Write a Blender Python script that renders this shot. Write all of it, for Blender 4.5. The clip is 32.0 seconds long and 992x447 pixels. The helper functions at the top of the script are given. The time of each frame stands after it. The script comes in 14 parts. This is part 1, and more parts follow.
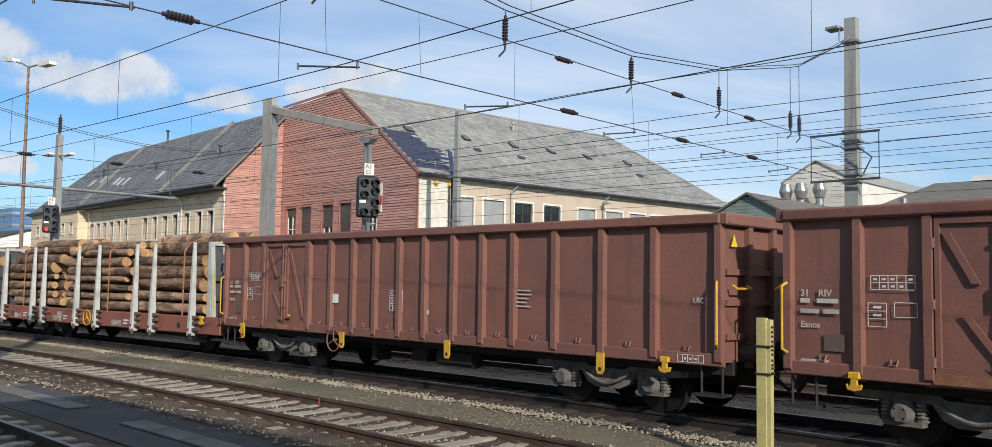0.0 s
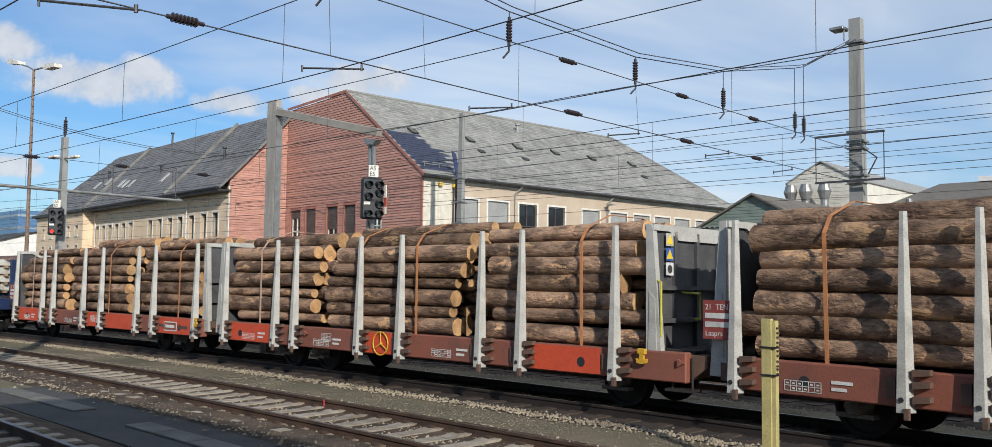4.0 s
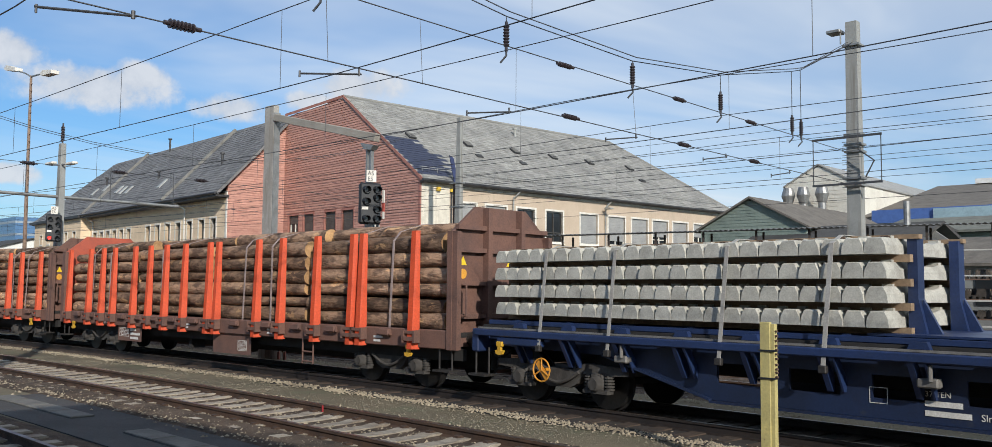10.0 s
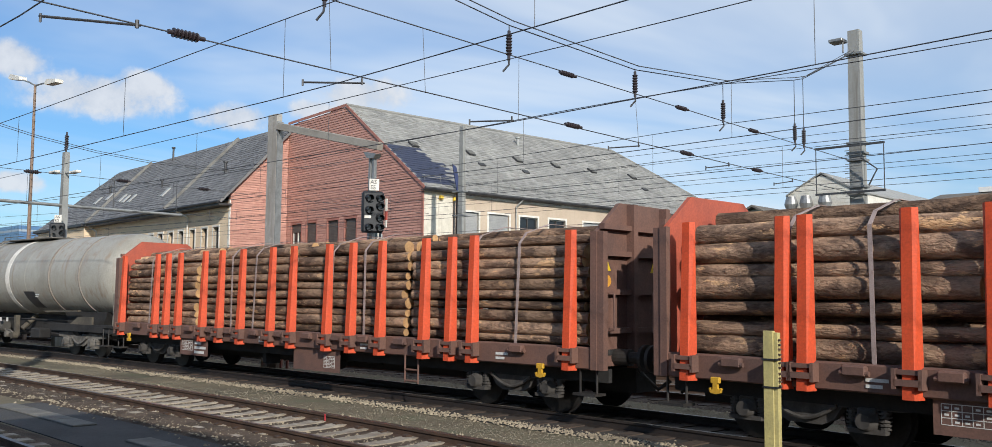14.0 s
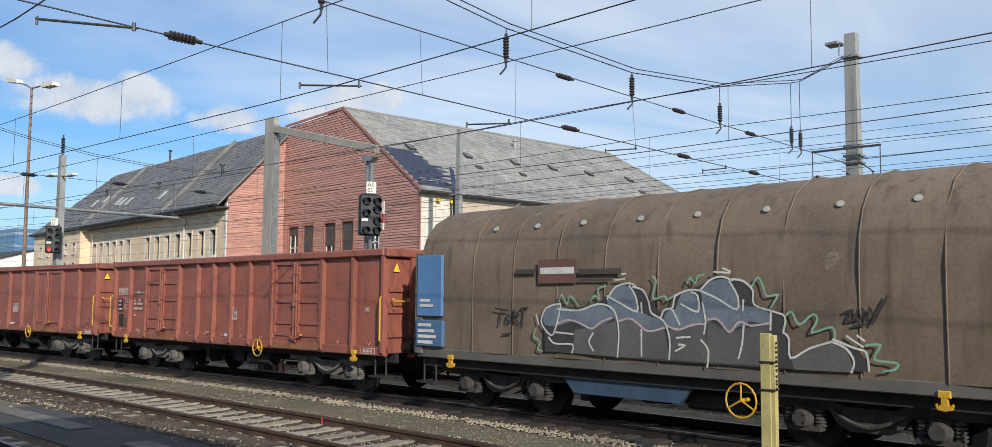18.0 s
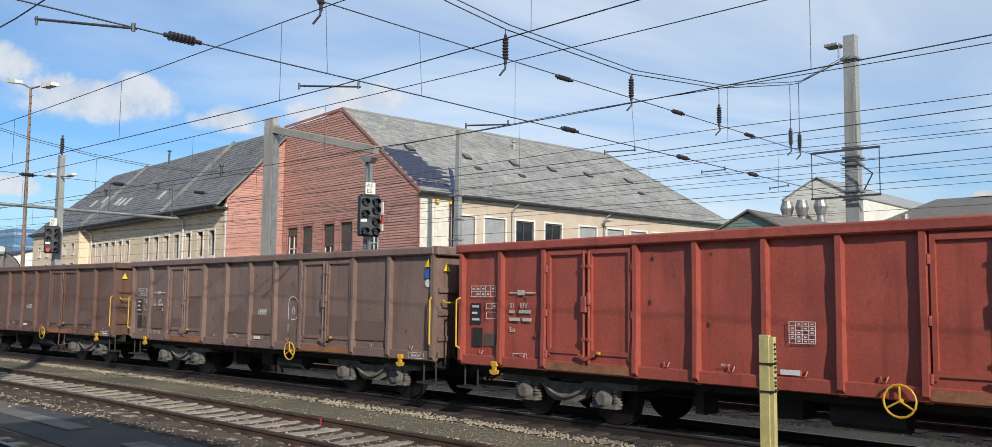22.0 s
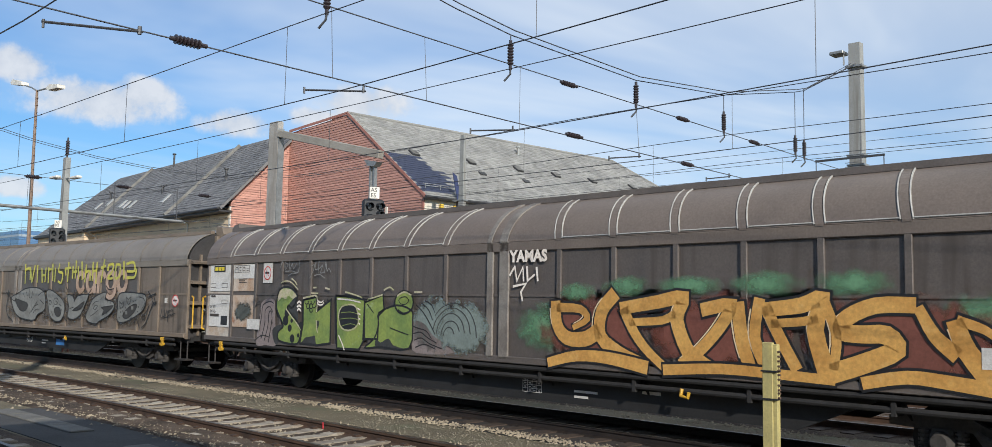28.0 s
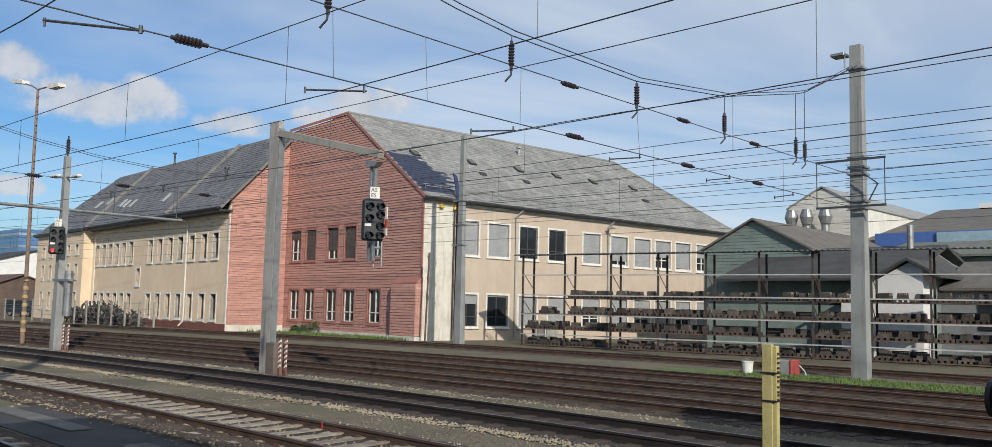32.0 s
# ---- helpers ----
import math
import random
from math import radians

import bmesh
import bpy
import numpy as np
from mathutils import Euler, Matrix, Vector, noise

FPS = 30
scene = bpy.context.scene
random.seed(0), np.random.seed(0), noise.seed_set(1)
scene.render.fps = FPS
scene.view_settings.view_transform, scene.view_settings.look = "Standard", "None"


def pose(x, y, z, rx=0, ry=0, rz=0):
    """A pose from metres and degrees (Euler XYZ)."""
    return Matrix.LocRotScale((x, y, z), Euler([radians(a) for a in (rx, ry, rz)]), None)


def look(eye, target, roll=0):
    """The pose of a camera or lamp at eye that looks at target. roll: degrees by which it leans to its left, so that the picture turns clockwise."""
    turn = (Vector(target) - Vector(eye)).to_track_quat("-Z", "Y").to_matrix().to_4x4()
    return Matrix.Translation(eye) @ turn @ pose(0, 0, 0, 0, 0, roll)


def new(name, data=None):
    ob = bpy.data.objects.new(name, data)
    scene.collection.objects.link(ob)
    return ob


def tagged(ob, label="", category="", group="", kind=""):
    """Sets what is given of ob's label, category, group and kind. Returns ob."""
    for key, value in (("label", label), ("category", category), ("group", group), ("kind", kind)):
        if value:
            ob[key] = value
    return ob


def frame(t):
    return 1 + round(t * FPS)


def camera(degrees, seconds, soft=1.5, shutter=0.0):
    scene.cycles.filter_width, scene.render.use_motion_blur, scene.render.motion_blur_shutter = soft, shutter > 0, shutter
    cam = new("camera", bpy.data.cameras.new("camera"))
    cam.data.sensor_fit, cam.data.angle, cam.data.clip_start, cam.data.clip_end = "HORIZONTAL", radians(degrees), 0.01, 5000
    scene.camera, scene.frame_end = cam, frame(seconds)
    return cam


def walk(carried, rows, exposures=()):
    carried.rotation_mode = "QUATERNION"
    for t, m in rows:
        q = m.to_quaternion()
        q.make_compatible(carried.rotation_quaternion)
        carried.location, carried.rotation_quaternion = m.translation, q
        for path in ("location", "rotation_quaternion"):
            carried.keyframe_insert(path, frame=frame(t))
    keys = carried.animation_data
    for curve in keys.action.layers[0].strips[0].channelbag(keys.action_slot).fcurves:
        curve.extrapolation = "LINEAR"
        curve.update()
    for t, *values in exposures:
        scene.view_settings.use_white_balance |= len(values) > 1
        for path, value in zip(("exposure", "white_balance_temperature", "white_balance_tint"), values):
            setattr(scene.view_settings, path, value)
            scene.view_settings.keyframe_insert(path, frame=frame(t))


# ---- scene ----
# metres; x runs along the tracks in the train's direction, y away from the platform, z up from the rail heads
EYE = (0.0, 0.0, 2.02)
TURNS = [
    (0, 93.819, -0.859, 43.087), (0.5, 93.763, -0.835, 43.138), (1, 93.759, -0.864, 43.150), (1.5, 93.765, -0.820, 43.210), (2, 93.763, -0.748, 43.291),
    (2.5, 93.790, -0.705, 43.362), (3, 93.821, -0.770, 43.400), (3.5, 93.876, -0.764, 43.389), (5.5, 93.931, -0.778, 43.327), (6, 93.942, -0.741, 43.316),
    (6.5, 93.989, -0.760, 43.287), (7, 93.990, -0.755, 43.267), (7.5, 93.970, -0.748, 43.237), (8, 93.968, -0.665, 43.247), (8.5, 93.989, -0.611, 43.218),
    (9, 94.046, -0.518, 43.223), (9.5, 94.132, -0.500, 43.253), (10, 94.190, -0.493, 43.267), (10.5, 94.310, -0.494, 43.272), (11, 94.392, -0.457, 43.306),
    (11.5, 94.456, -0.434, 43.362), (12, 94.530, -0.445, 43.383), (12.5, 94.577, -0.473, 43.449), (13, 94.616, -0.529, 43.464), (13.5, 94.662, -0.525, 43.453),
    (14, 94.730, -0.509, 43.436), (14.5, 94.808, -0.495, 43.425), (16.5, 94.923, -0.487, 43.336), (17, 94.923, -0.489, 43.311), (17.5, 94.918, -0.487, 43.265),
    (18, 94.909, -0.471, 43.255), (18.5, 94.912, -0.487, 43.252), (19, 94.912, -0.487, 43.252), (19.5, 94.936, -0.524, 43.238), (20, 94.963, -0.512, 43.208),
    (20.5, 94.966, -0.481, 43.208), (21, 94.955, -0.506, 43.203), (21.5, 94.955, -0.506, 43.203), (22, 94.976, -0.571, 43.190), (22.5, 95.005, -0.537, 43.203),
    (23, 95.037, -0.596, 43.249), (23.5, 95.104, -0.731, 43.288), (24, 95.125, -0.821, 43.321), (24.5, 95.184, -0.875, 43.362), (25, 95.206, -0.905, 43.395),
    (25.5, 95.245, -0.903, 43.434), (27.5, 95.312, -0.968, 43.421), (28, 95.309, -1.009, 43.393), (28.5, 95.332, -0.963, 43.389), (29, 95.362, -0.998, 43.382),
    (29.5, 95.369, -1.000, 43.387), (30, 95.367, -1.037, 43.368), (30.5, 95.380, -1.097, 43.362), (31, 95.369, -1.130, 43.368), (31.5, 95.349, -1.198, 43.380),
    (32, 95.341, -1.255, 43.383),
]
cam = camera(57.47, 32.0, soft=0.7, shutter=0.0)
walk(cam, [(t, pose(*EYE, rx, ry, rz)) for t, rx, ry, rz in TURNS], [(0, 0.07), (1, 0.06), (2, 0.0), (3, -0.02), (8, 0.0), (10, -0.02), (11, 0.05), (25, 0.08), (30, 0.07), (31, 0.03), (32, -0.16)])

# ---- daylight: a low sun along the tracks, thin high cloud ----
SUN = Vector((0.79, -0.435, 0.43)).normalized()
sun_data = bpy.data.lights.new("sun", "SUN")
sun_data.energy, sun_data.angle, sun_data.color = 4.35, radians(0.55), (1.0, 0.94, 0.85)
sun = new("sun", sun_data)
sun.matrix_world = look((40, -20, 30), Vector((40, -20, 30)) - SUN)


def make_world():
    world = bpy.data.worlds.new("sky")
    scene.world = world
    world.use_nodes = True
    nt = world.node_tree
    nt.nodes.clear()
    N, L = nt.nodes.new, nt.links.new
    out, bg = N("ShaderNodeOutputWorld"), N("ShaderNodeBackground")
    sky = N("ShaderNodeTexSky")
    sky.sky_type, sky.sun_disc = "NISHITA", False
    sky.sun_elevation = math.asin(SUN.z)
    sky.sun_rotation = math.atan2(SUN.x, SUN.y)
    sky.air_density, sky.dust_density, sky.ozone_density = 1.0, 0.6, 2.0
    geo = N("ShaderNodeTexCoord")
    sep = N("ShaderNodeSeparateXYZ")
    L(geo.outputs["Generated"], sep.inputs[0])

    def math_node(op, a, b=None):
        n = N("ShaderNodeMath")
        n.operation = op
        for i, v in enumerate((a, b)):
            if v is None:
                continue
            if isinstance(v, (int, float)):
                n.inputs[i].default_value = v
            else:
                L(v, n.inputs[i])
        return n.outputs[0]
    # project the view direction on a high flat layer, so that the veils of cloud run to the horizon
    zc = math_node("MAXIMUM", math_node("ADD", sep.outputs[2], 0.06), 0.03)
    px = math_node("DIVIDE", sep.outputs[0], zc)
    py = math_node("DIVIDE", sep.outputs[1], zc)
    com = N("ShaderNodeCombineXYZ")
    L(px, com.inputs[0]), L(py, com.inputs[1])

    def veil(scale, detail, rot, sx, sy, lo, hi, off):
        mp = N("ShaderNodeMapping")
        mp.inputs["Rotation"].default_value = (0, 0, radians(rot))
        mp.inputs["Scale"].default_value = (sx, sy, 1)
        mp.inputs["Location"].default_value = (off, off * 0.7, 0)
        L(com.outputs[0], mp.inputs[0])
        nz = N("ShaderNodeTexNoise")
        nz.inputs["Scale"].default_value, nz.inputs["Detail"].default_value = scale, detail
        nz.inputs["Roughness"].default_value, nz.inputs["Distortion"].default_value = 0.55, 0.6
        L(mp.outputs[0], nz.inputs["Vector"])
        mr = N("ShaderNodeMapRange")
        mr.interpolation_type = "SMOOTHSTEP"
        mr.inputs[1].default_value, mr.inputs[2].default_value = lo, hi
        L(nz.outputs["Fac"], mr.inputs[0])
        return mr.outputs[0]
    # thin cloud thickens towards the sun's side
    thick = N("ShaderNodeMapRange")
    thick.interpolation_type = "SMOOTHSTEP"
    thick.inputs[1].default_value, thick.inputs[2].default_value = -0.96, -0.35
    thick.inputs[3].default_value, thick.inputs[4].default_value = 0.0, 0.60
    L(sep.outputs[0], thick.inputs[0])
    # and thins out behind the platform
    ahead = N("ShaderNodeMapRange")
    ahead.interpolation_type = "SMOOTHSTEP"
    ahead.inputs[1].default_value, ahead.inputs[2].default_value = -0.35, 0.45
    L(sep.outputs[1], ahead.inputs[0])
    high = N("ShaderNodeMapRange")
    high.inputs[1].default_value, high.inputs[2].default_value = 0.14, 0.34
    L(sep.outputs[2], high.inputs[0])
    cirrus = math_node("MULTIPLY", veil(0.55, 5, 20, 1.0, 0.45, 0.34, 0.70, 3.1), 0.74)
    west = N("ShaderNodeMapRange")
    west.interpolation_type = "SMOOTHSTEP"
    west.inputs[1].default_value, west.inputs[2].default_value = -0.97, -0.78
    west.inputs[3].default_value, west.inputs[4].default_value = 0.35, 1.0
    L(sep.outputs[0], west.inputs[0])
    cirrus = math_node("MULTIPLY", cirrus, west.outputs[0])
    cirrus = math_node("ADD", cirrus, math_node("MULTIPLY", math_node("MULTIPLY", thick.outputs[0], ahead.outputs[0]), math_node("ADD", math_node("MULTIPLY", high.outputs[0], 0.7), 0.3)))
    # small fair-weather clouds near the skyline, each a soft patch round one direction
    cloud = None
    dirs = ((-0.905, 0.374, 0.200, 0.092, 0.027), (-0.888, 0.407, 0.211, 0.045, 0.019), (-0.771, 0.599, 0.218, 0.062, 0.024), (-0.850, 0.493, 0.188, 0.048, 0.018),
            (-0.928, 0.298, 0.227, 0.040, 0.022), (-0.944, 0.310, 0.110, 0.035, 0.013), (-0.803, 0.562, 0.200, 0.036, 0.013))
    for dx, dy, dz, w, h in dirs:
        sub = N("ShaderNodeVectorMath")
        sub.operation = "SUBTRACT"
        d = Vector((dx, dy, dz)).normalized()
        sub.inputs[1].default_value = d
        L(geo.outputs["Generated"], sub.inputs[0])
        s3 = N("ShaderNodeSeparateXYZ")
        L(sub.outputs[0], s3.inputs[0])
        side = Vector((d.y, -d.x, 0)).normalized()
        across = math_node("ADD", math_node("MULTIPLY", s3.outputs[0], side.x / w), math_node("MULTIPLY", s3.outputs[1], side.y / w))
        upw = math_node("MULTIPLY", s3.outputs[2], 1 / h)
        r2 = math_node("ADD", math_node("MULTIPLY", across, across), math_node("MULTIPLY", upw, upw))
        blob = math_node("SUBTRACT", 1.0, r2)
        cloud = blob if cloud is None else math_node("MAXIMUM", cloud, blob)
    nz = N("ShaderNodeTexNoise")
    nz.inputs["Scale"].default_value, nz.inputs["Detail"].default_value, nz.inputs["Roughness"].default_value = 26, 7, 0.6
    L(geo.outputs["Generated"], nz.inputs["Vector"])
    puff = math_node("ADD", math_node("MULTIPLY", cloud, 0.8), math_node("MULTIPLY", math_node("SUBTRACT", nz.outputs["Fac"], 0.5), 2.2))
    mr = N("ShaderNodeMapRange")
    mr.interpolation_type = "SMOOTHSTEP"
    mr.inputs[1].default_value, mr.inputs[2].default_value = 0.02, 0.75
    L(puff, mr.inputs[0])
    near_cloud = math_node("MULTIPLY", math_node("MULTIPLY", mr.outputs[0], 0.88), math_node("GREATER_THAN", cloud, -1.2))
    low = N("ShaderNodeMapRange")
    low.inputs[1].default_value, low.inputs[2].default_value = 0.0, 0.30
    low.inputs[3].default_value, low.inputs[4].default_value = 0.07, 0.0
    L(sep.outputs[2], low.inputs[0])
    c1 = math_node("MAXIMUM", cirrus, low.outputs[0])
    fac = math_node("MINIMUM", c1, 1.0)
    mix = N("ShaderNodeMix")
    mix.data_type = "RGBA"
    L(fac, mix.inputs["Factor"])
    tint = N("ShaderNodeMix")
    tint.data_type, tint.blend_type = "RGBA", "MULTIPLY"
    tint.inputs["Factor"].default_value = 1.0
    tint.inputs[7].default_value = (0.62, 0.98, 1.30, 1)
    L(sky.outputs[0], tint.inputs[6])
    L(tint.outputs[2], mix.inputs[6])
    mix.inputs[7].default_value = (8.5, 9.2, 9.9, 1)
    # the small clouds: white tops, greyer hollows
    body = N("ShaderNodeMix")
    body.data_type = "RGBA"
    body.inputs[6].default_value, body.inputs[7].default_value = (6.0, 6.5, 7.3, 1), (7.8, 8.1, 8.6, 1)
    lit = N("ShaderNodeMapRange")
    lit.inputs[1].default_value, lit.inputs[2].default_value = 0.36, 0.62
    L(nz.outputs["Fac"], lit.inputs[0])
    L(lit.outputs[0], body.inputs["Factor"])
    over = N("ShaderNodeMix")
    over.data_type = "RGBA"
    L(near_cloud, over.inputs["Factor"])
    L(mix.outputs[2], over.inputs[6]), L(body.outputs[2], over.inputs[7])
    L(over.outputs[2], bg.inputs["Color"])
    bg.inputs["Strength"].default_value = 0.094
    L(bg.outputs[0], out.inputs[0])


make_world()

# ---- materials ----
MATS = {}


def surface(name, base, dark, rough=0.7, metal=0.0, grain=40.0, stain=1.2, bump=0.15, spread=(0.35, 0.7), third=None, third_at=(0.62, 0.7),
            streak=None, per_object=0.0, stretch=(1, 1, 1), spec=0.5, bump_size=0.01, coords="Object", third_scale=3.0, island=0.0):
    """A weathered paint, stone or metal: two noises mix base and dark, a third colour shows in patches."""
    if name in MATS:
        return MATS[name]
    m = bpy.data.materials.new(name)
    m.use_nodes = True
    nt = m.node_tree
    N, L = nt.nodes.new, nt.links.new
    b = nt.nodes["Principled BSDF"]
    b.inputs["Metallic"].default_value = metal
    b.inputs["Specular IOR Level"].default_value = spec
    tc = N("ShaderNodeTexCoord")
    mp = N("ShaderNodeMapping")
    mp.inputs["Scale"].default_value = stretch
    L(tc.outputs[coords], mp.inputs[0])
    vec = mp.outputs[0]
    if per_object:
        oi = N("ShaderNodeObjectInfo")
        shift = N("ShaderNodeVectorMath")
        shift.operation = "MULTIPLY_ADD"
        L(oi.outputs["Random"], shift.inputs[0])
        shift.inputs[1].default_value = (17.0, 31.0, 9.0)
        L(vec, shift.inputs[2])
        vec = shift.outputs[0]

    def noise_tex(scale, detail, rough_=0.6):
        n = N("ShaderNodeTexNoise")
        n.inputs["Scale"].default_value, n.inputs["Detail"].default_value, n.inputs["Roughness"].default_value = scale, detail, rough_
        L(vec, n.inputs["Vector"])
        return n.outputs["Fac"]
    fine, large = noise_tex(grain, 4), noise_tex(stain, 6, 0.65)

    def mixc(fac, a, c, blend="MIX"):
        x = N("ShaderNodeMix")
        x.data_type, x.blend_type = "RGBA", blend
        for sock, v in ((x.inputs["Factor"], fac), (x.inputs[6], a), (x.inputs[7], c)):
            if isinstance(v, tuple):
                sock.default_value = (*v, 1)
            elif isinstance(v, (int, float)):
                sock.default_value = v
            else:
                L(v, sock)
        return x.outputs[2]

    def ramp(v, lo, hi):
        r = N("ShaderNodeMapRange")
        r.interpolation_type = "SMOOTHSTEP"
        r.inputs[1].default_value, r.inputs[2].default_value = lo, hi
        L(v, r.inputs[0])
        return r.outputs[0]
    col = mixc(ramp(large, *spread), base, dark)
    lum = N("ShaderNodeMapRange")
    lum.inputs[1].default_value, lum.inputs[2].default_value, lum.inputs[3].default_value, lum.inputs[4].default_value = 0.25, 0.75, 0.8, 1.2
    L(fine, lum.inputs[0])
    vm = N("ShaderNodeVectorMath")
    vm.operation = "SCALE"
    L(col, vm.inputs[0]), L(lum.outputs[0], vm.inputs["Scale"])
    col = vm.outputs[0]
    if third:
        patch = noise_tex(third_scale, 8, 0.7)
        col = mixc(ramp(patch, *third_at), col, third)
    if streak:
        mp2 = N("ShaderNodeMapping")
        mp2.inputs["Scale"].default_value = (2.2, 2.2, 0.18)
        L(vec, mp2.inputs[0])
        n2 = N("ShaderNodeTexNoise")
        n2.inputs["Scale"].default_value, n2.inputs["Detail"].default_value = 2.4, 5
        L(mp2.outputs[0], n2.inputs["Vector"])
        col = mixc(ramp(n2.outputs["Fac"], 0.5, 0.75), col, streak)
    if per_object:
        v = N("ShaderNodeMapRange")
        v.inputs[3].default_value, v.inputs[4].default_value = 1 - per_object, 1 + per_object
        L(oi.outputs["Random"], v.inputs[0])
        vm2 = N("ShaderNodeVectorMath")
        vm2.operation = "SCALE"
        L(col, vm2.inputs[0]), L(v.outputs[0], vm2.inputs["Scale"])
        col = vm2.outputs[0]
    if island:
        gi = N("ShaderNodeNewGeometry")
        v = N("ShaderNodeMapRange")
        v.inputs[3].default_value, v.inputs[4].default_value = 1 - island, 1 + island
        L(gi.outputs["Random Per Island"], v.inputs[0])
        vm3 = N("ShaderNodeVectorMath")
        vm3.operation = "SCALE"
        L(col, vm3.inputs[0]), L(v.outputs[0], vm3.inputs["Scale"])
        col = vm3.outputs[0]
    L(col, b.inputs["Base Color"])
    rr = N("ShaderNodeMapRange")
    rr.inputs[3].default_value, rr.inputs[4].default_value = max(0.05, rough - 0.12), min(1, rough + 0.12)
    L(large, rr.inputs[0])
    L(rr.outputs[0], b.inputs["Roughness"])
    if bump:
        bp = N("ShaderNodeBump")
        bp.inputs["Strength"].default_value, bp.inputs["Distance"].default_value = bump, bump_size
        L(fine, bp.inputs["Height"])
        L(bp.outputs[0], b.inputs["Normal"])
    MATS[name] = m
    return m


def plain(name, col, rough=0.6, metal=0.0):
    return surface(name, col, tuple(c * 0.8 for c in col), rough, metal, grain=60, stain=2.5, bump=0.05)


def glow(name, col, strength):
    if name not in MATS:
        m = bpy.data.materials.new(name)
        m.use_nodes = True
        b = m.node_tree.nodes["Principled BSDF"]
        b.inputs["Base Color"].default_value = (*col, 1)
        b.inputs["Emission Color"].default_value, b.inputs["Emission Strength"].default_value = (*col, 1), strength
        MATS[name] = m
    return MATS[name]


def glass(name, tint, rough=0.05):
    if name not in MATS:
        m = bpy.data.materials.new(name)
        m.use_nodes = True
        b = m.node_tree.nodes["Principled BSDF"]
        b.inputs["Base Color"].default_value = (*tint, 1)
        b.inputs["Roughness"].default_value, b.inputs["IOR"].default_value = rough, 1.5
        b.inputs["Specular IOR Level"].default_value = 0.45
        MATS[name] = m
    return MATS[name]


# ---- mesh helpers ----
class Geo:
    """Collects solid pieces of one part."""

    def __init__(self):
        self.v, self.f, self.smooth = [], [], False

    def add(self, vs, fs, m=None):
        n = len(self.v)
        self.v += [tuple(m @ Vector(p)) for p in vs] if m else [tuple(p) for p in vs]
        self.f += [tuple(i + n for i in q) for q in fs]
        return self

    def box(self, x0, x1, y0, y1, z0, z1, m=None, chamfer=0.0):
        c = chamfer
        if not c:
            vs = [(x, y, z) for x in (x0, x1) for y in (y0, y1) for z in (z0, z1)]
            return self.add(vs, [(0, 1, 3, 2), (4, 6, 7, 5), (0, 4, 5, 1), (2, 3, 7, 6), (0, 2, 6, 4), (1, 5, 7, 3)], m)
        lo, hi = (x0, y0, z0), (x1, y1, z1)
        vs, idx = [], {}
        for sx in (0, 1):
            for sy in (0, 1):
                for sz in (0, 1):
                    s = (sx, sy, sz)
                    for k in range(3):
                        p = [(hi[i] - c if s[i] else lo[i] + c) for i in range(3)]
                        p[k] = hi[k] if s[k] else lo[k]
                        idx[s, k] = len(vs)
                        vs.append(p)
        fs = []
        for k in range(3):
            a, b = (k + 1) % 3, (k + 2) % 3
            for side in (0, 1):
                loop = []
                for sa, sb in ((0, 0), (1, 0), (1, 1), (0, 1)):
                    s = [0, 0, 0]
                    s[k], s[a], s[b] = side, sa, sb
                    loop.append(idx[tuple(s), k])
                fs.append(tuple(loop if side else loop[::-1]))
        for k in range(3):
            a, b = (k + 1) % 3, (k + 2) % 3
            for sa in (0, 1):
                for sb in (0, 1):
                    s0, s1 = [0, 0, 0], [0, 0, 0]
                    s0[a] = s1[a] = sa
                    s0[b] = s1[b] = sb
                    s1[k] = 1
                    q = (idx[tuple(s0), a], idx[tuple(s1), a], idx[tuple(s1), b], idx[tuple(s0), b])
                    fs.append(q if (sa ^ sb) else q[::-1])
        for s in ((i, j, k) for i in (0, 1) for j in (0, 1) for k in (0, 1)):
            q = (idx[s, 0], idx[s, 1], idx[s, 2])
            fs.append(q if sum(s) % 2 else q[::-1])
        return self.add(vs, fs, m)

    def prism(self, prof, a0, a1, axis="x", m=None):
        """prof: outline in the two other axes (in the order y z, x z or x y), drawn from a0 to a1."""
        n = len(prof)
        mk = {"x": lambda a, p: (a, p[0], p[1]), "y": lambda a, p: (p[0], a, p[1]), "z": lambda a, p: (p[0], p[1], a)}[axis]
        vs = [mk(a0, p) for p in prof] + [mk(a1, p) for p in prof]
        fs = [tuple(range(n)), tuple(range(2 * n - 1, n - 1, -1))] + [(i, i + n, (i + 1) % n + n, (i + 1) % n) for i in range(n)]
        return self.add(vs, fs, m)

    def rod(self, p0, p1, r, seg=8, r1=None, m=None):
        p0, p1 = Vector(p0), Vector(p1)
        d = (p1 - p0)
        q = d.to_track_quat("Z", "Y").to_matrix()
        r1 = r if r1 is None else r1
        ring = [(math.cos(2 * math.pi * i / seg), math.sin(2 * math.pi * i / seg)) for i in range(seg)]
        vs = [p0 + q @ Vector((c * r, s * r, 0)) for c, s in ring] + [p1 + q @ Vector((c * r1, s * r1, 0)) for c, s in ring]
        fs = [(i, (i + 1) % seg, (i + 1) % seg + seg, i + seg) for i in range(seg)] + [tuple(range(seg - 1, -1, -1)), tuple(range(seg, 2 * seg))]
        return self.add(vs, fs, m)

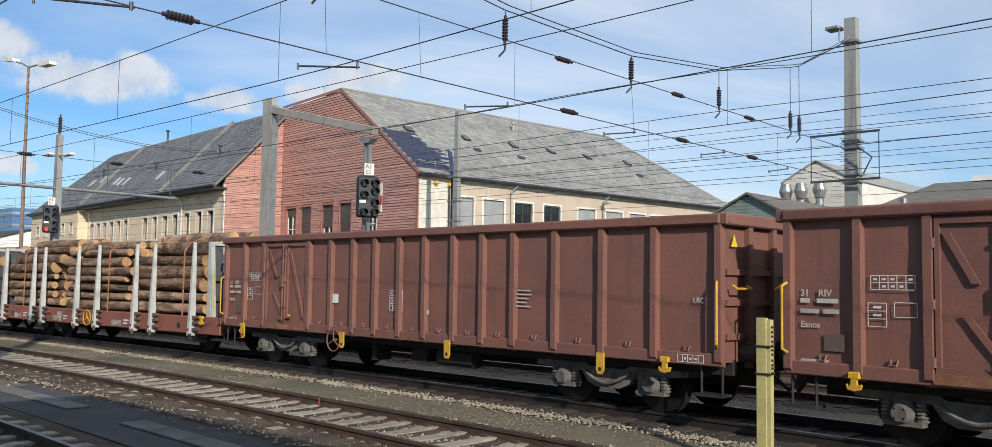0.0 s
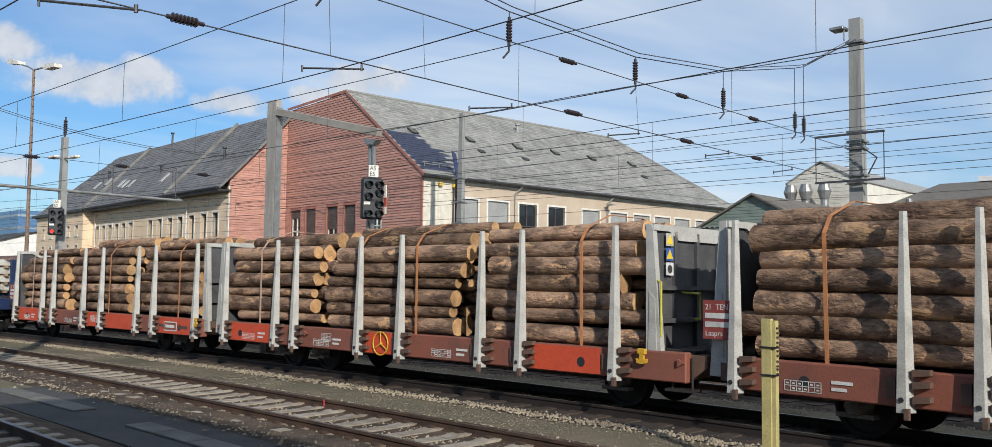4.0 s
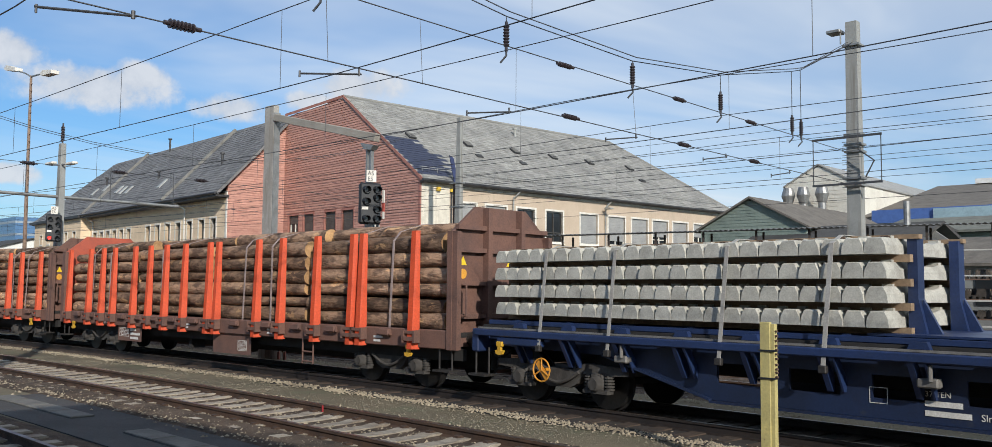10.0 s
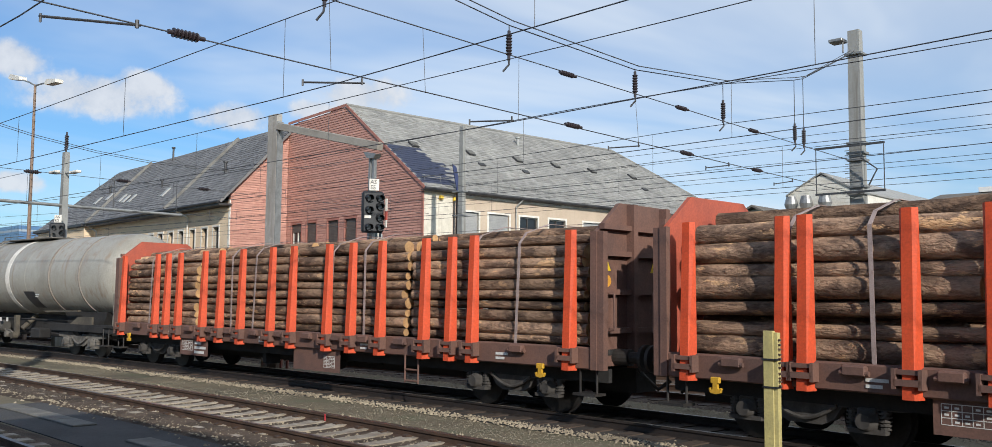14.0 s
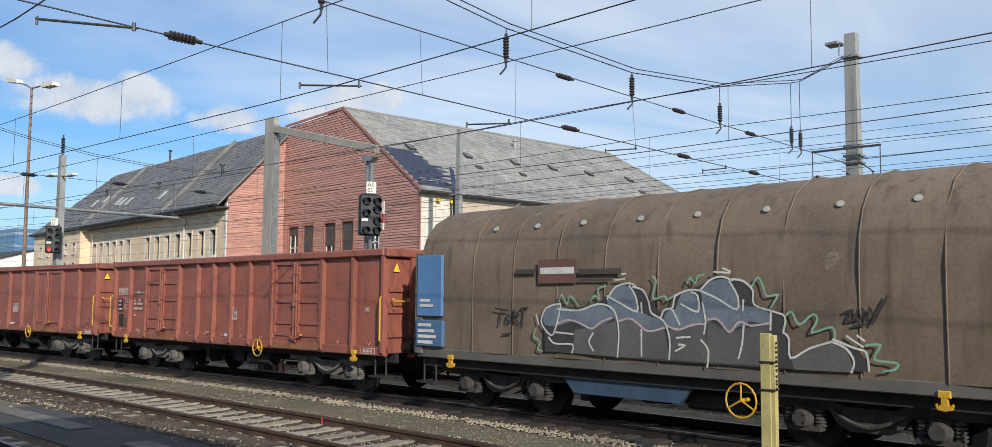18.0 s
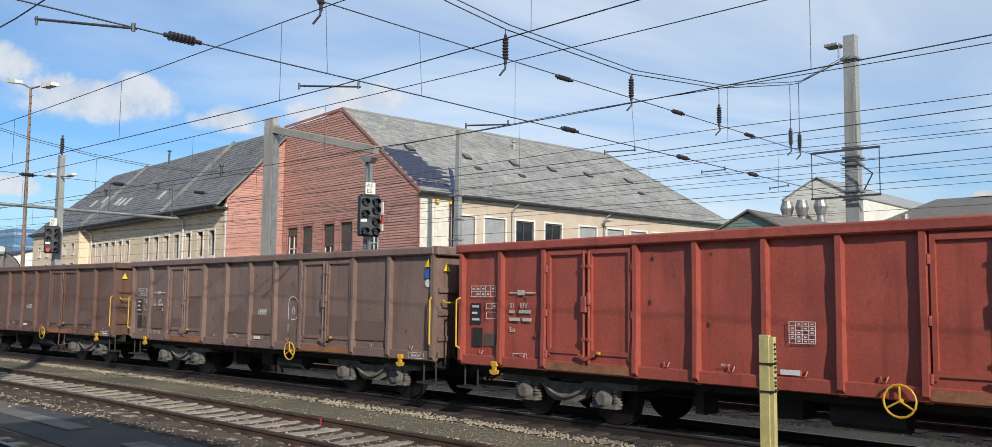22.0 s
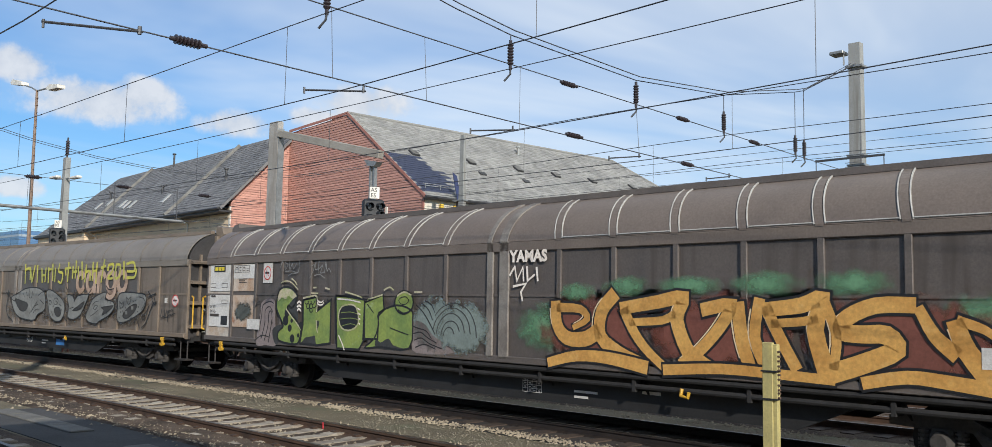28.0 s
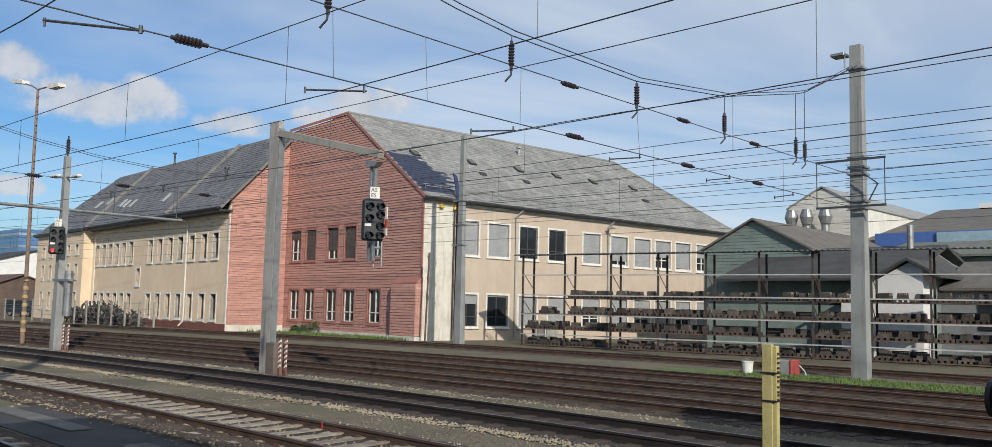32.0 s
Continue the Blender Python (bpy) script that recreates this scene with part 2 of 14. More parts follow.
    def path(self, pts, r, seg=6):
        """One continuous tube through the points."""
        pts = [Vector(p) for p in pts]
        n = len(pts)
        vs, fs, ref = [], [], None
        for k, p in enumerate(pts):
            t = (pts[min(k + 1, n - 1)] - p).normalized() + (p - pts[max(k - 1, 0)]).normalized()
            t = t.normalized() if t.length > 1e-6 else (pts[min(k + 1, n - 1)] - p).normalized()
            if ref is None:
                ref = t.orthogonal().normalized()
            ref = (ref - t * ref.dot(t)).normalized()
            other = t.cross(ref)
            vs += [p + (ref * math.cos(2 * math.pi * i / seg) + other * math.sin(2 * math.pi * i / seg)) * r for i in range(seg)]
        for k in range(n - 1):
            fs += [(k * seg + i, k * seg + (i + 1) % seg, (k + 1) * seg + (i + 1) % seg, (k + 1) * seg + i) for i in range(seg)]
        fs += [tuple(range(seg - 1, -1, -1)), tuple(range((n - 1) * seg, n * seg))]
        return self.add(vs, fs)

    def lathe(self, prof, seg=16, m=None):
        """prof: (radius, z) from one end to the other, turned about z; closed with caps."""
        vs, fs, n = [], [], len(prof)
        for r, z in prof:
            vs += [(r * math.cos(2 * math.pi * i / seg), r * math.sin(2 * math.pi * i / seg), z) for i in range(seg)]
        for k in range(n - 1):
            fs += [(k * seg + i, k * seg + (i + 1) % seg, (k + 1) * seg + (i + 1) % seg, (k + 1) * seg + i) for i in range(seg)]
        fs += [tuple(range(seg - 1, -1, -1)), tuple(range((n - 1) * seg, n * seg))]
        return self.add(vs, fs, m)

    def mesh(self, name):
        me = bpy.data.meshes.new(name)
        me.from_pydata(self.v, [], self.f)
        bm = bmesh.new()
        bm.from_mesh(me)
        bmesh.ops.recalc_face_normals(bm, faces=bm.faces)
        bm.to_mesh(me)
        bm.free()
        if self.smooth:
            me.polygons.foreach_set("use_smooth", [True] * len(me.polygons))
            me.set_sharp_from_angle(angle=radians(38))
        me.update()
        return me


def part(name, geo, material, parent=None, label="", at=None, smooth=False):
    """One mesh object under a thing or a part (or a thing of its own)."""
    if isinstance(geo, Geo):
        geo.smooth = smooth
        me = geo.mesh(name)
        me.materials.append(material)
    else:
        me = geo
    ob = new(name, me)
    if parent:
        ob.parent = parent
    if at is not None:
        ob.matrix_local = at
    if label:
        ob["label"] = label
    return ob


def thing(name, m=None, label="", category="", group="", kind=""):
    ob = new(name)
    ob.empty_display_size = 0.3
    if m is not None:
        ob.matrix_world = m
    return tagged(ob, label, category, group, kind)


# ---- the tracks' line: one long curve, and tracks beside it ----
CURVE = (-0.07434, -0.001843)
_u = np.linspace(-70, 24, 1881)
_w = CURVE[0] * _u + CURVE[1] * _u * _u
_s = np.concatenate([[0], np.cumsum(np.hypot(np.diff(_u), np.diff(_w)))])
_s -= np.interp(0, _u, _s)


def on_track(s, y0):
    """Place and heading (degrees) at s metres along the track that crosses x = 0 at y0; straight on past the curve's ends."""
    c = min(max(s, _s[0]), _s[-1])
    u = float(np.interp(c, _s, _u))
    w = CURVE[0] * u + CURVE[1] * u * u
    slope = CURVE[0] + 2 * CURVE[1] * u
    k = 1 / math.hypot(1, slope)
    extra = s - c
    return u + extra * k, y0 + w + extra * k * slope, math.degrees(math.atan(slope))


TRACKS = {"near": 8.11, "train": 12.84, "platform": 3.22, "third": 17.4, "fourth": 21.2, "fifth": 25.5, "sixth": 34.2}
SPEED = 10.76

# ---- ground, tracks, platform ----
M_GROUND = surface("yard_ground", (0.185, 0.158, 0.108), (0.12, 0.105, 0.075), 0.95, grain=55, stain=0.35, bump=0.6, bump_size=0.03,
                   third=(0.135, 0.14, 0.09), third_at=(0.5, 0.68), third_scale=0.9, spec=0.2)
M_BALLAST = surface("rusty_ballast", (0.118, 0.087, 0.064), (0.054, 0.043, 0.035), 0.95, grain=38, stain=1.6, bump=0.9, bump_size=0.05,
                    third=(0.30, 0.26, 0.21), third_at=(0.60, 0.74), third_scale=24, spec=0.2)
M_STONE = surface("pale_gravel", (0.33, 0.28, 0.20), (0.15, 0.125, 0.092), 0.9, grain=8, stain=1.4, bump=0.2, spec=0.25)
M_RAILTOP = surface("worn_rail_steel", (0.20, 0.17, 0.15), (0.10, 0.075, 0.06), 0.38, 0.8, grain=60, stain=2, bump=0.05)
M_RAIL = surface("rusty_rail", (0.085, 0.048, 0.03), (0.04, 0.025, 0.018), 0.85, 0.1, grain=50, stain=2.5, bump=0.25)
M_SLEEPER = surface("old_concrete_sleeper", (0.336, 0.299, 0.242), (0.200, 0.163, 0.126), 0.9, grain=45, stain=4, bump=0.35, per_object=0.16, third=(0.16, 0.11, 0.075),
                    third_at=(0.58, 0.75), third_scale=5)
M_ASPHALT = surface("worn_asphalt", (0.055, 0.054, 0.053), (0.036, 0.036, 0.036), 0.92, grain=80, stain=0.8, bump=0.4, third=(0.085, 0.082, 0.076), third_at=(0.6, 0.72))
M_GRASS = surface("yard_grass", (0.11, 0.16, 0.04), (0.06, 0.09, 0.025), 0.9, grain=30, stain=1.5, bump=0.3, third=(0.20, 0.19, 0.08), third_at=(0.58, 0.7))
M_CONC = surface("weathered_concrete", (0.36, 0.345, 0.31), (0.23, 0.22, 0.195), 0.9, grain=35, stain=1.1, bump=0.3, streak=(0.17, 0.155, 0.135))


def make_ground():
    g = Geo()
    xs = [-1500, -600, -250, -130] + [-100 + 2.0 * i for i in range(66)] + [60, 150, 600, 1500]
    ys = [-300, -60, -12] + [-4 + 2.0 * i for i in range(30)] + [80, 140, 400, 1500]
    rnd = random.Random(3)
    vs = [(x, y, -0.185 + (rnd.uniform(-0.012, 0.012) if -95 < x < 25 and 4 < y < 50 else 0.0)) for x in xs for y in ys]
    n = len(ys)
    fs = [(i * n + j, (i + 1) * n + j, (i + 1) * n + j + 1, i * n + j + 1) for i in range(len(xs) - 1) for j in range(n - 1)]
    g.add(vs, fs)
    tagged(part("ground", g, M_GROUND), "grey-brown gravelly yard ground between the tracks", "ground", kind="structure")


RAIL = [(-0.036, 0.0), (-0.036, -0.035), (-0.012, -0.05), (-0.012, -0.13), (-0.07, -0.15), (-0.07, -0.165), (0.07, -0.165), (0.07, -0.15), (0.012, -0.13),
        (0.012, -0.05), (0.036, -0.035), (0.036, 0.0)]


def along(y0, s0, s1, step):
    out, s = [], s0
    while s < s1 + 1e-6:
        out.append(on_track(s, y0))
        s += step
    return out


def sweep(prof, stations):
    """A profile (offset across, height) drawn along the line of a track."""
    g, n = Geo(), len(prof)
    vs, fs = [], []
    for x, y, a in stations:
        c, s = math.cos(radians(a)), math.sin(radians(a))
        vs += [(x - o * s, y + o * c, z) for o, z in prof]
    for k in range(len(stations) - 1):
        fs += [(k * n + i, k * n + (i + 1) % n, (k + 1) * n + (i + 1) % n, (k + 1) * n + i) for i in range(n)]
    fs += [tuple(range(n)), tuple(range(len(stations) * n - 1, (len(stations) - 1) * n - 1, -1))]
    return g.add(vs, fs)


def gravel(spots, size, seed):
    """Loose angular stones at the given (x, y, z)."""
    rnd, g = random.Random(seed), Geo()
    for x, y, z in spots:
        r = rnd.uniform(*size)
        pts = [(x + dx * r * rnd.uniform(0.6, 1.3), y + dy * r * rnd.uniform(0.6, 1.3), z + dz * r * rnd.uniform(0.5, 1.0))
               for dx, dy, dz in ((1, 0.2, 0), (-0.3, 1, 0), (-1, -0.1, 0), (0.2, -1, 0), (0.1, 0.1, 1.0))]
        g.add(pts, [(0, 1, 4), (1, 2, 4), (2, 3, 4), (3, 0, 4)])
    return g


# the train's track has a darker bed and darker rails than the others
M_DARKBALLAST = surface("dark_brown_ballast", (0.05, 0.042, 0.037), (0.025, 0.022, 0.021), 0.85, grain=18, stain=2, bump=0.5)

M_DARKRAIL = surface("dark_rail", (0.035, 0.026, 0.022), (0.02, 0.016, 0.015), 0.6, 0.2, grain=50, stain=2.5, bump=0.2)


def make_tracks():
    spans = {"platform": (-70, 26), "near": (-110, 26), "train": (-140, 60), "third": (-140, 40), "fourth": (-140, 40), "fifth": (-140, 40), "sixth": (-140, 40)}
    rnd = random.Random(11)
    sleeper = Geo()
    sleeper.prism([(-1.3, -0.24), (1.3, -0.24), (1.3, -0.14), (1.27, -0.125), (0.55, -0.125), (0.4, -0.15), (-0.4, -0.15), (-0.55, -0.125), (-1.27, -0.125), (-1.3, -0.14)], -0.13, 0.13, "x")
    sleeper_me = sleeper.mesh("sleeper")
    sleeper_me.materials.append(M_SLEEPER)
    clip = Geo().prism([(-0.17, -0.15), (0.17, -0.15), (0.16, -0.09), (0.09, -0.08), (0.05, -0.1), (0.05, -0.14), (-0.05, -0.14), (-0.05, -0.1), (-0.09, -0.08), (-0.16, -0.09)], -0.05, 0.05, "x")
    clip_me = clip.mesh("rail_clip")
    clip_me.materials.append(M_RAIL)
    for key, (s0, s1) in spans.items():
        y0 = TRACKS[key]
        t = thing("railway_track", label={"near": "rusty railway track on pale concrete sleepers", "train": "rusty railway track carrying the goods train"}.get(
            key, "rusty railway track half sunk in dark ballast"), category="railway track", group="yard tracks")
        for off in (-0.77, 0.77):
            part("rail", sweep(RAIL, along(y0 + off, s0, s1, 1.5)), M_RAIL if key != "train" else M_DARKRAIL, t)
            part("running_surface", sweep([(-0.034, 0.0005), (0.034, 0.0005), (0.034, 0.003), (-0.034, 0.003)], along(y0 + off, s0, s1, 1.5)), M_RAILTOP, t,
                 "worn steel rail head")
        top = -0.15 if key == "near" else (-0.13 if key == "train" else -0.12)
        bed = sweep([(-1.75, -0.2), (-1.45, top - 0.03), (1.45, top - 0.03), (1.75, -0.2)] if key != "near" else [(-1.8, -0.2), (-1.42, -0.118), (-0.92, -0.112), (-0.72, -0.15), (0.0, -0.165), (0.72, -0.15), (0.92, -0.112), (1.42, -0.118), (1.8, -0.2)], along(y0, s0, s1, 1.5))
        part("ballast", bed, M_BALLAST if key != "train" else M_DARKBALLAST, t, "rust-brown ballast" if key != "train" else "dark brown ballast")
        if key in ("near", "platform"):
            s, k = -56.0, 0
            while s < 6:
                x, y, a = on_track(s, y0)
                part("sleeper", sleeper_me, None, t, at=pose(x, y, rnd.uniform(0.0, 0.012), 0, 0, a + rnd.uniform(-0.8, 0.8)))
                if key == "near" and s > -24:
                    for off in (-0.77, 0.77):
                        cx, cy, _ = on_track(s, y0 + off)
                        part("rail_clip", clip_me, None, t, at=pose(cx, cy, 0, 0, 0, a))
                s += 0.62
        else:
            g = Geo()
            for i in range(int((min(s1, 10) + 70) / 0.62)):
                x, y, a = on_track(-70 + i * 0.62, y0)
                g.box(-0.13, 0.13, -1.3, 1.3, top - 0.08, top - 0.012, pose(x, y, 0, 0, 0, a))
            ob = part("timber_bedding", g, surface("dark_timber_sleeper", (0.075, 0.052, 0.038), (0.04, 0.03, 0.025), 0.9, grain=30, stain=3, bump=0.4, stretch=(1, 1, 1)), t)
            ob["kind"] = "stuff"
    # loose stones: a pale shoulder beside the train's track, thinner between the others
    spots = []
    for i in range(9000):
        s = -58 + 64 * rnd.random() ** 0.8
        off = rnd.gauss(-1.56, 0.15)
        x, y, _ = on_track(s, TRACKS["train"] + off)
        spots.append((x, y, -0.165))
    for i in range(3500):
        s = rnd.uniform(-50, 6)
        x, y, _ = on_track(s, TRACKS["train"] + rnd.gauss(1.7, 0.22))
        spots.append((x, y, -0.17))
    for i in range(5200):
        s = rnd.uniform(-40, 4)
        x, y, _ = on_track(s, TRACKS["near"] + rnd.gauss(-1.25, 0.25))
        spots.append((x, y, -0.135))
    for i in range(4200):
        s = rnd.uniform(-40, 4)
        x, y, _ = on_track(s, TRACKS["near"] + rnd.uniform(-0.7, 0.7))
        spots.append((x, y, -0.165))
    for i in range(2600):
        s = rnd.uniform(-40, 4)
        x, y, _ = on_track(s, TRACKS["near"] + rnd.uniform(0.85, 1.5))
        spots.append((x, y, -0.13))
    for i in range(3000):
        s = rnd.uniform(-50, 4)
        x, y, _ = on_track(s, TRACKS["third"] + rnd.gauss(-1.75, 0.25))
        spots.append((x, y, -0.18))
    for i in range(2500):
        s = rnd.uniform(-50, 4)
        x, y, _ = on_track(s, rnd.choice((TRACKS["fourth"] - 1.7, TRACKS["fifth"] - 1.8)) + rnd.gauss(0, 0.25))
        spots.append((x, y, -0.18))
    tagged(part("gravel", gravel(spots, (0.016, 0.042), 5), M_STONE), "pale loose ballast stones beside the rails", "gravel", kind="stuff")
    fine = []
    for i in range(9000):
        s = -30 + 34 * rnd.random()
        x, y, _ = on_track(s, rnd.uniform(TRACKS["near"] + 1.3, TRACKS["train"] - 1.7))
        fine.append((x, y, -0.19))
    tagged(part("chippings", gravel(fine, (0.008, 0.024), 6), surface("grey_chippings", (0.22, 0.195, 0.14), (0.12, 0.105, 0.078), 0.9, grain=6, stain=1.0, bump=0.1)),
           "small grey chippings on the path between tracks", "gravel", kind="stuff")
    # red chalk mark on a rail web
    x, y, a = on_track(-13.05, TRACKS["near"] + 0.77)
    m = part("rail_mark", Geo().box(-0.02, 0.02, -0.045, -0.038, -0.11, 0.0), plain("red_paint", (0.6, 0.05, 0.06)))
    m.matrix_world = pose(x, y, 0, 0, 0, a)
    tagged(m, "small red paint mark on the rail web", "paint mark")


def make_path():
    # asphalt strip with cover slabs between the platform's track and the next one
    g = sweep([(-0.92, -0.19), (-0.92, -0.165), (0.62, -0.165), (0.62, -0.19)], along((TRACKS["near"] + TRACKS["platform"]) / 2 + 0.15, -19.5, 20, 1.0))
    tagged(part("pavement", g, M_ASPHALT), "dark worn asphalt service path beside the track", "path", kind="structure")
    slabs = thing("cable_trough", label="row of pale concrete cable trough covers", category="cable trough")
    slab = Geo().box(-0.48, 0.48, -0.2, 0.2, -0.17, -0.135, chamfer=0.012).mesh("cover_slab")
    slab.materials.append(surface("dark_trough_cover", (0.15, 0.145, 0.13), (0.095, 0.092, 0.083), 0.9, grain=35, stain=1.5, bump=0.3, per_object=0.12))
    for i in (0, 1, 2, 3, 6, 7, 8):
        x, y, a = on_track(-19.0 + i, (TRACKS["near"] + TRACKS["platform"]) / 2 + 0.05)
        part("cover_slab", slab, None, slabs, at=pose(x, y, 0, 0, 0, a))
    plat = part("platform", Geo().box(-40, 40, -14, 1.35, -0.2, 0.38, chamfer=0.03), M_CONC)
    tagged(plat, "low concrete station platform", "platform", kind="structure")
    # unseen canopy; corner and height are set to cast the shade on the path
    can = thing("unseen_canopy", label="unseen flat steel platform canopy on round posts, placed to shade the path", category="canopy")
    part("roof", Geo().box(-7.95, 34, -9, 2.25, 4.6, 4.85, chamfer=0.02), surface("canopy_steel", (0.3, 0.3, 0.3), (0.2, 0.2, 0.2), 0.6), can)
    for x in (-4, 6, 16, 26):
        part("post", Geo().rod((x, -4, 0.38), (x, -4, 4.6), 0.12, 16), surface("canopy_steel", (0.3, 0.3, 0.3), (0.2, 0.2, 0.2), 0.6), can)
    wall = part("wall_south", Geo().box(-90, 90, -30, -29.6, -0.2, 9), surface("plain_render", (0.5, 0.46, 0.4), (0.4, 0.37, 0.32), 0.9))
    tagged(wall, "plain rendered wall of the station behind the platform", "wall", kind="structure")


def grass_tufts(name, label, boxes, count, h, seed, material):
    rnd, g = random.Random(seed), Geo()
    for i in range(count):
        x0, x1, y0, y1 = rnd.choice(boxes)
        x, y = rnd.uniform(x0, x1), rnd.uniform(y0, y1)
        for k in range(4):
            a, hh, w = rnd.uniform(0, 6.28), h * rnd.uniform(0.5, 1.2), 0.02
            dx, dy = math.cos(a), math.sin(a)
            bx, by = x + rnd.uniform(-0.06, 0.06), y + rnd.uniform(-0.06, 0.06)
            g.add([(bx - dy * w, by + dx * w, -0.19), (bx + dy * w, by - dx * w, -0.19), (bx + dx * hh * 0.5, by + dy * hh * 0.5, -0.19 + hh)], [(0, 1, 2)])
    tagged(part(name, g, material), label, "grass", kind="stuff")


def make_grass():
    M_BLADE = surface("grass_blades", (0.13, 0.19, 0.045), (0.08, 0.12, 0.03), 0.8, grain=8, stain=0.8, bump=0, third=(0.26, 0.24, 0.10), third_at=(0.6, 0.7), third_scale=0.8)
    g = Geo()
    rnd = random.Random(8)
    top = [(-20 + i * 1.5, 31.6 + rnd.uniform(-0.3, 0.3)) for i in range(28)]
    bot = [(-20 + i * 1.5, 29.2 - min(1.0, i * 0.12) + rnd.uniform(-0.3, 0.3)) for i in range(28)]
    outline = bot + top[::-1]
    vs = [(x, y, -0.17) for x, y in bot] + [(x, y, -0.17) for x, y in top]
    g.add(vs, [(i, i + 1, i + 29, i + 28) for i in range(27)])
    tagged(part("grass_patch", g, M_GRASS), "patch of short green grass between the yard tracks", "grass", kind="structure")
    grass_tufts("grass_blades", "short green grass blades round the mast", [(-17, 22, 28.6, 31.6)], 5200, 0.12, 4, M_BLADE)
    grass_tufts("weeds", "low weeds along the foot of the building", [(-100, -64, 37.2, 38.6), (-66, -44, 37.4, 38.8), (-58, -44, 38.2, 39.0)], 1300, 0.24, 9, M_BLADE)


make_ground()
make_tracks()
make_path()
make_grass()

# ---- the station building: two wings, slate roofs ----
M_RED = surface("red_painted_boards", (0.49, 0.262, 0.205), (0.41, 0.215, 0.17), 0.7, grain=30, stain=1.2, bump=0.15, per_object=0.10, streak=(0.38, 0.175, 0.14))
M_REDTRIM = surface("orange_red_trim", (0.39, 0.17, 0.13), (0.32, 0.14, 0.11), 0.7)
M_YELLOW = surface("ochre_render", (0.76, 0.60, 0.42), (0.68, 0.525, 0.365), 0.95, grain=60, stain=0.5, bump=0.3, streak=(0.70, 0.54, 0.36), third=(0.74, 0.61, 0.45), third_at=(0.6, 0.75), third_scale=0.7)
M_CREAM = surface("cream_render", (0.52, 0.425, 0.33), (0.46, 0.37, 0.285), 0.95, grain=70, stain=0.6, bump=0.3, streak=(0.45, 0.37, 0.285))
M_WHITEWALL = surface("chalky_white_render", (0.66, 0.62, 0.53), (0.54, 0.50, 0.42), 0.95, grain=40, stain=1.3, bump=0.5, streak=(0.46, 0.42, 0.35), third=(0.50, 0.38, 0.26), third_at=(0.66, 0.76))
M_WHITE = surface("old_white_paint", (0.72, 0.69, 0.63), (0.58, 0.55, 0.49), 0.6, grain=50, stain=3, bump=0.08)
M_SLATE = surface("weathered_slate", (0.270, 0.267, 0.251), (0.196, 0.196, 0.189), 0.8, grain=14, stain=0.45, bump=0.35, per_object=0.12, island=0.17, third=(0.265, 0.255, 0.225), third_at=(0.55, 0.72), third_scale=1.2, spec=0.3)
M_GUTTER = surface("dark_gutter", (0.06, 0.06, 0.062), (0.04, 0.04, 0.042), 0.55, 0.4)
M_PANE = glass("window_glass", (0.02, 0.024, 0.028), 0.06)
M_SHUTTER = surface("grey_roller_blind", (0.33, 0.335, 0.33), (0.27, 0.275, 0.275), 0.6, grain=20, stain=1, bump=0.1)
M_DARKFRAME = plain("dark_window_frame", (0.06, 0.055, 0.05))
M_ZINC = surface("zinc_pipe", (0.42, 0.42, 0.40), (0.32, 0.32, 0.30), 0.5, 0.5)


def holed_wall(g, u0, u1, z0, z1, t0, t1, holes, axis):
    """A wall from u0 to u1 with thickness t0..t1, open at holes (u, u, z, z). axis: 'a' runs along x, 'b' along y."""
    us = sorted({u0, u1, *[h[0] for h in holes], *[h[1] for h in holes]})
    zs = sorted({z0, z1, *[h[2] for h in holes], *[h[3] for h in holes]})
    nu, nz = len(us) - 1, len(zs) - 1

    def solid(i, j):
        if not (0 <= i < nu and 0 <= j < nz):
            return False
        cu, cz = (us[i] + us[i + 1]) / 2, (zs[j] + zs[j + 1]) / 2
        return not any(h[0] < cu < h[1] and h[2] < cz < h[3] for h in holes)
    vs, idx, fs = [], {}, []

    def v(i, j, k):
        if (i, j, k) not in idx:
            t = (t0, t1)[k]
            idx[i, j, k] = len(vs)
            vs.append((us[i], t, zs[j]) if axis == "a" else (t, us[i], zs[j]))
        return idx[i, j, k]
    for i in range(nu):
        for j in range(nz):
            if not solid(i, j):
                continue
            for k in (0, 1):
                fs.append((v(i, j, k), v(i + 1, j, k), v(i + 1, j + 1, k), v(i, j + 1, k)))
            for ni, nj, p, q in ((i - 1, j, (i, j), (i, j + 1)), (i + 1, j, (i + 1, j), (i + 1, j + 1)), (i, j - 1, (i, j), (i + 1, j)), (i, j + 1, (i, j + 1), (i + 1, j + 1))):
                if not solid(ni, nj):
                    fs.append((v(*p, 0), v(*q, 0), v(*q, 1), v(*p, 1)))
    g.add(vs, fs)
    return g


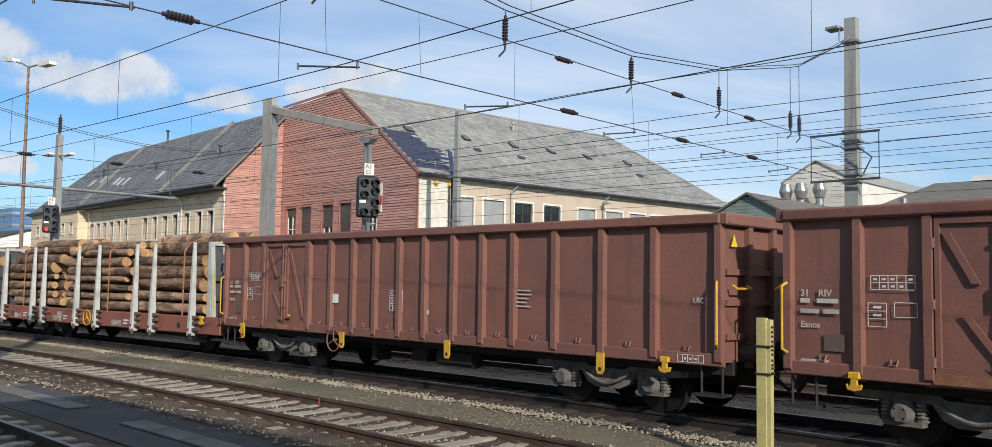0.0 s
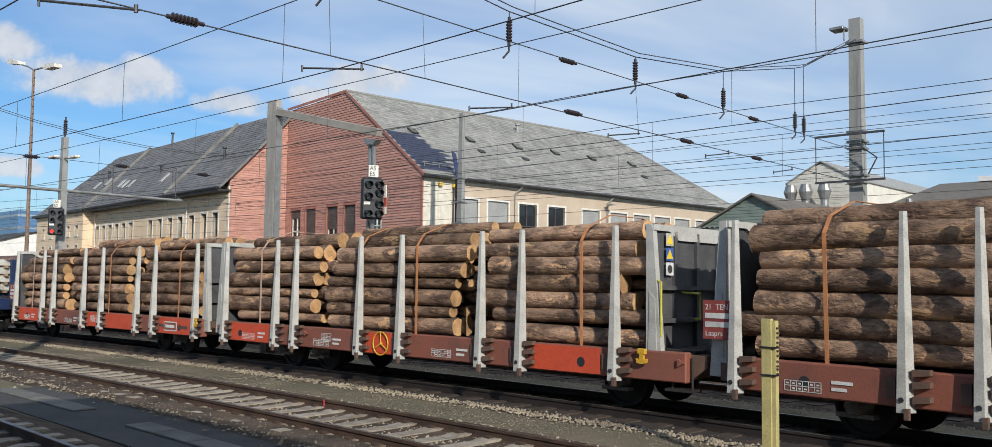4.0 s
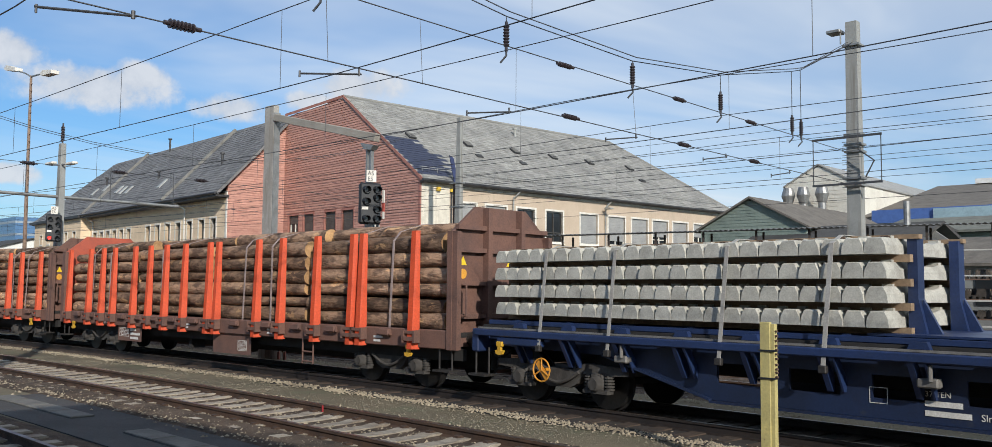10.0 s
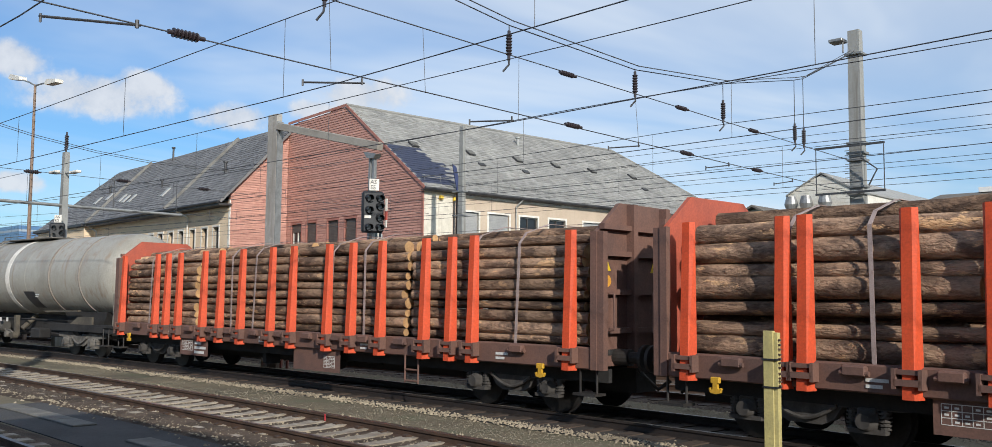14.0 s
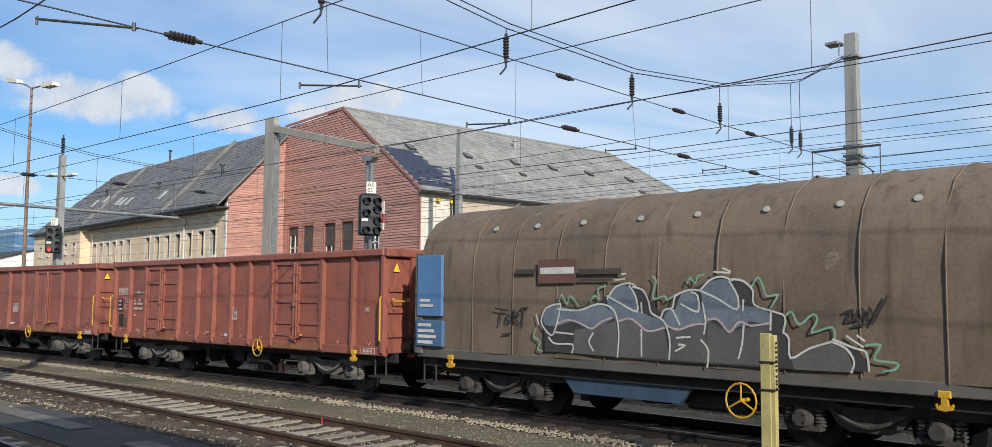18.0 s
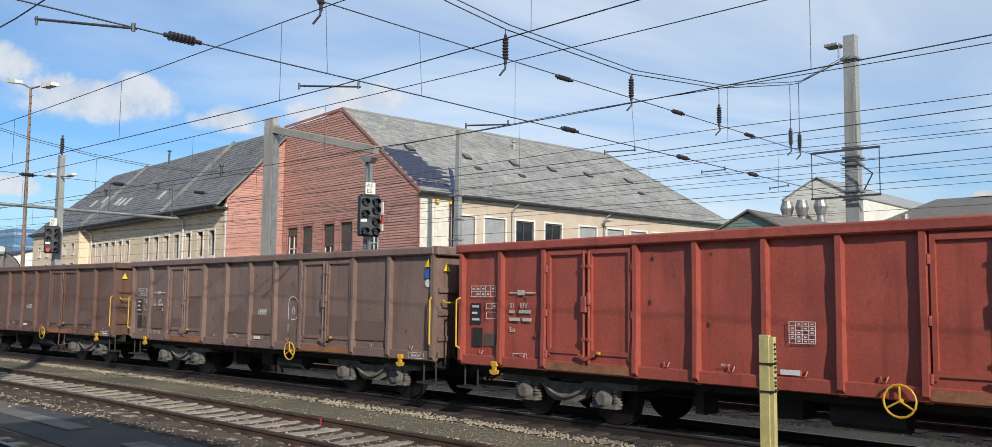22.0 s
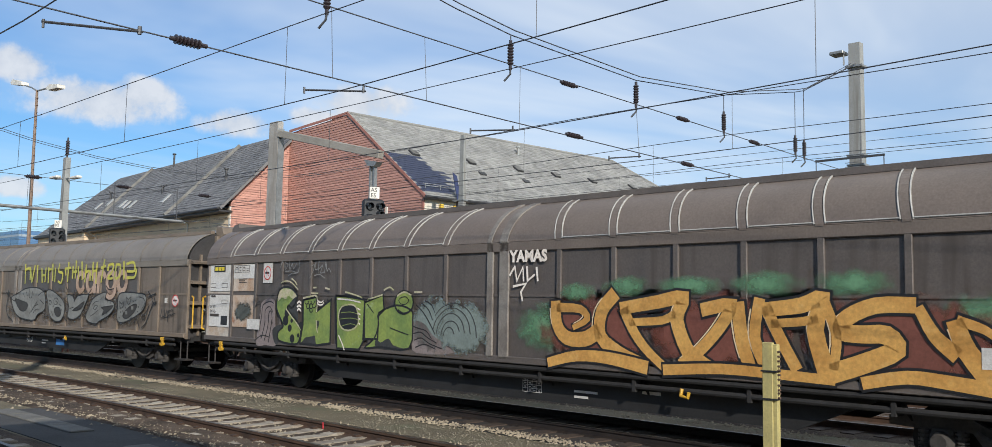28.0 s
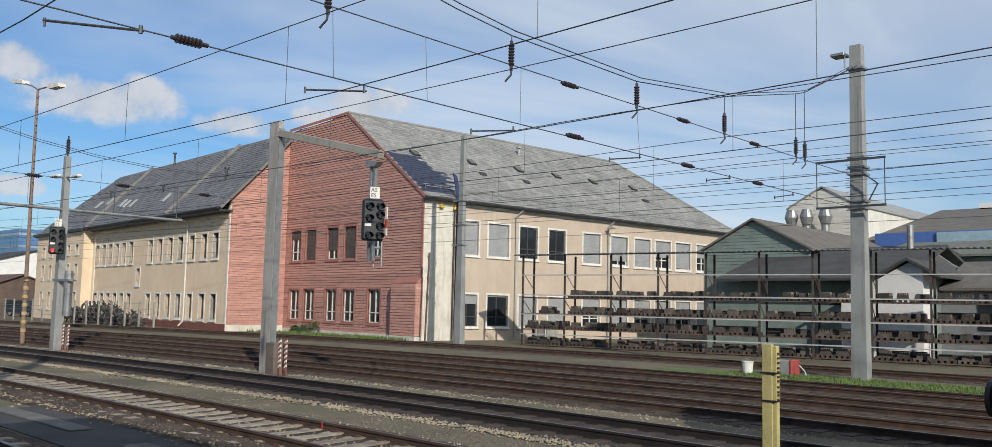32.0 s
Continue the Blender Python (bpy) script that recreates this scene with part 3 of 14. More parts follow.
def window_at(parent, axis, u0, u1, z0, z1, face, out, style, blind=0.0, surround=0.14):
    """One window in its opening. face: the wall's outer plane; out: +1 or -1, the side on which outside lies; blind: share of it let down."""
    def bx(g, a, b, d0, d1, c, d):
        lo, hi = sorted((face + out * d0, face + out * d1))
        return g.box(a, b, lo, hi, c, d) if axis == "a" else g.box(lo, hi, a, b, c, d)
    depth = -0.3 if style == "ochre" else -0.16
    sur = {"red": M_REDTRIM, "ochre": M_WHITE, "cream": M_WHITE}[style]
    g = Geo()
    s = surround
    proud = 0.05 if style == "red" else 0.035
    bx(g, u0 - s, u0, depth - 0.04, proud, z0 - s, z1 + s)
    bx(g, u1, u1 + s, depth - 0.04, proud, z0 - s, z1 + s)
    bx(g, u0, u1, depth - 0.04, proud, z1, z1 + s)
    bx(g, u0, u1, depth - 0.04, proud, z0 - s, z0)
    win = part("window", g, sur, parent, "window with painted surround")
    fr = Geo()
    fm = M_DARKFRAME if style == "ochre" or (style == "cream" and blind < 0.5) else M_WHITE
    w = 0.07
    for a, b, c, d in ((u0, u0 + w, z0, z1), (u1 - w, u1, z0, z1), (u0 + w, u1 - w, z1 - w, z1), (u0 + w, u1 - w, z0, z0 + w)):
        bx(fr, a, b, depth - 0.03, depth + 0.03, c, d)
    mid = (u0 + u1) / 2
    bx(fr, mid - 0.045, mid + 0.045, depth - 0.03, depth + 0.03, z0 + w, z1 - w)
    cross = z0 + (z1 - z0) * (0.42 if style == "ochre" else 0.3)
    bx(fr, u0 + w, u1 - w, depth - 0.03, depth + 0.032, cross - 0.035, cross + 0.035)
    part("window_frame", fr, fm, win)
    part("pane", bx(Geo(), u0, u1, depth - 0.05, depth - 0.04, z0, z1), M_PANE, win)
    sill = bx(Geo(), u0 - s - 0.03, u1 + s + 0.03, 0.0, 0.11, z0 - s - 0.05, z0 - s)
    part("window_sill", sill, sur if style == "red" else M_WHITE, win)
    if blind > 0:
        b = Geo()
        low = z1 - (z1 - z0) * blind
        n = max(2, int((z1 - low) / 0.11))
        prof = []
        for i in range(n):
            zz, st = z1 - (z1 - low) * i / n, (z1 - low) / n
            prof += [(face + out * (depth + 0.06), zz - 0.004), (face + out * (depth + 0.06), zz - st + 0.012), (face + out * (depth + 0.048), zz - st + 0.004)]
        prof += [(face + out * (depth + 0.035), low), (face + out * (depth + 0.035), z1)]
        b.prism(prof, u0 + 0.02, u1 - 0.02, "x" if axis == "a" else "y")
        part("blind", b, M_SHUTTER if style != "red" else surface("dark_blind", (0.10, 0.085, 0.075), (0.07, 0.06, 0.055), 0.7), win, "roller blind let down")
    return win


def slates(corner, along_v, up_v, length, rise, normal, skip, seed, size=(0.42, 0.34), piece=None, host=None):
    """Courses of overlapping slates on a slope; skip(s, t) says which stay away."""
    rnd = random.Random(seed)
    g, dark = Geo(), Geo()
    c, e, f, n = Vector(corner), Vector(along_v), Vector(up_v), Vector(normal)
    rows = int(rise / size[1])
    m3 = Matrix((e, f, n)).transposed().to_4x4()
    for r in range(rows):
        t0 = r * size[1]
        off = (r % 2) * size[0] / 2
        k = 0
        while off + k * size[0] < length:
            s0 = off + k * size[0]
            s1 = min(s0 + size[0] - 0.012, length)
            k += 1
            kind = skip(s0, t0)
            if kind == 1:
                continue
            lift = 0.028 + rnd.uniform(-0.006, 0.012)
            t1 = t0 + size[1] + 0.04 + rnd.uniform(-0.02, 0.02)
            tb = t0 + rnd.uniform(-0.02, 0.015)
            p = [c + e * s0 + f * tb, c + e * s1 + f * tb, c + e * s1 + f * t1, c + e * s0 + f * t1]
            if piece and kind == 0 and s0 < 9.0 and r < 14 and s1 - s0 > size[0] - 0.05:
                part("slate", piece, None, host, at=Matrix.Translation(p[0] + n * (lift - 0.03)) @ m3)
                continue
            vs = [p[0] + n * lift, p[1] + n * lift, p[2] + n * 0.006, p[3] + n * 0.006, p[0], p[1]]
            (dark if kind == 2 else g).add(vs, [(0, 1, 2, 3), (4, 5, 1, 0)])
    return g, dark


def slab(g, pts, n, th):
    """A plate under a polygon of points, th thick along -n."""
    n = Vector(n)
    k = len(pts)
    vs = [Vector(p) for p in pts] + [Vector(p) - n * th for p in pts]
    return g.add(vs, [tuple(range(k)), tuple(range(2 * k - 1, k - 1, -1))] + [(i, i + k, (i + 1) % k + k, (i + 1) % k) for i in range(k)])


def boards(parent, u0, u1, z0, top, face, out, axis, holes, pitch=0.185):
    """Lapped horizontal boards; top(u0, u1, z) gives the span that still lies under the roof at that height."""
    z = z0
    while True:
        span = top(z + pitch / 2)
        if span is None:
            break
        a, b = span
        cuts = sorted([(h[0], h[1]) for h in holes if h[2] < z + pitch / 2 < h[3]])
        segs, at = [], a
        for h0, h1 in cuts:
            segs.append((at, h0))
            at = h1
        segs.append((at, b))
        for s0, s1 in segs:
            if s1 - s0 < 0.02:
                continue
            g = Geo()
            prof = [(face, z), (face + out * 0.052, z), (face + out * 0.046, z + pitch * 0.2), (face + out * 0.016, z + pitch - 0.012), (face, z + pitch - 0.012)]
            if axis == "a":
                g.prism([(p[0], p[1]) for p in prof], s0, s1, "x")
            else:
                g.prism([(p[0], p[1]) for p in prof], s0, s1, "y")
            part("board", g, M_RED, parent)
        z += pitch


def make_building():
    B = thing("station_building", pose(-43.8, 39.3, 0, 0, 0, -4.9), "two-winged station building with red boarding, cream render and slate roofs", "building")
    # -- front gable of the right wing, boarded red
    red_wins = [(x, x + 1.5, z0, z1) for z0, z1 in ((0.82, 3.12), (5.36, 7.68)) for x in (-17.2, -14.93, -11.8, -9.4, -6.15)]
    g = holed_wall(Geo(), -18.06, 0, -0.2, 9.4, 0.0, 0.4, red_wins, "a")
    g.prism([(-18.06, 9.4), (-18.06, 15.75), (-9.5, 16.0), (-0.02, 9.4)], 0.0, 0.4, "y")
    wall = part("gable_wall", g, M_REDTRIM, B, "red boarded gable wall")
    bay = (-2.6, 0.05, 0.12, 3.85)

    def gable_span(z):
        if z > 15.95:
            return None
        a = -18.06 if z < 15.7 else -18.06 + (z - 15.7) / 0.3 * 8
        b = 0.0 if z < 9.4 else -9.5 * (z - 9.4) / 6.65
        return (a, b) if b - a > 0.1 else None
    boards(wall, -18.06, 0, 0.12, gable_span, 0.0, -1, "a", [(h[0] - 0.14, h[1] + 0.14, h[2] - 0.19, h[3] + 0.14) for h in red_wins] + [bay])
    blinds = (0, 0, 0, 0, 0, 0.28, 1.0, 0.72, 1.0, 0.4)
    for h, bl in zip(red_wins, blinds):
        window_at(B, "a", *h, 0.0, -1, "red", bl)
    # boarded box in the corner, on the plinth
    box = part("corner_box", Geo().box(-2.6, 0.12, -0.55, 0.0, 0.1, 3.55, chamfer=0.01).prism([(0.0, 3.55), (-0.55, 3.55), (0.0, 3.95)], -2.6, 0.12, "x"), M_REDTRIM, B, "boarded corner box with a sloping lid")
    boards(box, -2.6, 0.12, 0.12, lambda z: (-2.6, 0.12) if z < 3.5 else None, -0.55, -1, "a", [])
    boards(box, -0.55, 0, 0.12, lambda z: (-0.55, 0.0) if z < 3.5 else None, 0.12, 1, "b", [])
    part("plinth", Geo().box(-18.1, 0.2, -0.12, 0.0, -0.2, 0.11).box(-2.75, 0.3, -0.7, -0.12, -0.2, 0.09), M_WHITEWALL, B, "whitewashed plinth")
    part("corner_trim", Geo().box(-0.14, 0.08, -0.075, 0.0, 3.9, 9.45), M_REDTRIM, B)
    # -- verges
    for p0, p1 in (((0.3, 9.2), (-9.5, 16.16)), ((-9.5, 16.16), (-18.06, 15.95))):
        d = Vector((p1[0] - p0[0], 0, p1[1] - p0[1]))
        m = Matrix.Translation((p0[0], 0, p0[1])) @ d.to_track_quat("X", "Z").to_matrix().to_4x4()
        part("verge_board", Geo().box(0, d.length, 0.085, 0.125, -0.15, 0.05, m), M_REDTRIM, B, "red verge board")
    # -- right facade, cream render
    cols = [(3.05, 4.74), (5.65, 7.57), (8.61, 10.38), (11.55, 13.29), (15.24, 17.18), (18.44, 20.43), (21.3, 23.31), (23.97, 26.0), (26.7, 28.73), (29.64, 31.41)]
    holes = [(a, b, z0, z1) for z0, z1 in ((0.76, 2.9), (5.6, 7.85)) for a, b in cols]
    part("facade", holed_wall(Geo(), 2.4, 35, -0.2, 9.2, -0.4, 0.0, holes, "b"), M_CREAM, B, "cream rendered facade")
    part("white_facade", Geo().box(-0.4, 0.05, 0.0, 2.4, -0.2, 9.2), M_WHITEWALL, B, "flaking chalky white corner of the facade")
    part("frieze", Geo().box(0.0, 0.06, 2.42, 35, 8.82, 9.15), M_WHITE, B)
    up = (1, 1, 0.04, 0.04, 1, 0.85, 1, 0.6, 0.95, 0.5)
    lo = (0.3, 0.06, 1, 1, 0.55, 1, 0.6, 1, 0.7, 1)
    for i, h in enumerate(holes):
        window_at(B, "b", *h, 0.0, 1, "cream", (lo + up)[i])
    part("back_wall", Geo().box(-18.06, -0.4, 34.6, 35, -0.2, 9.2).box(-18.06, -17.66, 0.4, 34.6, -0.2, 9.2), M_CREAM, B)
    # -- right roof: slope to the facade, hipped far end, back slope
    S = (9.95 ** 2 + 6.95 ** 2) ** 0.5
    n = Vector((6.95, 0, 9.95)).normalized()
    roof = Geo()
    slab(roof, [(0.45, -0.08, 9.15), (0.45, 35.4, 9.15), (-9.5, 29.4, 16.1), (-9.5, -0.08, 16.1)], n, 0.2)
    slab(roof, [(0.45, 35.4, 9.15), (-18.5, 35.4, 9.15), (-9.5, 29.4, 16.1)], (0, 0.75, 0.66), 0.2)
    slab(roof, [(-18.5, 35.4, 9.15), (-18.5, 5.0, 9.15), (-9.5, 0.4, 16.1), (-9.5, 29.4, 16.1)], (-n.x, 0, n.z), 0.2)
    r = part("roof", roof, M_SLATE, B, "grey slate roof with mended dark patch")

    def keep(s, t):
        if s > 29.65 + (1 - t / S) * 6.0 - 0.2:
            return 1
        reach = 4.0 - abs(t - 3.2) * 0.45 if t < 5.9 else 0
        return 2 if t > 0.6 and s < reach * (1.0 if int(t / 0.34) % 2 else 0.8) else 0
    piece = Geo().add([(0, 0, 0.03), (0.405, 0, 0.03), (0.405, 0.38, 0.008), (0, 0.38, 0.008), (0, 0, 0), (0.405, 0, 0)], [(0, 1, 2, 3), (4, 5, 1, 0)]).mesh("slate")
    piece.materials.append(M_SLATE)
    g1, g2 = slates((0.45, -0.08, 9.15), (0, 1, 0), (-9.95 / S, 0, 6.95 / S), 35.4, S, n, keep, 2, piece=piece, host=r)
    tagged(part("slate_covering", g1, M_SLATE, r), kind="stuff")
    tagged(part("mended_patch", g2, plain("navy_underlay", (0.035, 0.045, 0.085), 0.7), r, "stepped patch of bare navy roofing sheet"), kind="stuff")
    part("ridge_tiles", Geo().rod((-9.5, -0.08, 16.12), (-9.5, 29.4, 16.12), 0.13, 8), M_SLATE, r)
    part("hip_tiles", Geo().rod((-9.5, 29.4, 16.12), (0.45, 35.4, 9.17), 0.12, 8), M_SLATE, r)
    for b in (2.7, 8.0, 12.9, 17.14, 21.58, 26.86):
        m = Matrix.Translation((-4.9, b, 12.9)) @ Matrix.Rotation(math.atan2(6.95, 9.95), 4, "Y")
        hatch = part("roof_hatch", Geo().box(-0.38, 0.38, -0.32, 0.32, 0.0, 0.14, m, chamfer=0.02), M_GUTTER, r, "small dark roof hatch")
        part("pane", Geo().box(-0.3, 0.3, -0.25, 0.25, 0.14, 0.15, m), glass("hatch_glass", (0.10, 0.09, 0.07), 0.3), hatch)
    for a, b in ((-3.0, 26.3), (-3.4, 7.9), (-3.2, 12.2)):
        m = Matrix.Translation((a, b, 9.15 + (0.45 - a) * 0.6985)) @ Matrix.Rotation(math.atan2(6.95, 9.95), 4, "Y")
        part("roof_vent", Geo().box(-0.22, 0.22, -0.3, 0.3, 0.0, 0.12, m, chamfer=0.03), M_GUTTER, r)
    part("flue", Geo().rod((-7.56, 15.4, 14.4), (-7.56, 15.4, 15.3), 0.12, 10).rod((-7.56, 15.4, 15.3), (-7.56, 15.4, 15.42), 0.22, 10), M_ZINC, r, "zinc flue with cap")
    part("gutter", Geo().rod((0.5, -0.25, 9.1), (0.5, 35.4, 9.1), 0.11, 8).box(0.1, 0.48, -0.2, 35.3, 8.98, 9.06), M_GUTTER, B)
    guard = part("snow_guard", Geo().rod((-0.42, 0.2, 9.98), (-0.42, 34, 9.98), 0.02, 6).rod((-0.42, 0.2, 10.1), (-0.42, 34, 10.1), 0.02, 6), M_ZINC, B, "zinc snow guard rails")
    br = Geo().box(-0.015, 0.015, -0.015, 0.015, -0.28, 0.18).mesh("guard_bracket")
    br.materials.append(M_ZINC)
    for i in range(27):
        part("guard_bracket", br, None, guard, at=pose(-0.42, 0.4 + i * 1.28, 9.95))
    for b, zt in ((2.5, 9.0), (8.15, 9.0), (18.0, 9.0), (34.7, 9.0)):
        part("downpipe", Geo().rod((0.12, b, -0.1), (0.12, b, zt - 0.5), 0.06, 8).rod((0.12, b, zt - 0.5), (0.45, b + 0.35, zt), 0.06, 8), M_ZINC if b > 3 else M_GUTTER, B)
    lamp = part("wall_lamp", Geo().rod((0.02, 17.75, 7.9), (0.5, 17.75, 8.35), 0.03, 6).box(0.35, 1.0, 17.55, 17.95, 8.32, 8.45, chamfer=0.03), M_ZINC, B, "grey outdoor wall lamp")
    flag = Geo()
    slab(flag, [(0.6, 1.9, 10.9), (0.6, 2.25, 10.7), (0.6, 2.7, 9.0), (0.6, 2.35, 9.0)], (1, 0, 0), 0.06)
    part("blue_tarpaulin", flag, plain("blue_cover", (0.035, 0.05, 0.13), 0.6), B, "dark blue cover strip at the eaves")
    for b in (1.2, 2.35):
        part("isolator_box", Geo().box(0.1, 0.3, b, b + 0.25, 8.5, 8.75, chamfer=0.02), plain("yellow_enamel", (0.75, 0.5, 0.05)), B, "small yellow box under the eaves")
    prof = [(10.2, -0.2), (10.2, 1.05)]
    for i in range(6):
        prof += [(10.5 + i * 0.3, 1.05 - i * 0.19), (10.5 + i * 0.3, 0.86 - i * 0.19 if i < 5 else -0.2)]
    steps = Geo().prism(prof, 0.05, 1.3, "x")
    st = part("entrance_steps", steps, M_CONC, B, "concrete entrance steps")
    for x in (0.3, 1.25):
        part("handrail", Geo().path([(x, 10.1, -0.2), (x, 10.1, 1.9), (x, 12.0, 0.9), (x, 12.0, -0.2)], 0.025), M_WHITE, st)
    # -- left wing: ochre front, boarded end
    a_cols = [-20.95, -23.08, -25.43, -27.75, -29.92, -32.17, -34.36, -39.1, -41.0, -42.85, -44.65, -46.5, -48.35]
    holes = [(a, a + 1.0, z0, z1) for z0, z1 in ((0.66, 2.62), (5.45, 7.4)) for a in a_cols] + [(-37.0, -36.1, 3.4, 4.9)]
    part("front_wall", holed_wall(Geo(), -49.3, -18.06, -0.2, 9.3, -4.83, -4.43, holes, "a"), M_YELLOW, B, "ochre rendered front wall")
    for i, h in enumerate(holes):
        window_at(B, "a", *h, -4.83, -1, "ochre", 0.0, 0.16)
    part("plinth", Geo().box(-49.2, -18.0, -4.93, -4.83, -0.2, 0.35), surface("dark_red_plinth", (0.2, 0.07, 0.05), (0.15, 0.055, 0.045), 0.9), B, "dark red plinth")
    part("cornice", Geo().box(-49.2, -18.1, -4.93, -4.83, 8.5, 8.75), M_YELLOW, B)
    end = part("end_wall", Geo().prism([(-4.83, -0.2), (0.0, -0.2), (0.0, 15.2), (-4.83, 9.9)], -18.46, -18.06, "x"), M_REDTRIM, B, "pink-red boarded end wall")

    def end_span(z):
        if z > 15.0:
            return None
        lo_b = -4.83 if z < 9.8 else -4.83 + (z - 9.8) / 1.09
        return (lo_b, -0.06) if lo_b < -0.1 else None
    boards(end, -4.83, 0, 0.3, end_span, -18.06, 1, "b", [])
    part("plinth", Geo().box(-18.06, -17.96, -4.9, -0.1, -0.2, 0.3), M_WHITEWALL, B)
    part("corner_strip", Geo().box(-18.25, -18.0, -4.9, -4.83, 0.2, 9.4), M_WHITE, B, "white corner strip")
    # -- its roof
    L = (6.5 ** 2 + 6.8 ** 2) ** 0.5
    n2 = Vector((0, -6.8, 6.5)).normalized()
    roof2 = Geo()
    slab(roof2, [(-66.5, -5.9, 9.2), (-17.7, -5.9, 9.2), (-17.7, 0.6, 16.0), (-58.5, 0.6, 16.0)], n2, 0.2)
    slab(roof2, [(-66.5, 6.5, 9.3), (-9.5, 6.5, 9.3), (-9.5, 0.6, 16.0), (-58.5, 0.6, 16.0)][::-1], (0, 0.75, 0.66), 0.2)
    slab(roof2, [(-66.5, -5.9, 9.2), (-58.5, 0.6, 16.0), (-66.5, 6.5, 9.3)], (-0.64, 0, 0.76), 0.2)
    r2 = part("roof", roof2, surface("darker_slate", (0.182, 0.182, 0.182), (0.134, 0.134, 0.139), 0.8, grain=14, stain=0.5, bump=0.35, third=(0.20, 0.195, 0.185), third_at=(0.58, 0.75), island=0.2), B, "dark slate roof")
    g1, _ = slates((-66.5, -5.9, 9.2), (1, 0, 0), (0, 6.5 / L, 6.8 / L), 48.8, L, n2, lambda s, t: 1 if s < t / L * 8 else 0, 5)
    tagged(part("slate_covering", g1, r2.data.materials[0], r2), kind="stuff")
    for a0 in (-48.6, -28.2):
        d = Vector((0, 6.5, 6.8))
        m = Matrix.Translation((a0, -5.9, 9.2)) @ d.to_track_quat("Y", "Z").to_matrix().to_4x4()
        part("fire_wall", Geo().box(-0.11, 0.11, 0, L, -0.05, 0.24, m, chamfer=0.02), surface("fire_wall_render", (0.21, 0.205, 0.19), (0.14, 0.135, 0.125), 0.9), r2, "rendered fire wall standing through the roof")
    for a, b, h in ((-42.1, 0.2, 1.2), (-22.9, -3.1, 0.8), (-52, -2.5, 0.7), (-36, -3.2, 0.6)):
        z = 9.2 + (b + 5.9) * 6.8 / 6.5
        part("roof_vent", Geo().rod((a, b, z - 0.2), (a, b, z + h), 0.1, 8).rod((a, b, z + h), (a, b, z + h + 0.12), 0.2, 8), M_GUTTER, r2)
    for a, b in ((-43.4, -3.8), (-45, -3.6), (-41.5, -3.9), (-50.5, -3.0), (-53.5, -3.2), (-33, -4.0)):
        z = 9.2 + (b + 5.9) * 6.8 / 6.5
        m = Matrix.Translation((a, b, z)) @ Matrix.Rotation(math.atan2(6.8, 6.5), 4, "X")
        part("skylight", Geo().box(-0.3, 0.3, -0.55, 0.55, 0.0, 0.12, m, chamfer=0.02), surface("skylight_frame", (0.4, 0.4, 0.38), (0.3, 0.3, 0.28), 0.4), r2)
    part("gutter", Geo().rod((-66.5, -6.0, 9.14), (-17.7, -6.0, 9.14), 0.1, 8).box(-66.4, -17.8, -5.9, -4.8, 8.9, 9.04), M_GUTTER, B, "dark eaves board and gutter")
    for a in (-25.7, -48.2):
        part("downpipe", Geo().path([(a - 0.5, -5.95, 9.1), (a - 0.3, -5.6, 8.85), (a, -4.95, 8.4), (a, -4.95, 0.4), (a - 0.3, -5.2, 0.0)], 0.075, 8), M_WHITE, B, "pale downpipe")
    # -- block at the far left, standing a little forward
    holes = [(a, a + 0.9, z0, z1) for z0, z1 in ((0.9, 2.7), (4.1, 5.6), (6.6, 7.6)) for a in (-51.7, -54.4, -57.5, -60.5, -63.3)]
    part("front_wall", holed_wall(Geo(), -65.5, -49.3, -0.2, 9.0, -5.8, -5.4, holes, "a"), M_YELLOW, B, "ochre rendered front wall")
    part("return_wall", Geo().box(-49.7, -49.3, -5.4, -4.43, -0.2, 9.0), M_YELLOW, B)
    for h in holes:
        window_at(B, "a", *h, -5.8, -1, "ochre", 0.0, 0.1)
    part("left_wall", Geo().box(-65.5, -65.1, -5.4, 6.0, -0.2, 9.0).box(-65.1, -18.1, 5.6, 6.0, -0.2, 9.0), M_YELLOW, B)
    part("eaves_board", Geo().box(-66.3, -49.0, -6.2, -5.3, 8.95, 9.2), M_GUTTER, B)
    part("downpipe", Geo().path([(-56.2, -5.92, 8.9), (-56.2, -5.92, 0.0)], 0.07, 8), M_ZINC, B)


make_building()

# ---- masts, signals, racks and neighbours of the yard ----
M_MAST = surface("grey_mast_concrete", (0.28, 0.285, 0.275), (0.20, 0.205, 0.20), 0.85, grain=40, stain=0.8, bump=0.25, streak=(0.19, 0.18, 0.16))
M_STEEL = surface("galvanised_steel", (0.33, 0.335, 0.33), (0.22, 0.22, 0.215), 0.5, 0.6, grain=40, stain=2, bump=0.1)
M_BROWNSTEEL = surface("brown_primed_steel", (0.15, 0.09, 0.065), (0.09, 0.06, 0.048), 0.75, 0.2, grain=40, stain=2, bump=0.2)
M_POST = surface("grey_brown_post_paint", (0.25, 0.175, 0.13), (0.17, 0.115, 0.085), 0.7, 0.2, grain=40, stain=2, bump=0.2)
M_BLACK = plain("black_enamel", (0.018, 0.02, 0.024), 0.55)
M_WIRE = plain("dark_wire", (0.07, 0.073, 0.08), 0.6, 0.3)
M_CERAMIC = plain("brown_black_ceramic", (0.036, 0.028, 0.032), 0.3)
M_RUST = surface("rust_brown_iron", (0.10, 0.08, 0.065), (0.04, 0.035, 0.031), 0.85, 0.2, grain=14, stain=3, bump=0.3, per_object=0.45, third=(0.25, 0.20, 0.13), third_at=(0.6, 0.7))


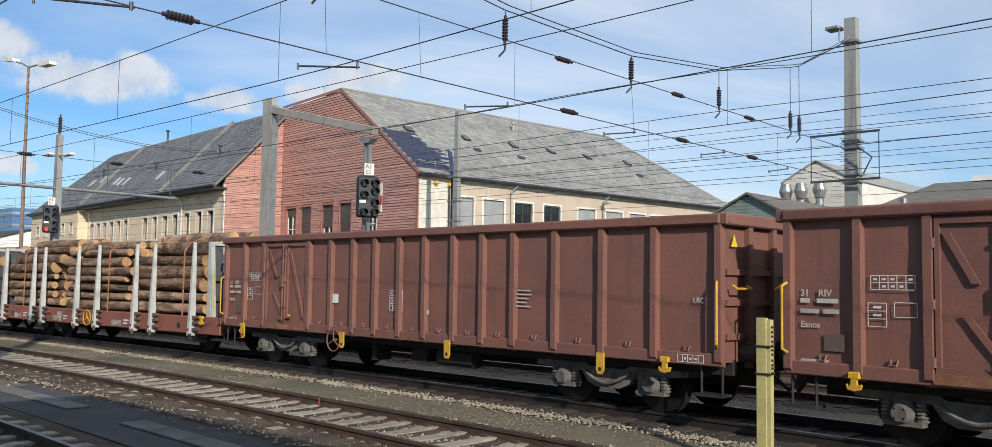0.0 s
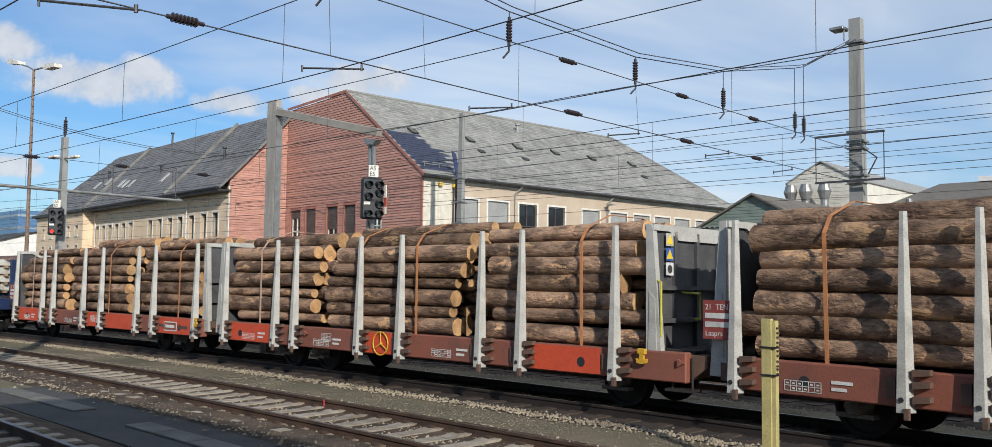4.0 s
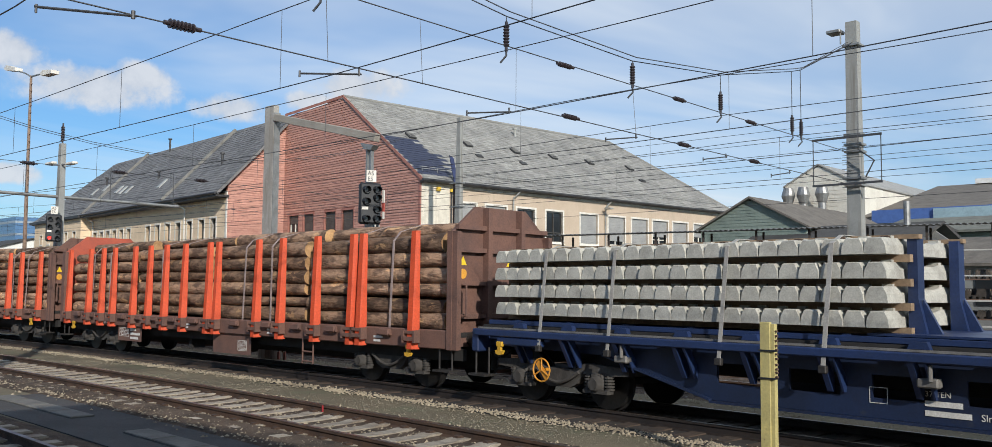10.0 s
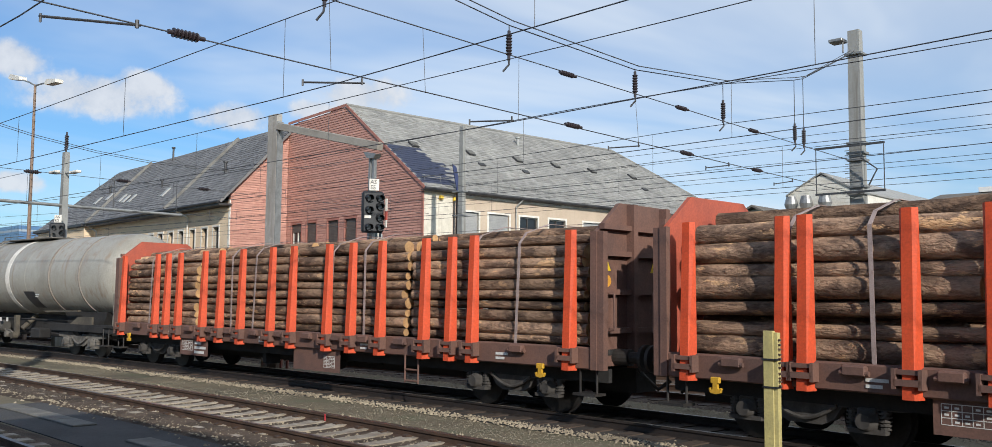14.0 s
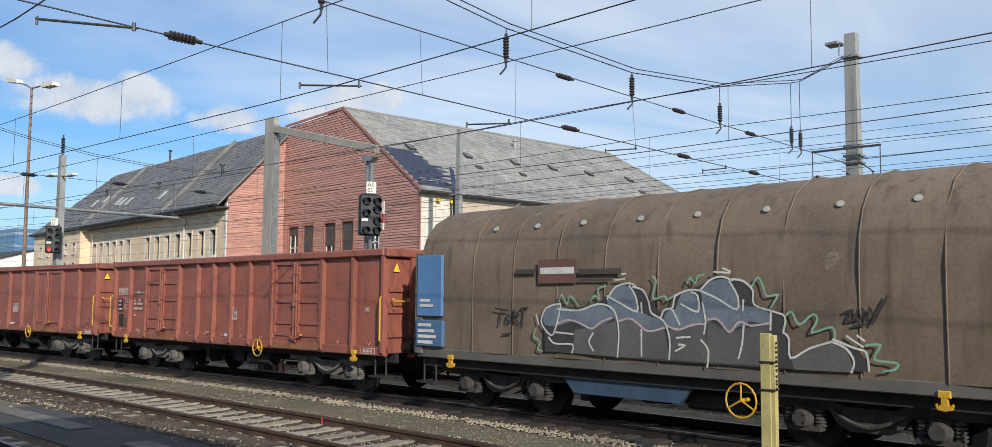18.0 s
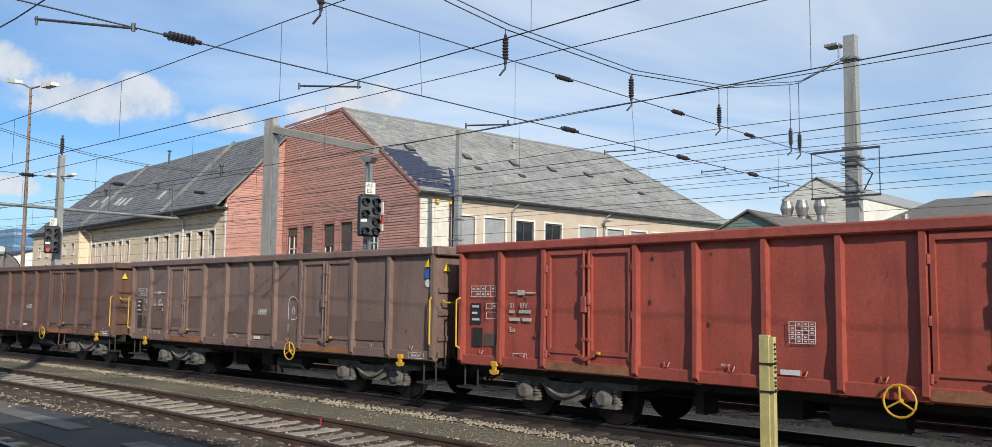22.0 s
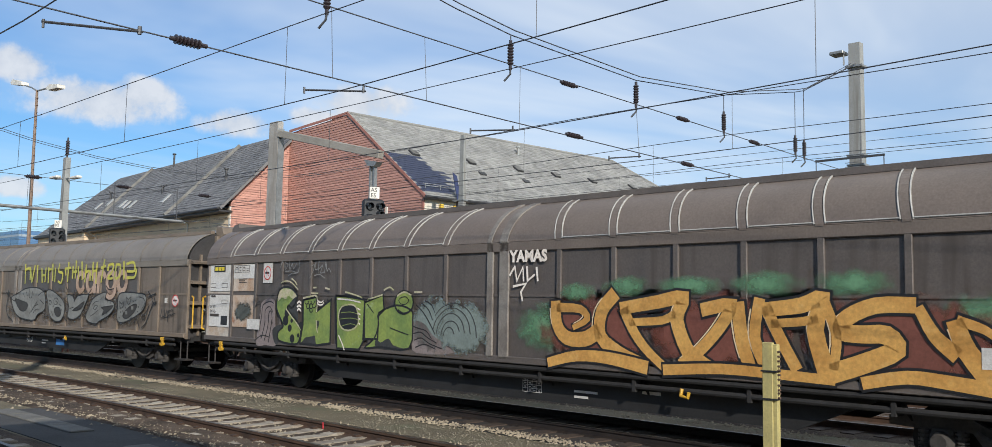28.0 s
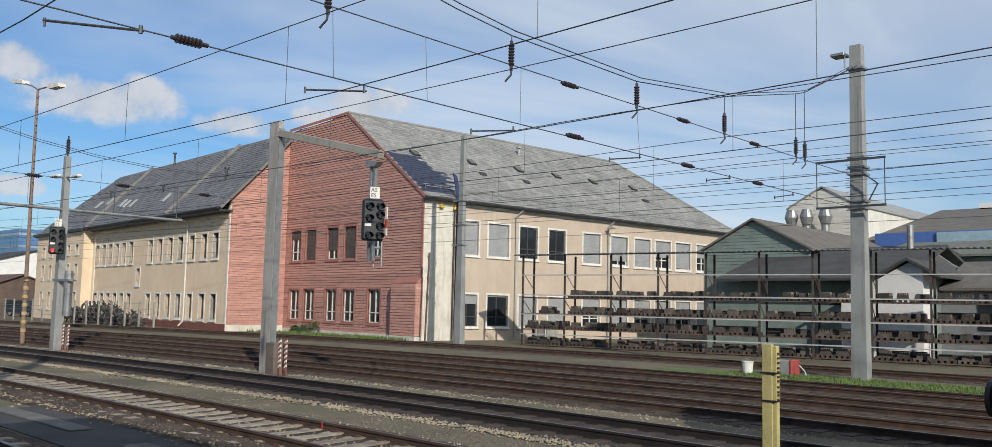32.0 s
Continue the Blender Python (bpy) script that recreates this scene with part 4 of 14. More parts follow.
def text_mesh(body, size, material, spacing=1.0, bold=0.0):
    """Flat letters in the xz plane, reading along +x, standing on z = 0, facing -y."""
    cu = bpy.data.curves.new("letters", "FONT")
    cu.body, cu.size, cu.space_character, cu.offset, cu.resolution_u = body, size, spacing, bold, 3
    cu.extrude = 0.001
    ob = bpy.data.objects.new("letters", cu)
    scene.collection.objects.link(ob)
    dg = bpy.context.evaluated_depsgraph_get()
    me = bpy.data.meshes.new_from_object(ob.evaluated_get(dg))
    bpy.data.objects.remove(ob)
    bpy.data.curves.remove(cu)
    me.transform(Matrix.Rotation(radians(90), 4, "X"))
    me.materials.clear()
    me.materials.append(material)
    return me


def lettering(name, body, size, material, parent, at, spacing=1.0, bold=0.0, label=""):
    return part(name, text_mesh(body, size, material, spacing, bold), None, parent, label, at=at)


def tapered(x0, x1, y0, y1, z0, z1, taper):
    g = Geo()
    cx, cy = (x0 + x1) / 2, (y0 + y1) / 2
    vs = [(x, y, z0) for x, y in ((x0, y0), (x1, y0), (x1, y1), (x0, y1))] + [(cx + (x - cx) * taper, cy + (y - cy) * taper, z1) for x, y in ((x0, y0), (x1, y0), (x1, y1), (x0, y1))]
    return g.add(vs, [(0, 1, 2, 3), (7, 6, 5, 4), (0, 4, 5, 1), (1, 5, 6, 2), (2, 6, 7, 3), (3, 7, 4, 0)])


def signal_head(parent, x0, y0, z, lit=None, turn=62):
    """A multi-lamp signal board looking down the track, its bottom at z, with hooded lamps and a white letter plate."""
    x, y = 0.0, -0.11
    place = pose(x0, y0, 0, 0, 0, turn)
    board = part("signal_board", Geo().box(x - 0.3, x + 0.3, y, y + 0.22, z, z + 1.15, chamfer=0.05), M_BLACK, parent, "black signal board with hooded lamps", at=place)
    for i, (dx, dz) in enumerate(((-0.14, 0.97), (0.16, 0.97), (0.16, 0.74), (-0.14, 0.64), (0.16, 0.42), (-0.14, 0.16), (0.16, 0.16))):
        hood = Geo()
        seg = 12
        ring = [(math.cos(2 * math.pi * k / seg) * 0.095, math.sin(2 * math.pi * k / seg) * 0.095) for k in range(seg)]
        vs = [(x + dx + c, y, z + dz + s) for c, s in ring] + [(x + dx + c + 0.04, y - (0.2 if s > -0.03 else 0.08), z + dz + s - 0.02) for c, s in ring]
        vs += [(x + dx + c * 0.88, y - 0.005, z + dz + s * 0.88) for c, s in ring] + [(x + dx + c * 0.88 + 0.04, y - (0.198 if s > -0.03 else 0.078), z + dz + s * 0.88 - 0.02) for c, s in ring]
        fs = []
        for k in range(seg):
            j = (k + 1) % seg
            fs += [(k, j, j + seg, k + seg), (k + 2 * seg, k + 3 * seg, j + 3 * seg, j + 2 * seg), (k + seg, j + seg, j + 3 * seg, k + 3 * seg)]
        hood.add(vs, fs)
        h = part("lamp_hood", hood, M_BLACK, board)
        on = lit == i
        part("lens", Geo().rod((x + dx, y - 0.012, z + dz), (x + dx, y - 0.002, z + dz), 0.08, 12), glow("red_signal_light", (0.9, 0.05, 0.04), 2.0) if on else glass("dark_lens", (0.03, 0.03, 0.035), 0.15), h,
             "lit red lamp" if on else "")
    part("number_plate", Geo().box(x - 0.24, x - 0.06, y - 0.012, y, z + 0.4, z + 0.48), M_WHITE, board)
    plate = part("letter_plate", Geo().box(x - 0.12, x + 0.16, y + 0.02, y + 0.06, z + 1.17, z + 1.5, chamfer=0.01), M_WHITE, parent, "white plate with black letters", at=place)
    for k, w in enumerate(("AS", "ES")):
        lettering("letters", w, 0.16, M_BLACK, plate, pose(x - 0.09, y + 0.014, z + 1.36 - k * 0.15))


def striped_base(parent, foot, posts):
    """A rusty footing and two striped marker posts beside a mast."""
    part("footing", Geo().box(*foot, -0.25, 0.8, chamfer=0.03), surface("rust_stained_footing", (0.17, 0.135, 0.11), (0.11, 0.085, 0.07), 0.9, grain=30, stain=2, bump=0.3), parent)
    for x, y in posts:
        post = part("marker_post", Geo().box(x - 0.05, x + 0.05, y - 0.02, y + 0.02, -0.2, 0.95), plain("faded_marker_red", (0.24, 0.075, 0.055)), parent, "red and white striped marker post")
        for k in range(6):
            z = 0.02 + k * 0.15
            g = Geo().prism([(x - 0.051, z), (x + 0.051, z + 0.06), (x + 0.051, z + 0.13), (x - 0.051, z + 0.07)], y - 0.0215, y + 0.0215, "y")
            part("stripe", g, M_WHITE, post)


def make_signals():
    g = thing("signal_gantry", label="grey steel signal bracket with a hanging signal", category="signal gantry", group="signals")
    part("post", tapered(-25.26, -24.74, 15.88, 16.08, -0.25, 7.85, 0.97), surface("pale_flaking_post", (0.36, 0.345, 0.32), (0.27, 0.255, 0.23), 0.85, grain=40, stain=0.8, bump=0.25, streak=(0.22, 0.19, 0.16), third=(0.42, 0.41, 0.38), third_at=(0.6, 0.68), third_scale=1.5), g, "tall square grey post")
    part("post_flange", Geo().box(-24.73, -24.7, 15.89, 16.1, -0.2, 7.6), M_STEEL, g)
    d = Vector((5.1, 0, -1.21))
    m = Matrix.Translation((-24.72, 15.95, 7.44)) @ d.to_track_quat("X", "Z").to_matrix().to_4x4()
    part("arm", Geo().box(0, 5.25, -0.1, 0.1, -0.115, 0.115, m, chamfer=0.015), surface("tan_grey_arm", (0.33, 0.31, 0.27), (0.24, 0.22, 0.19), 0.8, grain=40, stain=0.8, bump=0.2), g, "sloping box-section arm")
    part("saddle", Geo().prism([(-20.24, 6.14), (-19.66, 6.02), (-19.8, 5.9), (-20.1, 5.95)], 15.84, 16.06, "y"), M_STEEL, g, "bolted saddle under the arm")
    for x in (-20.05, -19.88):
        part("hanger", Geo().box(x - 0.035, x + 0.035, 15.92, 16.02, 3.25, 6.05), M_STEEL, g, "steel channel of the hanger")
    signal_head(g, -19.72, 15.8, 3.8)
    part("warning_strip", Geo().box(-19.42, -19.35, 16.0, 16.03, 3.95, 4.75), M_WHITE, g, "red and white backing strip")
    part("warning_strip", Geo().box(-19.424, -19.346, 15.994, 16.034, 4.15, 4.4), plain("marker_red", (0.42, 0.08, 0.06)), g)
    cage = part("inspection_ladder", Geo().rod((-19.95, 16.05, 3.78), (-19.95, 16.05, 3.1), 0.025, 6).rod((-19.6, 16.05, 3.78), (-19.6, 16.05, 3.1), 0.025, 6), M_STEEL, g, "short ladder under the signal")
    for k in range(3):
        part("rung", Geo().rod((-19.95, 16.05, 3.2 + k * 0.2), (-19.6, 16.05, 3.2 + k * 0.2), 0.015, 5), M_STEEL, cage)
    striped_base(g, (-24.9, -24.42, 15.86, 16.2), ((-24.28, 15.98), (-23.95, 15.98)))
    s = thing("signal_mast", label="grey mast with a signal showing red and two small lamps", category="signal mast", group="signals")
    part("post", tapered(-40.75, -40.3, 15.28, 15.62, -0.25, 8.2, 0.62), M_MAST, s, "tapered concrete post")
    part("lamp_arm", Geo().rod((-41.6, 15.4, 7.35), (-39.4, 15.4, 7.2), 0.035), M_STEEL, s)
    for x, z in ((-41.6, 7.42), (-39.35, 7.22)):
        part("lamp_head", Geo().box(x - 0.4, x + 0.4, 15.28, 15.52, z - 0.05, z + 0.06, chamfer=0.03), M_WHITE, s, "pale lamp head")
    signal_head(s, -40.05, 15.05, 3.9, lit=5)
    part("cable_drum", Geo().rod((-39.55, 15.45, 1.3), (-39.55, 15.45, 3.2), 0.17, 12), M_STEEL, s, "ribbed cable pipe")
    for k in range(18):
        part("rib", Geo().rod((-39.55, 15.45, 1.35 + k * 0.1), (-39.55, 15.45, 1.39 + k * 0.1), 0.2, 12), M_STEEL, s)
    part("bracket", Geo().box(-40.9, -39.2, 15.3, 15.5, 2.75, 2.85), M_STEEL, s)
    part("tube_arm", Geo().rod((-40.5, 12.6, 5.88), (-40.5, 20.9, 5.84), 0.07, 10), M_STEEL, s, "long horizontal steel tube")
    for v in (14.0, 17.6, 20.6):
        part("tube_hanger", Geo().rod((-40.5, v, 5.86), (-40.5, v, 7.4), 0.02, 6), M_WIRE, s)
    part("top_insulator", ins_geo((-40.55, 15.45, 8.2), (-40.55, 15.45, 9.1)), M_CERAMIC, s)
    striped_base(s, (-41.0, -40.4, 15.64, 15.95), ((-40.2, 15.62), (-39.66, 15.62)))


def ins_geo(p0, p1, r=0.085, n=9):
    """A ribbed insulator between two points."""
    p0, p1 = Vector(p0), Vector(p1)
    d = p1 - p0
    prof = [(0.0, 0.0), (0.035, 0.0), (0.035, 0.14)]
    for k in range(n):
        q = 0.14 + 0.72 * k / n
        prof += [(r, q), (r, q + 0.03), (r * 0.5, q + 0.66 / n)]
    prof += [(0.035, 0.86), (0.035, 1.0), (0.0, 1.0)]
    g = Geo().lathe([(rr, t * d.length) for rr, t in prof], 10, Matrix.Translation(p0) @ d.to_track_quat("Z", "Y").to_matrix().to_4x4())
    return g


def make_masts():
    lamp = thing("yard_lamp", label="tall rusty lamp post with two lamp heads", category="lamp post")
    part("post", Geo().rod((-45.95, 16.0, -0.2), (-46.2, 16.0, 12.2), 0.11, 10, 0.06), M_POST, lamp, "slim grey-brown post with rungs")
    for k in range(26):
        part("rung", Geo().rod((-46.15, 15.98, 3.0 + k * 0.35), (-45.9, 15.98, 3.0 + k * 0.35), 0.015, 5), M_BROWNSTEEL, lamp)
    for k in range(7):
        z = 0.4 + k * 0.4
        part("stripe", Geo().rod((-45.96, 16.0, z), (-45.965, 16.0, z + 0.16), 0.128, 10), plain("yellow_stripe", (0.42, 0.31, 0.15)), lamp, "faded yellow warning band")
    part("arm", Geo().path([(-48.1, 16, 12.75), (-47, 16, 12.45), (-46.2, 16, 12.15), (-45.2, 16, 12.1), (-44.3, 16, 12.0)], 0.04), M_STEEL, lamp)
    for x0, x1, z0, z1 in ((-49.5, -47.9, 13.05, 12.72), (-44.6, -43.2, 12.0, 11.85)):
        g = Geo()
        g.prism([(x0, z0), (x0 + 0.3, z0 + 0.14), (x1, z1 + 0.13), (x1, z1 - 0.03), (x0 + 0.2, z0 - 0.12)], 15.82, 16.18, "y")
        part("lamp_head", g, M_WHITE, lamp, "pale boat-shaped lamp head")
    m1 = thing("catenary_mast", label="tall grey concrete catenary mast with floodlight", category="catenary mast", group="catenary masts")
    part("post", tapered(-12.78, -12.24, 31.5, 31.95, -0.3, 11.65, 0.74), M_MAST, m1, "tapered concrete post")
    part("flood_lamp", Geo().box(-13.35, -12.85, 31.4, 31.9, 11.3, 11.42, pose(0, 0, 0), chamfer=0.02).rod((-12.9, 31.6, 10.9), (-12.9, 31.6, 11.32), 0.03), M_STEEL, m1, "square floodlight")
    for z in (10.75, 7.55, 7.2, 6.95, 6.0, 5.75):
        part("clamp", Geo().box(-12.8, -12.2, 31.45, 31.98, z, z + 0.07), M_STEEL, m1)
    for z0, dx in ((7.42, 0), (5.78, 0)):
        part("cross_bar", Geo().box(-13.85, -11.4, 31.2, 31.28, z0, z0 + 0.07), M_WIRE, m1, "dark cross bar of the safety frame")
    for x in (-13.82, -11.43):
        part("frame_side", Geo().rod((x, 31.24, 5.8), (x, 31.24, 7.46), 0.018, 5), M_WIRE, m1)
    part("strut", Geo().path([(-12.2, 31.2, 7.0), (-11.65, 31.2, 6.55), (-11.95, 31.2, 6.0)], 0.03), M_WIRE, m1)
    for k in range(12):
        part("climbing_rung", Geo().rod((-12.8, 31.3, 5.7 + k * 0.16), (-12.2, 31.3, 5.7 + k * 0.16), 0.014, 5), M_STEEL, m1)
    m2 = thing("catenary_mast", label="tall grey catenary mast before the building", category="catenary mast", group="catenary masts")
    part("post", tapered(-37.95, -37.4, 36.6, 37.0, -0.3, 12.1, 0.5), M_MAST, m2, "tapered concrete post")
    part("second_post", tapered(-38.3, -38.12, 36.9, 37.05, -0.3, 8.2, 0.85), M_BROWNSTEEL, m2, "short dark companion post")
    for z in (8.2, 6.8, 5.6):
        part("clamp", Geo().box(-38.3, -37.4, 36.62, 37.02, z, z + 0.07), M_STEEL, m2)
    near = thing("catenary_mast", label="grey concrete catenary mast on the platform", category="catenary mast", group="catenary masts")
    part("post", tapered(-12.9, -12.4, 0.7, 1.2, 0.38, 11.5, 0.62), M_MAST, near)
    p = thing("marker_post", label="weathered yellow-painted post with bolted brackets", category="post")
    M_YPOST = surface("flaking_yellow_paint", (0.50, 0.43, 0.17), (0.38, 0.33, 0.14), 0.75, grain=30, stain=3, bump=0.3, third=(0.16, 0.13, 0.08), third_at=(0.62, 0.72), third_scale=9, streak=(0.33, 0.29, 0.14))
    part("post", Geo().box(-5.22, -5.09, 10.2, 10.26, -0.25, 1.66, chamfer=0.006).box(-5.10, -5.035, 10.215, 10.29, -0.25, 1.64, chamfer=0.006), M_YPOST, p, "flat yellow post")
    for z in (1.31, 0.98):
        part("band", Geo().box(-5.235, -5.03, 10.185, 10.3, z, z + 0.02), M_BLACK, p)
    rnd = random.Random(2)
    for k in range(11):
        z = 1.0 + k * 0.055 + rnd.uniform(-0.01, 0.01)
        part("bolt", Geo().rod((-5.05, 10.235, z), (-5.0, 10.225, z), 0.014, 6), M_BROWNSTEEL, p)


M_DARKSTEEL = surface("dark_rusty_steel", (0.075, 0.058, 0.05), (0.045, 0.037, 0.034), 0.75, 0.3, grain=40, stain=2, bump=0.2)


def make_rack():
    p0, p1 = Vector((-36.54, 41.0, 0)), Vector((-9.0, 46.0, 0))
    d = (p1 - p0).normalized()
    n = Vector((-d.y, d.x, 0))
    R = thing("storage_rack", Matrix.Translation(p0) @ pose(0, 0, 0, 0, 0, math.degrees(math.atan2(d.y, d.x))), "long open steel storage rack with a corrugated roof", "rack")
    xs = [0, 2.88, 5.87, 8.75, 11.5, 14.36, 17.06, 19.83, 22.46, 25.2, 28.0]
    for i, x in enumerate(xs):
        for y in (0.0, 1.3):
            part("upright", Geo().box(x - 0.05, x + 0.05, y - 0.045, y + 0.045, -0.25, 5.2), M_DARKSTEEL, R)
        part("brace", Geo().rod((x, 0, 4.2), (x, 1.3, 3.2), 0.025, 5).rod((x, 0, 2.6), (x, 1.3, 1.6), 0.025, 5), M_BROWNSTEEL, R)
    L = xs[-1]
    for z in (4.04, 2.85, 1.7, 0.53):
        part("front_beam", Geo().box(-0.05, L, -0.11, -0.05, z - 0.03, z + 0.035), surface("pale_beam", (0.42, 0.41, 0.385), (0.32, 0.31, 0.29), 0.6), R, "pale front beam")
    for z in (2.72, 1.78, 0.88, -0.08):
        part("shelf", Geo().box(0, L, 0.05, 0.2, z - 0.06, z).box(0, L, 1.1, 1.25, z - 0.06, z), M_BROWNSTEEL, R)
    roof = Geo()
    k, w = 0, 0.28
    prof = []
    while k * w / 2 < L + 0.8:
        prof.append((-0.4 + k * w / 2, 5.2 + (0.06 if k % 2 else 0.0)))
        k += 1
    vs = [(x, -0.5, z) for x, z in prof] + [(x, 1.8, z + 0.12) for x, z in prof]
    m = len(prof)
    vs += [(x, -0.5, z + 0.02) for x, z in prof] + [(x, 1.8, z + 0.14) for x, z in prof]
    fs = []
    for i in range(m - 1):
        fs += [(i, i + 1, i + 1 + m, i + m), (i + 2 * m, i + 3 * m, i + 1 + 3 * m, i + 1 + 2 * m), (i, i + 2 * m, i + 1 + 2 * m, i + 1)]
    roof.add(vs, fs)
    part("corrugated_roof", roof, surface("corrugated_sheet", (0.13, 0.13, 0.13), (0.09, 0.09, 0.09), 0.6, 0.3), R, "dark corrugated sheet roof")
    # axle boxes and springs on the shelves
    rnd = random.Random(21)
    shapes = []
    caps = [surface("cap_%s" % n, c, tuple(v * 0.6 for v in c), 0.85, grain=14, stain=4, bump=0.2) for n, c in (("tan", (0.27, 0.22, 0.14)), ("grey", (0.22, 0.215, 0.2)), ("rust", (0.19, 0.12, 0.08)), ("dark", (0.07, 0.065, 0.06)))]
    for v in range(8):
        w, h = 0.24 + 0.03 * (v % 4), 0.2 + 0.04 * (v % 3)
        out = []
        e = w + 0.16
        for q in range(4):
            x0 = -e + q * e * 0.56
            out += [(x0, 0.0), (x0 + e * 0.32, 0.0)] + ([(x0 + e * 0.32, 0.1), (x0 + e * 0.56, 0.1)] if q < 3 else [])
        zc = 0.17 + h * 0.7
        out += [(e, 0.17), (w, 0.18), (w * 0.92, zc)]
        teeth = 5 if v % 2 else 1
        for i in range(teeth):
            x1 = w * 0.92 - i * w * 1.84 / teeth
            x0 = x1 - w * 1.84 / teeth * (0.68 if teeth > 1 else 1.0)
            out += [(x1 - 0.004, zc + 0.09), (x0 + 0.004, zc + 0.09)] + ([(x0, zc), (x0 - w * 1.84 / teeth * 0.3, zc)] if i < teeth - 1 else [])
        out += [(-w * 0.92, zc), (-w, 0.18), (-e, 0.17)]
        me = Geo().prism(out, 0.0, 0.42, "y").mesh("axle_box")
        me.materials.append(M_RUST)
        me.materials.append(caps[v % 4])
        for f in me.polygons:
            if f.center.z > zc - 0.01 and abs(f.normal.y) < 0.5:
                f.material_index = 1
        shapes.append(me)
    base = R.matrix_world.copy()
    for r, z in enumerate((2.72, 1.78, 0.88, -0.08)):
        for bay in range(len(xs) - 1):
            x = xs[bay] + 0.5
            if bay >= 2 and r >= 1:
                a, b, hh = xs[bay] + 0.15, xs[bay + 1] - 0.15 - rnd.uniform(0.0, 0.7), rnd.uniform(0.34, 0.5)
                ob = part("steel_tray", Geo().box(a, b, 0.8, 0.84, 0, hh).box(a, b, 1.2, 1.24, 0, hh).box(a, a + 0.04, 0.84, 1.2, 0, hh).box(b - 0.04, b, 0.84, 1.2, 0, hh).box(a + 0.04, b - 0.04, 0.84, 1.2, 0, 0.03), M_DARKSTEEL)
                ob.matrix_world = base @ pose(0, 0, z + 0.002)
                tagged(ob, "long dark steel tray on the rack", "tray", "trays on the rack")
            while x < xs[bay + 1] - 0.3:
                skip = 0.7 if bay == 0 and r < 2 else 0.06
                if rnd.random() > skip:
                    ob = part("axle_box", rnd.choice(shapes), None)
                    ob.matrix_world = base @ pose(x, 0.3 + rnd.uniform(-0.1, 0.1), z + 0.002, 0, 0, rnd.uniform(-8, 8))
                    tagged(ob, "rusty iron axle box stored on the rack", "axle box", "axle boxes on the rack")
                    if (bay < 2 or r < 1) and rnd.random() < 0.6:
                        ob = part("axle_box", rnd.choice(shapes), None)
                        ob.matrix_world = base @ pose(x + rnd.uniform(-0.1, 0.1), 0.9, z + 0.002, 0, 0, rnd.uniform(-8, 8))
                        tagged(ob, "rusty iron axle box stored on the rack", "axle box", "axle boxes on the rack")
                x += rnd.uniform(0.8, 0.98)


def gable_house(name, label, x0, x1, y0, y1, z_eave, z_ridge, wall, roof_mat, ridge="y", over=0.35, wins=(), lap=0.0):
    H = thing(name, None, label, "building")
    g = Geo()
    if ridge == "y":
        xm = (x0 + x1) / 2
        g.prism([(x0, -0.25), (x1, -0.25), (x1, z_eave), (xm, z_ridge - 0.1), (x0, z_eave)], y0, y1, "y")
    else:
        ym = (y0 + y1) / 2
        g.prism([(y0, -0.25), (y1, -0.25), (y1, z_eave), (ym, z_ridge - 0.1), (y0, z_eave)], x0, x1, "x")
    w = part("wall", g, wall, H)
    for s in (0, 1):
        r = Geo()
        if ridge == "y":
            a, b = (x0 - over, xm) if s == 0 else (x1 + over, xm)
            drop = over * (z_ridge - z_eave) / (xm - x0)
            r.prism([(a, z_eave - drop), (b, z_ridge), (b, z_ridge + 0.14), (a, z_eave - drop + 0.14)], y0 - over, y1 + over, "y")
        else:
            a, b = (y0 - over, ym) if s == 0 else (y1 + over, ym)
            drop = over * (z_ridge - z_eave) / (ym - y0)
            r.prism([(a, z_eave - drop), (b, z_ridge), (b, z_ridge + 0.14), (a, z_eave - drop + 0.14)], x0 - over, x1 + over, "x")
        part("roof", r, roof_mat, H)
    if lap:
        z = 0.5
        while z < z_ridge - 0.3:
            half = (x1 - x0) / 2 * (1 if z < z_eave else (z_ridge - z) / (z_ridge - z_eave))
            if half > 0.3:
                part("board", Geo().box((x0 + x1) / 2 - half + 0.02, (x0 + x1) / 2 + half - 0.02, y0 - 0.03, y0, z, z + lap * 0.82), wall, H)
            z += lap
    for a, b, c, d in wins:
        win = part("window", Geo().box(a - 0.1, b + 0.1, y0 - 0.05, y0, c - 0.1, d + 0.1), M_WHITE, H)
        part("pane", Geo().box(a, b, y0 - 0.06, y0 - 0.045, c, d), M_PANE, win)
    return H


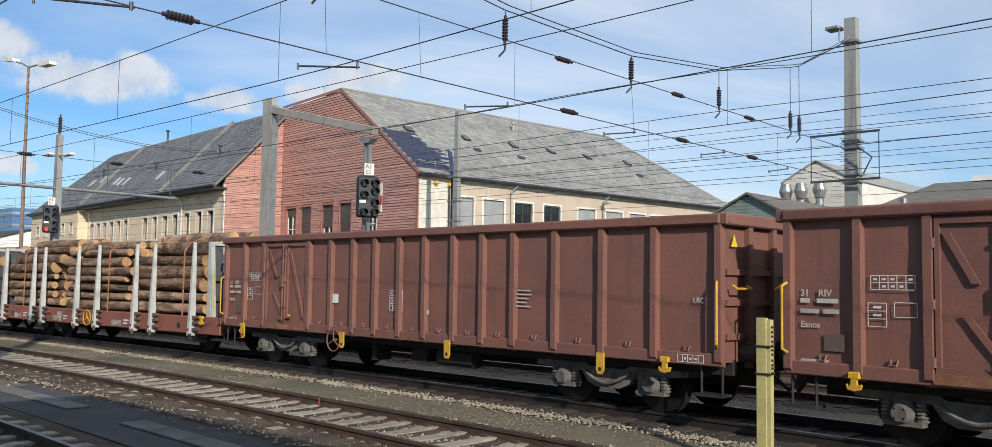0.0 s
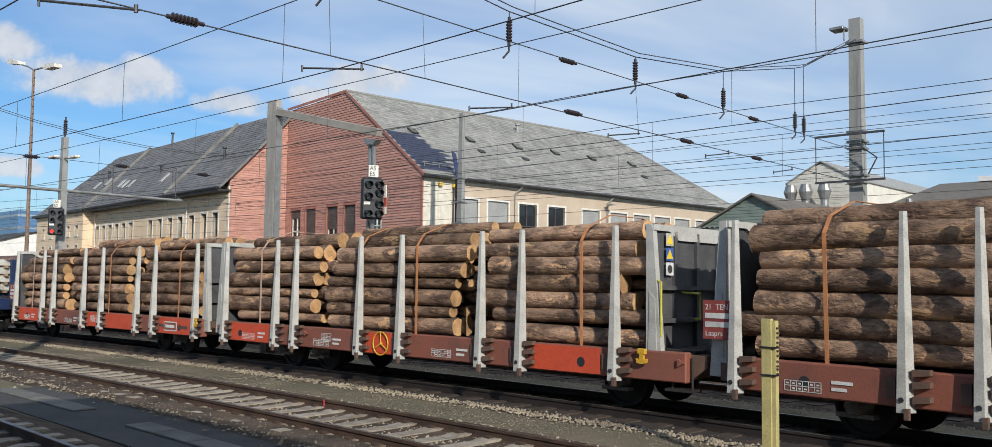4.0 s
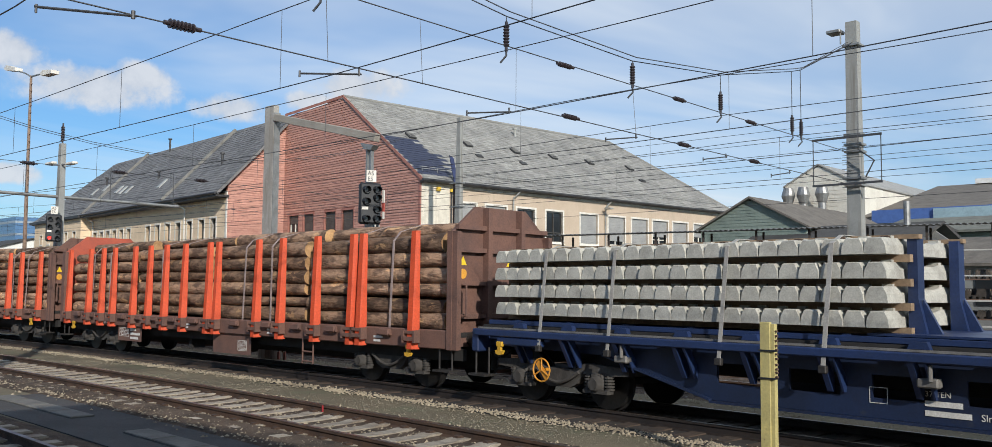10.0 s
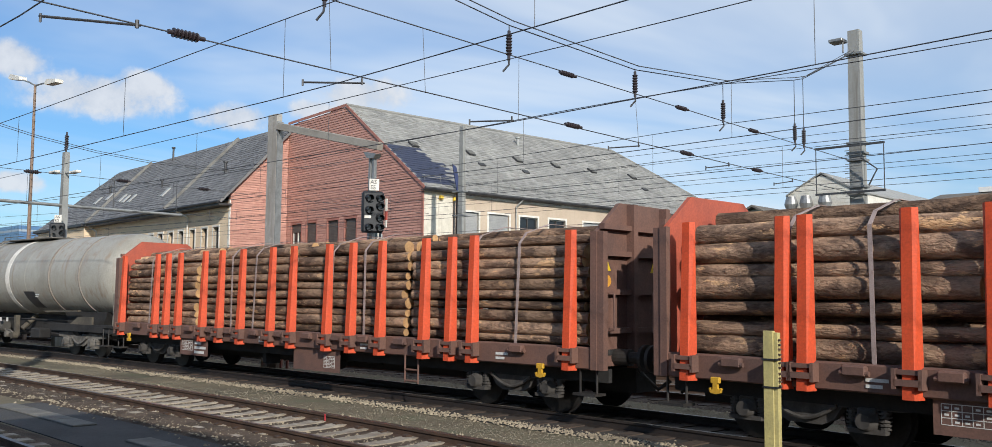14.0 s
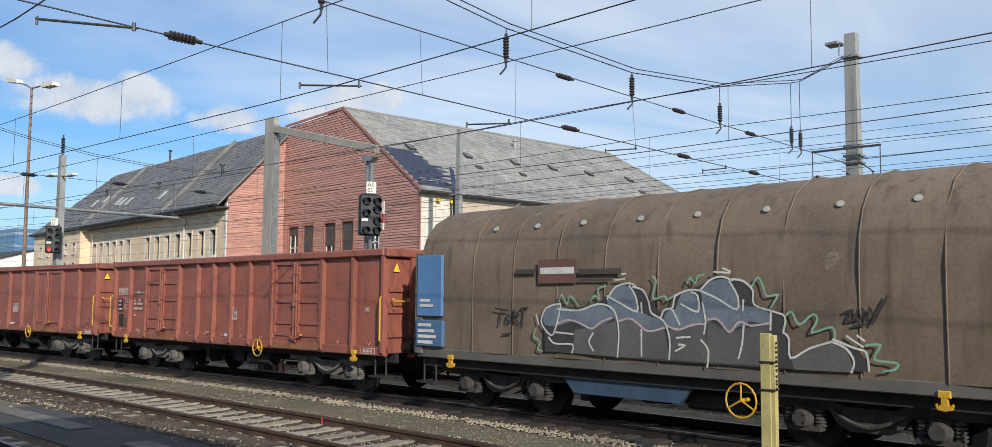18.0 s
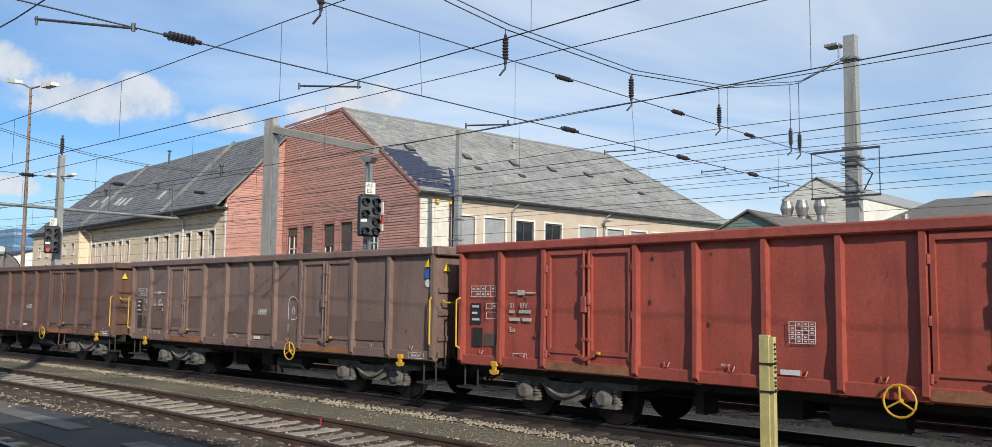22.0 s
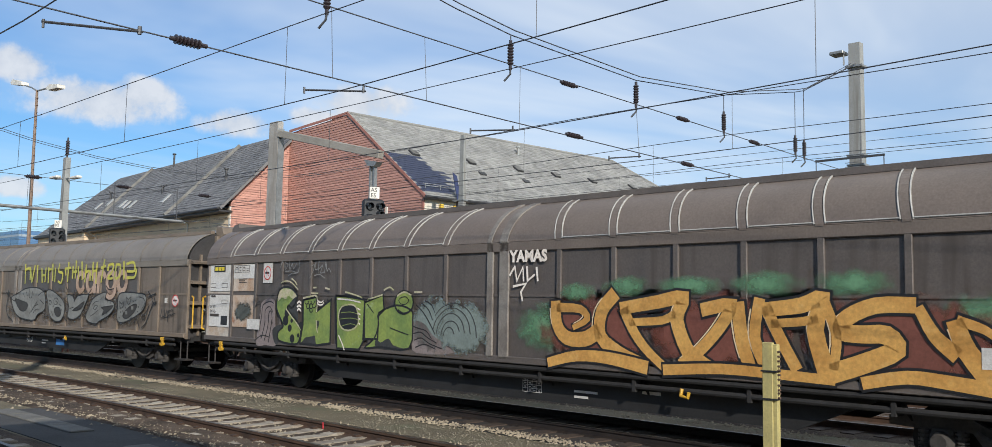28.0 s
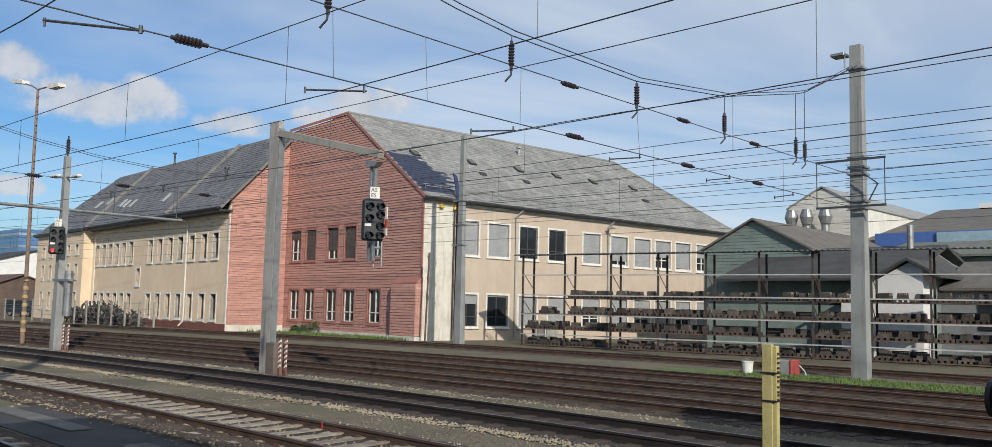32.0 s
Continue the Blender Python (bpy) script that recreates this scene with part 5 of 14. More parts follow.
def make_neighbours():
    tiles = surface("grey_brown_tiles", (0.15, 0.135, 0.115), (0.10, 0.09, 0.08), 0.85, grain=9, stain=1.0, bump=0.5, third=(0.2, 0.18, 0.15), third_at=(0.58, 0.7))
    dark = surface("dark_felt_roof", (0.06, 0.058, 0.055), (0.04, 0.04, 0.04), 0.85, grain=12, stain=0.8, bump=0.2)
    green = surface("grey_green_boards", (0.20, 0.25, 0.22), (0.15, 0.19, 0.17), 0.8, grain=20, stain=1, bump=0.2)
    pale = surface("pale_corrugated_wall", (0.66, 0.64, 0.57), (0.56, 0.53, 0.47), 0.7, grain=20, stain=0.8, bump=0.2)
    white = surface("white_garage_render", (0.72, 0.71, 0.68), (0.62, 0.61, 0.58), 0.9, grain=30, stain=1, bump=0.2)
    h = gable_house("green_house", "grey-green boarded house with tiled roof", -33.0, -25.3, 56, 74, 6.3, 8.3, green, tiles, lap=0.22)
    gable_house("tall_hall", "tall pale hall with a gabled end", -37.2, -30.9, 78, 110, 11.6, 13.35, pale, surface("pale_sheet_roof", (0.3, 0.3, 0.29), (0.22, 0.22, 0.21), 0.6, grain=12, stain=0.8, bump=0.1), over=0.15, lap=0.35)
    annex = thing("hall_annex", None, "low flat annex in front of the tall hall", "building")
    part("wall", Geo().box(-37.2, -31.2, 74.6, 77.9, -0.25, 6.6), pale, annex)
    part("roof", Geo().box(-37.4, -31.0, 74.4, 78.0, 6.6, 6.8), dark, annex)
    for k, x in enumerate((-36.2, -34.8, -33.1)):
        v = thing("roof_duct", None, "bulging galvanised ventilation duct", "duct", "ventilation ducts")
        part("pipe", Geo().rod((x, 76.5, 6.8), (x, 76.5, 9.8), 0.34, 12).rod((x, 76.5, 9.8), (x, 76.5, 10.6), 0.34, 12, 0.6).rod((x, 76.5, 10.6), (x, 76.5, 11.3), 0.6, 12, 0.4), M_STEEL, v)
    hall = thing("long_hall", None, "long low hall with a broad grey roof", "building")
    part("wall", Geo().box(-31.0, 30, 80, 120, -0.25, 8.3), pale, hall)
    part("roof", Geo().prism([(79, 8.3), (79, 8.6), (100, 13.2), (121, 8.6), (121, 8.3), (100, 12.9)], -30.9, 32, "x"), tiles, hall)
    part("skylight", Geo().box(-27, -19, 99, 101, 13.1, 13.6), white, hall)
    part("blue_band", Geo().box(-29.3, 8, 77.6, 79.0, 7.9, 9.0), plain("blue_sheeting", (0.07, 0.14, 0.38), 0.5), hall, "blue sheeting band")
    part("pale_band", Geo().box(-24.3, 8, 77.4, 77.6, 8.0, 8.9), plain("pale_blue_sheeting", (0.30, 0.42, 0.47), 0.5), hall)
    s = thing("workshop", None, "low workshop with a dark flat roof", "building")
    part("wall", Geo().box(-30.5, -16.5, 52, 66, -0.25, 4.2), green, s)
    part("roof", Geo().prism([(50.6, 4.0), (50.6, 4.15), (58.0, 6.4), (66.5, 4.2), (66.5, 4.0), (58.0, 6.2)], -29.0, -17.6, "x"), dark, s)
    part("attic_wall", Geo().box(-24.5, -18.4, 58.5, 62, 4.2, 6.0), surface("weathered_zinc_wall", (0.22, 0.22, 0.21), (0.16, 0.16, 0.155), 0.6), s)
    part("attic_roof", Geo().prism([(57.9, 5.95), (57.9, 6.1), (60, 6.4), (62.6, 6.1), (62.6, 5.95), (60, 6.25)], -25, -18.2, "x"), dark, s)
    part("sheet_gable", Geo().prism([(-18.4, 3.6), (-16.2, 3.6), (-16.2, 4.55), (-18.4, 6.2)], 56.9, 57.1, "y"), surface("grey_sheet", (0.30, 0.30, 0.29), (0.22, 0.22, 0.21), 0.5, 0.2, grain=20, stain=1, bump=0.1), s, "grey sheet metal gable")
    shed = thing("long_shed", None, "long shed with a grey-green roof", "building")
    part("wall", Geo().box(-23.5, 25, 63.6, 76, -0.25, 6.0), green, shed)
    part("roof", Geo().prism([(63, 6.0), (63, 6.15), (69.5, 7.5), (76.6, 6.15), (76.6, 6.0), (69.5, 7.35)], -24, 25.5, "x"), surface("grey_green_tiles", (0.155, 0.16, 0.135), (0.11, 0.115, 0.10), 0.85, grain=9, stain=1.0, bump=0.5), shed)
    part("flue", Geo().rod((-19.4, 57.0, 5.2), (-19.4, 57.0, 7.6), 0.2, 10), M_STEEL, s)
    g = thing("white_garage", None, "low white-rendered garage with a sloping dark roof", "building")
    part("wall", Geo().prism([(-21.0, -0.25), (-16.6, -0.25), (-16.6, 4.6), (-17.3, 4.95), (-21.0, 2.95)], 50.5, 58, "y"), white, g)
    part("roof", Geo().prism([(-21.6, 2.6), (-17.3, 5.05), (-15.6, 4.1), (-15.6, 4.25), (-17.3, 5.2), (-21.6, 2.78)], 50.1, 58.5, "y"), dark, g)
    part("wall", Geo().box(-16.6, 20, 53, 60, -0.25, 3.6), surface("grey_shed_wall", (0.2, 0.21, 0.21), (0.14, 0.145, 0.15), 0.8), g)
    part("roof", Geo().prism([(52.4, 3.5), (52.4, 3.65), (57, 5.3), (61, 3.6), (61, 3.5), (57, 5.15)], -16.4, 21, "x"), tiles, g)
    part("window", Geo().box(-14.6, -13.2, 52.93, 53.0, 1.4, 2.9), M_PANE, g)
    # far side, beyond the left end of the building
    t = thing("office_tower", None, "distant blue glass office block", "building")
    part("body", Geo().box(-232, -219, 74, 92, -0.25, 17.6), surface("blue_curtain_wall", (0.10, 0.20, 0.36), (0.07, 0.15, 0.28), 0.3), t)
    for k in range(6):
        part("floor_band", Geo().box(-219.0, -218.95, 74, 92, 2.2 + k * 2.8, 2.7 + k * 2.8).box(-232, -219, 73.95, 74.0, 2.2 + k * 2.8, 2.7 + k * 2.8), plain("tower_band", (0.3, 0.36, 0.42)), t)
    h = gable_house("far_house", "distant white house with dark roof", -162, -149, 44, 62, 6.6, 9.3, white, dark, "x")
    for y in (46.5, 50.5, 54.5):
        win = part("window", Geo().box(-149.06, -149.0, y, y + 2.2, 3.6, 5.2), M_WHITE, h)
        part("pane", Geo().box(-149.0, -148.96, y + 0.15, y + 2.05, 3.75, 5.05), M_PANE, win)
    gable_house("far_shed", "distant low shed with brown roof", -131, -119, 36, 46, 2.9, 4.8, surface("brown_boards", (0.13, 0.09, 0.07), (0.09, 0.065, 0.055), 0.85), surface("red_brown_tiles", (0.15, 0.085, 0.07), (0.1, 0.06, 0.05), 0.85, grain=9), "x")
    for k in range(9):
        z = thing("far_building", None, "distant pale building with grey roof", "building")
        rnd = random.Random(40 + k)
        x, y, w, hh = -330 - k * 22, 85 + k * 17, 22 + rnd.uniform(0, 14), 7 + rnd.uniform(0, 6)
        part("wall", Geo().box(x, x + w, y, y + 18, -0.3, hh), pale, z)
        part("roof", Geo().prism([(x - 0.6, hh), (x + w / 2, hh + 4), (x + w + 0.6, hh)], y - 0.5, y + 18.5, "y"), tiles, z)


def make_car_and_fence():
    f = thing("wire_fence", None, "wire mesh fence on concrete posts", "fence")
    pts = [(-112 + i * 2.6, 33.6 - i * 0.03) for i in range(18)]
    for x, y in pts:
        part("post", Geo().box(x - 0.06, x + 0.06, y - 0.06, y + 0.06, -0.25, 1.9), M_CONC, f)
    for z in (0.1, 0.5, 0.9, 1.3, 1.75):
        part("wire", Geo().path([(x, y - 0.08, z) for x, y in (pts[0], pts[-1])], 0.012, 4), M_STEEL, f)
    rnd = random.Random(17)
    heap = Geo()
    for i in range(420):
        x = rnd.uniform(-90, -75)
        h = 1.6 * max(0.1, 1 - abs((x + 82.5) / 8.5) ** 2)
        y, z = 35.2 + rnd.uniform(-0.9, 0.9), rnd.uniform(-0.15, h)
        m = pose(x, y, z, rnd.uniform(0, 180), rnd.uniform(0, 180), rnd.uniform(0, 180))
        if i % 3:
            heap.box(-rnd.uniform(0.1, 0.5), rnd.uniform(0.1, 0.4), -0.05, 0.05, -0.03, 0.12, m)
        else:
            heap.rod((-0.6, 0, 0), (0.6, 0, 0), 0.04, 5, None, m)
    tagged(part("scrap_heap", heap, surface("dark_scrap", (0.09, 0.085, 0.08), (0.045, 0.042, 0.04), 0.8, 0.2, grain=8, stain=1.2, bump=0.2)), "heap of dark scrap metal behind the fence", "scrap heap", kind="stuff")
    car = thing("parked_van", pose(-113, 39.5, -0.18, 0, 0, 20), "dark blue van parked behind the fence", "van")
    M_CAR = plain("dark_blue_car_paint", (0.02, 0.024, 0.04), 0.3)
    part("body", Geo().prism([(-2.4, 0.35), (-2.4, 1.6), (-2.2, 1.95), (0.9, 1.95), (1.6, 1.15), (2.35, 1.0), (2.4, 0.35)], -0.9, 0.9, "y"), M_CAR, car)
    part("window", Geo().prism([(-2.1, 1.25), (-2.05, 1.8), (0.85, 1.8), (1.3, 1.25)], -0.915, 0.915, "y"), M_PANE, car)
    for x in (-1.5, 1.5):
        for y in (-0.92, 0.72):
            w = part("wheel", Geo().rod((x, y, 0.34), (x, y + 0.2, 0.34), 0.34, 16), plain("tyre_rubber", (0.02, 0.02, 0.02), 0.9), car)
            part("rim", Geo().rod((x, y - 0.01, 0.34), (x, y + 0.21, 0.34), 0.2, 12), M_STEEL, w)
    b = thing("bucket", None, "white plastic bucket on the ground", "bucket")
    part("bucket_body", Geo().lathe([(0.17, 0), (0.21, 0.42), (0.225, 0.43), (0.225, 0.46), (0.19, 0.46), (0.15, 0.03)], 16, pose(-16.35, 30.85, -0.18)), M_WHITE, b)
    part("handle", Geo().path([(-16.57, 30.85, 0.25), (-16.5, 30.7, 0.35), (-16.35, 30.65, 0.38), (-16.2, 30.7, 0.35), (-16.13, 30.85, 0.25)], 0.012, 5), M_STEEL, b)
    c = thing("point_motor_box", None, "grey point motor box with red ends", "equipment box")
    part("case", Geo().box(-15.75, -14.95, 31.3, 31.9, -0.2, 0.36, chamfer=0.03), M_MAST, c)
    for x in (-15.86, -14.95):
        part("end_cap", Geo().box(x, x + 0.11, 31.28, 31.92, -0.2, 0.38, chamfer=0.02), plain("faded_red", (0.35, 0.06, 0.05)), c)
    part("hose", Geo().path([(-14.8, 31.5, 0.1), (-14.6, 31.4, 0.2), (-14.35, 31.3, 0.0), (-14.3, 31.3, -0.18)], 0.02, 5), M_WHITE, c)
    bush = Geo()
    rnd = random.Random(31)
    for k in range(900):
        cx, cy, r = rnd.choice(((-58.2, 40.3, 0.5), (-56.6, 40.2, 0.75), (-59.6, 40.5, 0.45)))
        a, e2, q = rnd.uniform(0, 6.28), rnd.uniform(0, 1.5), r * rnd.uniform(0.5, 1.0)
        p = Vector((cx + q * math.cos(a) * math.cos(e2) * 1.5, cy + q * math.sin(a) * math.cos(e2), -0.15 + q * math.sin(e2) * 1.2))
        m = Matrix.Translation(p) @ pose(0, 0, 0, rnd.uniform(0, 360), rnd.uniform(0, 360), 0)
        bush.add([(-0.07, 0, 0), (0, -0.04, 0), (0.08, 0, 0.02), (0, 0.04, 0)], [(0, 1, 2, 3)], m)
    tagged(part("bush", bush, surface("bush_leaves", (0.05, 0.09, 0.025), (0.03, 0.055, 0.018), 0.7, grain=6, stain=2, bump=0)), "low green bush at the foot of the wall", "bush")
    pl = thing("steel_pole", None, "thin rusty pole before the white facade", "pole")
    part("shaft", Geo().rod((-42.3, 38.35, -0.2), (-42.1, 38.35, 5.4), 0.06, 8), M_BROWNSTEEL, pl)


make_signals()
make_masts()
make_rack()
make_neighbours()
make_car_and_fence()

M_FITTING = plain("dark_line_fitting", (0.06, 0.062, 0.068), 0.5, 0.4)

# ---- overhead line: one head span across the yard, contact and carrying wires along the tracks ----
def wire(name, pts, r, label, group="overhead wires"):
    return tagged(part(name, Geo().path(pts, r, 5), M_WIRE), label, "wire", group)


def sag(p0, p1, depth, n=10):
    p0, p1 = Vector(p0), Vector(p1)
    return [p0.lerp(p1, i / n) - Vector((0, 0, depth * 4 * (i / n) * (1 - i / n))) for i in range(n + 1)]


def wire_line(s, y0):
    """Wires run straight from one structure to the next, not along the curve."""
    x, y, a = on_track(s, y0)
    k = math.floor((x + 12.8) / 28.2)
    if x > -12.8:
        return x, y
    xa, xb = -12.8 + 28.2 * k, -12.8 + 28.2 * (k + 1)
    ya, yb = [y0 + CURVE[0] * q + CURVE[1] * q * q for q in (xa, xb)]
    return x, ya + (yb - ya) * (x - xa) / (xb - xa)


def make_wires():
    U = -12.8
    # carrying wire of the head span, low over the middle tracks and up to the masts
    span = [(U + 0.2, 0.95, 11.0), (U, 5.6, 9.0), (U, 9.6, 8.35), (U, 12.2, 7.98), (U, 13.85, 7.82), (U, 18.5, 7.75), (U, 22.85, 8.18), (U, 27.4, 9.12), (U, 28.1, 9.3), (U + 0.25, 31.5, 10.8)]
    wire("head_span_wire", span, 0.013, "sagging steel head span wire")
    wire("head_span_wire", [(x + 0.12, y, z + 0.07) for x, y, z in span], 0.013, "sagging steel head span wire")
    wire("cross_span_wire", [(U, 0.95, 7.3), (U, 31.5, 7.02)], 0.012, "steel cross span wire")
    wire("cross_span_wire", [(U + 0.1, 0.95, 5.98), (U + 0.1, 31.5, 5.84)], 0.012, "steel cross span wire")
    systems = [(8.13, 5.5, 6.92, 1), (12.95 - 0.85, 5.42, 6.68, 1), (17.6 - 0.85, 5.48, 6.74, 1), (22.0 - 0.8, 5.5, 6.8, 1), (26.0 - 0.8, 5.45, 6.75, 1), (3.3, 5.5, 6.95, 0)]
    for y0, zc, zm, arms in systems:
        st = [wire_line(-130 + 2.0 * i, y0) for i in range(78)]
        sag_k = 0.65 if y0 > 12 and y0 < 13 else 1.21
        wire("contact_wire", [(x, y, zc) for x, y in st], 0.0095, "dark contact wire along the track")
        pts = []
        for x, y in st:
            q = ((x - U) / 56.0) % 1.0
            pts.append((x, y, zm - sag_k * q * (1 - q)))
        wire("carrying_wire", pts, 0.0095, "dark carrying wire over the contact wire")
        k = 0
        for s in range(-100, 24, 1):
            if (s + int(y0)) % 6:
                continue
            x, y = wire_line(s + 0.5, y0)
            q = ((x - U) / 56.0) % 1.0
            tagged(part("dropper", Geo().rod((x, y, zc), (x, y, zm - sag_k * q * (1 - q)), 0.006, 4), M_WIRE), "thin vertical dropper wire", "wire", "droppers")
        if arms:
            x, y, a = on_track(U, y0)
            yc = y0 - CURVE[0] * 12.8 - CURVE[1] * 12.8 ** 2 + 0.0
            arm = thing("registration_arm", None, "short steel registration arm holding the contact wire", "registration arm", "registration arms")
            part("tube", Geo().rod((U + 0.1, y - 0.15, zc + 0.12), (U + 0.1, y + 1.15, zc + 0.34), 0.018, 6), M_FITTING, arm)
            part("clamp", Geo().rod((U + 0.1, y - 0.15, zc + 0.17), (U + 0.1, y - 0.15, zc + 0.06), 0.018, 6), M_FITTING, arm)
            part("holder", Geo().rod((U + 0.1, y + 1.1, zc + 0.3), (U + 0.1, y + 1.1, zc + 0.42), 0.02, 6), M_FITTING, arm)
    arm = thing("registration_arm", None, "steel registration arm over the platform track", "registration arm", "registration arms")
    part("tube", Geo().rod((U + 0.1, 4.4, 5.76), (U + 0.1, 5.8, 5.95), 0.02, 6), M_FITTING, arm)
    part("clamp", Geo().rod((U + 0.1, 4.42, 5.8), (U + 0.1, 4.42, 5.68), 0.018, 6), M_FITTING, arm)
    part("holder", Geo().rod((U + 0.1, 5.75, 5.9), (U + 0.1, 5.75, 6.02), 0.03, 6), M_FITTING, arm)
    # hanging insulators between head span and cross span
    for y, zt, zb in ((9.1, 8.4, 6.9), (13.85, 7.8, 6.9), (18.5, 7.74, 6.9), (22.85, 8.17, 6.9), (27.4, 9.1, 6.9), (28.05, 9.28, 6.85)):
        h = thing("hanging_insulator", None, "ribbed dark insulator hanging from the span wire", "insulator", "hanging insulators")
        part("rod", Geo().rod((U, y, zt), (U, y, zb + 0.75), 0.012, 5), M_WIRE, h)
        part("insulator", ins_geo((U, y, zb + 0.8), (U, y, zb + 0.16), 0.07, 7), M_CERAMIC, h)
        part("hook", Geo().path([(U, y, zb + 0.18), (U + 0.05, y - 0.05, zb + 0.05), (U - 0.06, y - 0.12, zb - 0.1)], 0.022), M_FITTING, h)
    for y, z, r in ((6.52, 5.96, 0.075), (15.92, 5.94, 0.06), (20.74, 5.9, 0.06), (24.64, 5.88, 0.06), (15.84, 7.13, 0.06), (20.68, 7.12, 0.06), (24.65, 7.07, 0.06)):
        o = part("span_insulator", ins_geo((U + (0.1 if z < 6.5 else 0), y - 0.3, z), (U + (0.1 if z < 6.5 else 0), y + 0.3, z), r, 7), M_CERAMIC)
        tagged(o, "ribbed dark insulator in the cross span wire", "insulator", "span insulators")
    for y in (9.2, 11.4, 18.5):
        tagged(part("dropper", Geo().rod((U, y, 7.3 - 0.28 * (y - 0.95) / 30.55), (U + 0.1, y, 5.98 - 0.14 * (y - 0.95) / 30.55), 0.007, 4), M_WIRE), "thin vertical dropper wire", "wire", "droppers")
    # spans of the next structure, by the signal mast
    for dz in (0.0, 0.09):
        wire("head_span_wire", sag((-41, 2.0, 12.9 + dz), (-41, 36.8, 11.6 + dz), 4.0, 14), 0.013, "sagging steel head span wire")
    wire("cross_span_wire", [(-40.5, 2.0, 7.3), (-40.5, 36.8, 7.1)], 0.012, "steel cross span wire")
    wire("cross_span_wire", [(-41.0, 2.0, 6.0), (-41.0, 36.8, 5.9)], 0.012, "steel cross span wire")
    for y in (14.1, 18.0, 22.0):
        o = part("span_insulator", ins_geo((-40.5, y - 0.35, 7.2), (-40.5, y + 0.35, 7.2), 0.09, 7), M_CERAMIC)
        tagged(o, "ribbed dark insulator in the cross span wire", "insulator", "span insulators")
    # feeders running high along the building and over the far tracks
    for y, z, r in ((30.4, 7.4, 0.009), (31.0, 6.7, 0.009), (33.6, 5.5, 0.009), (33.6, 6.9, 0.009), (36.4, 7.9, 0.01), (36.6, 9.0, 0.01), (36.2, 6.6, 0.01)):
        st = [(x, y + 0.02 * (x + 12), z) for x in range(-110, 30, 7)]
        wire("feeder_wire", st, r, "dark feeder wire over the far tracks")
    wire("stay_wire", [(U + 0.2, 31.5, 10.9), (U + 0.2, 27.6, 9.2)], 0.012, "thin stay wire of the head span")


make_wires()

# ---- the goods train ----
TRAIN = []          # (thing, place along the train at 0 s), moved in motions()
M_UNDER = surface("near_black_underframe", (0.024, 0.023, 0.023), (0.014, 0.0135, 0.0135), 0.9, 0.0, grain=30, stain=2.5, bump=0.25, third=(0.05, 0.042, 0.036), third_at=(0.6, 0.75))
M_BOGIE = surface("dusty_bogie_iron", (0.17, 0.158, 0.14), (0.07, 0.064, 0.057), 0.85, 0.0, grain=25, stain=3, bump=0.25, third=(0.24, 0.22, 0.195), third_at=(0.6, 0.75))
# wheels and rims near black: shade behind the bogie frames, put into the colour
M_WHEEL = surface("shade_dark_wheel_steel", (0.016, 0.015, 0.0145), (0.011, 0.01, 0.01), 0.75, 0.2, grain=20, stain=3, bump=0.1)
# darker twin of the bogie iron, used where no other is given
M_DARKBOGIE = surface("dark_bogie_iron", (0.07, 0.064, 0.058), (0.033, 0.03, 0.028), 0.85, 0.0, grain=25, stain=3, bump=0.25, third=(0.11, 0.1, 0.088), third_at=(0.6, 0.75))
M_TREAD = surface("shade_dark_wheel_rim", (0.03, 0.028, 0.027), (0.02, 0.019, 0.018), 0.5, 0.7, grain=20, stain=3, bump=0.05)
M_BUFFER = surface("greasy_buffer", (0.055, 0.05, 0.047), (0.03, 0.028, 0.027), 0.55, 0.4, grain=20, stain=2, bump=0.1)
M_YELLOWP = surface("yellow_handrail_paint", (0.62, 0.36, 0.03), (0.5, 0.28, 0.025), 0.5, grain=30, stain=3, bump=0.1)
M_MARK = surface("chalk_white_lettering", (0.66, 0.65, 0.62), (0.5, 0.49, 0.46), 0.7, grain=60, stain=6, bump=0)
M_BLACKPANEL = surface("black_data_panel", (0.025, 0.025, 0.027), (0.018, 0.018, 0.02), 0.6, grain=40, stain=3, bump=0.05)
SHARED = {}


def shared(key, build, material, smooth=False):
    if key not in SHARED:
        g = build()
        g.smooth = smooth
        me = g.mesh(key)
        me.materials.append(material)
        SHARED[key] = me
    return SHARED[key]


def wheel_geo():
    g = Geo()
    for s in (-1, 1):
        m = pose(0, 0.70 * s, 0, -90 * s)
        g.lathe([(0.30, 0.0), (0.49, 0.0), (0.49, 0.03), (0.46, 0.035), (0.455, 0.13), (0.40, 0.135), (0.37, 0.09), (0.16, 0.07), (0.12, 0.14), (0.0, 0.14)], 24, m)
    g.rod((0, -0.75, 0), (0, 0.75, 0), 0.08, 10)
    return g


def rim_geo():
    g = Geo()
    for s in (-1,):
        g.lathe([(0.40, 0.0), (0.452, 0.0), (0.452, 0.006), (0.40, 0.006)], 24, pose(0, 0.836 * s, 0, -90 * s))
    return g


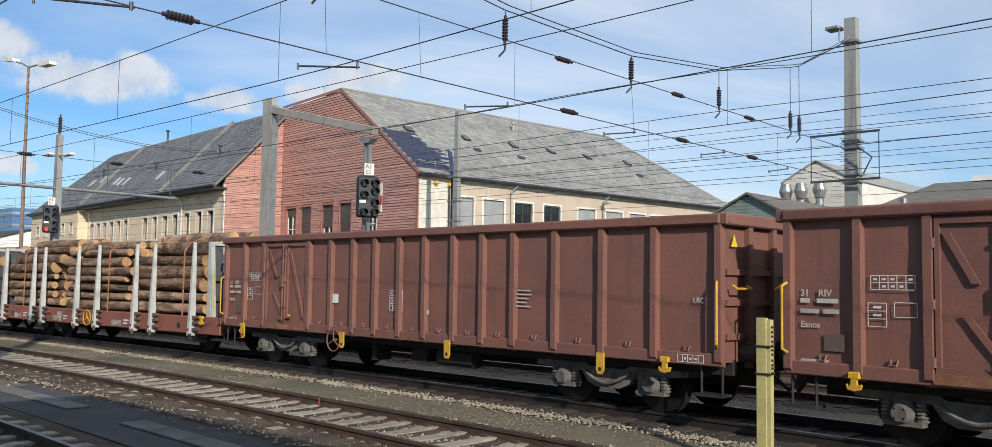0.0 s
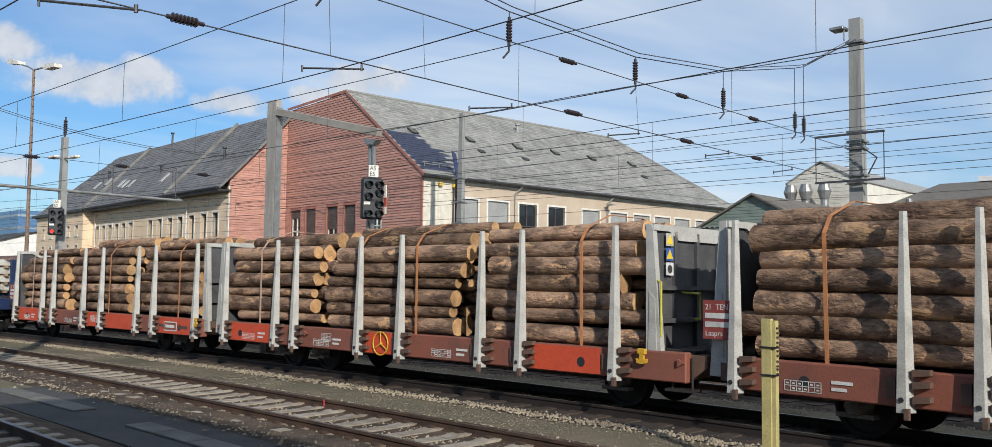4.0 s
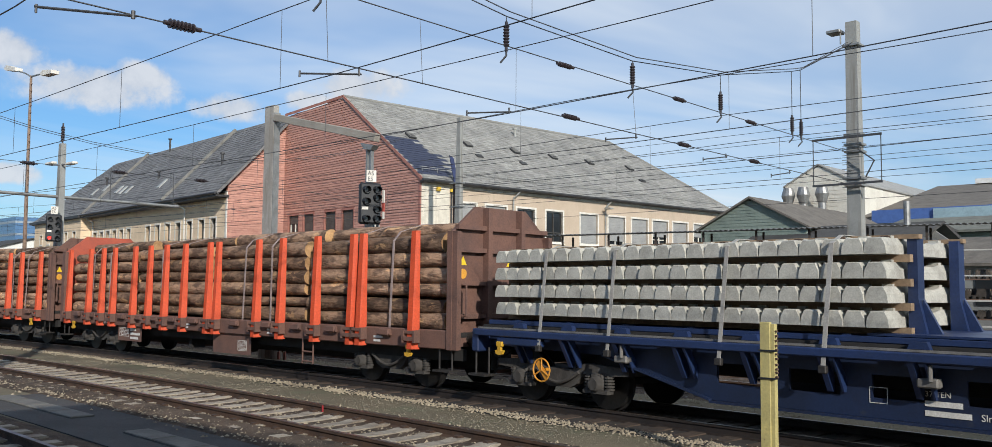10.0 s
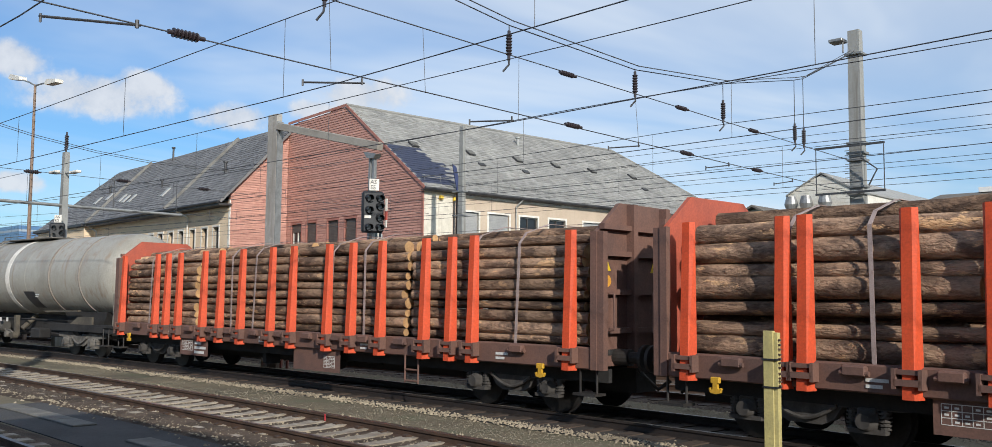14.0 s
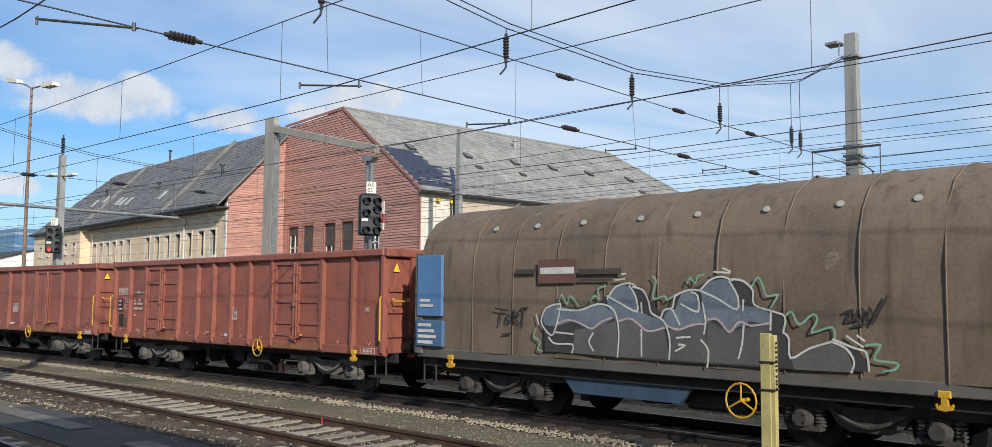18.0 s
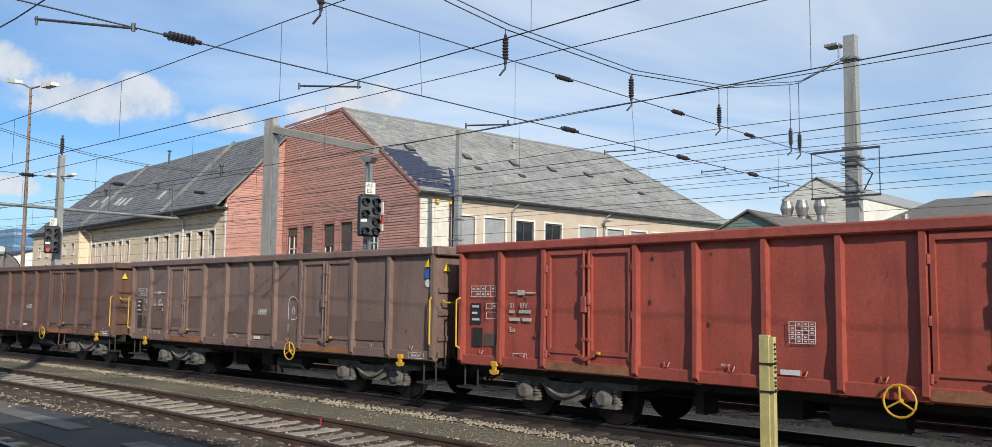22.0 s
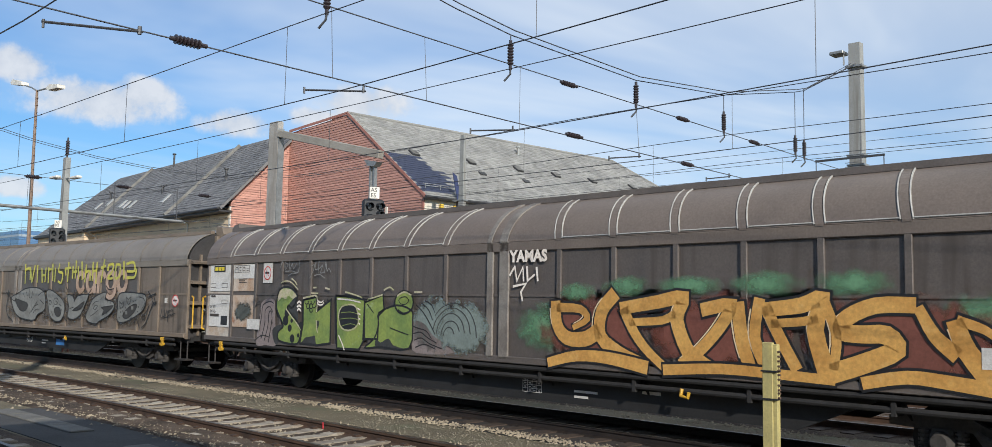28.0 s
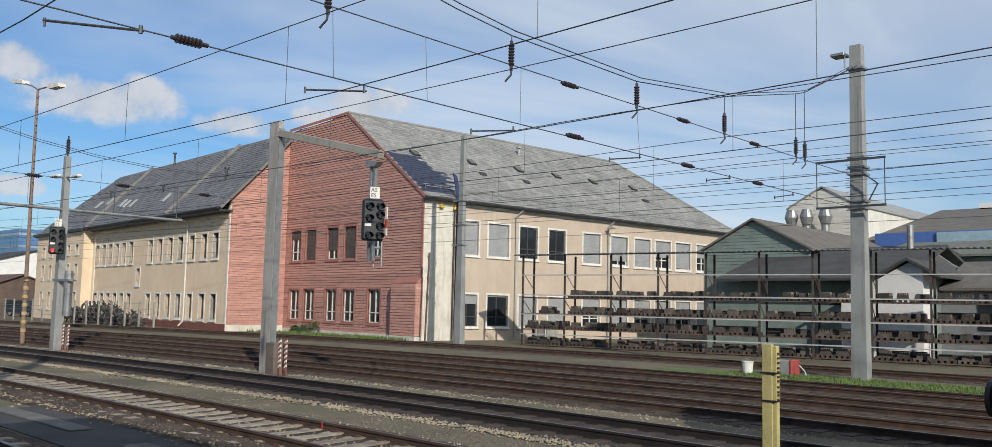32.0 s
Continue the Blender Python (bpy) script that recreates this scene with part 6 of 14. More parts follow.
def frame_geo():
    g = Geo()
    for s in (-1, 1):
        y0, y1 = sorted((0.93 * s, 1.09 * s))
        g.prism([(-1.55, 0.74), (-1.55, 0.62), (-1.2, 0.6), (-0.55, 0.6), (-0.42, 0.42), (-0.25, 0.34), (0.25, 0.34), (0.42, 0.42), (0.55, 0.6), (1.2, 0.6), (1.55, 0.62), (1.55, 0.74), (0.6, 0.78), (0.35, 0.66), (-0.35, 0.66), (-0.6, 0.78)], y0, y1, "y")
    g.box(-0.25, 0.25, -0.93, 0.93, 0.45, 0.72)
    g.box(-1.5, -1.42, -0.93, 0.93, 0.6, 0.7)
    g.box(1.42, 1.5, -0.93, 0.93, 0.6, 0.7)
    return g


def spring_geo():
    g = Geo()
    for k in range(5):
        g.rod((0, 0, 0.05 * k), (0, 0, 0.05 * k + 0.026), 0.085, 10)
    g.rod((0, 0, 0), (0, 0, 0.25), 0.06, 8)
    return g


def axlebox_geo():
    g = Geo()
    g.lathe([(0.0, -0.15), (0.10, -0.15), (0.125, -0.12), (0.15, -0.03), (0.17, 0.0), (0.17, 0.16), (0, 0.16)], 12, pose(0, -0.02, 0, 90) @ pose(0, 0, 0, 180))
    g.box(-0.27, 0.27, -0.1, 0.06, -0.16, -0.1)
    g.box(-0.13, 0.13, -0.06, 0.1, -0.14, 0.17, chamfer=0.02)
    for dx in (-0.06, 0.06):
        for dz in (-0.06, 0.06):
            g.rod((dx, -0.17, dz), (dx, -0.14, dz), 0.016, 6)
    return g


def far_gear_geo():
    """Axle boxes and springs of the side away from the platform."""
    g, box, coil = Geo(), axlebox_geo(), spring_geo()
    for dx in (-0.9, 0.9):
        g.add(box.v, box.f, pose(dx, 1.08, 0.46, 0, 0, 180))
        for e in (-0.22, 0.22):
            g.add(coil.v, coil.f, pose(dx + e, 1.06, 0.36))
    return g


def add_bogie(w, x, pipe=True, iron=None):
    iron = iron or M_DARKBOGIE
    tone = iron.name
    b = part("bogie", shared("bogie_frame_" + tone, frame_geo, iron), None, w, at=pose(x, 0, 0))
    for dx in (-0.9, 0.9):
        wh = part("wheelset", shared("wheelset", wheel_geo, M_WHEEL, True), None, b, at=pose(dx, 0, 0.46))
        part("wheel_rim", shared("wheel_rim", rim_geo, M_TREAD), None, b, at=pose(dx, 0, 0.46))
        part("axle_box", shared("axle_box_cover_" + tone, axlebox_geo, iron, True), None, b, at=pose(dx, -1.08, 0.46))
        for e in (-0.22, 0.22):
            part("coil_spring", shared("coil_spring_" + tone, spring_geo, iron), None, b, at=pose(dx + e, -1.06, 0.36))
    part("far_side_gear", shared("far_side_gear_" + tone, far_gear_geo, iron), None, b)
    if pipe:
        pts = [(-0.5 + i * 0.125, -1.14, 0.62 - 0.2 * math.sin(math.pi * i / 8)) for i in range(9)]
        part("brake_pipe", shared("brake_pipe_" + tone, lambda: Geo().path(pts, 0.03, 6), iron), None, b)
    return b


def add_ends(w, h, z=1.05, over=0.62):
    """Buffers and screw coupling at both ends."""
    for s in (-1, 1):
        for y in (-0.87, 0.87):
            bf = part("buffer", Geo().rod((s * (h - 0.02), y, z), (s * (h + 0.3), y, z), 0.14, 14).rod((s * (h + 0.3), y, z), (s * (h + over - 0.06), y, z), 0.10, 12), M_BUFFER, w)
            part("buffer_plate", Geo().rod((s * (h + over - 0.06), y, z), (s * (h + over), y, z), 0.23, 18), M_BUFFER, bf)
        part("coupling", Geo().box(*sorted((s * h, s * (h + 0.35))), -0.07, 0.07, z - 0.08, z + 0.08).path([(s * (h + 0.3), 0.05, z - 0.05), (s * (h + 0.45), 0.03, z - 0.3), (s * (h + over), 0, z - 0.2)], 0.035), M_BUFFER, w)
        part("brake_hose", Geo().path([(s * h, -0.35, z - 0.15), (s * (h + 0.25), -0.4, z - 0.35), (s * (h + 0.45), -0.3, z - 0.55), (s * (h + 0.6), -0.15, z - 0.4)], 0.035), M_BUFFER, w)
        part("step", Geo().box(*sorted((s * (h - 0.45), s * (h + 0.02))), -1.5, -1.2, 0.42, 0.46).rod((s * (h - 0.4), -1.35, 0.44), (s * (h - 0.4), -1.35, z - 0.1), 0.02).rod((s * (h - 0.05), -1.35, 0.44), (s * (h - 0.05), -1.35, z - 0.1), 0.02), M_BUFFER, w)


def tow_hook_geo():
    g = Geo().box(-0.075, 0.075, -0.03, 0.03, 0.01, 0.1, chamfer=0.01)
    g.prism([(-0.035, 0.02), (0.035, 0.02), (0.04, -0.06), (0.075, -0.09), (0.085, -0.055), (0.105, -0.065), (0.085, -0.125), (0.0, -0.145), (-0.085, -0.125), (-0.105, -0.065), (-0.085, -0.055), (-0.075, -0.09), (-0.04, -0.06)], -0.025, 0.025, "y")
    return g


def hook(w, x, z, y=-1.5):
    part("tow_hook", shared("tow_hook", tow_hook_geo, M_YELLOWP), None, w, "yellow towing hook", at=pose(x, y, z))


def plate(w, x0, x1, z0, z1, y, material, name="marking", label=""):
    return part(name, Geo().box(x0, x1, y - 0.004, y, z0, z1), material, w, label)


def grid_mark(w, x0, x1, z0, z1, y, rows=2, cols=4, name="load_table", material=None):
    """A ruled table of small unreadable entries: thin rules and bars."""
    g = Geo()
    t = 0.009
    ch, cw = (z1 - z0) / rows, (x1 - x0) / cols
    for r in range(rows + 1):
        g.box(x0, x1, y - 0.003, y, z0 + ch * r - t / 2, z0 + ch * r + t / 2)
    for c in range(cols + 1):
        g.box(x0 + cw * c - t / 2, x0 + cw * c + t / 2, y - 0.003, y, z0, z1)
    for r in range(rows):
        for c in range(cols):
            if (r * 7 + c * 3) % 4:
                g.box(x0 + cw * (c + 0.28), x0 + cw * (c + 0.72), y - 0.003, y, z0 + ch * (r + 0.32), z0 + ch * (r + 0.62))
    return part(name, g, material or M_MARK, w)


def text_lines(w, x, z, widths, h, gap, y, material=None):
    """Lines of writing too small or private to set: plain bars."""
    for i, ln in enumerate(widths):
        plate(w, x, x + ln, z - i * gap, z - i * gap + h, y, material or M_MARK, "text_bar")


def words(w, body, x, z, size, y, material=None, bold=0.0, spacing=1.0):
    return lettering("lettering", body, size, material or M_MARK, w, pose(x, y, z), spacing, bold)


def add_handwheel(w, x, z, y=-1.52, material=None, r=0.24):
    g = Geo()
    pts = [(x + r * math.cos(a * math.pi / 8), y, z + r * math.sin(a * math.pi / 8)) for a in range(17)]
    g.path(pts, 0.015, 6)
    for a in (90, 210, 330):
        g.rod((x, y, z), (x + r * math.cos(radians(a)), y, z + r * math.sin(radians(a))), 0.014, 6)
    g.rod((x, y, z), (x, y + 0.2, z), 0.03, 8)
    part("brake_wheel", g, material or M_YELLOWP, w, "brake handwheel")


def wagon_thing(name, label, front, rear):
    w = thing(name, None, label, "goods wagon", "wagons of the goods train")
    TRAIN.append((w, (front + rear) / 2))
    return w, (front - rear) / 2


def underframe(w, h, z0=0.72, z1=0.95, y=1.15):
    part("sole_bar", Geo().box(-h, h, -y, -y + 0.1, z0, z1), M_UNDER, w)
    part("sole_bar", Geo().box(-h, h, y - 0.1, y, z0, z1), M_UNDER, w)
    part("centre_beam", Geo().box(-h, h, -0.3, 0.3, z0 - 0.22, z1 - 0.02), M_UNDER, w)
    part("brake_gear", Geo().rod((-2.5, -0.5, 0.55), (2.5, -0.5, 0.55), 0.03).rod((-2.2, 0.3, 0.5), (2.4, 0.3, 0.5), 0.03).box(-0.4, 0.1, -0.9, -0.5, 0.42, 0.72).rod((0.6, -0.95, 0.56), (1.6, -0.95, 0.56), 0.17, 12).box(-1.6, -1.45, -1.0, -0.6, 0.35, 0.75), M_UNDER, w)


def dented_panel(x0, x1, z0, z1, y, seed, depth=0.02, nx=6, nz=8):
    """A thin side sheet, pushed about by loads."""
    rnd = random.Random(seed)
    off = (rnd.uniform(0, 50), rnd.uniform(0, 50), 0)
    g = Geo()
    vs = []
    for j in range(nz + 1):
        for i in range(nx + 1):
            x, z = x0 + (x1 - x0) * i / nx, z0 + (z1 - z0) * j / nz
            edge = min(i, nx - i, 2) / 2 * min(j, nz - j, 2) / 2
            d = noise.noise(Vector((x * 2.3 + off[0], z * 2.1 + off[1], 0))) * depth * 2 * edge
            vs.append((x, y + d, z))
    n = len(vs)
    vs += [(x, y + 0.05, z) for x, _, z in vs]
    q = lambda i, j: j * (nx + 1) + i
    fs = [(q(i, j), q(i + 1, j), q(i + 1, j + 1), q(i, j + 1)) for j in range(nz) for i in range(nx)]
    fs += [(n + q(0, 0), n + q(0, nz), n + q(nx, nz), n + q(nx, 0))]
    return g.add(vs, fs)


def ribbon(g, pts, w0, w1, y):
    """A flat stroke of paint through points (x, z), w0 wide at the start and w1 at the end, with square mitred joints."""
    n = len(pts)
    ps = [Vector((p[0], p[1])) for p in pts]
    left, right = [], []
    for k, p in enumerate(ps):
        a = (p - ps[k - 1]).normalized() if k else None
        b = (ps[k + 1] - p).normalized() if k < n - 1 else None
        a, b = a or b, b or a
        t = (a + b).normalized() if (a + b).length > 0.2 else a
        nrm = Vector((-t.y, t.x))
        c = max(0.55, nrm.dot(Vector((-a.y, a.x))))
        wd = (w0 + (w1 - w0) * k / max(1, n - 1)) / 2 / c
        q = p - a * (w0 * 0.35) if k == 0 else (p + b * (w1 * 0.35) if k == n - 1 else p)
        left.append(q + nrm * wd)
        right.append(q - nrm * wd)
    vs = [(v.x, y, v.y) for v in left] + [(v.x, y, v.y) for v in right]
    vs += [(x, y - 0.0015, z) for x, _, z in vs]
    fs = [(k, k + 1, n + k + 1, n + k) for k in range(n - 1)] + [(2 * n + k, 3 * n + k, 3 * n + k + 1, 2 * n + k + 1) for k in range(n - 1)]
    fs += [(k, 2 * n + k, 2 * n + k + 1, k + 1) for k in range(n - 1)] + [(n + k, n + k + 1, 3 * n + k + 1, 3 * n + k) for k in range(n - 1)]
    fs += [(0, n, 3 * n, 2 * n), (n - 1, 3 * n - 1, 4 * n - 1, 2 * n - 1)]
    return g.add(vs, fs)


def flowing(pts, n=3, closed=False):
    """A rounded line through the points (x, z)."""
    out, k = [], len(pts)
    for i in range(k if closed else k - 1):
        p = [Vector(pts[(i + j) % k] if closed else pts[min(max(i + j, 0), k - 1)]) for j in (-1, 0, 1, 2)]
        for q in range(n):
            t = q / n
            v = 0.5 * (2 * p[1] + (p[2] - p[0]) * t + (2 * p[0] - 5 * p[1] + 4 * p[2] - p[3]) * t * t + (3 * p[1] - p[0] - 3 * p[2] + p[3]) * t ** 3)
            out.append((v.x, v.y))
    return out if closed else out + [tuple(pts[-1])]


def open_wagon(label, front, rear, paint, ribs, doors, style, seed, wheel=1.7):
    """A high-sided open wagon: ribbed sheet sides, double doors, heavy top rail. ribs: places of the side posts; doors: (x0, x1)."""
    w, h = wagon_thing("open_wagon", label, front, rear)
    z0, z1, y = 0.92, 3.1, -1.4
    underframe(w, h)
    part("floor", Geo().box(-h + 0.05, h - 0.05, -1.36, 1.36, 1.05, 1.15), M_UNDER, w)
    edges = sorted([-h + 0.03] + ribs + [h - 0.03])
    for k, (a, b) in enumerate(zip(edges, edges[1:])):
        if any(d0 - 0.01 <= (a + b) / 2 <= d1 + 0.01 for d0, d1 in doors):
            continue
        g = dented_panel(a, b, z0 + 0.1, z1 - 0.12, y, seed * 50 + k, 0.034 if style == "dented" else 0.014)
        part("side_panel", g, paint, w, smooth=True)
    part("far_side", Geo().box(-h + 0.02, h - 0.02, 1.35, 1.4, z0, z1 - 0.1), paint, w)
    # posts: folded sheet, shallow above and a little deeper at the foot
    for x in ribs + [-h + 0.05, h - 0.05]:
        wd = 0.07 if style == "straight" else 0.052
        g = Geo()
        d1, d2 = (1.495, 1.495) if style == "straight" else (1.5, 1.515)
        g.prism([(x - wd, -1.4), (x - wd * 0.75, -d1), (x + wd * 0.75, -d1), (x + wd, -1.4)], z0 + 0.62, z1 - 0.14, "z")
        g.add([(x - wd, -1.4, z0 + 0.62), (x - wd * 0.75, -d1, z0 + 0.62), (x + wd * 0.75, -d1, z0 + 0.62), (x + wd, -1.4, z0 + 0.62),
               (x - wd, -1.4, z0 + 0.34), (x - wd * 0.75, -d2, z0 + 0.34), (x + wd * 0.75, -d2, z0 + 0.34), (x + wd, -1.4, z0 + 0.34)],
              [(0, 1, 5, 4), (1, 2, 6, 5), (2, 3, 7, 6), (0, 3, 2, 1), (4, 5, 6, 7)])
        g.prism([(x - wd, -1.4), (x - wd * 0.75, -d2), (x + wd * 0.75, -d2), (x + wd, -1.4)], z0 + 0.02, z0 + 0.34, "z")
        g.add([(x - wd, -1.4, z0 + 0.02), (x - wd * 0.75, -d2, z0 + 0.02), (x + wd * 0.75, -d2, z0 + 0.02), (x + wd, -1.4, z0 + 0.02), (x - wd, -1.41, z0 - 0.08), (x + wd, -1.41, z0 - 0.08)],
              [(0, 1, 4), (1, 2, 5, 4), (2, 3, 5), (0, 4, 5, 3), (0, 3, 2, 1)])
        part("side_post", g, paint, w)
        part("side_post", Geo().box(x - 0.06, x + 0.06, 1.4, 1.5, z0, z1 - 0.14), paint, w)
    for d0, d1 in doors:
        part("door_head", Geo().box(d0 + 0.06, d1 - 0.06, -1.43, -1.38, z1 - 0.25, z1 - 0.13), paint, w)
        if style == "dented":
            part("door_apron", Geo().box(d0 + 0.05, d1 - 0.05, -1.44, -1.38, z0 + 0.06, z0 + 0.25), paint, w)
    for s in (-1, 1):
        ya, yb = sorted((1.34 * s, 1.53 * s))
        part("top_rail", Geo().box(-h, h, ya, yb, z1 - 0.16, z1, chamfer=0.025), paint, w)
        ya, yb = sorted((1.34 * s, 1.46 * s))
        part("bottom_sill", Geo().box(-h, h, ya, yb, z0 - 0.06, z0 + 0.13, chamfer=0.015), paint, w)
    # ends
    for s in (-1, 1):
        xa, xb = sorted((s * (h - 0.05), s * h))
        end = part("end_wall", Geo().box(xa, xb, -1.4, 1.4, z0, z1 - 0.02), paint, w)
        for yy in (-0.75, 0.0, 0.75):
            xa, xb = sorted((s * h, s * (h + 0.09)))
            part("end_post", Geo().box(xa, xb, yy - 0.06, yy + 0.06, z0 - 0.1, z1 - 0.16), paint, end)
        xa, xb = sorted((s * (h - 0.08), s * (h + 0.12)))
        part("end_rail", Geo().box(xa, xb, -1.5, 1.5, z1 - 0.17, z1 + 0.01, chamfer=0.02), paint, end)
        for zz in (1.25, 1.75, 2.2):
            xa, xb = sorted((s * h, s * (h + 0.05)))
            part("end_stiffener", Geo().box(xa, xb, -1.38, 1.38, zz, zz + 0.09), paint, end)
        xa = s * (h + 0.12)
        part("handrail", Geo().path([(s * (h - 0.06), -1.5, 1.15), (s * (h - 0.02), -1.57, 1.2), (s * (h - 0.02), -1.57, 2.05), (s * (h - 0.06), -1.5, 2.1)], 0.02), M_YELLOWP, w, "yellow handrail")
        part("handrail", Geo().path([(xa, -1.35, 2.05), (xa + s * 0.08, -1.35, 2.0), (xa + s * 0.08, -0.95, 2.0), (xa, -0.95, 2.05)], 0.02), M_YELLOWP, w, "yellow handrail")
        tri = Geo()
        slab(tri, [(s * (h + 0.055), -1.28, 2.62), (s * (h + 0.055), -1.1, 2.62), (s * (h + 0.055), -1.19, 2.8)], (s, 0, 0), 0.004)
        part("warning_sign", tri, plain("warning_yellow", (0.85, 0.6, 0.03)), w, "yellow warning triangle")
    # doors
    for d0, d1 in doors:
        mid = (d0 + d1) / 2
        for a, b in ((d0 + 0.08, mid - 0.03), (mid + 0.03, d1 - 0.08)):
            dz0 = z0 + (0.1 if style == "straight" else 0.26)
            leaf = part("door_leaf", dented_panel(a, b, dz0 + 0.03, z1 - 0.22, -1.42, seed * 7 + int(a * 10), 0.014), paint, w, smooth=True)
            fr = Geo()
            for p, q, r, t in ((a, a + 0.06, dz0, z1 - 0.2), (b - 0.06, b, dz0, z1 - 0.2), (a + 0.06, b - 0.06, z1 - 0.27, z1 - 0.2), (a + 0.06, b - 0.06, dz0, dz0 + 0.07)):
                fr.box(p, q, -1.47, -1.42, r, t)
            part("door_frame", fr, paint, leaf)
            if style == "straight":
                bar = Geo()
                if a < mid:
                    for (xa, za), (xb, zb) in (((a + 0.08, 2.72), (a + 0.42, 2.1)), ((a + 0.3, 1.72), (b - 0.1, 1.12))):
                        slab(bar, [(xa, -1.46, za), (xa + 0.1, -1.46, za), (xb + 0.1, -1.46, zb), (xb, -1.46, zb)], (0, -1, 0), 0.03)
                else:
                    slab(bar, [(a + 0.07, -1.46, 2.72), (a + 0.17, -1.46, 2.72), (b - 0.08, -1.46, 1.18), (b - 0.18, -1.46, 1.18)], (0, -1, 0), 0.03)
                part("brace", bar, paint, leaf)
            else:
                for zz in ((1.45, 1.95, 2.42) if seed == 3 else ()):
                    part("door_rib", Geo().box(a + 0.06, b - 0.06, -1.455, -1.42, zz, zz + 0.055), paint, leaf)
            for zz in (1.15, 1.85, 2.6):
                xh = a - 0.02 if a < mid else b + 0.02
                part("hinge", Geo().rod((xh, -1.47, zz - 0.06), (xh, -1.47, zz + 0.06), 0.028, 8).box(xh - 0.08, xh + 0.08, -1.475, -1.455, zz - 0.025, zz + 0.025), paint, leaf)
        part("door_gap", Geo().box(mid - 0.035, mid + 0.035, -1.42, -1.39, dz0, z1 - 0.2), M_BLACKPANEL, w, "dark gap between the door leaves")
        for x in (mid - 0.055, mid + 0.055):
            bar = part("lock_bar", Geo().rod((x, -1.5, z0 + 0.12), (x, -1.5, z1 - 0.22), 0.02, 8), paint, w)
            for zz in (1.4, 2.6):
                part("bar_guide", Geo().box(x - 0.04, x + 0.04, -1.525, -1.46, zz, zz + 0.05), paint, bar)
        part("lock_case", Geo().box(mid - 0.1, mid + 0.02, -1.54, -1.48, 1.86, 2.14, chamfer=0.015).box(mid + 0.03, mid + 0.1, -1.54, -1.48, 1.98, 2.2, chamfer=0.015), paint, w)
        part("door_stop", Geo().prism([(mid - 0.16, 1.2), (mid - 0.02, 1.14), (mid + 0.2, 1.2), (mid + 0.18, 1.15), (mid, 1.07), (mid - 0.14, 1.14)], -1.54, -1.5, "y"), paint, w, "rusty door catch")
        part("threshold", Geo().box(d0 + 0.05, d1 - 0.05, -1.475, -1.462, z0 - 0.03, z0 + 0.1), surface("rusted_threshold", (0.30, 0.13, 0.06), (0.17, 0.075, 0.045), 0.85, grain=25, stain=2.5, bump=0.3), w, "rust-eaten door sill")
        if seed == 7:
            part("step_hoop", Geo().path([(mid - 0.2, -1.42, z0), (mid - 0.2, -1.44, 0.5), (mid + 0.2, -1.44, 0.5), (mid + 0.2, -1.42, z0)], 0.02), paint, w)
        part("lever_knob", Geo().box(mid + 0.26, mid + 0.31, -1.545, -1.505, 1.2, 1.24), M_YELLOWP, w, "yellow lever knob")
    # lashing eyes and scuffs
    for x in [(a + b) / 2 for a, b in zip(edges, edges[1:]) if b - a > 0.5]:
        part("lashing_eye", Geo().path([(x - 0.05, -1.42, 1.14), (x - 0.02, -1.46, 1.07), (x + 0.04, -1.46, 1.07), (x + 0.05, -1.42, 1.14)], 0.014, 5), paint, w)
    for x in (-h + 1.0, h - 0.95):
        hook(w, x, 0.86)
    chip = surface("paint_chip", (0.13, 0.055, 0.042), (0.10, 0.048, 0.038), 0.8, grain=30, stain=4, bump=0)
    if style == "dented":
        rc = random.Random(seed * 13)
        for k in range(14):
            x, z = rc.uniform(-h + 0.3, h - 0.3), rc.uniform(1.3, 2.8)
            if min(abs(x - q) for q in ribs) < 0.16 or any(d0 < x < d1 for d0, d1 in doors):
                continue
            r0 = rc.uniform(0.012, 0.028)
            part("paint_bruise", Geo().prism([(x + r0 * rc.uniform(0.5, 1.3) * math.cos(q * 1.05), z + 1.6 * r0 * rc.uniform(0.5, 1.3) * math.sin(q * 1.05)) for q in range(6)], -1.425, -1.40, "y"), chip, w)
    add_handwheel(w, wheel, 0.75 if style == "straight" else 0.86, material=paint if style == "straight" else None, r=0.24 if style == "straight" else 0.2)
    for x in (-h + 2.35, h - 2.35):
        add_bogie(w, x, iron=M_BOGIE)
    add_ends(w, h)
    # scuffs left by grabs and loads: short curved scrapes, darker and rusty
    rc = random.Random(seed * 29)
    sc, ru = Geo(), Geo()
    for k in range(46 if style == "dented" else 34):
        x, z = rc.uniform(-h + 0.3, h - 0.3), rc.uniform(1.15, 2.85) if rc.random() < 0.5 else rc.uniform(2.2, 2.88)
        if min(abs(x - q) for q in ribs) < 0.17 or any(d0 < x < d1 for d0, d1 in doors):
            continue
        a, ln, bow = rc.uniform(0.3, 2.8), rc.uniform(0.03, 0.11), rc.uniform(-0.015, 0.015)
        c, q = math.cos(a), math.sin(a)
        ribbon(sc if rc.random() < 0.7 else ru, [(x - c * ln / 2, z - q * ln / 2), (x - q * bow, z + c * bow), (x + c * ln / 2, z + q * ln / 2)], rc.uniform(0.005, 0.014), 0.004, -1.432)
    part("scuff_marks", sc, chip, w, "dark scrapes in the paint")["kind"] = "stuff"
    part("rust_scrapes", ru, surface("orange_scrape", (0.36, 0.13, 0.07), (0.26, 0.10, 0.06), 0.8, grain=30, stain=4, bump=0), w, "rusty scrapes in the paint")["kind"] = "stuff"
    # writing near the rear end: class words are set, the rest are bars
    y = -1.43
    xr = -h + 0.28
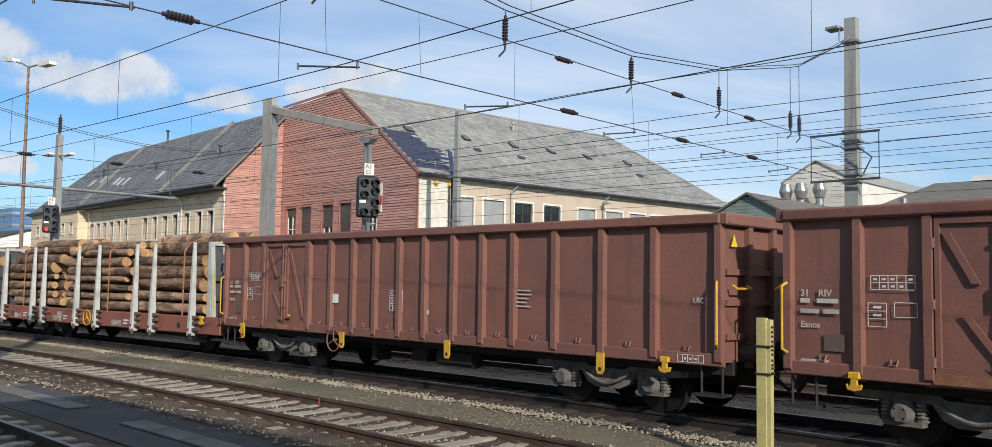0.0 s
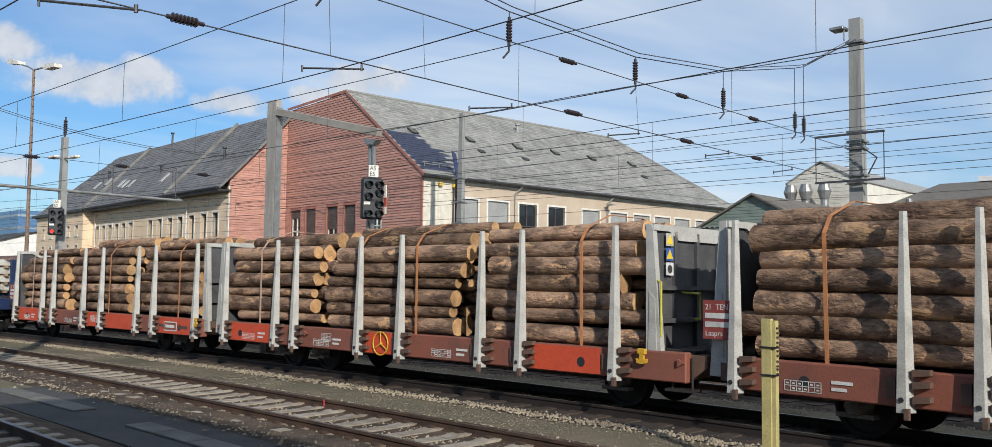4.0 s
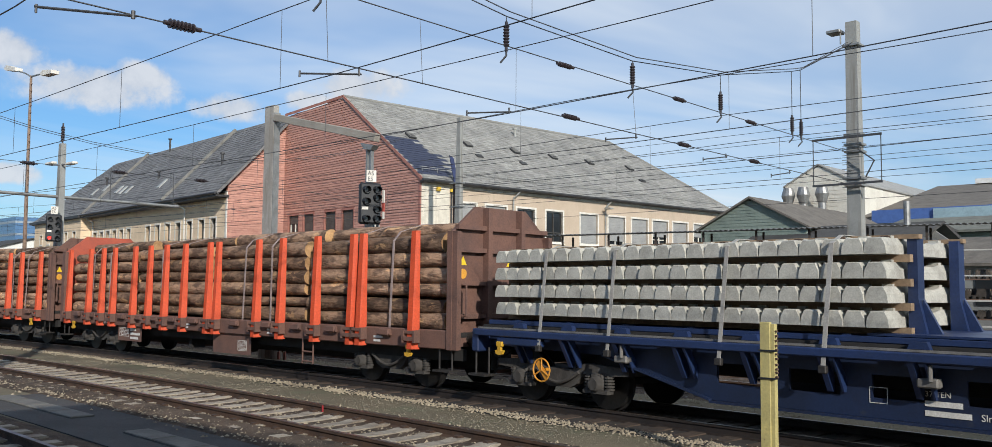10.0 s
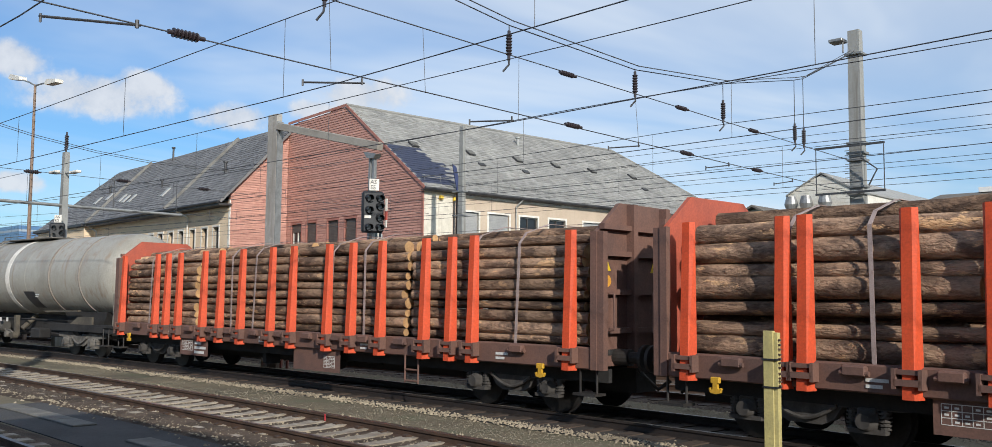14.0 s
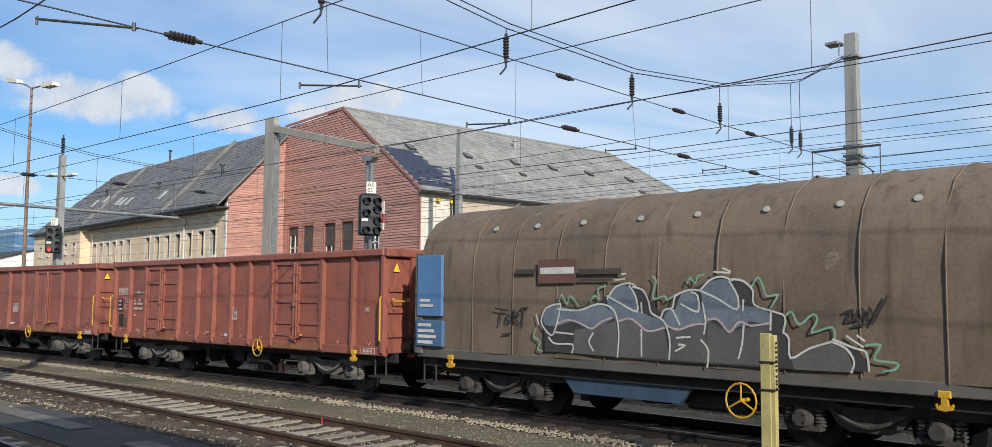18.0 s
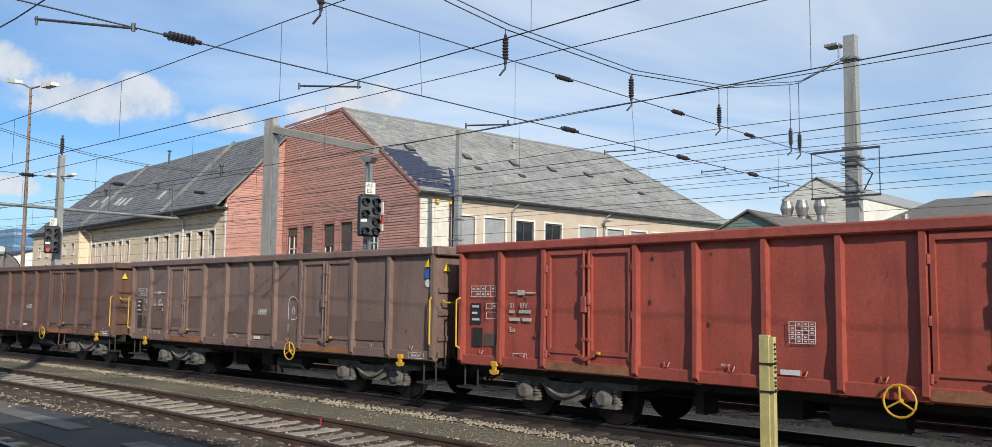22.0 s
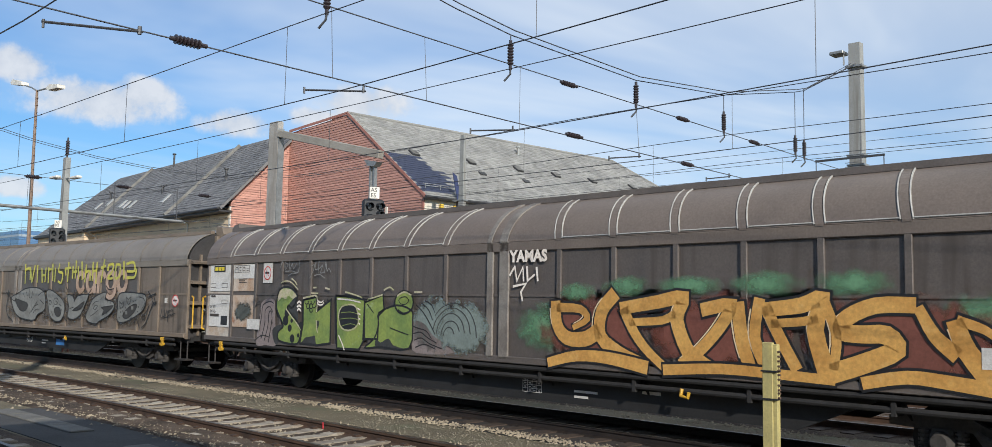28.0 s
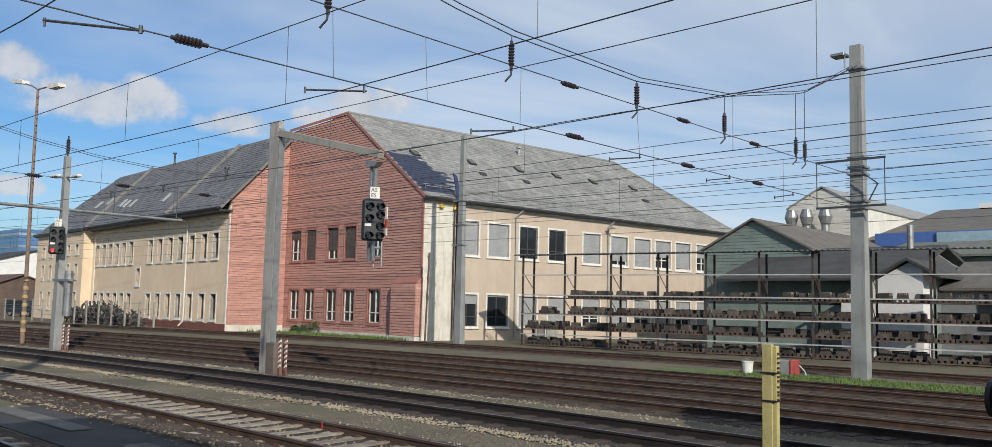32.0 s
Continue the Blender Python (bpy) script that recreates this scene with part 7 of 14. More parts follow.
    dull = surface("dulled_white_lettering", (0.50, 0.46, 0.42), (0.38, 0.34, 0.30), 0.7, grain=60, stain=8, bump=0)
    if style == "straight":
        xt = xr - 0.06
        grid_mark(w, ribs[0] + 0.16, ribs[0] + 0.72, 2.02, 2.2, y, 2, 5)
        grid_mark(w, ribs[0] + 0.12, ribs[0] + 0.36, 1.55, 1.85, y, 3, 1)
        grid_mark(w, ribs[0] + 0.46, ribs[0] + 0.74, 1.68, 1.86, y, 1, 1)
        plate(w, xt + 0.34, xt + 0.62, 1.2, 1.42, y, surface("wire_mesh_holder", (0.13, 0.085, 0.07), (0.09, 0.065, 0.055), 0.7), "card_holder")
        text_lines(w, xt, 1.05, (0.4,), 0.03, 0.1, y, dull)
    else:
        xt = ribs[0] + 0.2
        grid_mark(w, xr, xr + 0.66, 2.12, 2.32, y, 2, 5)
        plate(w, xr, xr + 0.28, 1.62, 2.0, y, M_BLACKPANEL, "data_panel")
        text_lines(w, xr + 0.04, 1.92, (0.18, 0.14, 0.2), 0.04, 0.12, y - 0.006)
        grid_mark(w, xr + 0.42, xr + 0.72, 1.9, 2.0, y, 1, 2)
        grid_mark(w, xr + 0.42, xr + 0.68, 1.72, 1.84, y, 1, 1)
        plate(w, xr + 0.05, xr + 0.32, 1.2, 1.55, y, M_BLACKPANEL, "card_holder")
        plate(w, xr + 0.38, xr + 0.7, 1.22, 1.45, y, surface("wire_mesh_holder", (0.13, 0.085, 0.07), (0.09, 0.065, 0.055), 0.7), "card_holder")
        plate(w, xt, xt + 0.18, 2.18, 2.205, y, dull, "logo_bar")
        plate(w, xt + 0.2, xt + 0.38, 2.15, 2.24, y, dull, "logo_bar", "white owner's mark in plain bars")
        plate(w, xt + 0.4, xt + 0.66, 2.18, 2.205, y, dull, "logo_bar")
        grid_mark(w, xt + 0.1, xt + 0.44, 1.02, 1.12, y, 1, 2)
    words(w, "31", xt, 1.92, 0.13, y, dull, 0.002)
    words(w, "RIV", xt + 0.26, 1.92, 0.13, y, dull, 0.002)
    for z, parts_of in ((1.83, ((0.0, 0.14), (0.24, 0.3))), (1.69, ((0.0, 0.27), (0.33, 0.22)))):
        for dx, ln in parts_of:
            text_lines(w, xt + dx, z, (ln,), 0.06, 0.1, y, dull)
    words(w, "Eanos" if style == "straight" else "Eas", xt, 1.5, 0.12, y, dull, 0.002)
    if style == "straight" or seed == 3:
        words(w, "UIC", h - 0.7 if style != "straight" else h - 0.5, 1.78, 0.12, y, dull, 0.002)
    if style == "straight":
        grid_mark(w, -0.5, -0.1, 1.45, 1.85, y, 4, 4)
        plate(w, 0.5, 0.72, 1.4, 1.5, y, dull)
    else:
        grid_mark(w, 0.2, 0.58, 1.51, 1.8, y, 5, 4)
        plate(w, 0.08, 0.37, 1.08, 1.15, -1.463, M_MARK, "label_plate", "white label strip")
        words(w, "RIC-UP", -0.85, 1.14, 0.05, -1.463, dull, 0.001)
    if seed == 6:
        # stack of signs by the front corner
        plate(w, h - 0.33, h - 0.13, 2.48, 2.66, -1.435, plain("sign_blue", (0.04, 0.12, 0.35)), "blue_sign", "blue instruction sign")
        part("round_sign", Geo().rod((h - 0.23, -1.43, 2.38), (h - 0.23, -1.439, 2.38), 0.08, 16), M_MARK, w, "white round sign")
        tri2 = Geo().prism([(h - 0.32, 2.7), (h - 0.14, 2.7), (h - 0.23, 2.86)], -1.439, -1.43, "y")
        part("warning_sign", tri2, plain("warning_yellow", (0.85, 0.6, 0.03)), w, "yellow warning triangle")
    grid_mark(w, h - 0.75, h - 0.3, z0 - 0.02, z0 + 0.09, -1.465, 1, 5)
    if style == "straight":
        text_lines(w, 3.0, 1.9, (0.4, 0.42, 0.36, 0.3, 0.4), 0.025, 0.07, y, dull)
        plate(w, -2.5, -2.28, 1.55, 1.75, y, plain("sticker_white", (0.7, 0.72, 0.72)), "sticker")
    return w


def make_open_wagons():
    rust = surface("oxide_red_paint", (0.208, 0.09, 0.066), (0.16, 0.073, 0.057), 0.62, grain=35, stain=0.9, bump=0.12, streak=(0.17, 0.075, 0.058), third=(0.30, 0.15, 0.095), third_at=(0.70, 0.76), third_scale=4)
    ribs_b = [-6.2, -5.31, -3.4, -2.55, -1.74, -0.98, -0.19, 0.59, 1.42, 2.2, 2.99, 3.96, 4.97, 5.99]
    open_wagon("long brown open wagon with ribbed steel sides", 8.95, -5.53, rust, ribs_b, [(-5.31, -3.4)], "straight", 1, -2.3)
    w = open_wagon("long brown open wagon with X-braced doors", -6.6, -20.94, rust, ribs_b, [(-5.31, -3.4)], "straight", 2, -2.3)
    for x in (-6.1, -2.0, 1.35, 5.0):
        lug = part("jacking_lug", Geo().prism([(x - 0.075, 0.94), (x + 0.075, 0.94), (x + 0.075, 0.66), (x + 0.04, 0.6), (x - 0.04, 0.6), (x - 0.075, 0.66)], -1.53, -1.5, "y"), M_YELLOWP, w, "yellow jacking lug")
        part("lug_hole", Geo().rod((x, -1.532, 0.68), (x, -1.528, 0.68), 0.035, 10), M_BLACKPANEL, lug)
    ribs_h = [-5.29, -4.27, -2.36, -1.35, -0.53, 0.34, 1.2, 2.19, 4.18, 5.29]
    doors = [(-4.27, -2.36), (2.19, 4.18)]
    ribs_k = [-5.42, -4.34, -2.38, -1.27, -0.14, 0.94, 2.01, 3.95, 5.15]
    doors_k = [(-4.34, -2.38), (2.01, 3.95)]
    spec = [((0.30, 0.098, 0.066), (0.23, 0.08, 0.058), -208.3, -221.0, "rust-red open wagon with ribbed doors and yellow handwheel"),
            ((0.285, 0.096, 0.068), (0.215, 0.078, 0.06), -222.2, -235.0, "rust-red open wagon with dented side sheets"),
            ((0.345, 0.076, 0.052), (0.285, 0.064, 0.046), -235.9, -248.95, "bright red open wagon, freshly painted"),
            ((0.20, 0.13, 0.104), (0.16, 0.106, 0.088), -249.75, -262.8, "dull grey-brown open wagon with chalk marks"),
            ((0.145, 0.08, 0.06), (0.115, 0.066, 0.052), -264.0, -276.87, "dark brown open wagon with dented sheets")]
    for i, (a, b, f, r, lab) in enumerate(spec):
        p = surface("wagon_paint_%s" % ("rust", "worn", "bright", "grey", "dark")[i], a, b, 0.48, grain=22, stain=0.9, bump=0.06, streak=tuple(c * 0.8 for c in b),
                    third=tuple(min(1, c * 1.45) for c in a), third_at=(0.68, 0.76), third_scale=4)
        w = open_wagon(lab, f, r, p, ribs_h if i == 0 else ribs_k, doors if i == 0 else doors_k, "dented", 3 + i, 1.7)
        if i >= 3:
            for x0, x1, zt in ((-5.36, -4.7, 1.8), (-4.2, -3.45, 1.5), (-3.2, -2.5, 2.1), (-1.2, -0.22, 1.72), (-0.08, 0.86, 1.66), (2.15, 2.9, 1.66), (3.05, 3.85, 1.7), (4.02, 5.08, 1.6)):
                plate(w, x0, x1, 1.2, zt, -1.43, surface("repainted_patch", tuple(c * 0.72 for c in a), tuple(c * 0.66 for c in a), 0.6, grain=30, stain=3, bump=0.05), "repainted_patch")
        if i == 3:
            g = ribbon(Geo(), flowing([(1.5, 1.3), (1.5, 1.95), (1.62, 2.1), (1.82, 2.05), (1.9, 1.8), (1.82, 1.6), (1.62, 1.58)]), 0.02, 0.016, -1.436)
            ribbon(g, flowing([(1.64, 1.72), (1.7, 1.86), (1.76, 1.72), (1.66, 1.7)]), 0.015, 0.012, -1.436)
            part("chalk_scrawl", g, M_MARK, w)


make_open_wagons()

# ---- log wagons ----
M_BARK = surface("pine_bark", (0.37, 0.24, 0.16), (0.13, 0.085, 0.062), 0.95, grain=22, stain=4.0, bump=1.0, bump_size=0.06, per_object=0.4, stretch=(0.42, 1, 1), spread=(0.40, 0.60),
                 third=(0.58, 0.36, 0.20), third_at=(0.57, 0.63), third_scale=3.2, spec=0.15)
M_CUT = surface("cut_log_end", (0.50, 0.30, 0.14), (0.33, 0.185, 0.085), 0.85, grain=30, stain=5, bump=0.2, per_object=0.25)
M_STRAP = surface("faded_orange_strap", (0.50, 0.20, 0.07), (0.38, 0.17, 0.08), 0.8, grain=60, stain=5, bump=0.1)
M_STRAP3 = surface("pale_dusty_strap", (0.50, 0.36, 0.27), (0.40, 0.28, 0.20), 0.8, grain=60, stain=5, bump=0.1)
M_STRAP2 = surface("dusty_mauve_strap", (0.36, 0.28, 0.26), (0.26, 0.20, 0.185), 0.8, grain=60, stain=5, bump=0.1)


def log_mesh(seed, length, r):
    """A slightly bent, tapered trunk along x with bark and two sawn ends."""
    key = ("log", seed, round(length, 2), round(r, 3))
    if key in SHARED:
        return SHARED[key]
    rnd = random.Random(seed * 131 + int(length * 100))
    seg, rings = 11, 7
    vs, fs = [], []
    bend, ph = rnd.uniform(-0.025, 0.025), rnd.uniform(0, 6.28)
    off = Vector((rnd.uniform(0, 90), rnd.uniform(0, 90), 0))
    for k in range(rings):
        t = k / (rings - 1)
        x = (t - 0.5) * length
        rr = r * (1.0 - 0.14 * t) * (1.06 if k in (0,) else 1.0)
        cy, cz = bend * math.sin(math.pi * t) * math.cos(ph), bend * math.sin(math.pi * t) * math.sin(ph)
        for i in range(seg):
            a = 2 * math.pi * i / seg
            q = rr * (1 + 0.12 * noise.noise(Vector((x * 1.3, math.cos(a) * 1.4, math.sin(a) * 1.4)) + off))
            vs.append((x, cy + q * math.cos(a), cz + q * math.sin(a)))
    for k in range(rings - 1):
        fs += [(k * seg + i, k * seg + (i + 1) % seg, (k + 1) * seg + (i + 1) % seg, (k + 1) * seg + i) for i in range(seg)]
    n = len(fs)
    fs += [tuple(range(seg - 1, -1, -1)), tuple(range((rings - 1) * seg, rings * seg))]
    me = bpy.data.meshes.new("log")
    me.from_pydata(vs, [], fs)
    me.materials.append(M_BARK)
    me.materials.append(M_CUT)
    bm = bmesh.new()
    bm.from_mesh(me)
    bmesh.ops.recalc_face_normals(bm, faces=bm.faces)
    bm.to_mesh(me)
    bm.free()
    me.polygons[n].material_index = me.polygons[n + 1].material_index = 1
    me.polygons.foreach_set("use_smooth", [i < n for i in range(len(me.polygons))])
    me.set_sharp_from_angle(angle=radians(60))
    SHARED[key] = me
    return me


def log_stack(place, x0, x1, z0, ztop, d, seed, label, straps, half=1.3, heap=0.25, shell=False, strap_mat=None, ragged=0.12):
    """A load of logs lying along the wagon between x0 and x1."""
    st = thing("log_stack", None, label, "log stack", "loads of logs")
    TRAIN.append((st, place))
    rnd = random.Random(seed)
    L = x1 - x0
    z, row = z0 + d * 0.5, 0
    top_line = []
    while z < ztop + heap:
        hw = half - d * 0.5
        if z > ztop - d * 0.4:
            hw *= max(0.25, 1 - (z - (ztop - d * 0.4)) / (heap + d * 0.5) * 0.8)
        n = max(1, int(round(2 * hw / (d * 1.02))) + 1)
        last = z + d * 0.87 >= ztop + heap
        for i in range(n):
            y = -hw + (2 * hw) * i / max(1, n - 1) + rnd.uniform(-0.02, 0.02)
            if n == 1:
                y = 0
            inside = 1 < i < n - 2
            if shell and inside and z < ztop - d * 1.5:
                continue
            r = d * 0.5 * rnd.choice((0.68, 0.82, 0.95, 1.03, 1.12))
            ln = L - rnd.uniform(0, ragged * 2)
            me = log_mesh(rnd.randrange(6), round(L - rnd.choice((0.0, 0.12, 0.25)) * min(1, ragged * 6), 2), round(d * 0.5, 3))
            k = r / (d * 0.5)
            m = pose((x0 + x1) / 2 + rnd.uniform(-ragged, ragged), y, z + rnd.uniform(-0.02, 0.02), rnd.uniform(0, 360), rnd.uniform(-0.5, 0.5), rnd.choice((0, 180)) + rnd.uniform(-0.7, 0.7))
            ob = part("log", me, None, st, at=m @ Matrix.Diagonal((1, k, k, 1)))
        z += d * 0.87
        row += 1
    for sx, lean, mat in straps:
        yb = -half - 0.05
        pts = [(sx + lean, yb - 0.04, 1.02), (sx, yb, ztop - 0.1), (sx, yb + 0.18, ztop + heap * 0.5), (sx, -0.5, ztop + heap + 0.1), (sx, 0.5, ztop + heap + 0.1), (sx, half - 0.1, ztop + heap * 0.5), (sx, half + 0.05, ztop - 0.1), (sx, half + 0.08, 1.02)]
        g = Geo()
        wd = 0.03
        for a, b in zip(pts, pts[1:]):
            a, b = Vector(a), Vector(b)
            dn = (b - a).normalized().cross(Vector((1, 0, 0))) * 0.004
            g.add([a + Vector((-wd, 0, 0)) + dn, a + Vector((wd, 0, 0)) + dn, b + Vector((wd, 0, 0)) + dn, b + Vector((-wd, 0, 0)) + dn,
                   a + Vector((-wd, 0, 0)) - dn, a + Vector((wd, 0, 0)) - dn, b + Vector((wd, 0, 0)) - dn, b + Vector((-wd, 0, 0)) - dn],
                  [(0, 1, 2, 3), (7, 6, 5, 4), (0, 4, 5, 1), (2, 6, 7, 3), (0, 3, 7, 4), (1, 5, 6, 2)])
        part("lashing_strap", g, mat, st, "woven lashing strap")
    return st


M_STAKEWHITE = surface("greyish_white_stake", (0.44, 0.435, 0.405), (0.34, 0.335, 0.31), 0.6, grain=40, stain=2, bump=0.1, third=(0.25, 0.2, 0.16), third_at=(0.66, 0.74), third_scale=6)
M_LORED = surface("worn_orange_red_frame", (0.25, 0.083, 0.053), (0.19, 0.072, 0.05), 0.65, grain=35, stain=1.0, bump=0.15, third=(0.16, 0.07, 0.05), third_at=(0.55, 0.68), third_scale=1.5)
M_FRESHRED = surface("bright_orange_red_panel", (0.56, 0.075, 0.03), (0.48, 0.068, 0.03), 0.55, grain=35, stain=2, bump=0.08)


def stake_geo(base_w, top_w, z0, z1, y):
    g = Geo()
    vs = []
    for z, wd, dy in ((z0, base_w, 0.16), (z1, top_w, 0.07)):
        vs += [(-wd, y, z), (-wd * 0.55, y - dy, z), (wd * 0.55, y - dy, z), (wd, y, z)]
    g.add(vs, [(0, 1, 5, 4), (1, 2, 6, 5), (2, 3, 7, 6), (3, 0, 4, 7), (0, 3, 2, 1), (4, 5, 6, 7)])
    return g


def bulkhead(w, x, s, paint, z0=1.0, z1=3.04):
    """White folded end wall of a log wagon: wedge-shaped side posts, a ribbed sheet, a notched cap; s: the side its stiffeners face."""
    # sheet and ribs carry the bulkhead's shade in their dark colour
    shade_tone = surface("shade_toned_bulkhead_sheet", (0.085, 0.085, 0.09), (0.05, 0.05, 0.054), 0.7, grain=30, stain=1.5, bump=0.1)
    b = part("bulkhead", Geo().box(x - 0.03, x + 0.03, -1.25, 1.25, z0, z1 - 0.08), shade_tone, w, "white end bulkhead with a sheet toned dark for shade")
    for y in (-1.32, 1.32):
        part("bulkhead_post", Geo().prism([(x - s * 0.05, z0 - 0.3), (x + s * 0.25, z0 - 0.3), (x + s * 0.22, z0 + 0.1), (x + s * 0.07, z1 - 0.04), (x + s * 0.03, z1), (x - s * 0.05, z1)], y - 0.06, y + 0.06, "y"), paint, b)
        part("post_flange", Geo().prism([(x + s * 0.0, z0), (x + s * 0.16, z0), (x + s * 0.12, z0 + 0.85), (x + s * 0.02, z0 + 0.95)], y - 0.075, y + 0.075, "y"), paint, b)
    part("bulkhead_cap", Geo().prism([(-1.36, z1 - 0.1), (-1.36, z1), (1.36, z1), (1.36, z1 - 0.1), (0.9, z1 - 0.1), (0.62, z1 - 0.24), (-0.62, z1 - 0.24), (-0.9, z1 - 0.1)], x - 0.09, x + 0.09, "x"), paint, b)
    for z in (1.45, 1.98):
        part("bulkhead_rib", Geo().box(*sorted((x, x + s * 0.14)), -1.25, 1.25, z, z + 0.07), shade_tone, b)
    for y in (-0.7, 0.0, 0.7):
        part("bulkhead_rib", Geo().box(*sorted((x, x + s * 0.09)), y - 0.04, y + 0.04, z0, z1 - 0.1), shade_tone, b)
    return b


STAKES = (-14.0, -11.5, -10.58, -8.15, -6.83, -4.42, -3.38, -1.02, 0.48, 2.77, 3.55, 5.93, 7.27, 9.55, 10.55, 12.6)


def stake_wagon(label, front, rear, fresh, loads, seed, owner_x):
    """Two short units coupled for good, with white stakes and end walls. fresh: bays repainted bright; loads: (x0, x1, log thickness, straps)."""
    w, h = wagon_thing("log_wagon", label, front, rear)
    for a, b in ((-h + 0.1, -0.72), (0.28, h - 0.35)):
        for s in (-1, 1):
            ya, yb = sorted((1.28 * s, 1.46 * s))
            part("side_sill", Geo().box(a, b, ya, yb, 0.55, 1.02, chamfer=0.02), M_LORED, w, "rusty orange-red side sill")
        part("deck", Geo().box(a, b, -1.28, 1.28, 0.92, 1.0), M_UNDER, w)
        part("centre_beam", Geo().box(a - 0.1, b + 0.1, -0.4, 0.4, 0.5, 0.9), M_UNDER, w)
        part("head_stock", Geo().prism([(a, 0.98), (a, 0.6), (a - 0.28, 0.8), (a - 0.28, 0.98)], -1.3, 1.3, "y"), M_BROWNSTEEL, w)
        part("head_stock", Geo().prism([(b, 0.98), (b, 0.6), (b + 0.28, 0.8), (b + 0.28, 0.98)], -1.3, 1.3, "y"), M_BROWNSTEEL, w)
    for x in STAKES:
        for s in (-1, 1):
            part("stake", shared("white_stake", lambda: stake_geo(0.115, 0.045, 0.5, 3.03, -1.44), M_STAKEWHITE), None, w, "tapered white stake", at=pose(x, 0, 0, 0, 0, 0 if s < 0 else 180))
        for z in (0.62, 0.8, 0.95):
            part("stake_bracket", Geo().prism([(x + 0.12, z), (x + 0.34, z + 0.03), (x + 0.34, z + 0.1), (x + 0.12, z + 0.09)], -1.56, -1.46, "y"), M_BROWNSTEEL, w)
        part("stake_bracket", Geo().box(x - 0.24, x - 0.12, -1.5, -1.46, 0.66, 0.92), M_BROWNSTEEL, w)
        part("stake_bolt", Geo().rod((x, -1.61, 0.66), (x, -1.585, 0.66), 0.035, 8), M_BLACKPANEL, w)
        part("stake_latch", Geo().box(x + 0.04, x + 0.1, -1.62, -1.56, 0.42, 0.56), M_BROWNSTEEL, w)
    for a, b in fresh:
        plate(w, a, b, 0.57, 1.0, -1.462, M_FRESHRED, "painted_panel", "bright orange-red repainted panel")
    for x in STAKES[1::2]:
        part("lashing_eye", Geo().prism([(x + 1.2, 0.8), (x + 1.32, 0.86), (x + 1.2, 0.92)], -1.51, -1.46, "y"), M_LORED, w)
    for x in (-13.2, -9.6, 1.3, 4.3, 8.2):
        grid_mark(w, x, x + 0.55, 0.62, 0.76, -1.468, 2, 6)
        text_lines(w, x + 0.7, 0.76, (0.3, 0.22), 0.045, 0.09, -1.468)
    for x in (-7.6, 4.6):
        grid_mark(w, x, x + 0.34, 0.72, 0.9, -1.468, 3, 3)
    # single axles at the units' ends
    for x in (-h + 1.9, -4.0, -2.6, 2.6, 4.0, h - 1.9):
        ax = part("wheelset", shared("wheelset", wheel_geo, M_WHEEL, True), None, w, at=pose(x, 0, 0.46))
        for s in (-1, 1):
            part("axle_box", shared("axle_box_cover", axlebox_geo, M_BOGIE, True), None, ax, at=pose(0, 1.05 * s, 0, 0, 0, 0 if s < 0 else 180))
            part("leaf_spring", Geo().prism([(-0.55, 0.14), (-0.3, 0.22), (0.3, 0.22), (0.55, 0.14), (0.3, 0.17), (-0.3, 0.17)], *sorted((0.98 * s, 1.1 * s)), "y"), M_BOGIE, ax)
    for x, s in ((-h - 0.02, -1), (-0.78, 1), (0.12, -1), (h - 1.08, 1)):
        b = bulkhead(w, x, s, M_STAKEWHITE)
        if x > 5:
            for k, (col, z) in enumerate((((0.8, 0.6, 0.05), 2.7), ((0.05, 0.12, 0.4), 2.46), ((0.7, 0.7, 0.7), 2.22))):
                sg = part("warning_sign", Geo().box(x + 0.092, x + 0.098, -1.02, -0.8, z, z + 0.21), plain("sign_%d" % k, col) if k else M_STAKEWHITE, b)
                tri = Geo()
                slab(tri, [(x + 0.1, -1.01, z + 0.03), (x + 0.1, -0.81, z + 0.03), (x + 0.1, -0.91, z + 0.19)], (1, 0, 0), 0.002)
                part("sign_mark", tri if k < 2 else Geo().rod((x + 0.1, -0.91, z + 0.1), (x + 0.102, -0.91, z + 0.1), 0.07, 12), plain("warning_yellow", (0.85, 0.6, 0.03)) if k < 2 else plain("sign_dark", (0.06, 0.05, 0.06)), sg)
            part("handrail", Geo().path([(x + 0.1, -1.33, 1.2), (x + 0.22, -1.36, 1.25), (x + 0.22, -1.36, 2.1), (x + 0.1, -1.33, 2.15)], 0.02), plain("lime_yellow", (0.55, 0.5, 0.06)), b, "yellow handrail")
            part("handrail", Geo().path([(x + 0.1, -0.55, 1.95), (x + 0.24, -0.55, 1.93), (x + 0.24, -0.2, 1.93), (x + 0.24, -0.2, 1.5), (x + 0.1, -0.2, 1.48)], 0.02), plain("lime_yellow", (0.55, 0.5, 0.06)), b, "yellow handrail")
            part("end_platform", Geo().box(x, x + 0.75, -1.2, 1.2, 0.98, 1.04), M_UNDER, w)
    board = plate(w, -h - 0.3, -h + 0.24, 1.26, 1.84, -1.5, plain("dark_red_plate", (0.27, 0.055, 0.045)), "number_board", "dark red number board")
    part("board_bracket", Geo().box(-h - 0.1, -h + 0.1, -1.5, -1.38, 1.45, 1.6), M_BROWNSTEEL, board)
    words(w, "21", -h - 0.26, 1.7, 0.12, -1.507)
    words(w, "TEN", -h - 0.07, 1.7, 0.12, -1.507)
    text_lines(w, -h - 0.26, 1.57, (0.42, 0.44), 0.08, 0.13, -1.507)
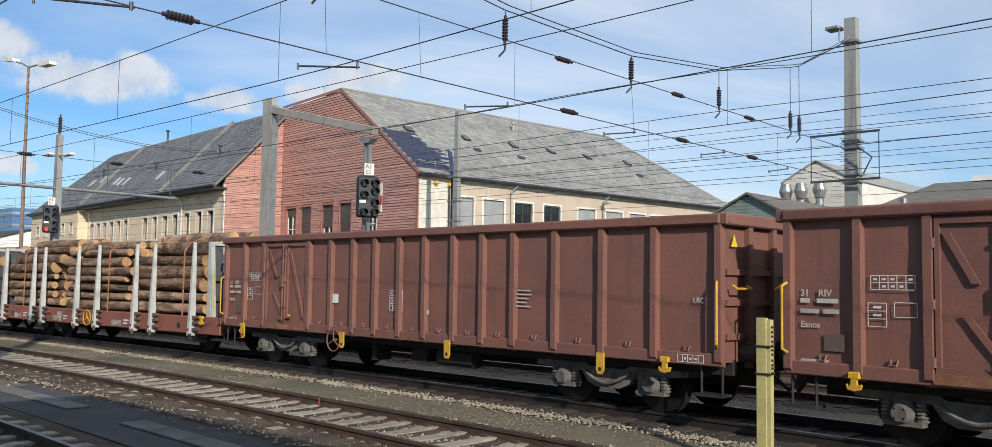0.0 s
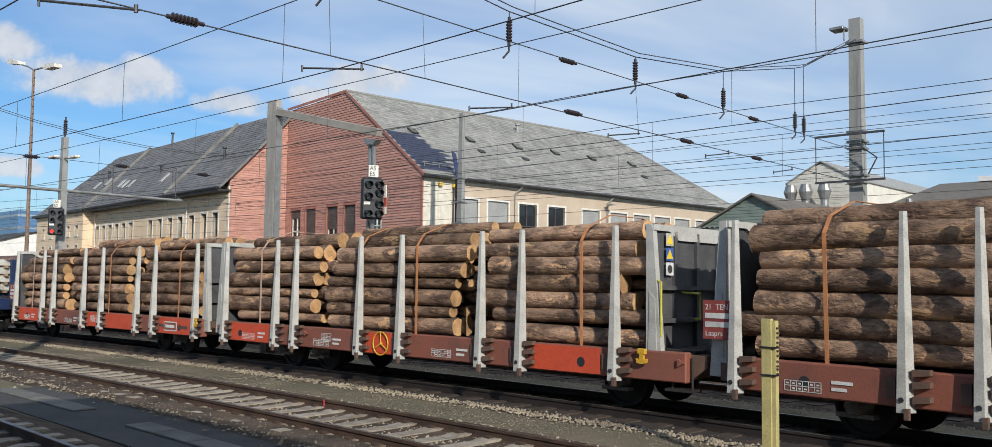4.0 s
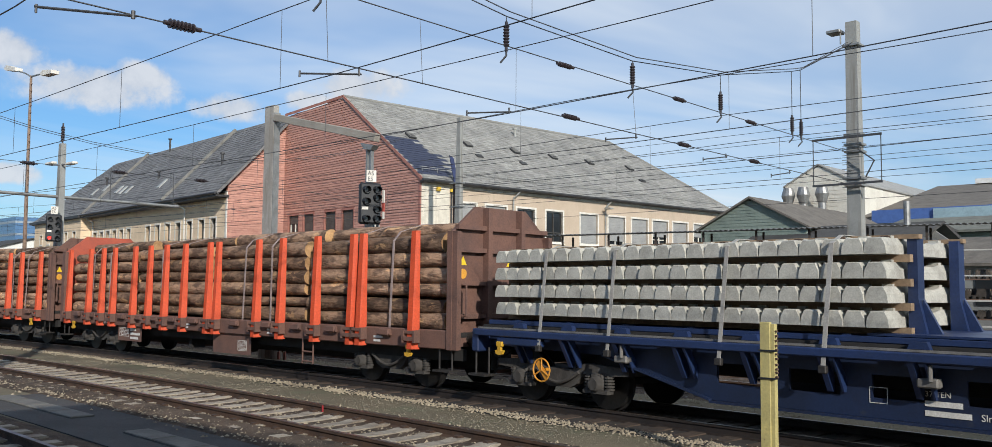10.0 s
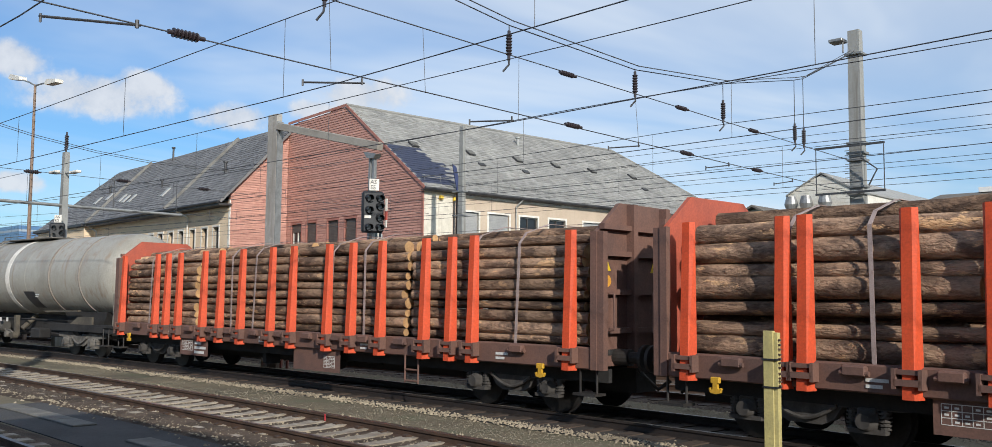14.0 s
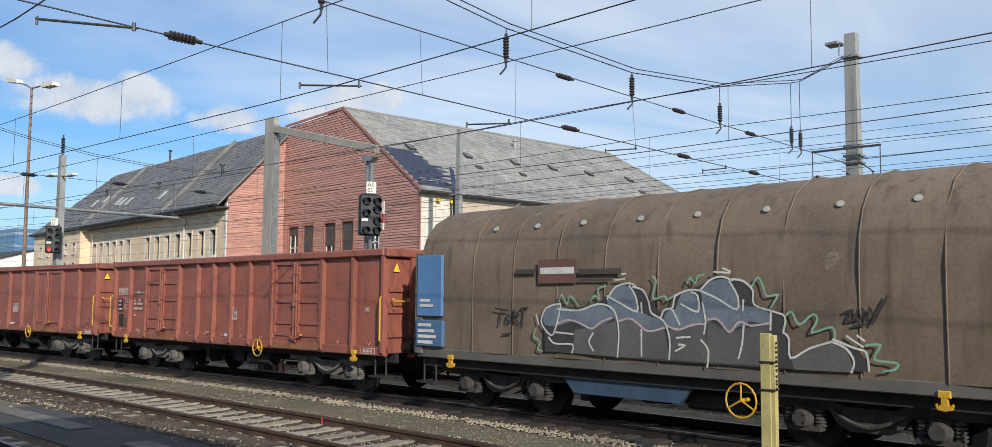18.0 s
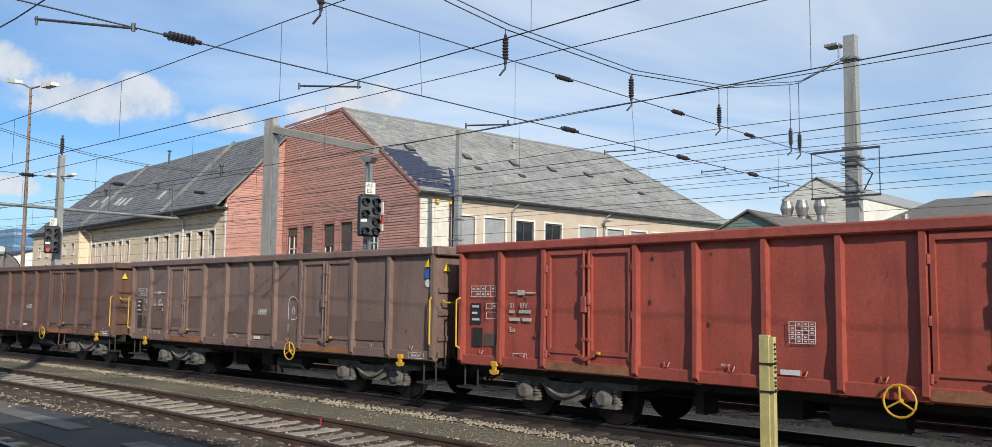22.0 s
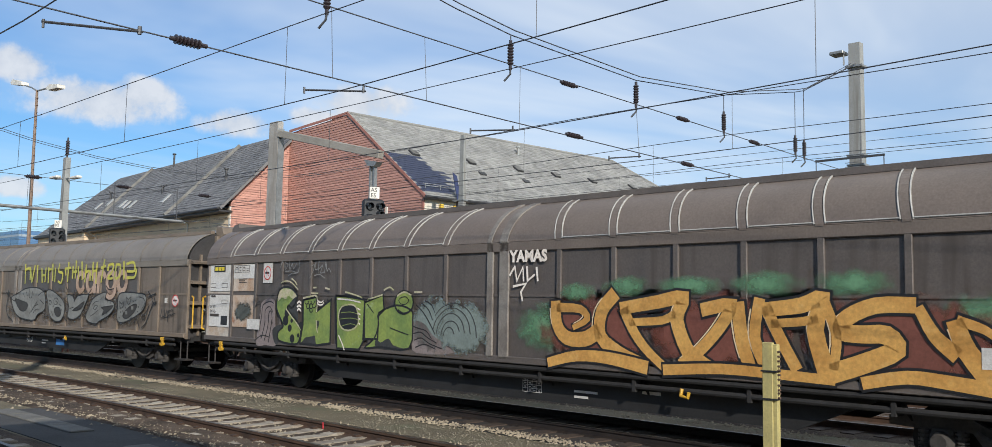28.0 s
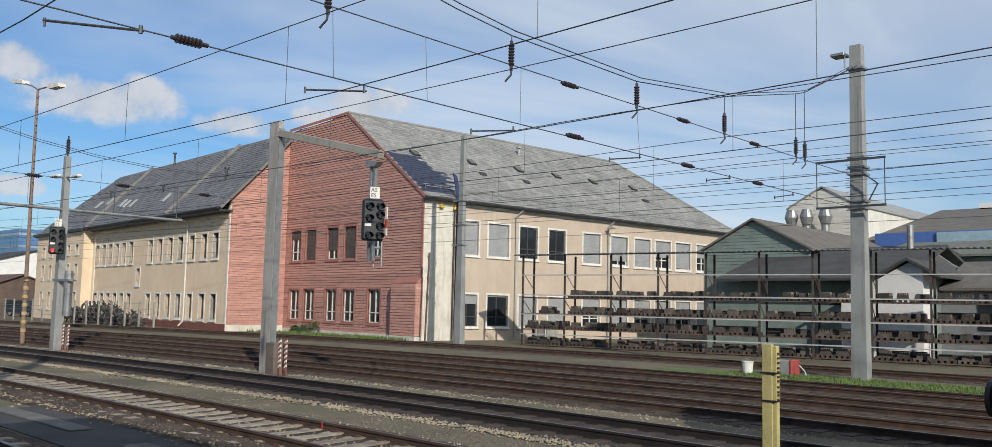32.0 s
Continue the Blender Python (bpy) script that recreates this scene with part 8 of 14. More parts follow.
    words(w, "Laaprs", -h - 0.26, 1.31, 0.12, -1.507)
    plate(w, owner_x - 0.36, owner_x + 0.36, 0.64, 0.9, -1.468, M_MARK, "logo_plate", "white framed owner's plate")
    plate(w, owner_x - 0.33, owner_x + 0.33, 0.67, 0.87, -1.472, M_LORED, "logo_plate")
    plate(w, owner_x - 0.25, owner_x + 0.25, 0.73, 0.81, -1.476, M_MARK, "logo_bar")
    plate(w, owner_x - 0.66, owner_x - 0.4, 0.74, 0.82, -1.468, M_BROWNSTEEL, "logo_bar")
    plate(w, owner_x + 0.4, owner_x + 0.95, 0.72, 0.8, -1.468, M_BROWNSTEEL, "logo_bar")
    for x in (-12.9, -2.75, -1.9, 1.2, 11.9):
        part("jacking_hole", Geo().rod((x, -1.463, 0.75), (x, -1.468, 0.75), 0.085, 14), M_BLACKPANEL, w)
    add_handwheel(w, 6.68, 0.78, -1.5, r=0.24)
    for x in (-0.85, h - 1.1):
        hook(w, x, 0.95, -1.54)
    add_ends(w, h - 0.25)
    c0 = (front + rear) / 2
    tones = ("rough brown pine logs with orange lashing strap", "thick barked pine logs stacked lengthwise", "brown spruce logs with pale sawn ends")
    for j, (a, b, d, straps) in enumerate(loads):
        log_stack(c0, a, b, 1.02, 2.9, d, seed * 17 + j, tones[j % 3], [(x, 0.05, (M_STRAP, M_STRAP, M_STRAP3)[(j + k + seed) % 3]) for k, x in enumerate(straps)], heap=0.3, ragged=0.3)


def orange_stake_wagon(label, front, rear, seed, stakes, d, shell):
    w, h = wagon_thing("log_wagon", label, front, rear)
    frame_m = surface("rust_brown_frame", (0.16, 0.083, 0.062), (0.11, 0.063, 0.052), 0.75, grain=30, stain=1.4, bump=0.2, third=(0.18, 0.09, 0.06), third_at=(0.62, 0.72))
    orange = surface("orange_red_stake_paint", (0.60, 0.072, 0.018), (0.50, 0.06, 0.018), 0.65, grain=30, stain=1.5, bump=0.08, third=(0.38, 0.08, 0.04), third_at=(0.66, 0.76))
    underframe(w, h, 0.62, 0.85, 1.1)
    for s in (-1, 1):
        ya, yb = sorted((1.25 * s, 1.43 * s))
        part("side_sill", Geo().box(-h, h, ya, yb, 0.85, 1.22, chamfer=0.02), frame_m, w, "rust-brown side sill")
    part("deck", Geo().box(-h, h, -1.25, 1.25, 1.08, 1.18), M_UNDER, w)
    for x in stakes:
        for s in (-1, 1):
            part("stake", shared("orange_stake", lambda: stake_geo(0.135, 0.12, 0.82, 3.2, -1.40), orange), None, w, "flat orange-red stake", at=pose(x, 0, 0, 0, 0, 0 if s < 0 else 180))
        br = part("stake_pocket", Geo().box(x - 0.17, x + 0.17, -1.6, -1.44, 0.99, 1.07).box(x - 0.17, x + 0.17, -1.58, -1.44, 1.13, 1.19).box(x - 0.19, x - 0.14, -1.6, -1.44, 0.95, 1.2).box(x + 0.14, x + 0.19, -1.6, -1.44, 0.95, 1.2), frame_m, w)
    for x0, x1 in zip(stakes, stakes[1:]):
        if x1 - x0 > 0.85:
            xm = (x0 + x1) / 2
            part("ratchet", Geo().box(xm - 0.16, xm + 0.16, -1.54, -1.43, 1.06, 1.2, chamfer=0.02).rod((xm - 0.2, -1.5, 1.1), (xm + 0.2, -1.5, 1.1), 0.035, 8), frame_m, w)
    for s in (-1, 1):
        x = s * (h - 0.05)
        e = part("end_wall", Geo().prism([(-1.4, 0.9), (1.4, 0.9), (1.4, 3.15), (0.75, 3.68), (-0.75, 3.68), (-1.4, 3.15)], x - 0.04, x + 0.04, "x"), frame_m if s > 0 else surface("orange_red_end", (0.42, 0.09, 0.05), (0.30, 0.075, 0.05), 0.6, grain=30, stain=1.2, bump=0.1), w, "tall angled end wall")
        for y in (-1.38, -0.5, 0.5, 1.38):
            zt = 3.15 if abs(y) > 1 else 3.66
            xa, xb = sorted((x + s * 0.04, x + s * 0.2))
            part("end_post", Geo().box(xa, xb, y - 0.06, y + 0.06, 0.85, zt), frame_m, e)
        for z in (1.45, 2.1, 2.75, 3.2):
            xa, xb = sorted((x + s * 0.04, x + s * 0.15))
            part("end_rib", Geo().box(xa, xb, -1.34, 1.34, z, z + 0.09), frame_m, e)
        # inner faces carry the bright paint towards the load
        part("corner_post", Geo().box(x - 0.06, x + 0.07, -1.46, -1.36, 0.85, 3.16), frame_m, e)
        part("handrail", Geo().path([(x + s * 0.18, -1.3, 1.5), (x + s * 0.32, -1.3, 1.52), (x + s * 0.32, -1.3, 2.1), (x + s * 0.18, -1.3, 2.12)], 0.022), frame_m, e)
        if s > 0:
            for y0 in (-1.12, 0.25):
                tri = Geo()
                slab(tri, [(x + 0.045, y0 - 0.1, 2.5), (x + 0.045, y0 + 0.1, 2.5), (x + 0.045, y0, 2.68)], (1, 0, 0), 0.004)
                part("warning_sign", tri, plain("warning_yellow", (0.85, 0.6, 0.03)), e, "yellow warning triangle")
            part("warning_disc", Geo().rod((x + 0.041, -1.12, 2.33), (x + 0.048, -1.12, 2.33), 0.1, 14), plain("sign_orange", (0.75, 0.36, 0.05)), e)
            part("grab_rail", Geo().path([(x + 0.05, -1.28, 1.3), (x + 0.14, -1.3, 1.34), (x + 0.14, -1.3, 2.2), (x + 0.05, -1.28, 2.24)], 0.02), frame_m, e)
    plate(w, -5.2, -3.7, 0.42, 0.85, -1.36, frame_m, "data_board", "brown board with white writing")
    grid_mark(w, -5.1, -4.5, 0.55, 0.8, -1.366, 3, 5)
    text_lines(w, -4.4, 0.72, (0.35, 0.6, 0.5), 0.07, 0.12, -1.366)
    plate(w, 0.3, 2.1, 0.35, 0.85, -1.36, frame_m, "equipment_box", "brown equipment box")
    grid_mark(w, 1.5, 1.9, 0.45, 0.7, -1.366, 4, 4)
    for x in (-6.0, -1.1, 2.9, 6.9):
        text_lines(w, x, 1.0, (0.3, 0.22), 0.045, 0.08, -1.438)
    lad = Geo()
    for x in (4.35, 4.75):
        lad.rod((x, -1.42, 0.32), (x, -1.42, 0.88), 0.02)
    for z in (0.36, 0.58):
        lad.rod((4.35, -1.42, z), (4.75, -1.42, z), 0.02)
    part("step_ladder", lad, frame_m, w)
    for x in (-h + 1.0, h - 1.2):
        hook(w, x, 0.8, -1.46)
    for x in (-h + 2.2, h - 2.2):
        add_bogie(w, x)
    add_ends(w, h)
    c0 = (front + rear) / 2
    tones = ("barked pine logs stacked between orange stakes", "brown spruce logs with pale sawn ends", "long brown logs tied with a grey strap")
    for j, (a, b) in enumerate(((-8.85, -4.55), (-4.35, -0.1), (0.1, 4.15), (4.35, 8.9))):
        log_stack(c0, a, b, 1.19, 3.12, d, seed * 31 + j, tones[j % 3], [((a + b) / 2 - 0.4, 0.06 if j % 2 else -0.05, M_STRAP2), ((a + b) / 2 + 0.75, -0.06 if j % 2 else 0.04, M_STRAP2)], half=1.28, heap=0.2, shell=shell, ragged=0.08)


def make_log_wagons():
    stake_wagon("twin log wagon with white stakes and red sills", -21.3, -49.8, [(-3.12, -2.75)],
                [(-13.95, -10.2, 0.36, (-12.65,)), (-9.5, -5.3, 0.29, (-8.2, -6.2)), (-4.75, -0.95, 0.40, (-2.1,)), (0.4, 4.0, 0.33, (1.75,)), (4.6, 8.6, 0.31, (5.75, 7.7)), (9.3, 12.95, 0.38, (11.9,))], 1, -5.8)
    stake_wagon("twin log wagon with white stakes, freshly patched", -50.2, -78.75,
                [(-13.7, -11.8), (-7.9, -7.1), (-6.5, -4.7), (-3.1, -1.3), (0.78, 2.5), (6.15, 7.0), (10.85, 12.3)],
                [(-13.95, -10.2, 0.34, (-12.75,)), (-9.5, -5.4, 0.33, (-8.34, -6.55)), (-4.8, -0.95, 0.36, (-2.17,)), (0.4, 4.1, 0.35, (1.9,)), (4.6, 8.7, 0.33, (5.8, 7.6)), (9.3, 12.95, 0.34, (11.8,))], 2, -2.4)
    s1 = [-7.18, -6.25, -5.46, -4.12, -3.17, -2.22, -1.17, 0.13, 0.56, 2.43, 3.46, 4.84, 6.15, 6.48, 8.15]
    s2 = [-8.75, -7.17, -6.83, -5.41, -4.42, -4.02, -3.12, -1.17, 0.1, 1.47, 2.44, 3.48, 3.85, 4.75, 6.16, 7.09, 8.52]
    s3 = [-8.75, -6.59, -5.94, -5.23, -3.87, -2.99, -1.96, -0.6, 0.29, 1.69, 2.56, 3.56, 4.93, 5.69, 6.29, 8.63]
    orange_stake_wagon("log wagon with orange stakes and tall brown ends", -120.3, -138.75, 3, [-8.7] + s1, 0.36, False)
    orange_stake_wagon("log wagon with orange stakes, loaded with thick logs", -139.9, -158.4, 4, s2, 0.32, False)
    orange_stake_wagon("log wagon with orange stakes, loaded with thin logs", -159.8, -178.2, 5, s3, 0.225, True)


make_log_wagons()


# ---- sprayed paint: ribbons of paint for letters and strokes, and soft clouds ----
def oval(cx, cz, rx, rz, n=14, a0=0.0, turn=360.0):
    return [(cx + rx * math.cos(radians(a0 + turn * k / n)), cz + rz * math.sin(radians(a0 + turn * k / n))) for k in range(n + 1)]


def strokes(w, lines, width, y, material, name="sprayed_stroke"):
    """Each line becomes a stroke of its own."""
    for ln in lines:
        part(name, ribbon(Geo(), ln, width, width * 0.8, y), material, w)


def soft_spray(name, col, noise_scale=7.0, solid=0.35):
    """Sprayed paint that thins out towards its rim."""
    if name in MATS:
        return MATS[name]
    m = surface(name, col, tuple(c * 0.8 for c in col), 0.7, grain=20, stain=3, bump=0)
    nt = m.node_tree
    N, L = nt.nodes.new, nt.links.new
    b = nt.nodes["Principled BSDF"]
    tc = N("ShaderNodeTexCoord")
    sub = N("ShaderNodeVectorMath")
    sub.operation = "SUBTRACT"
    sub.inputs[1].default_value = (0.5, 0.5, 0.5)
    L(tc.outputs["Generated"], sub.inputs[0])
    flat = N("ShaderNodeVectorMath")
    flat.operation = "MULTIPLY"
    flat.inputs[1].default_value = (2, 0, 2)
    L(sub.outputs[0], flat.inputs[0])
    ln = N("ShaderNodeVectorMath")
    ln.operation = "LENGTH"
    L(flat.outputs[0], ln.inputs[0])
    nz = N("ShaderNodeTexNoise")
    nz.inputs["Scale"].default_value, nz.inputs["Detail"].default_value = noise_scale, 6
    L(tc.outputs["Object"], nz.inputs["Vector"])
    add = N("ShaderNodeMath")
    add.operation = "MULTIPLY_ADD"
    add.inputs[1].default_value = 0.9
    L(nz.outputs["Fac"], add.inputs[0]), L(ln.outputs["Value"], add.inputs[2])
    mr = N("ShaderNodeMapRange")
    mr.interpolation_type = "SMOOTHSTEP"
    mr.inputs[1].default_value, mr.inputs[2].default_value, mr.inputs[3].default_value, mr.inputs[4].default_value = 0.45 + solid, 1.35, 0.95, 0.0
    L(add.outputs[0], mr.inputs[0])
    L(mr.outputs[0], b.inputs["Alpha"])
    return m


def soft_patch(w, x0, x1, z0, z1, y, material, label=""):
    return part("spray_cloud", Geo().box(x0, x1, y - 0.0015, y, z0, z1), material, w, label)


def sprayed_shape(w, pts, y, fill, line=None, width=0.05, name="sprayed_shape", n=3, label=""):
    """A filled shape of sprayed paint with its drawn outline."""
    pts = flowing(pts, n, True) if n > 1 else pts
    p = part(name, slab(Geo(), [(x, y, z) for x, z in pts], (0, -1, 0), 0.0015), fill, w, label)
    if line:
        part("sprayed_outline", ribbon(Geo(), pts + pts[:2], width, width, y - 0.003), line, p)
    return p


def wild_letter(w, lines, y, fill, line, shine):
    """One interlocked letter out of swelling strokes, each (start width, end width, points)."""
    g, f, s = Geo(), Geo(), Geo()
    for a, b, pts in lines:
        ln = flowing(pts)
        ribbon(g, ln, a + 0.08, b + 0.07, y)
        ribbon(f, ln, a, b, y - 0.004)
        ribbon(s, [(x - a * 0.62, z + 0.03) for x, z in ln[1:-1]], 0.022, 0.016, y - 0.002)
    o = part("letter_outline", g, line, w)
    part("letter_filling", f, fill, o)
    part("letter_rim", s, shine, o)

# ---- flat wagons with concrete sleepers, tank wagon, hooded wagon ----
M_BLUE = surface("deep_blue_frame_paint", (0.016, 0.034, 0.105), (0.012, 0.024, 0.07), 0.45, grain=30, stain=1.0, bump=0.06, third=(0.035, 0.055, 0.12), third_at=(0.62, 0.74))
M_STRAPGREY = surface("dusty_worn_steel", (0.21, 0.2, 0.185), (0.13, 0.125, 0.12), 0.6, 0.2, grain=30, stain=3, bump=0.1)
M_NAVY = surface("dark_navy_girder", (0.011, 0.022, 0.062), (0.008, 0.015, 0.04), 0.5, grain=30, stain=1.2, bump=0.08, third=(0.03, 0.035, 0.05), third_at=(0.6, 0.74))
M_NEWCONC = surface("fresh_concrete", (0.46, 0.45, 0.40), (0.33, 0.32, 0.285), 0.9, grain=40, stain=4, bump=0.25, per_object=0.10)
M_TIMBER = surface("dunnage_timber", (0.30, 0.21, 0.13), (0.2, 0.14, 0.09), 0.9, grain=20, stain=4, bump=0.3, per_object=0.2)


def concrete_sleeper():
    g = Geo()
    # outline along y (2.6 long) swept by width: lower in the middle, tapered tops
    stations = [(-1.3, 0.15, 0.20), (-1.27, 0.15, 0.215), (-0.55, 0.145, 0.22), (-0.35, 0.125, 0.18), (0.35, 0.125, 0.18), (0.55, 0.145, 0.22), (1.27, 0.15, 0.215), (1.3, 0.15, 0.20)]
    vs = []
    for y, hw, hz in stations:
        vs += [(-hw, y, 0), (hw, y, 0), (hw * 0.92, y, hz * 0.55), (hw * 0.62, y, hz), (-hw * 0.62, y, hz), (-hw * 0.92, y, hz * 0.55)]
    fs = []
    for k in range(len(stations) - 1):
        fs += [(k * 6 + i, k * 6 + (i + 1) % 6, (k + 1) * 6 + (i + 1) % 6, (k + 1) * 6 + i) for i in range(6)]
    fs += [(5, 4, 3, 2, 1, 0), tuple(range(len(vs) - 6, len(vs)))]
    g.add(vs, fs)
    for y in (-0.92, -0.6, 0.6, 0.92):
        g.box(-0.07, 0.07, y - 0.05, y + 0.05, 0.2, 0.25)
    return g


def sleeper_stack(place, x0, n, label, strap_x, seed):
    st = thing("sleeper_stack", None, label, "sleeper stack", "stacks of concrete sleepers")
    TRAIN.append((st, place))
    rnd = random.Random(seed)
    me = shared("concrete_sleeper", concrete_sleeper, M_NEWCONC)
    z = 1.575
    L = n * 0.306
    for layer in range(4):
        for y in (-0.85, 0.85):
            part("dunnage", Geo().box(x0 - 0.05, x0 + L + 0.12, y - 0.05, y + 0.05, z - 0.1, z), M_TIMBER, st, "timber spacer")
        for i in range(n):
            part("sleeper", me, None, st, at=pose(x0 + 0.15 + i * 0.306, rnd.uniform(-0.02, 0.02), z, 0, 0, rnd.uniform(-0.4, 0.4)))
        z += 0.317
    z -= 0.1
    for y in (-0.75, 0.75):
        part("dunnage", Geo().box(x0 - 0.15, x0 + L + 0.2, y - 0.06, y + 0.06, z - 0.01, z + 0.05), M_TIMBER, st, "timber spacer")
    for i in range(n):
        if i % 2:
            part("clip", shared("sleeper_clip", lambda: Geo().box(-0.06, 0.06, -0.09, 0.09, 0, 0.05, chamfer=0.015), M_RAIL), None, st, at=pose(x0 + 0.15 + i * 0.306, -0.95, z - 0.02))
    for k, sx in enumerate(strap_x):
        mat = (surface("grey_strap", (0.36, 0.35, 0.33), (0.28, 0.27, 0.25), 0.8), plain("blue_strap", (0.17, 0.33, 0.5)))[1 if (k == 1 and seed == 3) else 0]
        g = Geo()
        low = [(sx - 0.1, -1.44, 1.02), (sx, -1.345, 2.68), (sx, -1.05, 2.8), (sx, 1.05, 2.8), (sx, 1.345, 2.68), (sx, 1.44, 1.02)]
        for a, b in zip(low, low[1:]):
            a, b = Vector(a), Vector(b)
            dn = (b - a).normalized().cross(Vector((1, 0, 0))) * 0.005
            e = Vector((0.032, 0, 0))
            g.add([a - e + dn, a + e + dn, b + e + dn, b - e + dn, a - e - dn, a + e - dn, b + e - dn, b - e - dn], [(0, 1, 2, 3), (7, 6, 5, 4), (0, 4, 5, 1), (2, 6, 7, 3), (0, 3, 7, 4), (1, 5, 6, 2)])
        part("lashing_strap", g, mat, st, "ratchet lashing strap")
        part("ratchet", Geo().box(sx - 0.16, sx - 0.04, -1.48, -1.4, 0.95, 1.06, chamfer=0.015), M_BUFFER, st)
    return st


def flat_wagon(label, front, rear, seed):
    """A blue bogie flat: rails on slanted brackets over a fish-bellied girder, stanchions before each load."""
    w, h = wagon_thing("flat_wagon", label, front, rear)
    part("deck", Geo().box(-h + 0.2, h - 0.2, -1.25, 1.25, 1.3, 1.37), M_UNDER, w)
    for s in (-1, 1):
        ya, yb = sorted((1.34 * s, 1.46 * s))
        part("edge_rail", Geo().box(-h + 0.15, h - 0.05, ya, yb, 1.17, 1.29, chamfer=0.015), M_BLUE, w)
        part("rail_lip", Geo().box(-h + 0.15, h - 0.05, *sorted((1.3 * s, 1.36 * s)), 1.295, 1.325), M_STRAPGREY, w, "pale grey rail edge")
        ya, yb = sorted((1.14 * s, 1.22 * s))
        part("upper_rail", Geo().box(-h + 0.3, h - 0.5, ya, yb, 1.375, 1.46, chamfer=0.01), M_BLUE, w)
        # fish-bellied side girder with lightening holes
        ya, yb = sorted((1.05 * s, 1.1 * s))
        g = Geo()
        holes = [(x, x + 0.74, 0.66, 0.96) for x in [-4.55 + 1.175 * k for k in range(8)]]
        holed_wall(g, -4.65, 4.1 + 0.9, 0.6, 1.17, ya, yb, [q for q in holes if q[1] < 4.9], "a")
        g.prism([(-4.65, 0.6), (-4.65, 0.4), (4.1, 0.4), (5.0, 0.6)], ya, yb, "y")
        g.prism([(-h + 0.2, 1.17), (-h + 0.2, 0.98), (-6.75, 0.94), (-4.65, 0.4), (-4.65, 1.17)], ya, yb, "y")
        g.prism([(h - 0.2, 1.17), (h - 0.2, 0.98), (6.4, 0.94), (5.0, 0.6), (5.0, 1.17)], ya, yb, "y")
        part("side_girder", g, M_NAVY, w, "deep fish-bellied blue girder")
        ya, yb = sorted((1.0 * s, 1.18 * s))
        fl = Geo()
        slab(fl, [(-6.75, ya, 0.935), (-4.65, ya, 0.395), (-4.65, yb, 0.395), (-6.75, yb, 0.935)], (0, 0, -1), 0.03)
        slab(fl, [(4.1, ya, 0.395), (6.4, ya, 0.935), (6.4, yb, 0.935), (4.1, yb, 0.395)], (0, 0, -1), 0.03)
        fl.box(-4.65, 4.1, ya, yb, 0.365, 0.395)
        part("girder_flange", fl, M_NAVY, w)
        for k in range(16):
            x = -8.55 + k * 1.175
            prof = [(1.44 * s, 1.17), (1.3 * s, 1.17), (1.1 * s, 0.9), (1.1 * s, 0.7), (1.16 * s, 0.7)]
            part("bracket", Geo().prism(prof, x - 0.11, x - 0.03, "x").prism(prof, x + 0.1, x + 0.13, "x"), M_BLUE, w, "slanted blue bracket")
            part("deck_block", Geo().prism([(x - 0.14, 1.33), (x + 0.14, 1.33), (x + 0.1, 1.42), (x - 0.1, 1.42)], *sorted((1.24 * s, 1.34 * s)), "y"), M_BLUE, w)
    part("centre_beam", Geo().box(-h + 0.2, h - 0.2, -0.35, 0.35, 0.7, 1.2), M_UNDER, w)
    for k in range(15):
        x = -8.7 + k * 1.243
        part("cross_beam", Geo().box(x - 0.06, x + 0.06, -1.2, 1.2, 1.37, 1.475), M_BLUE, w)
    part("deck_plate", Geo().box(-2.2, 1.75, -1.2, 1.2, 1.47, 1.5), M_BLUE, w, "blue cover plate between the loads")
    for x in (-1.76, h - 0.55):
        for y in (-0.68, 0.72):
            p = part("stanchion", Geo().prism([(x - 0.08, 1.4), (x + 0.17, 1.4), (x + 0.05, 1.95), (x + 0.05, 2.76), (x - 0.08, 2.76)], y - 0.1, y + 0.1, "y"), M_BLUE, w, "tall blue stanchion")
            part("stanchion_foot", Geo().prism([(x + 0.05, 1.3), (x + 0.42, 1.3), (x + 0.08, 1.95)], y - 0.03, y + 0.03, "y"), M_BLUE, p)
    for y in (-1.36, 1.36):
        part("gusset", Geo().prism([(h - 0.55, 1.3), (h - 0.08, 0.98), (h - 0.02, 1.3), (h - 0.34, 1.9), (h - 0.5, 1.9)], y - 0.03, y + 0.03, "y"), M_BLUE, w, "tapered corner gusset")
    for s in (-1, 1):
        xa, xb = sorted((s * (h - 0.2), s * (h - 0.02)))
        part("head_stock", Geo().box(xa, xb, -1.4, 1.4, 0.86, 1.29, chamfer=0.02), M_BLUE, w)
        part("side_box", Geo().box(s * (h - 1.3) - 0.55, s * (h - 1.3) + 0.55, -1.44, -1.3, 1.02, 1.16, chamfer=0.02), M_BLUE, w)
    part("corner_step", Geo().box(h - 0.35, h + 0.05, -1.55, -1.25, 0.44, 0.48).rod((h - 0.3, -1.4, 0.46), (h - 0.3, -1.4, 1.0), 0.025).rod((h - 0.02, -1.4, 0.46), (h - 0.02, -1.4, 1.6), 0.025), M_STRAPGREY, w, "grey step and grab iron")
    for x in (-6.2, -1.4, 2.2, 5.9):
        part("tie_down", Geo().box(x - 0.13, x + 0.13, -1.36, -1.2, 0.86, 0.98, chamfer=0.02).rod((x + 0.05, -1.38, 0.95), (x + 0.05, -1.38, 1.15), 0.03, 8), M_STRAPGREY, w)
    # writing on the girder
    y = -1.106
    x0 = -1.72 if seed == 1 else 0.72
    words(w, "37 TEN", x0 - 2.25, 0.74, 0.1, y)
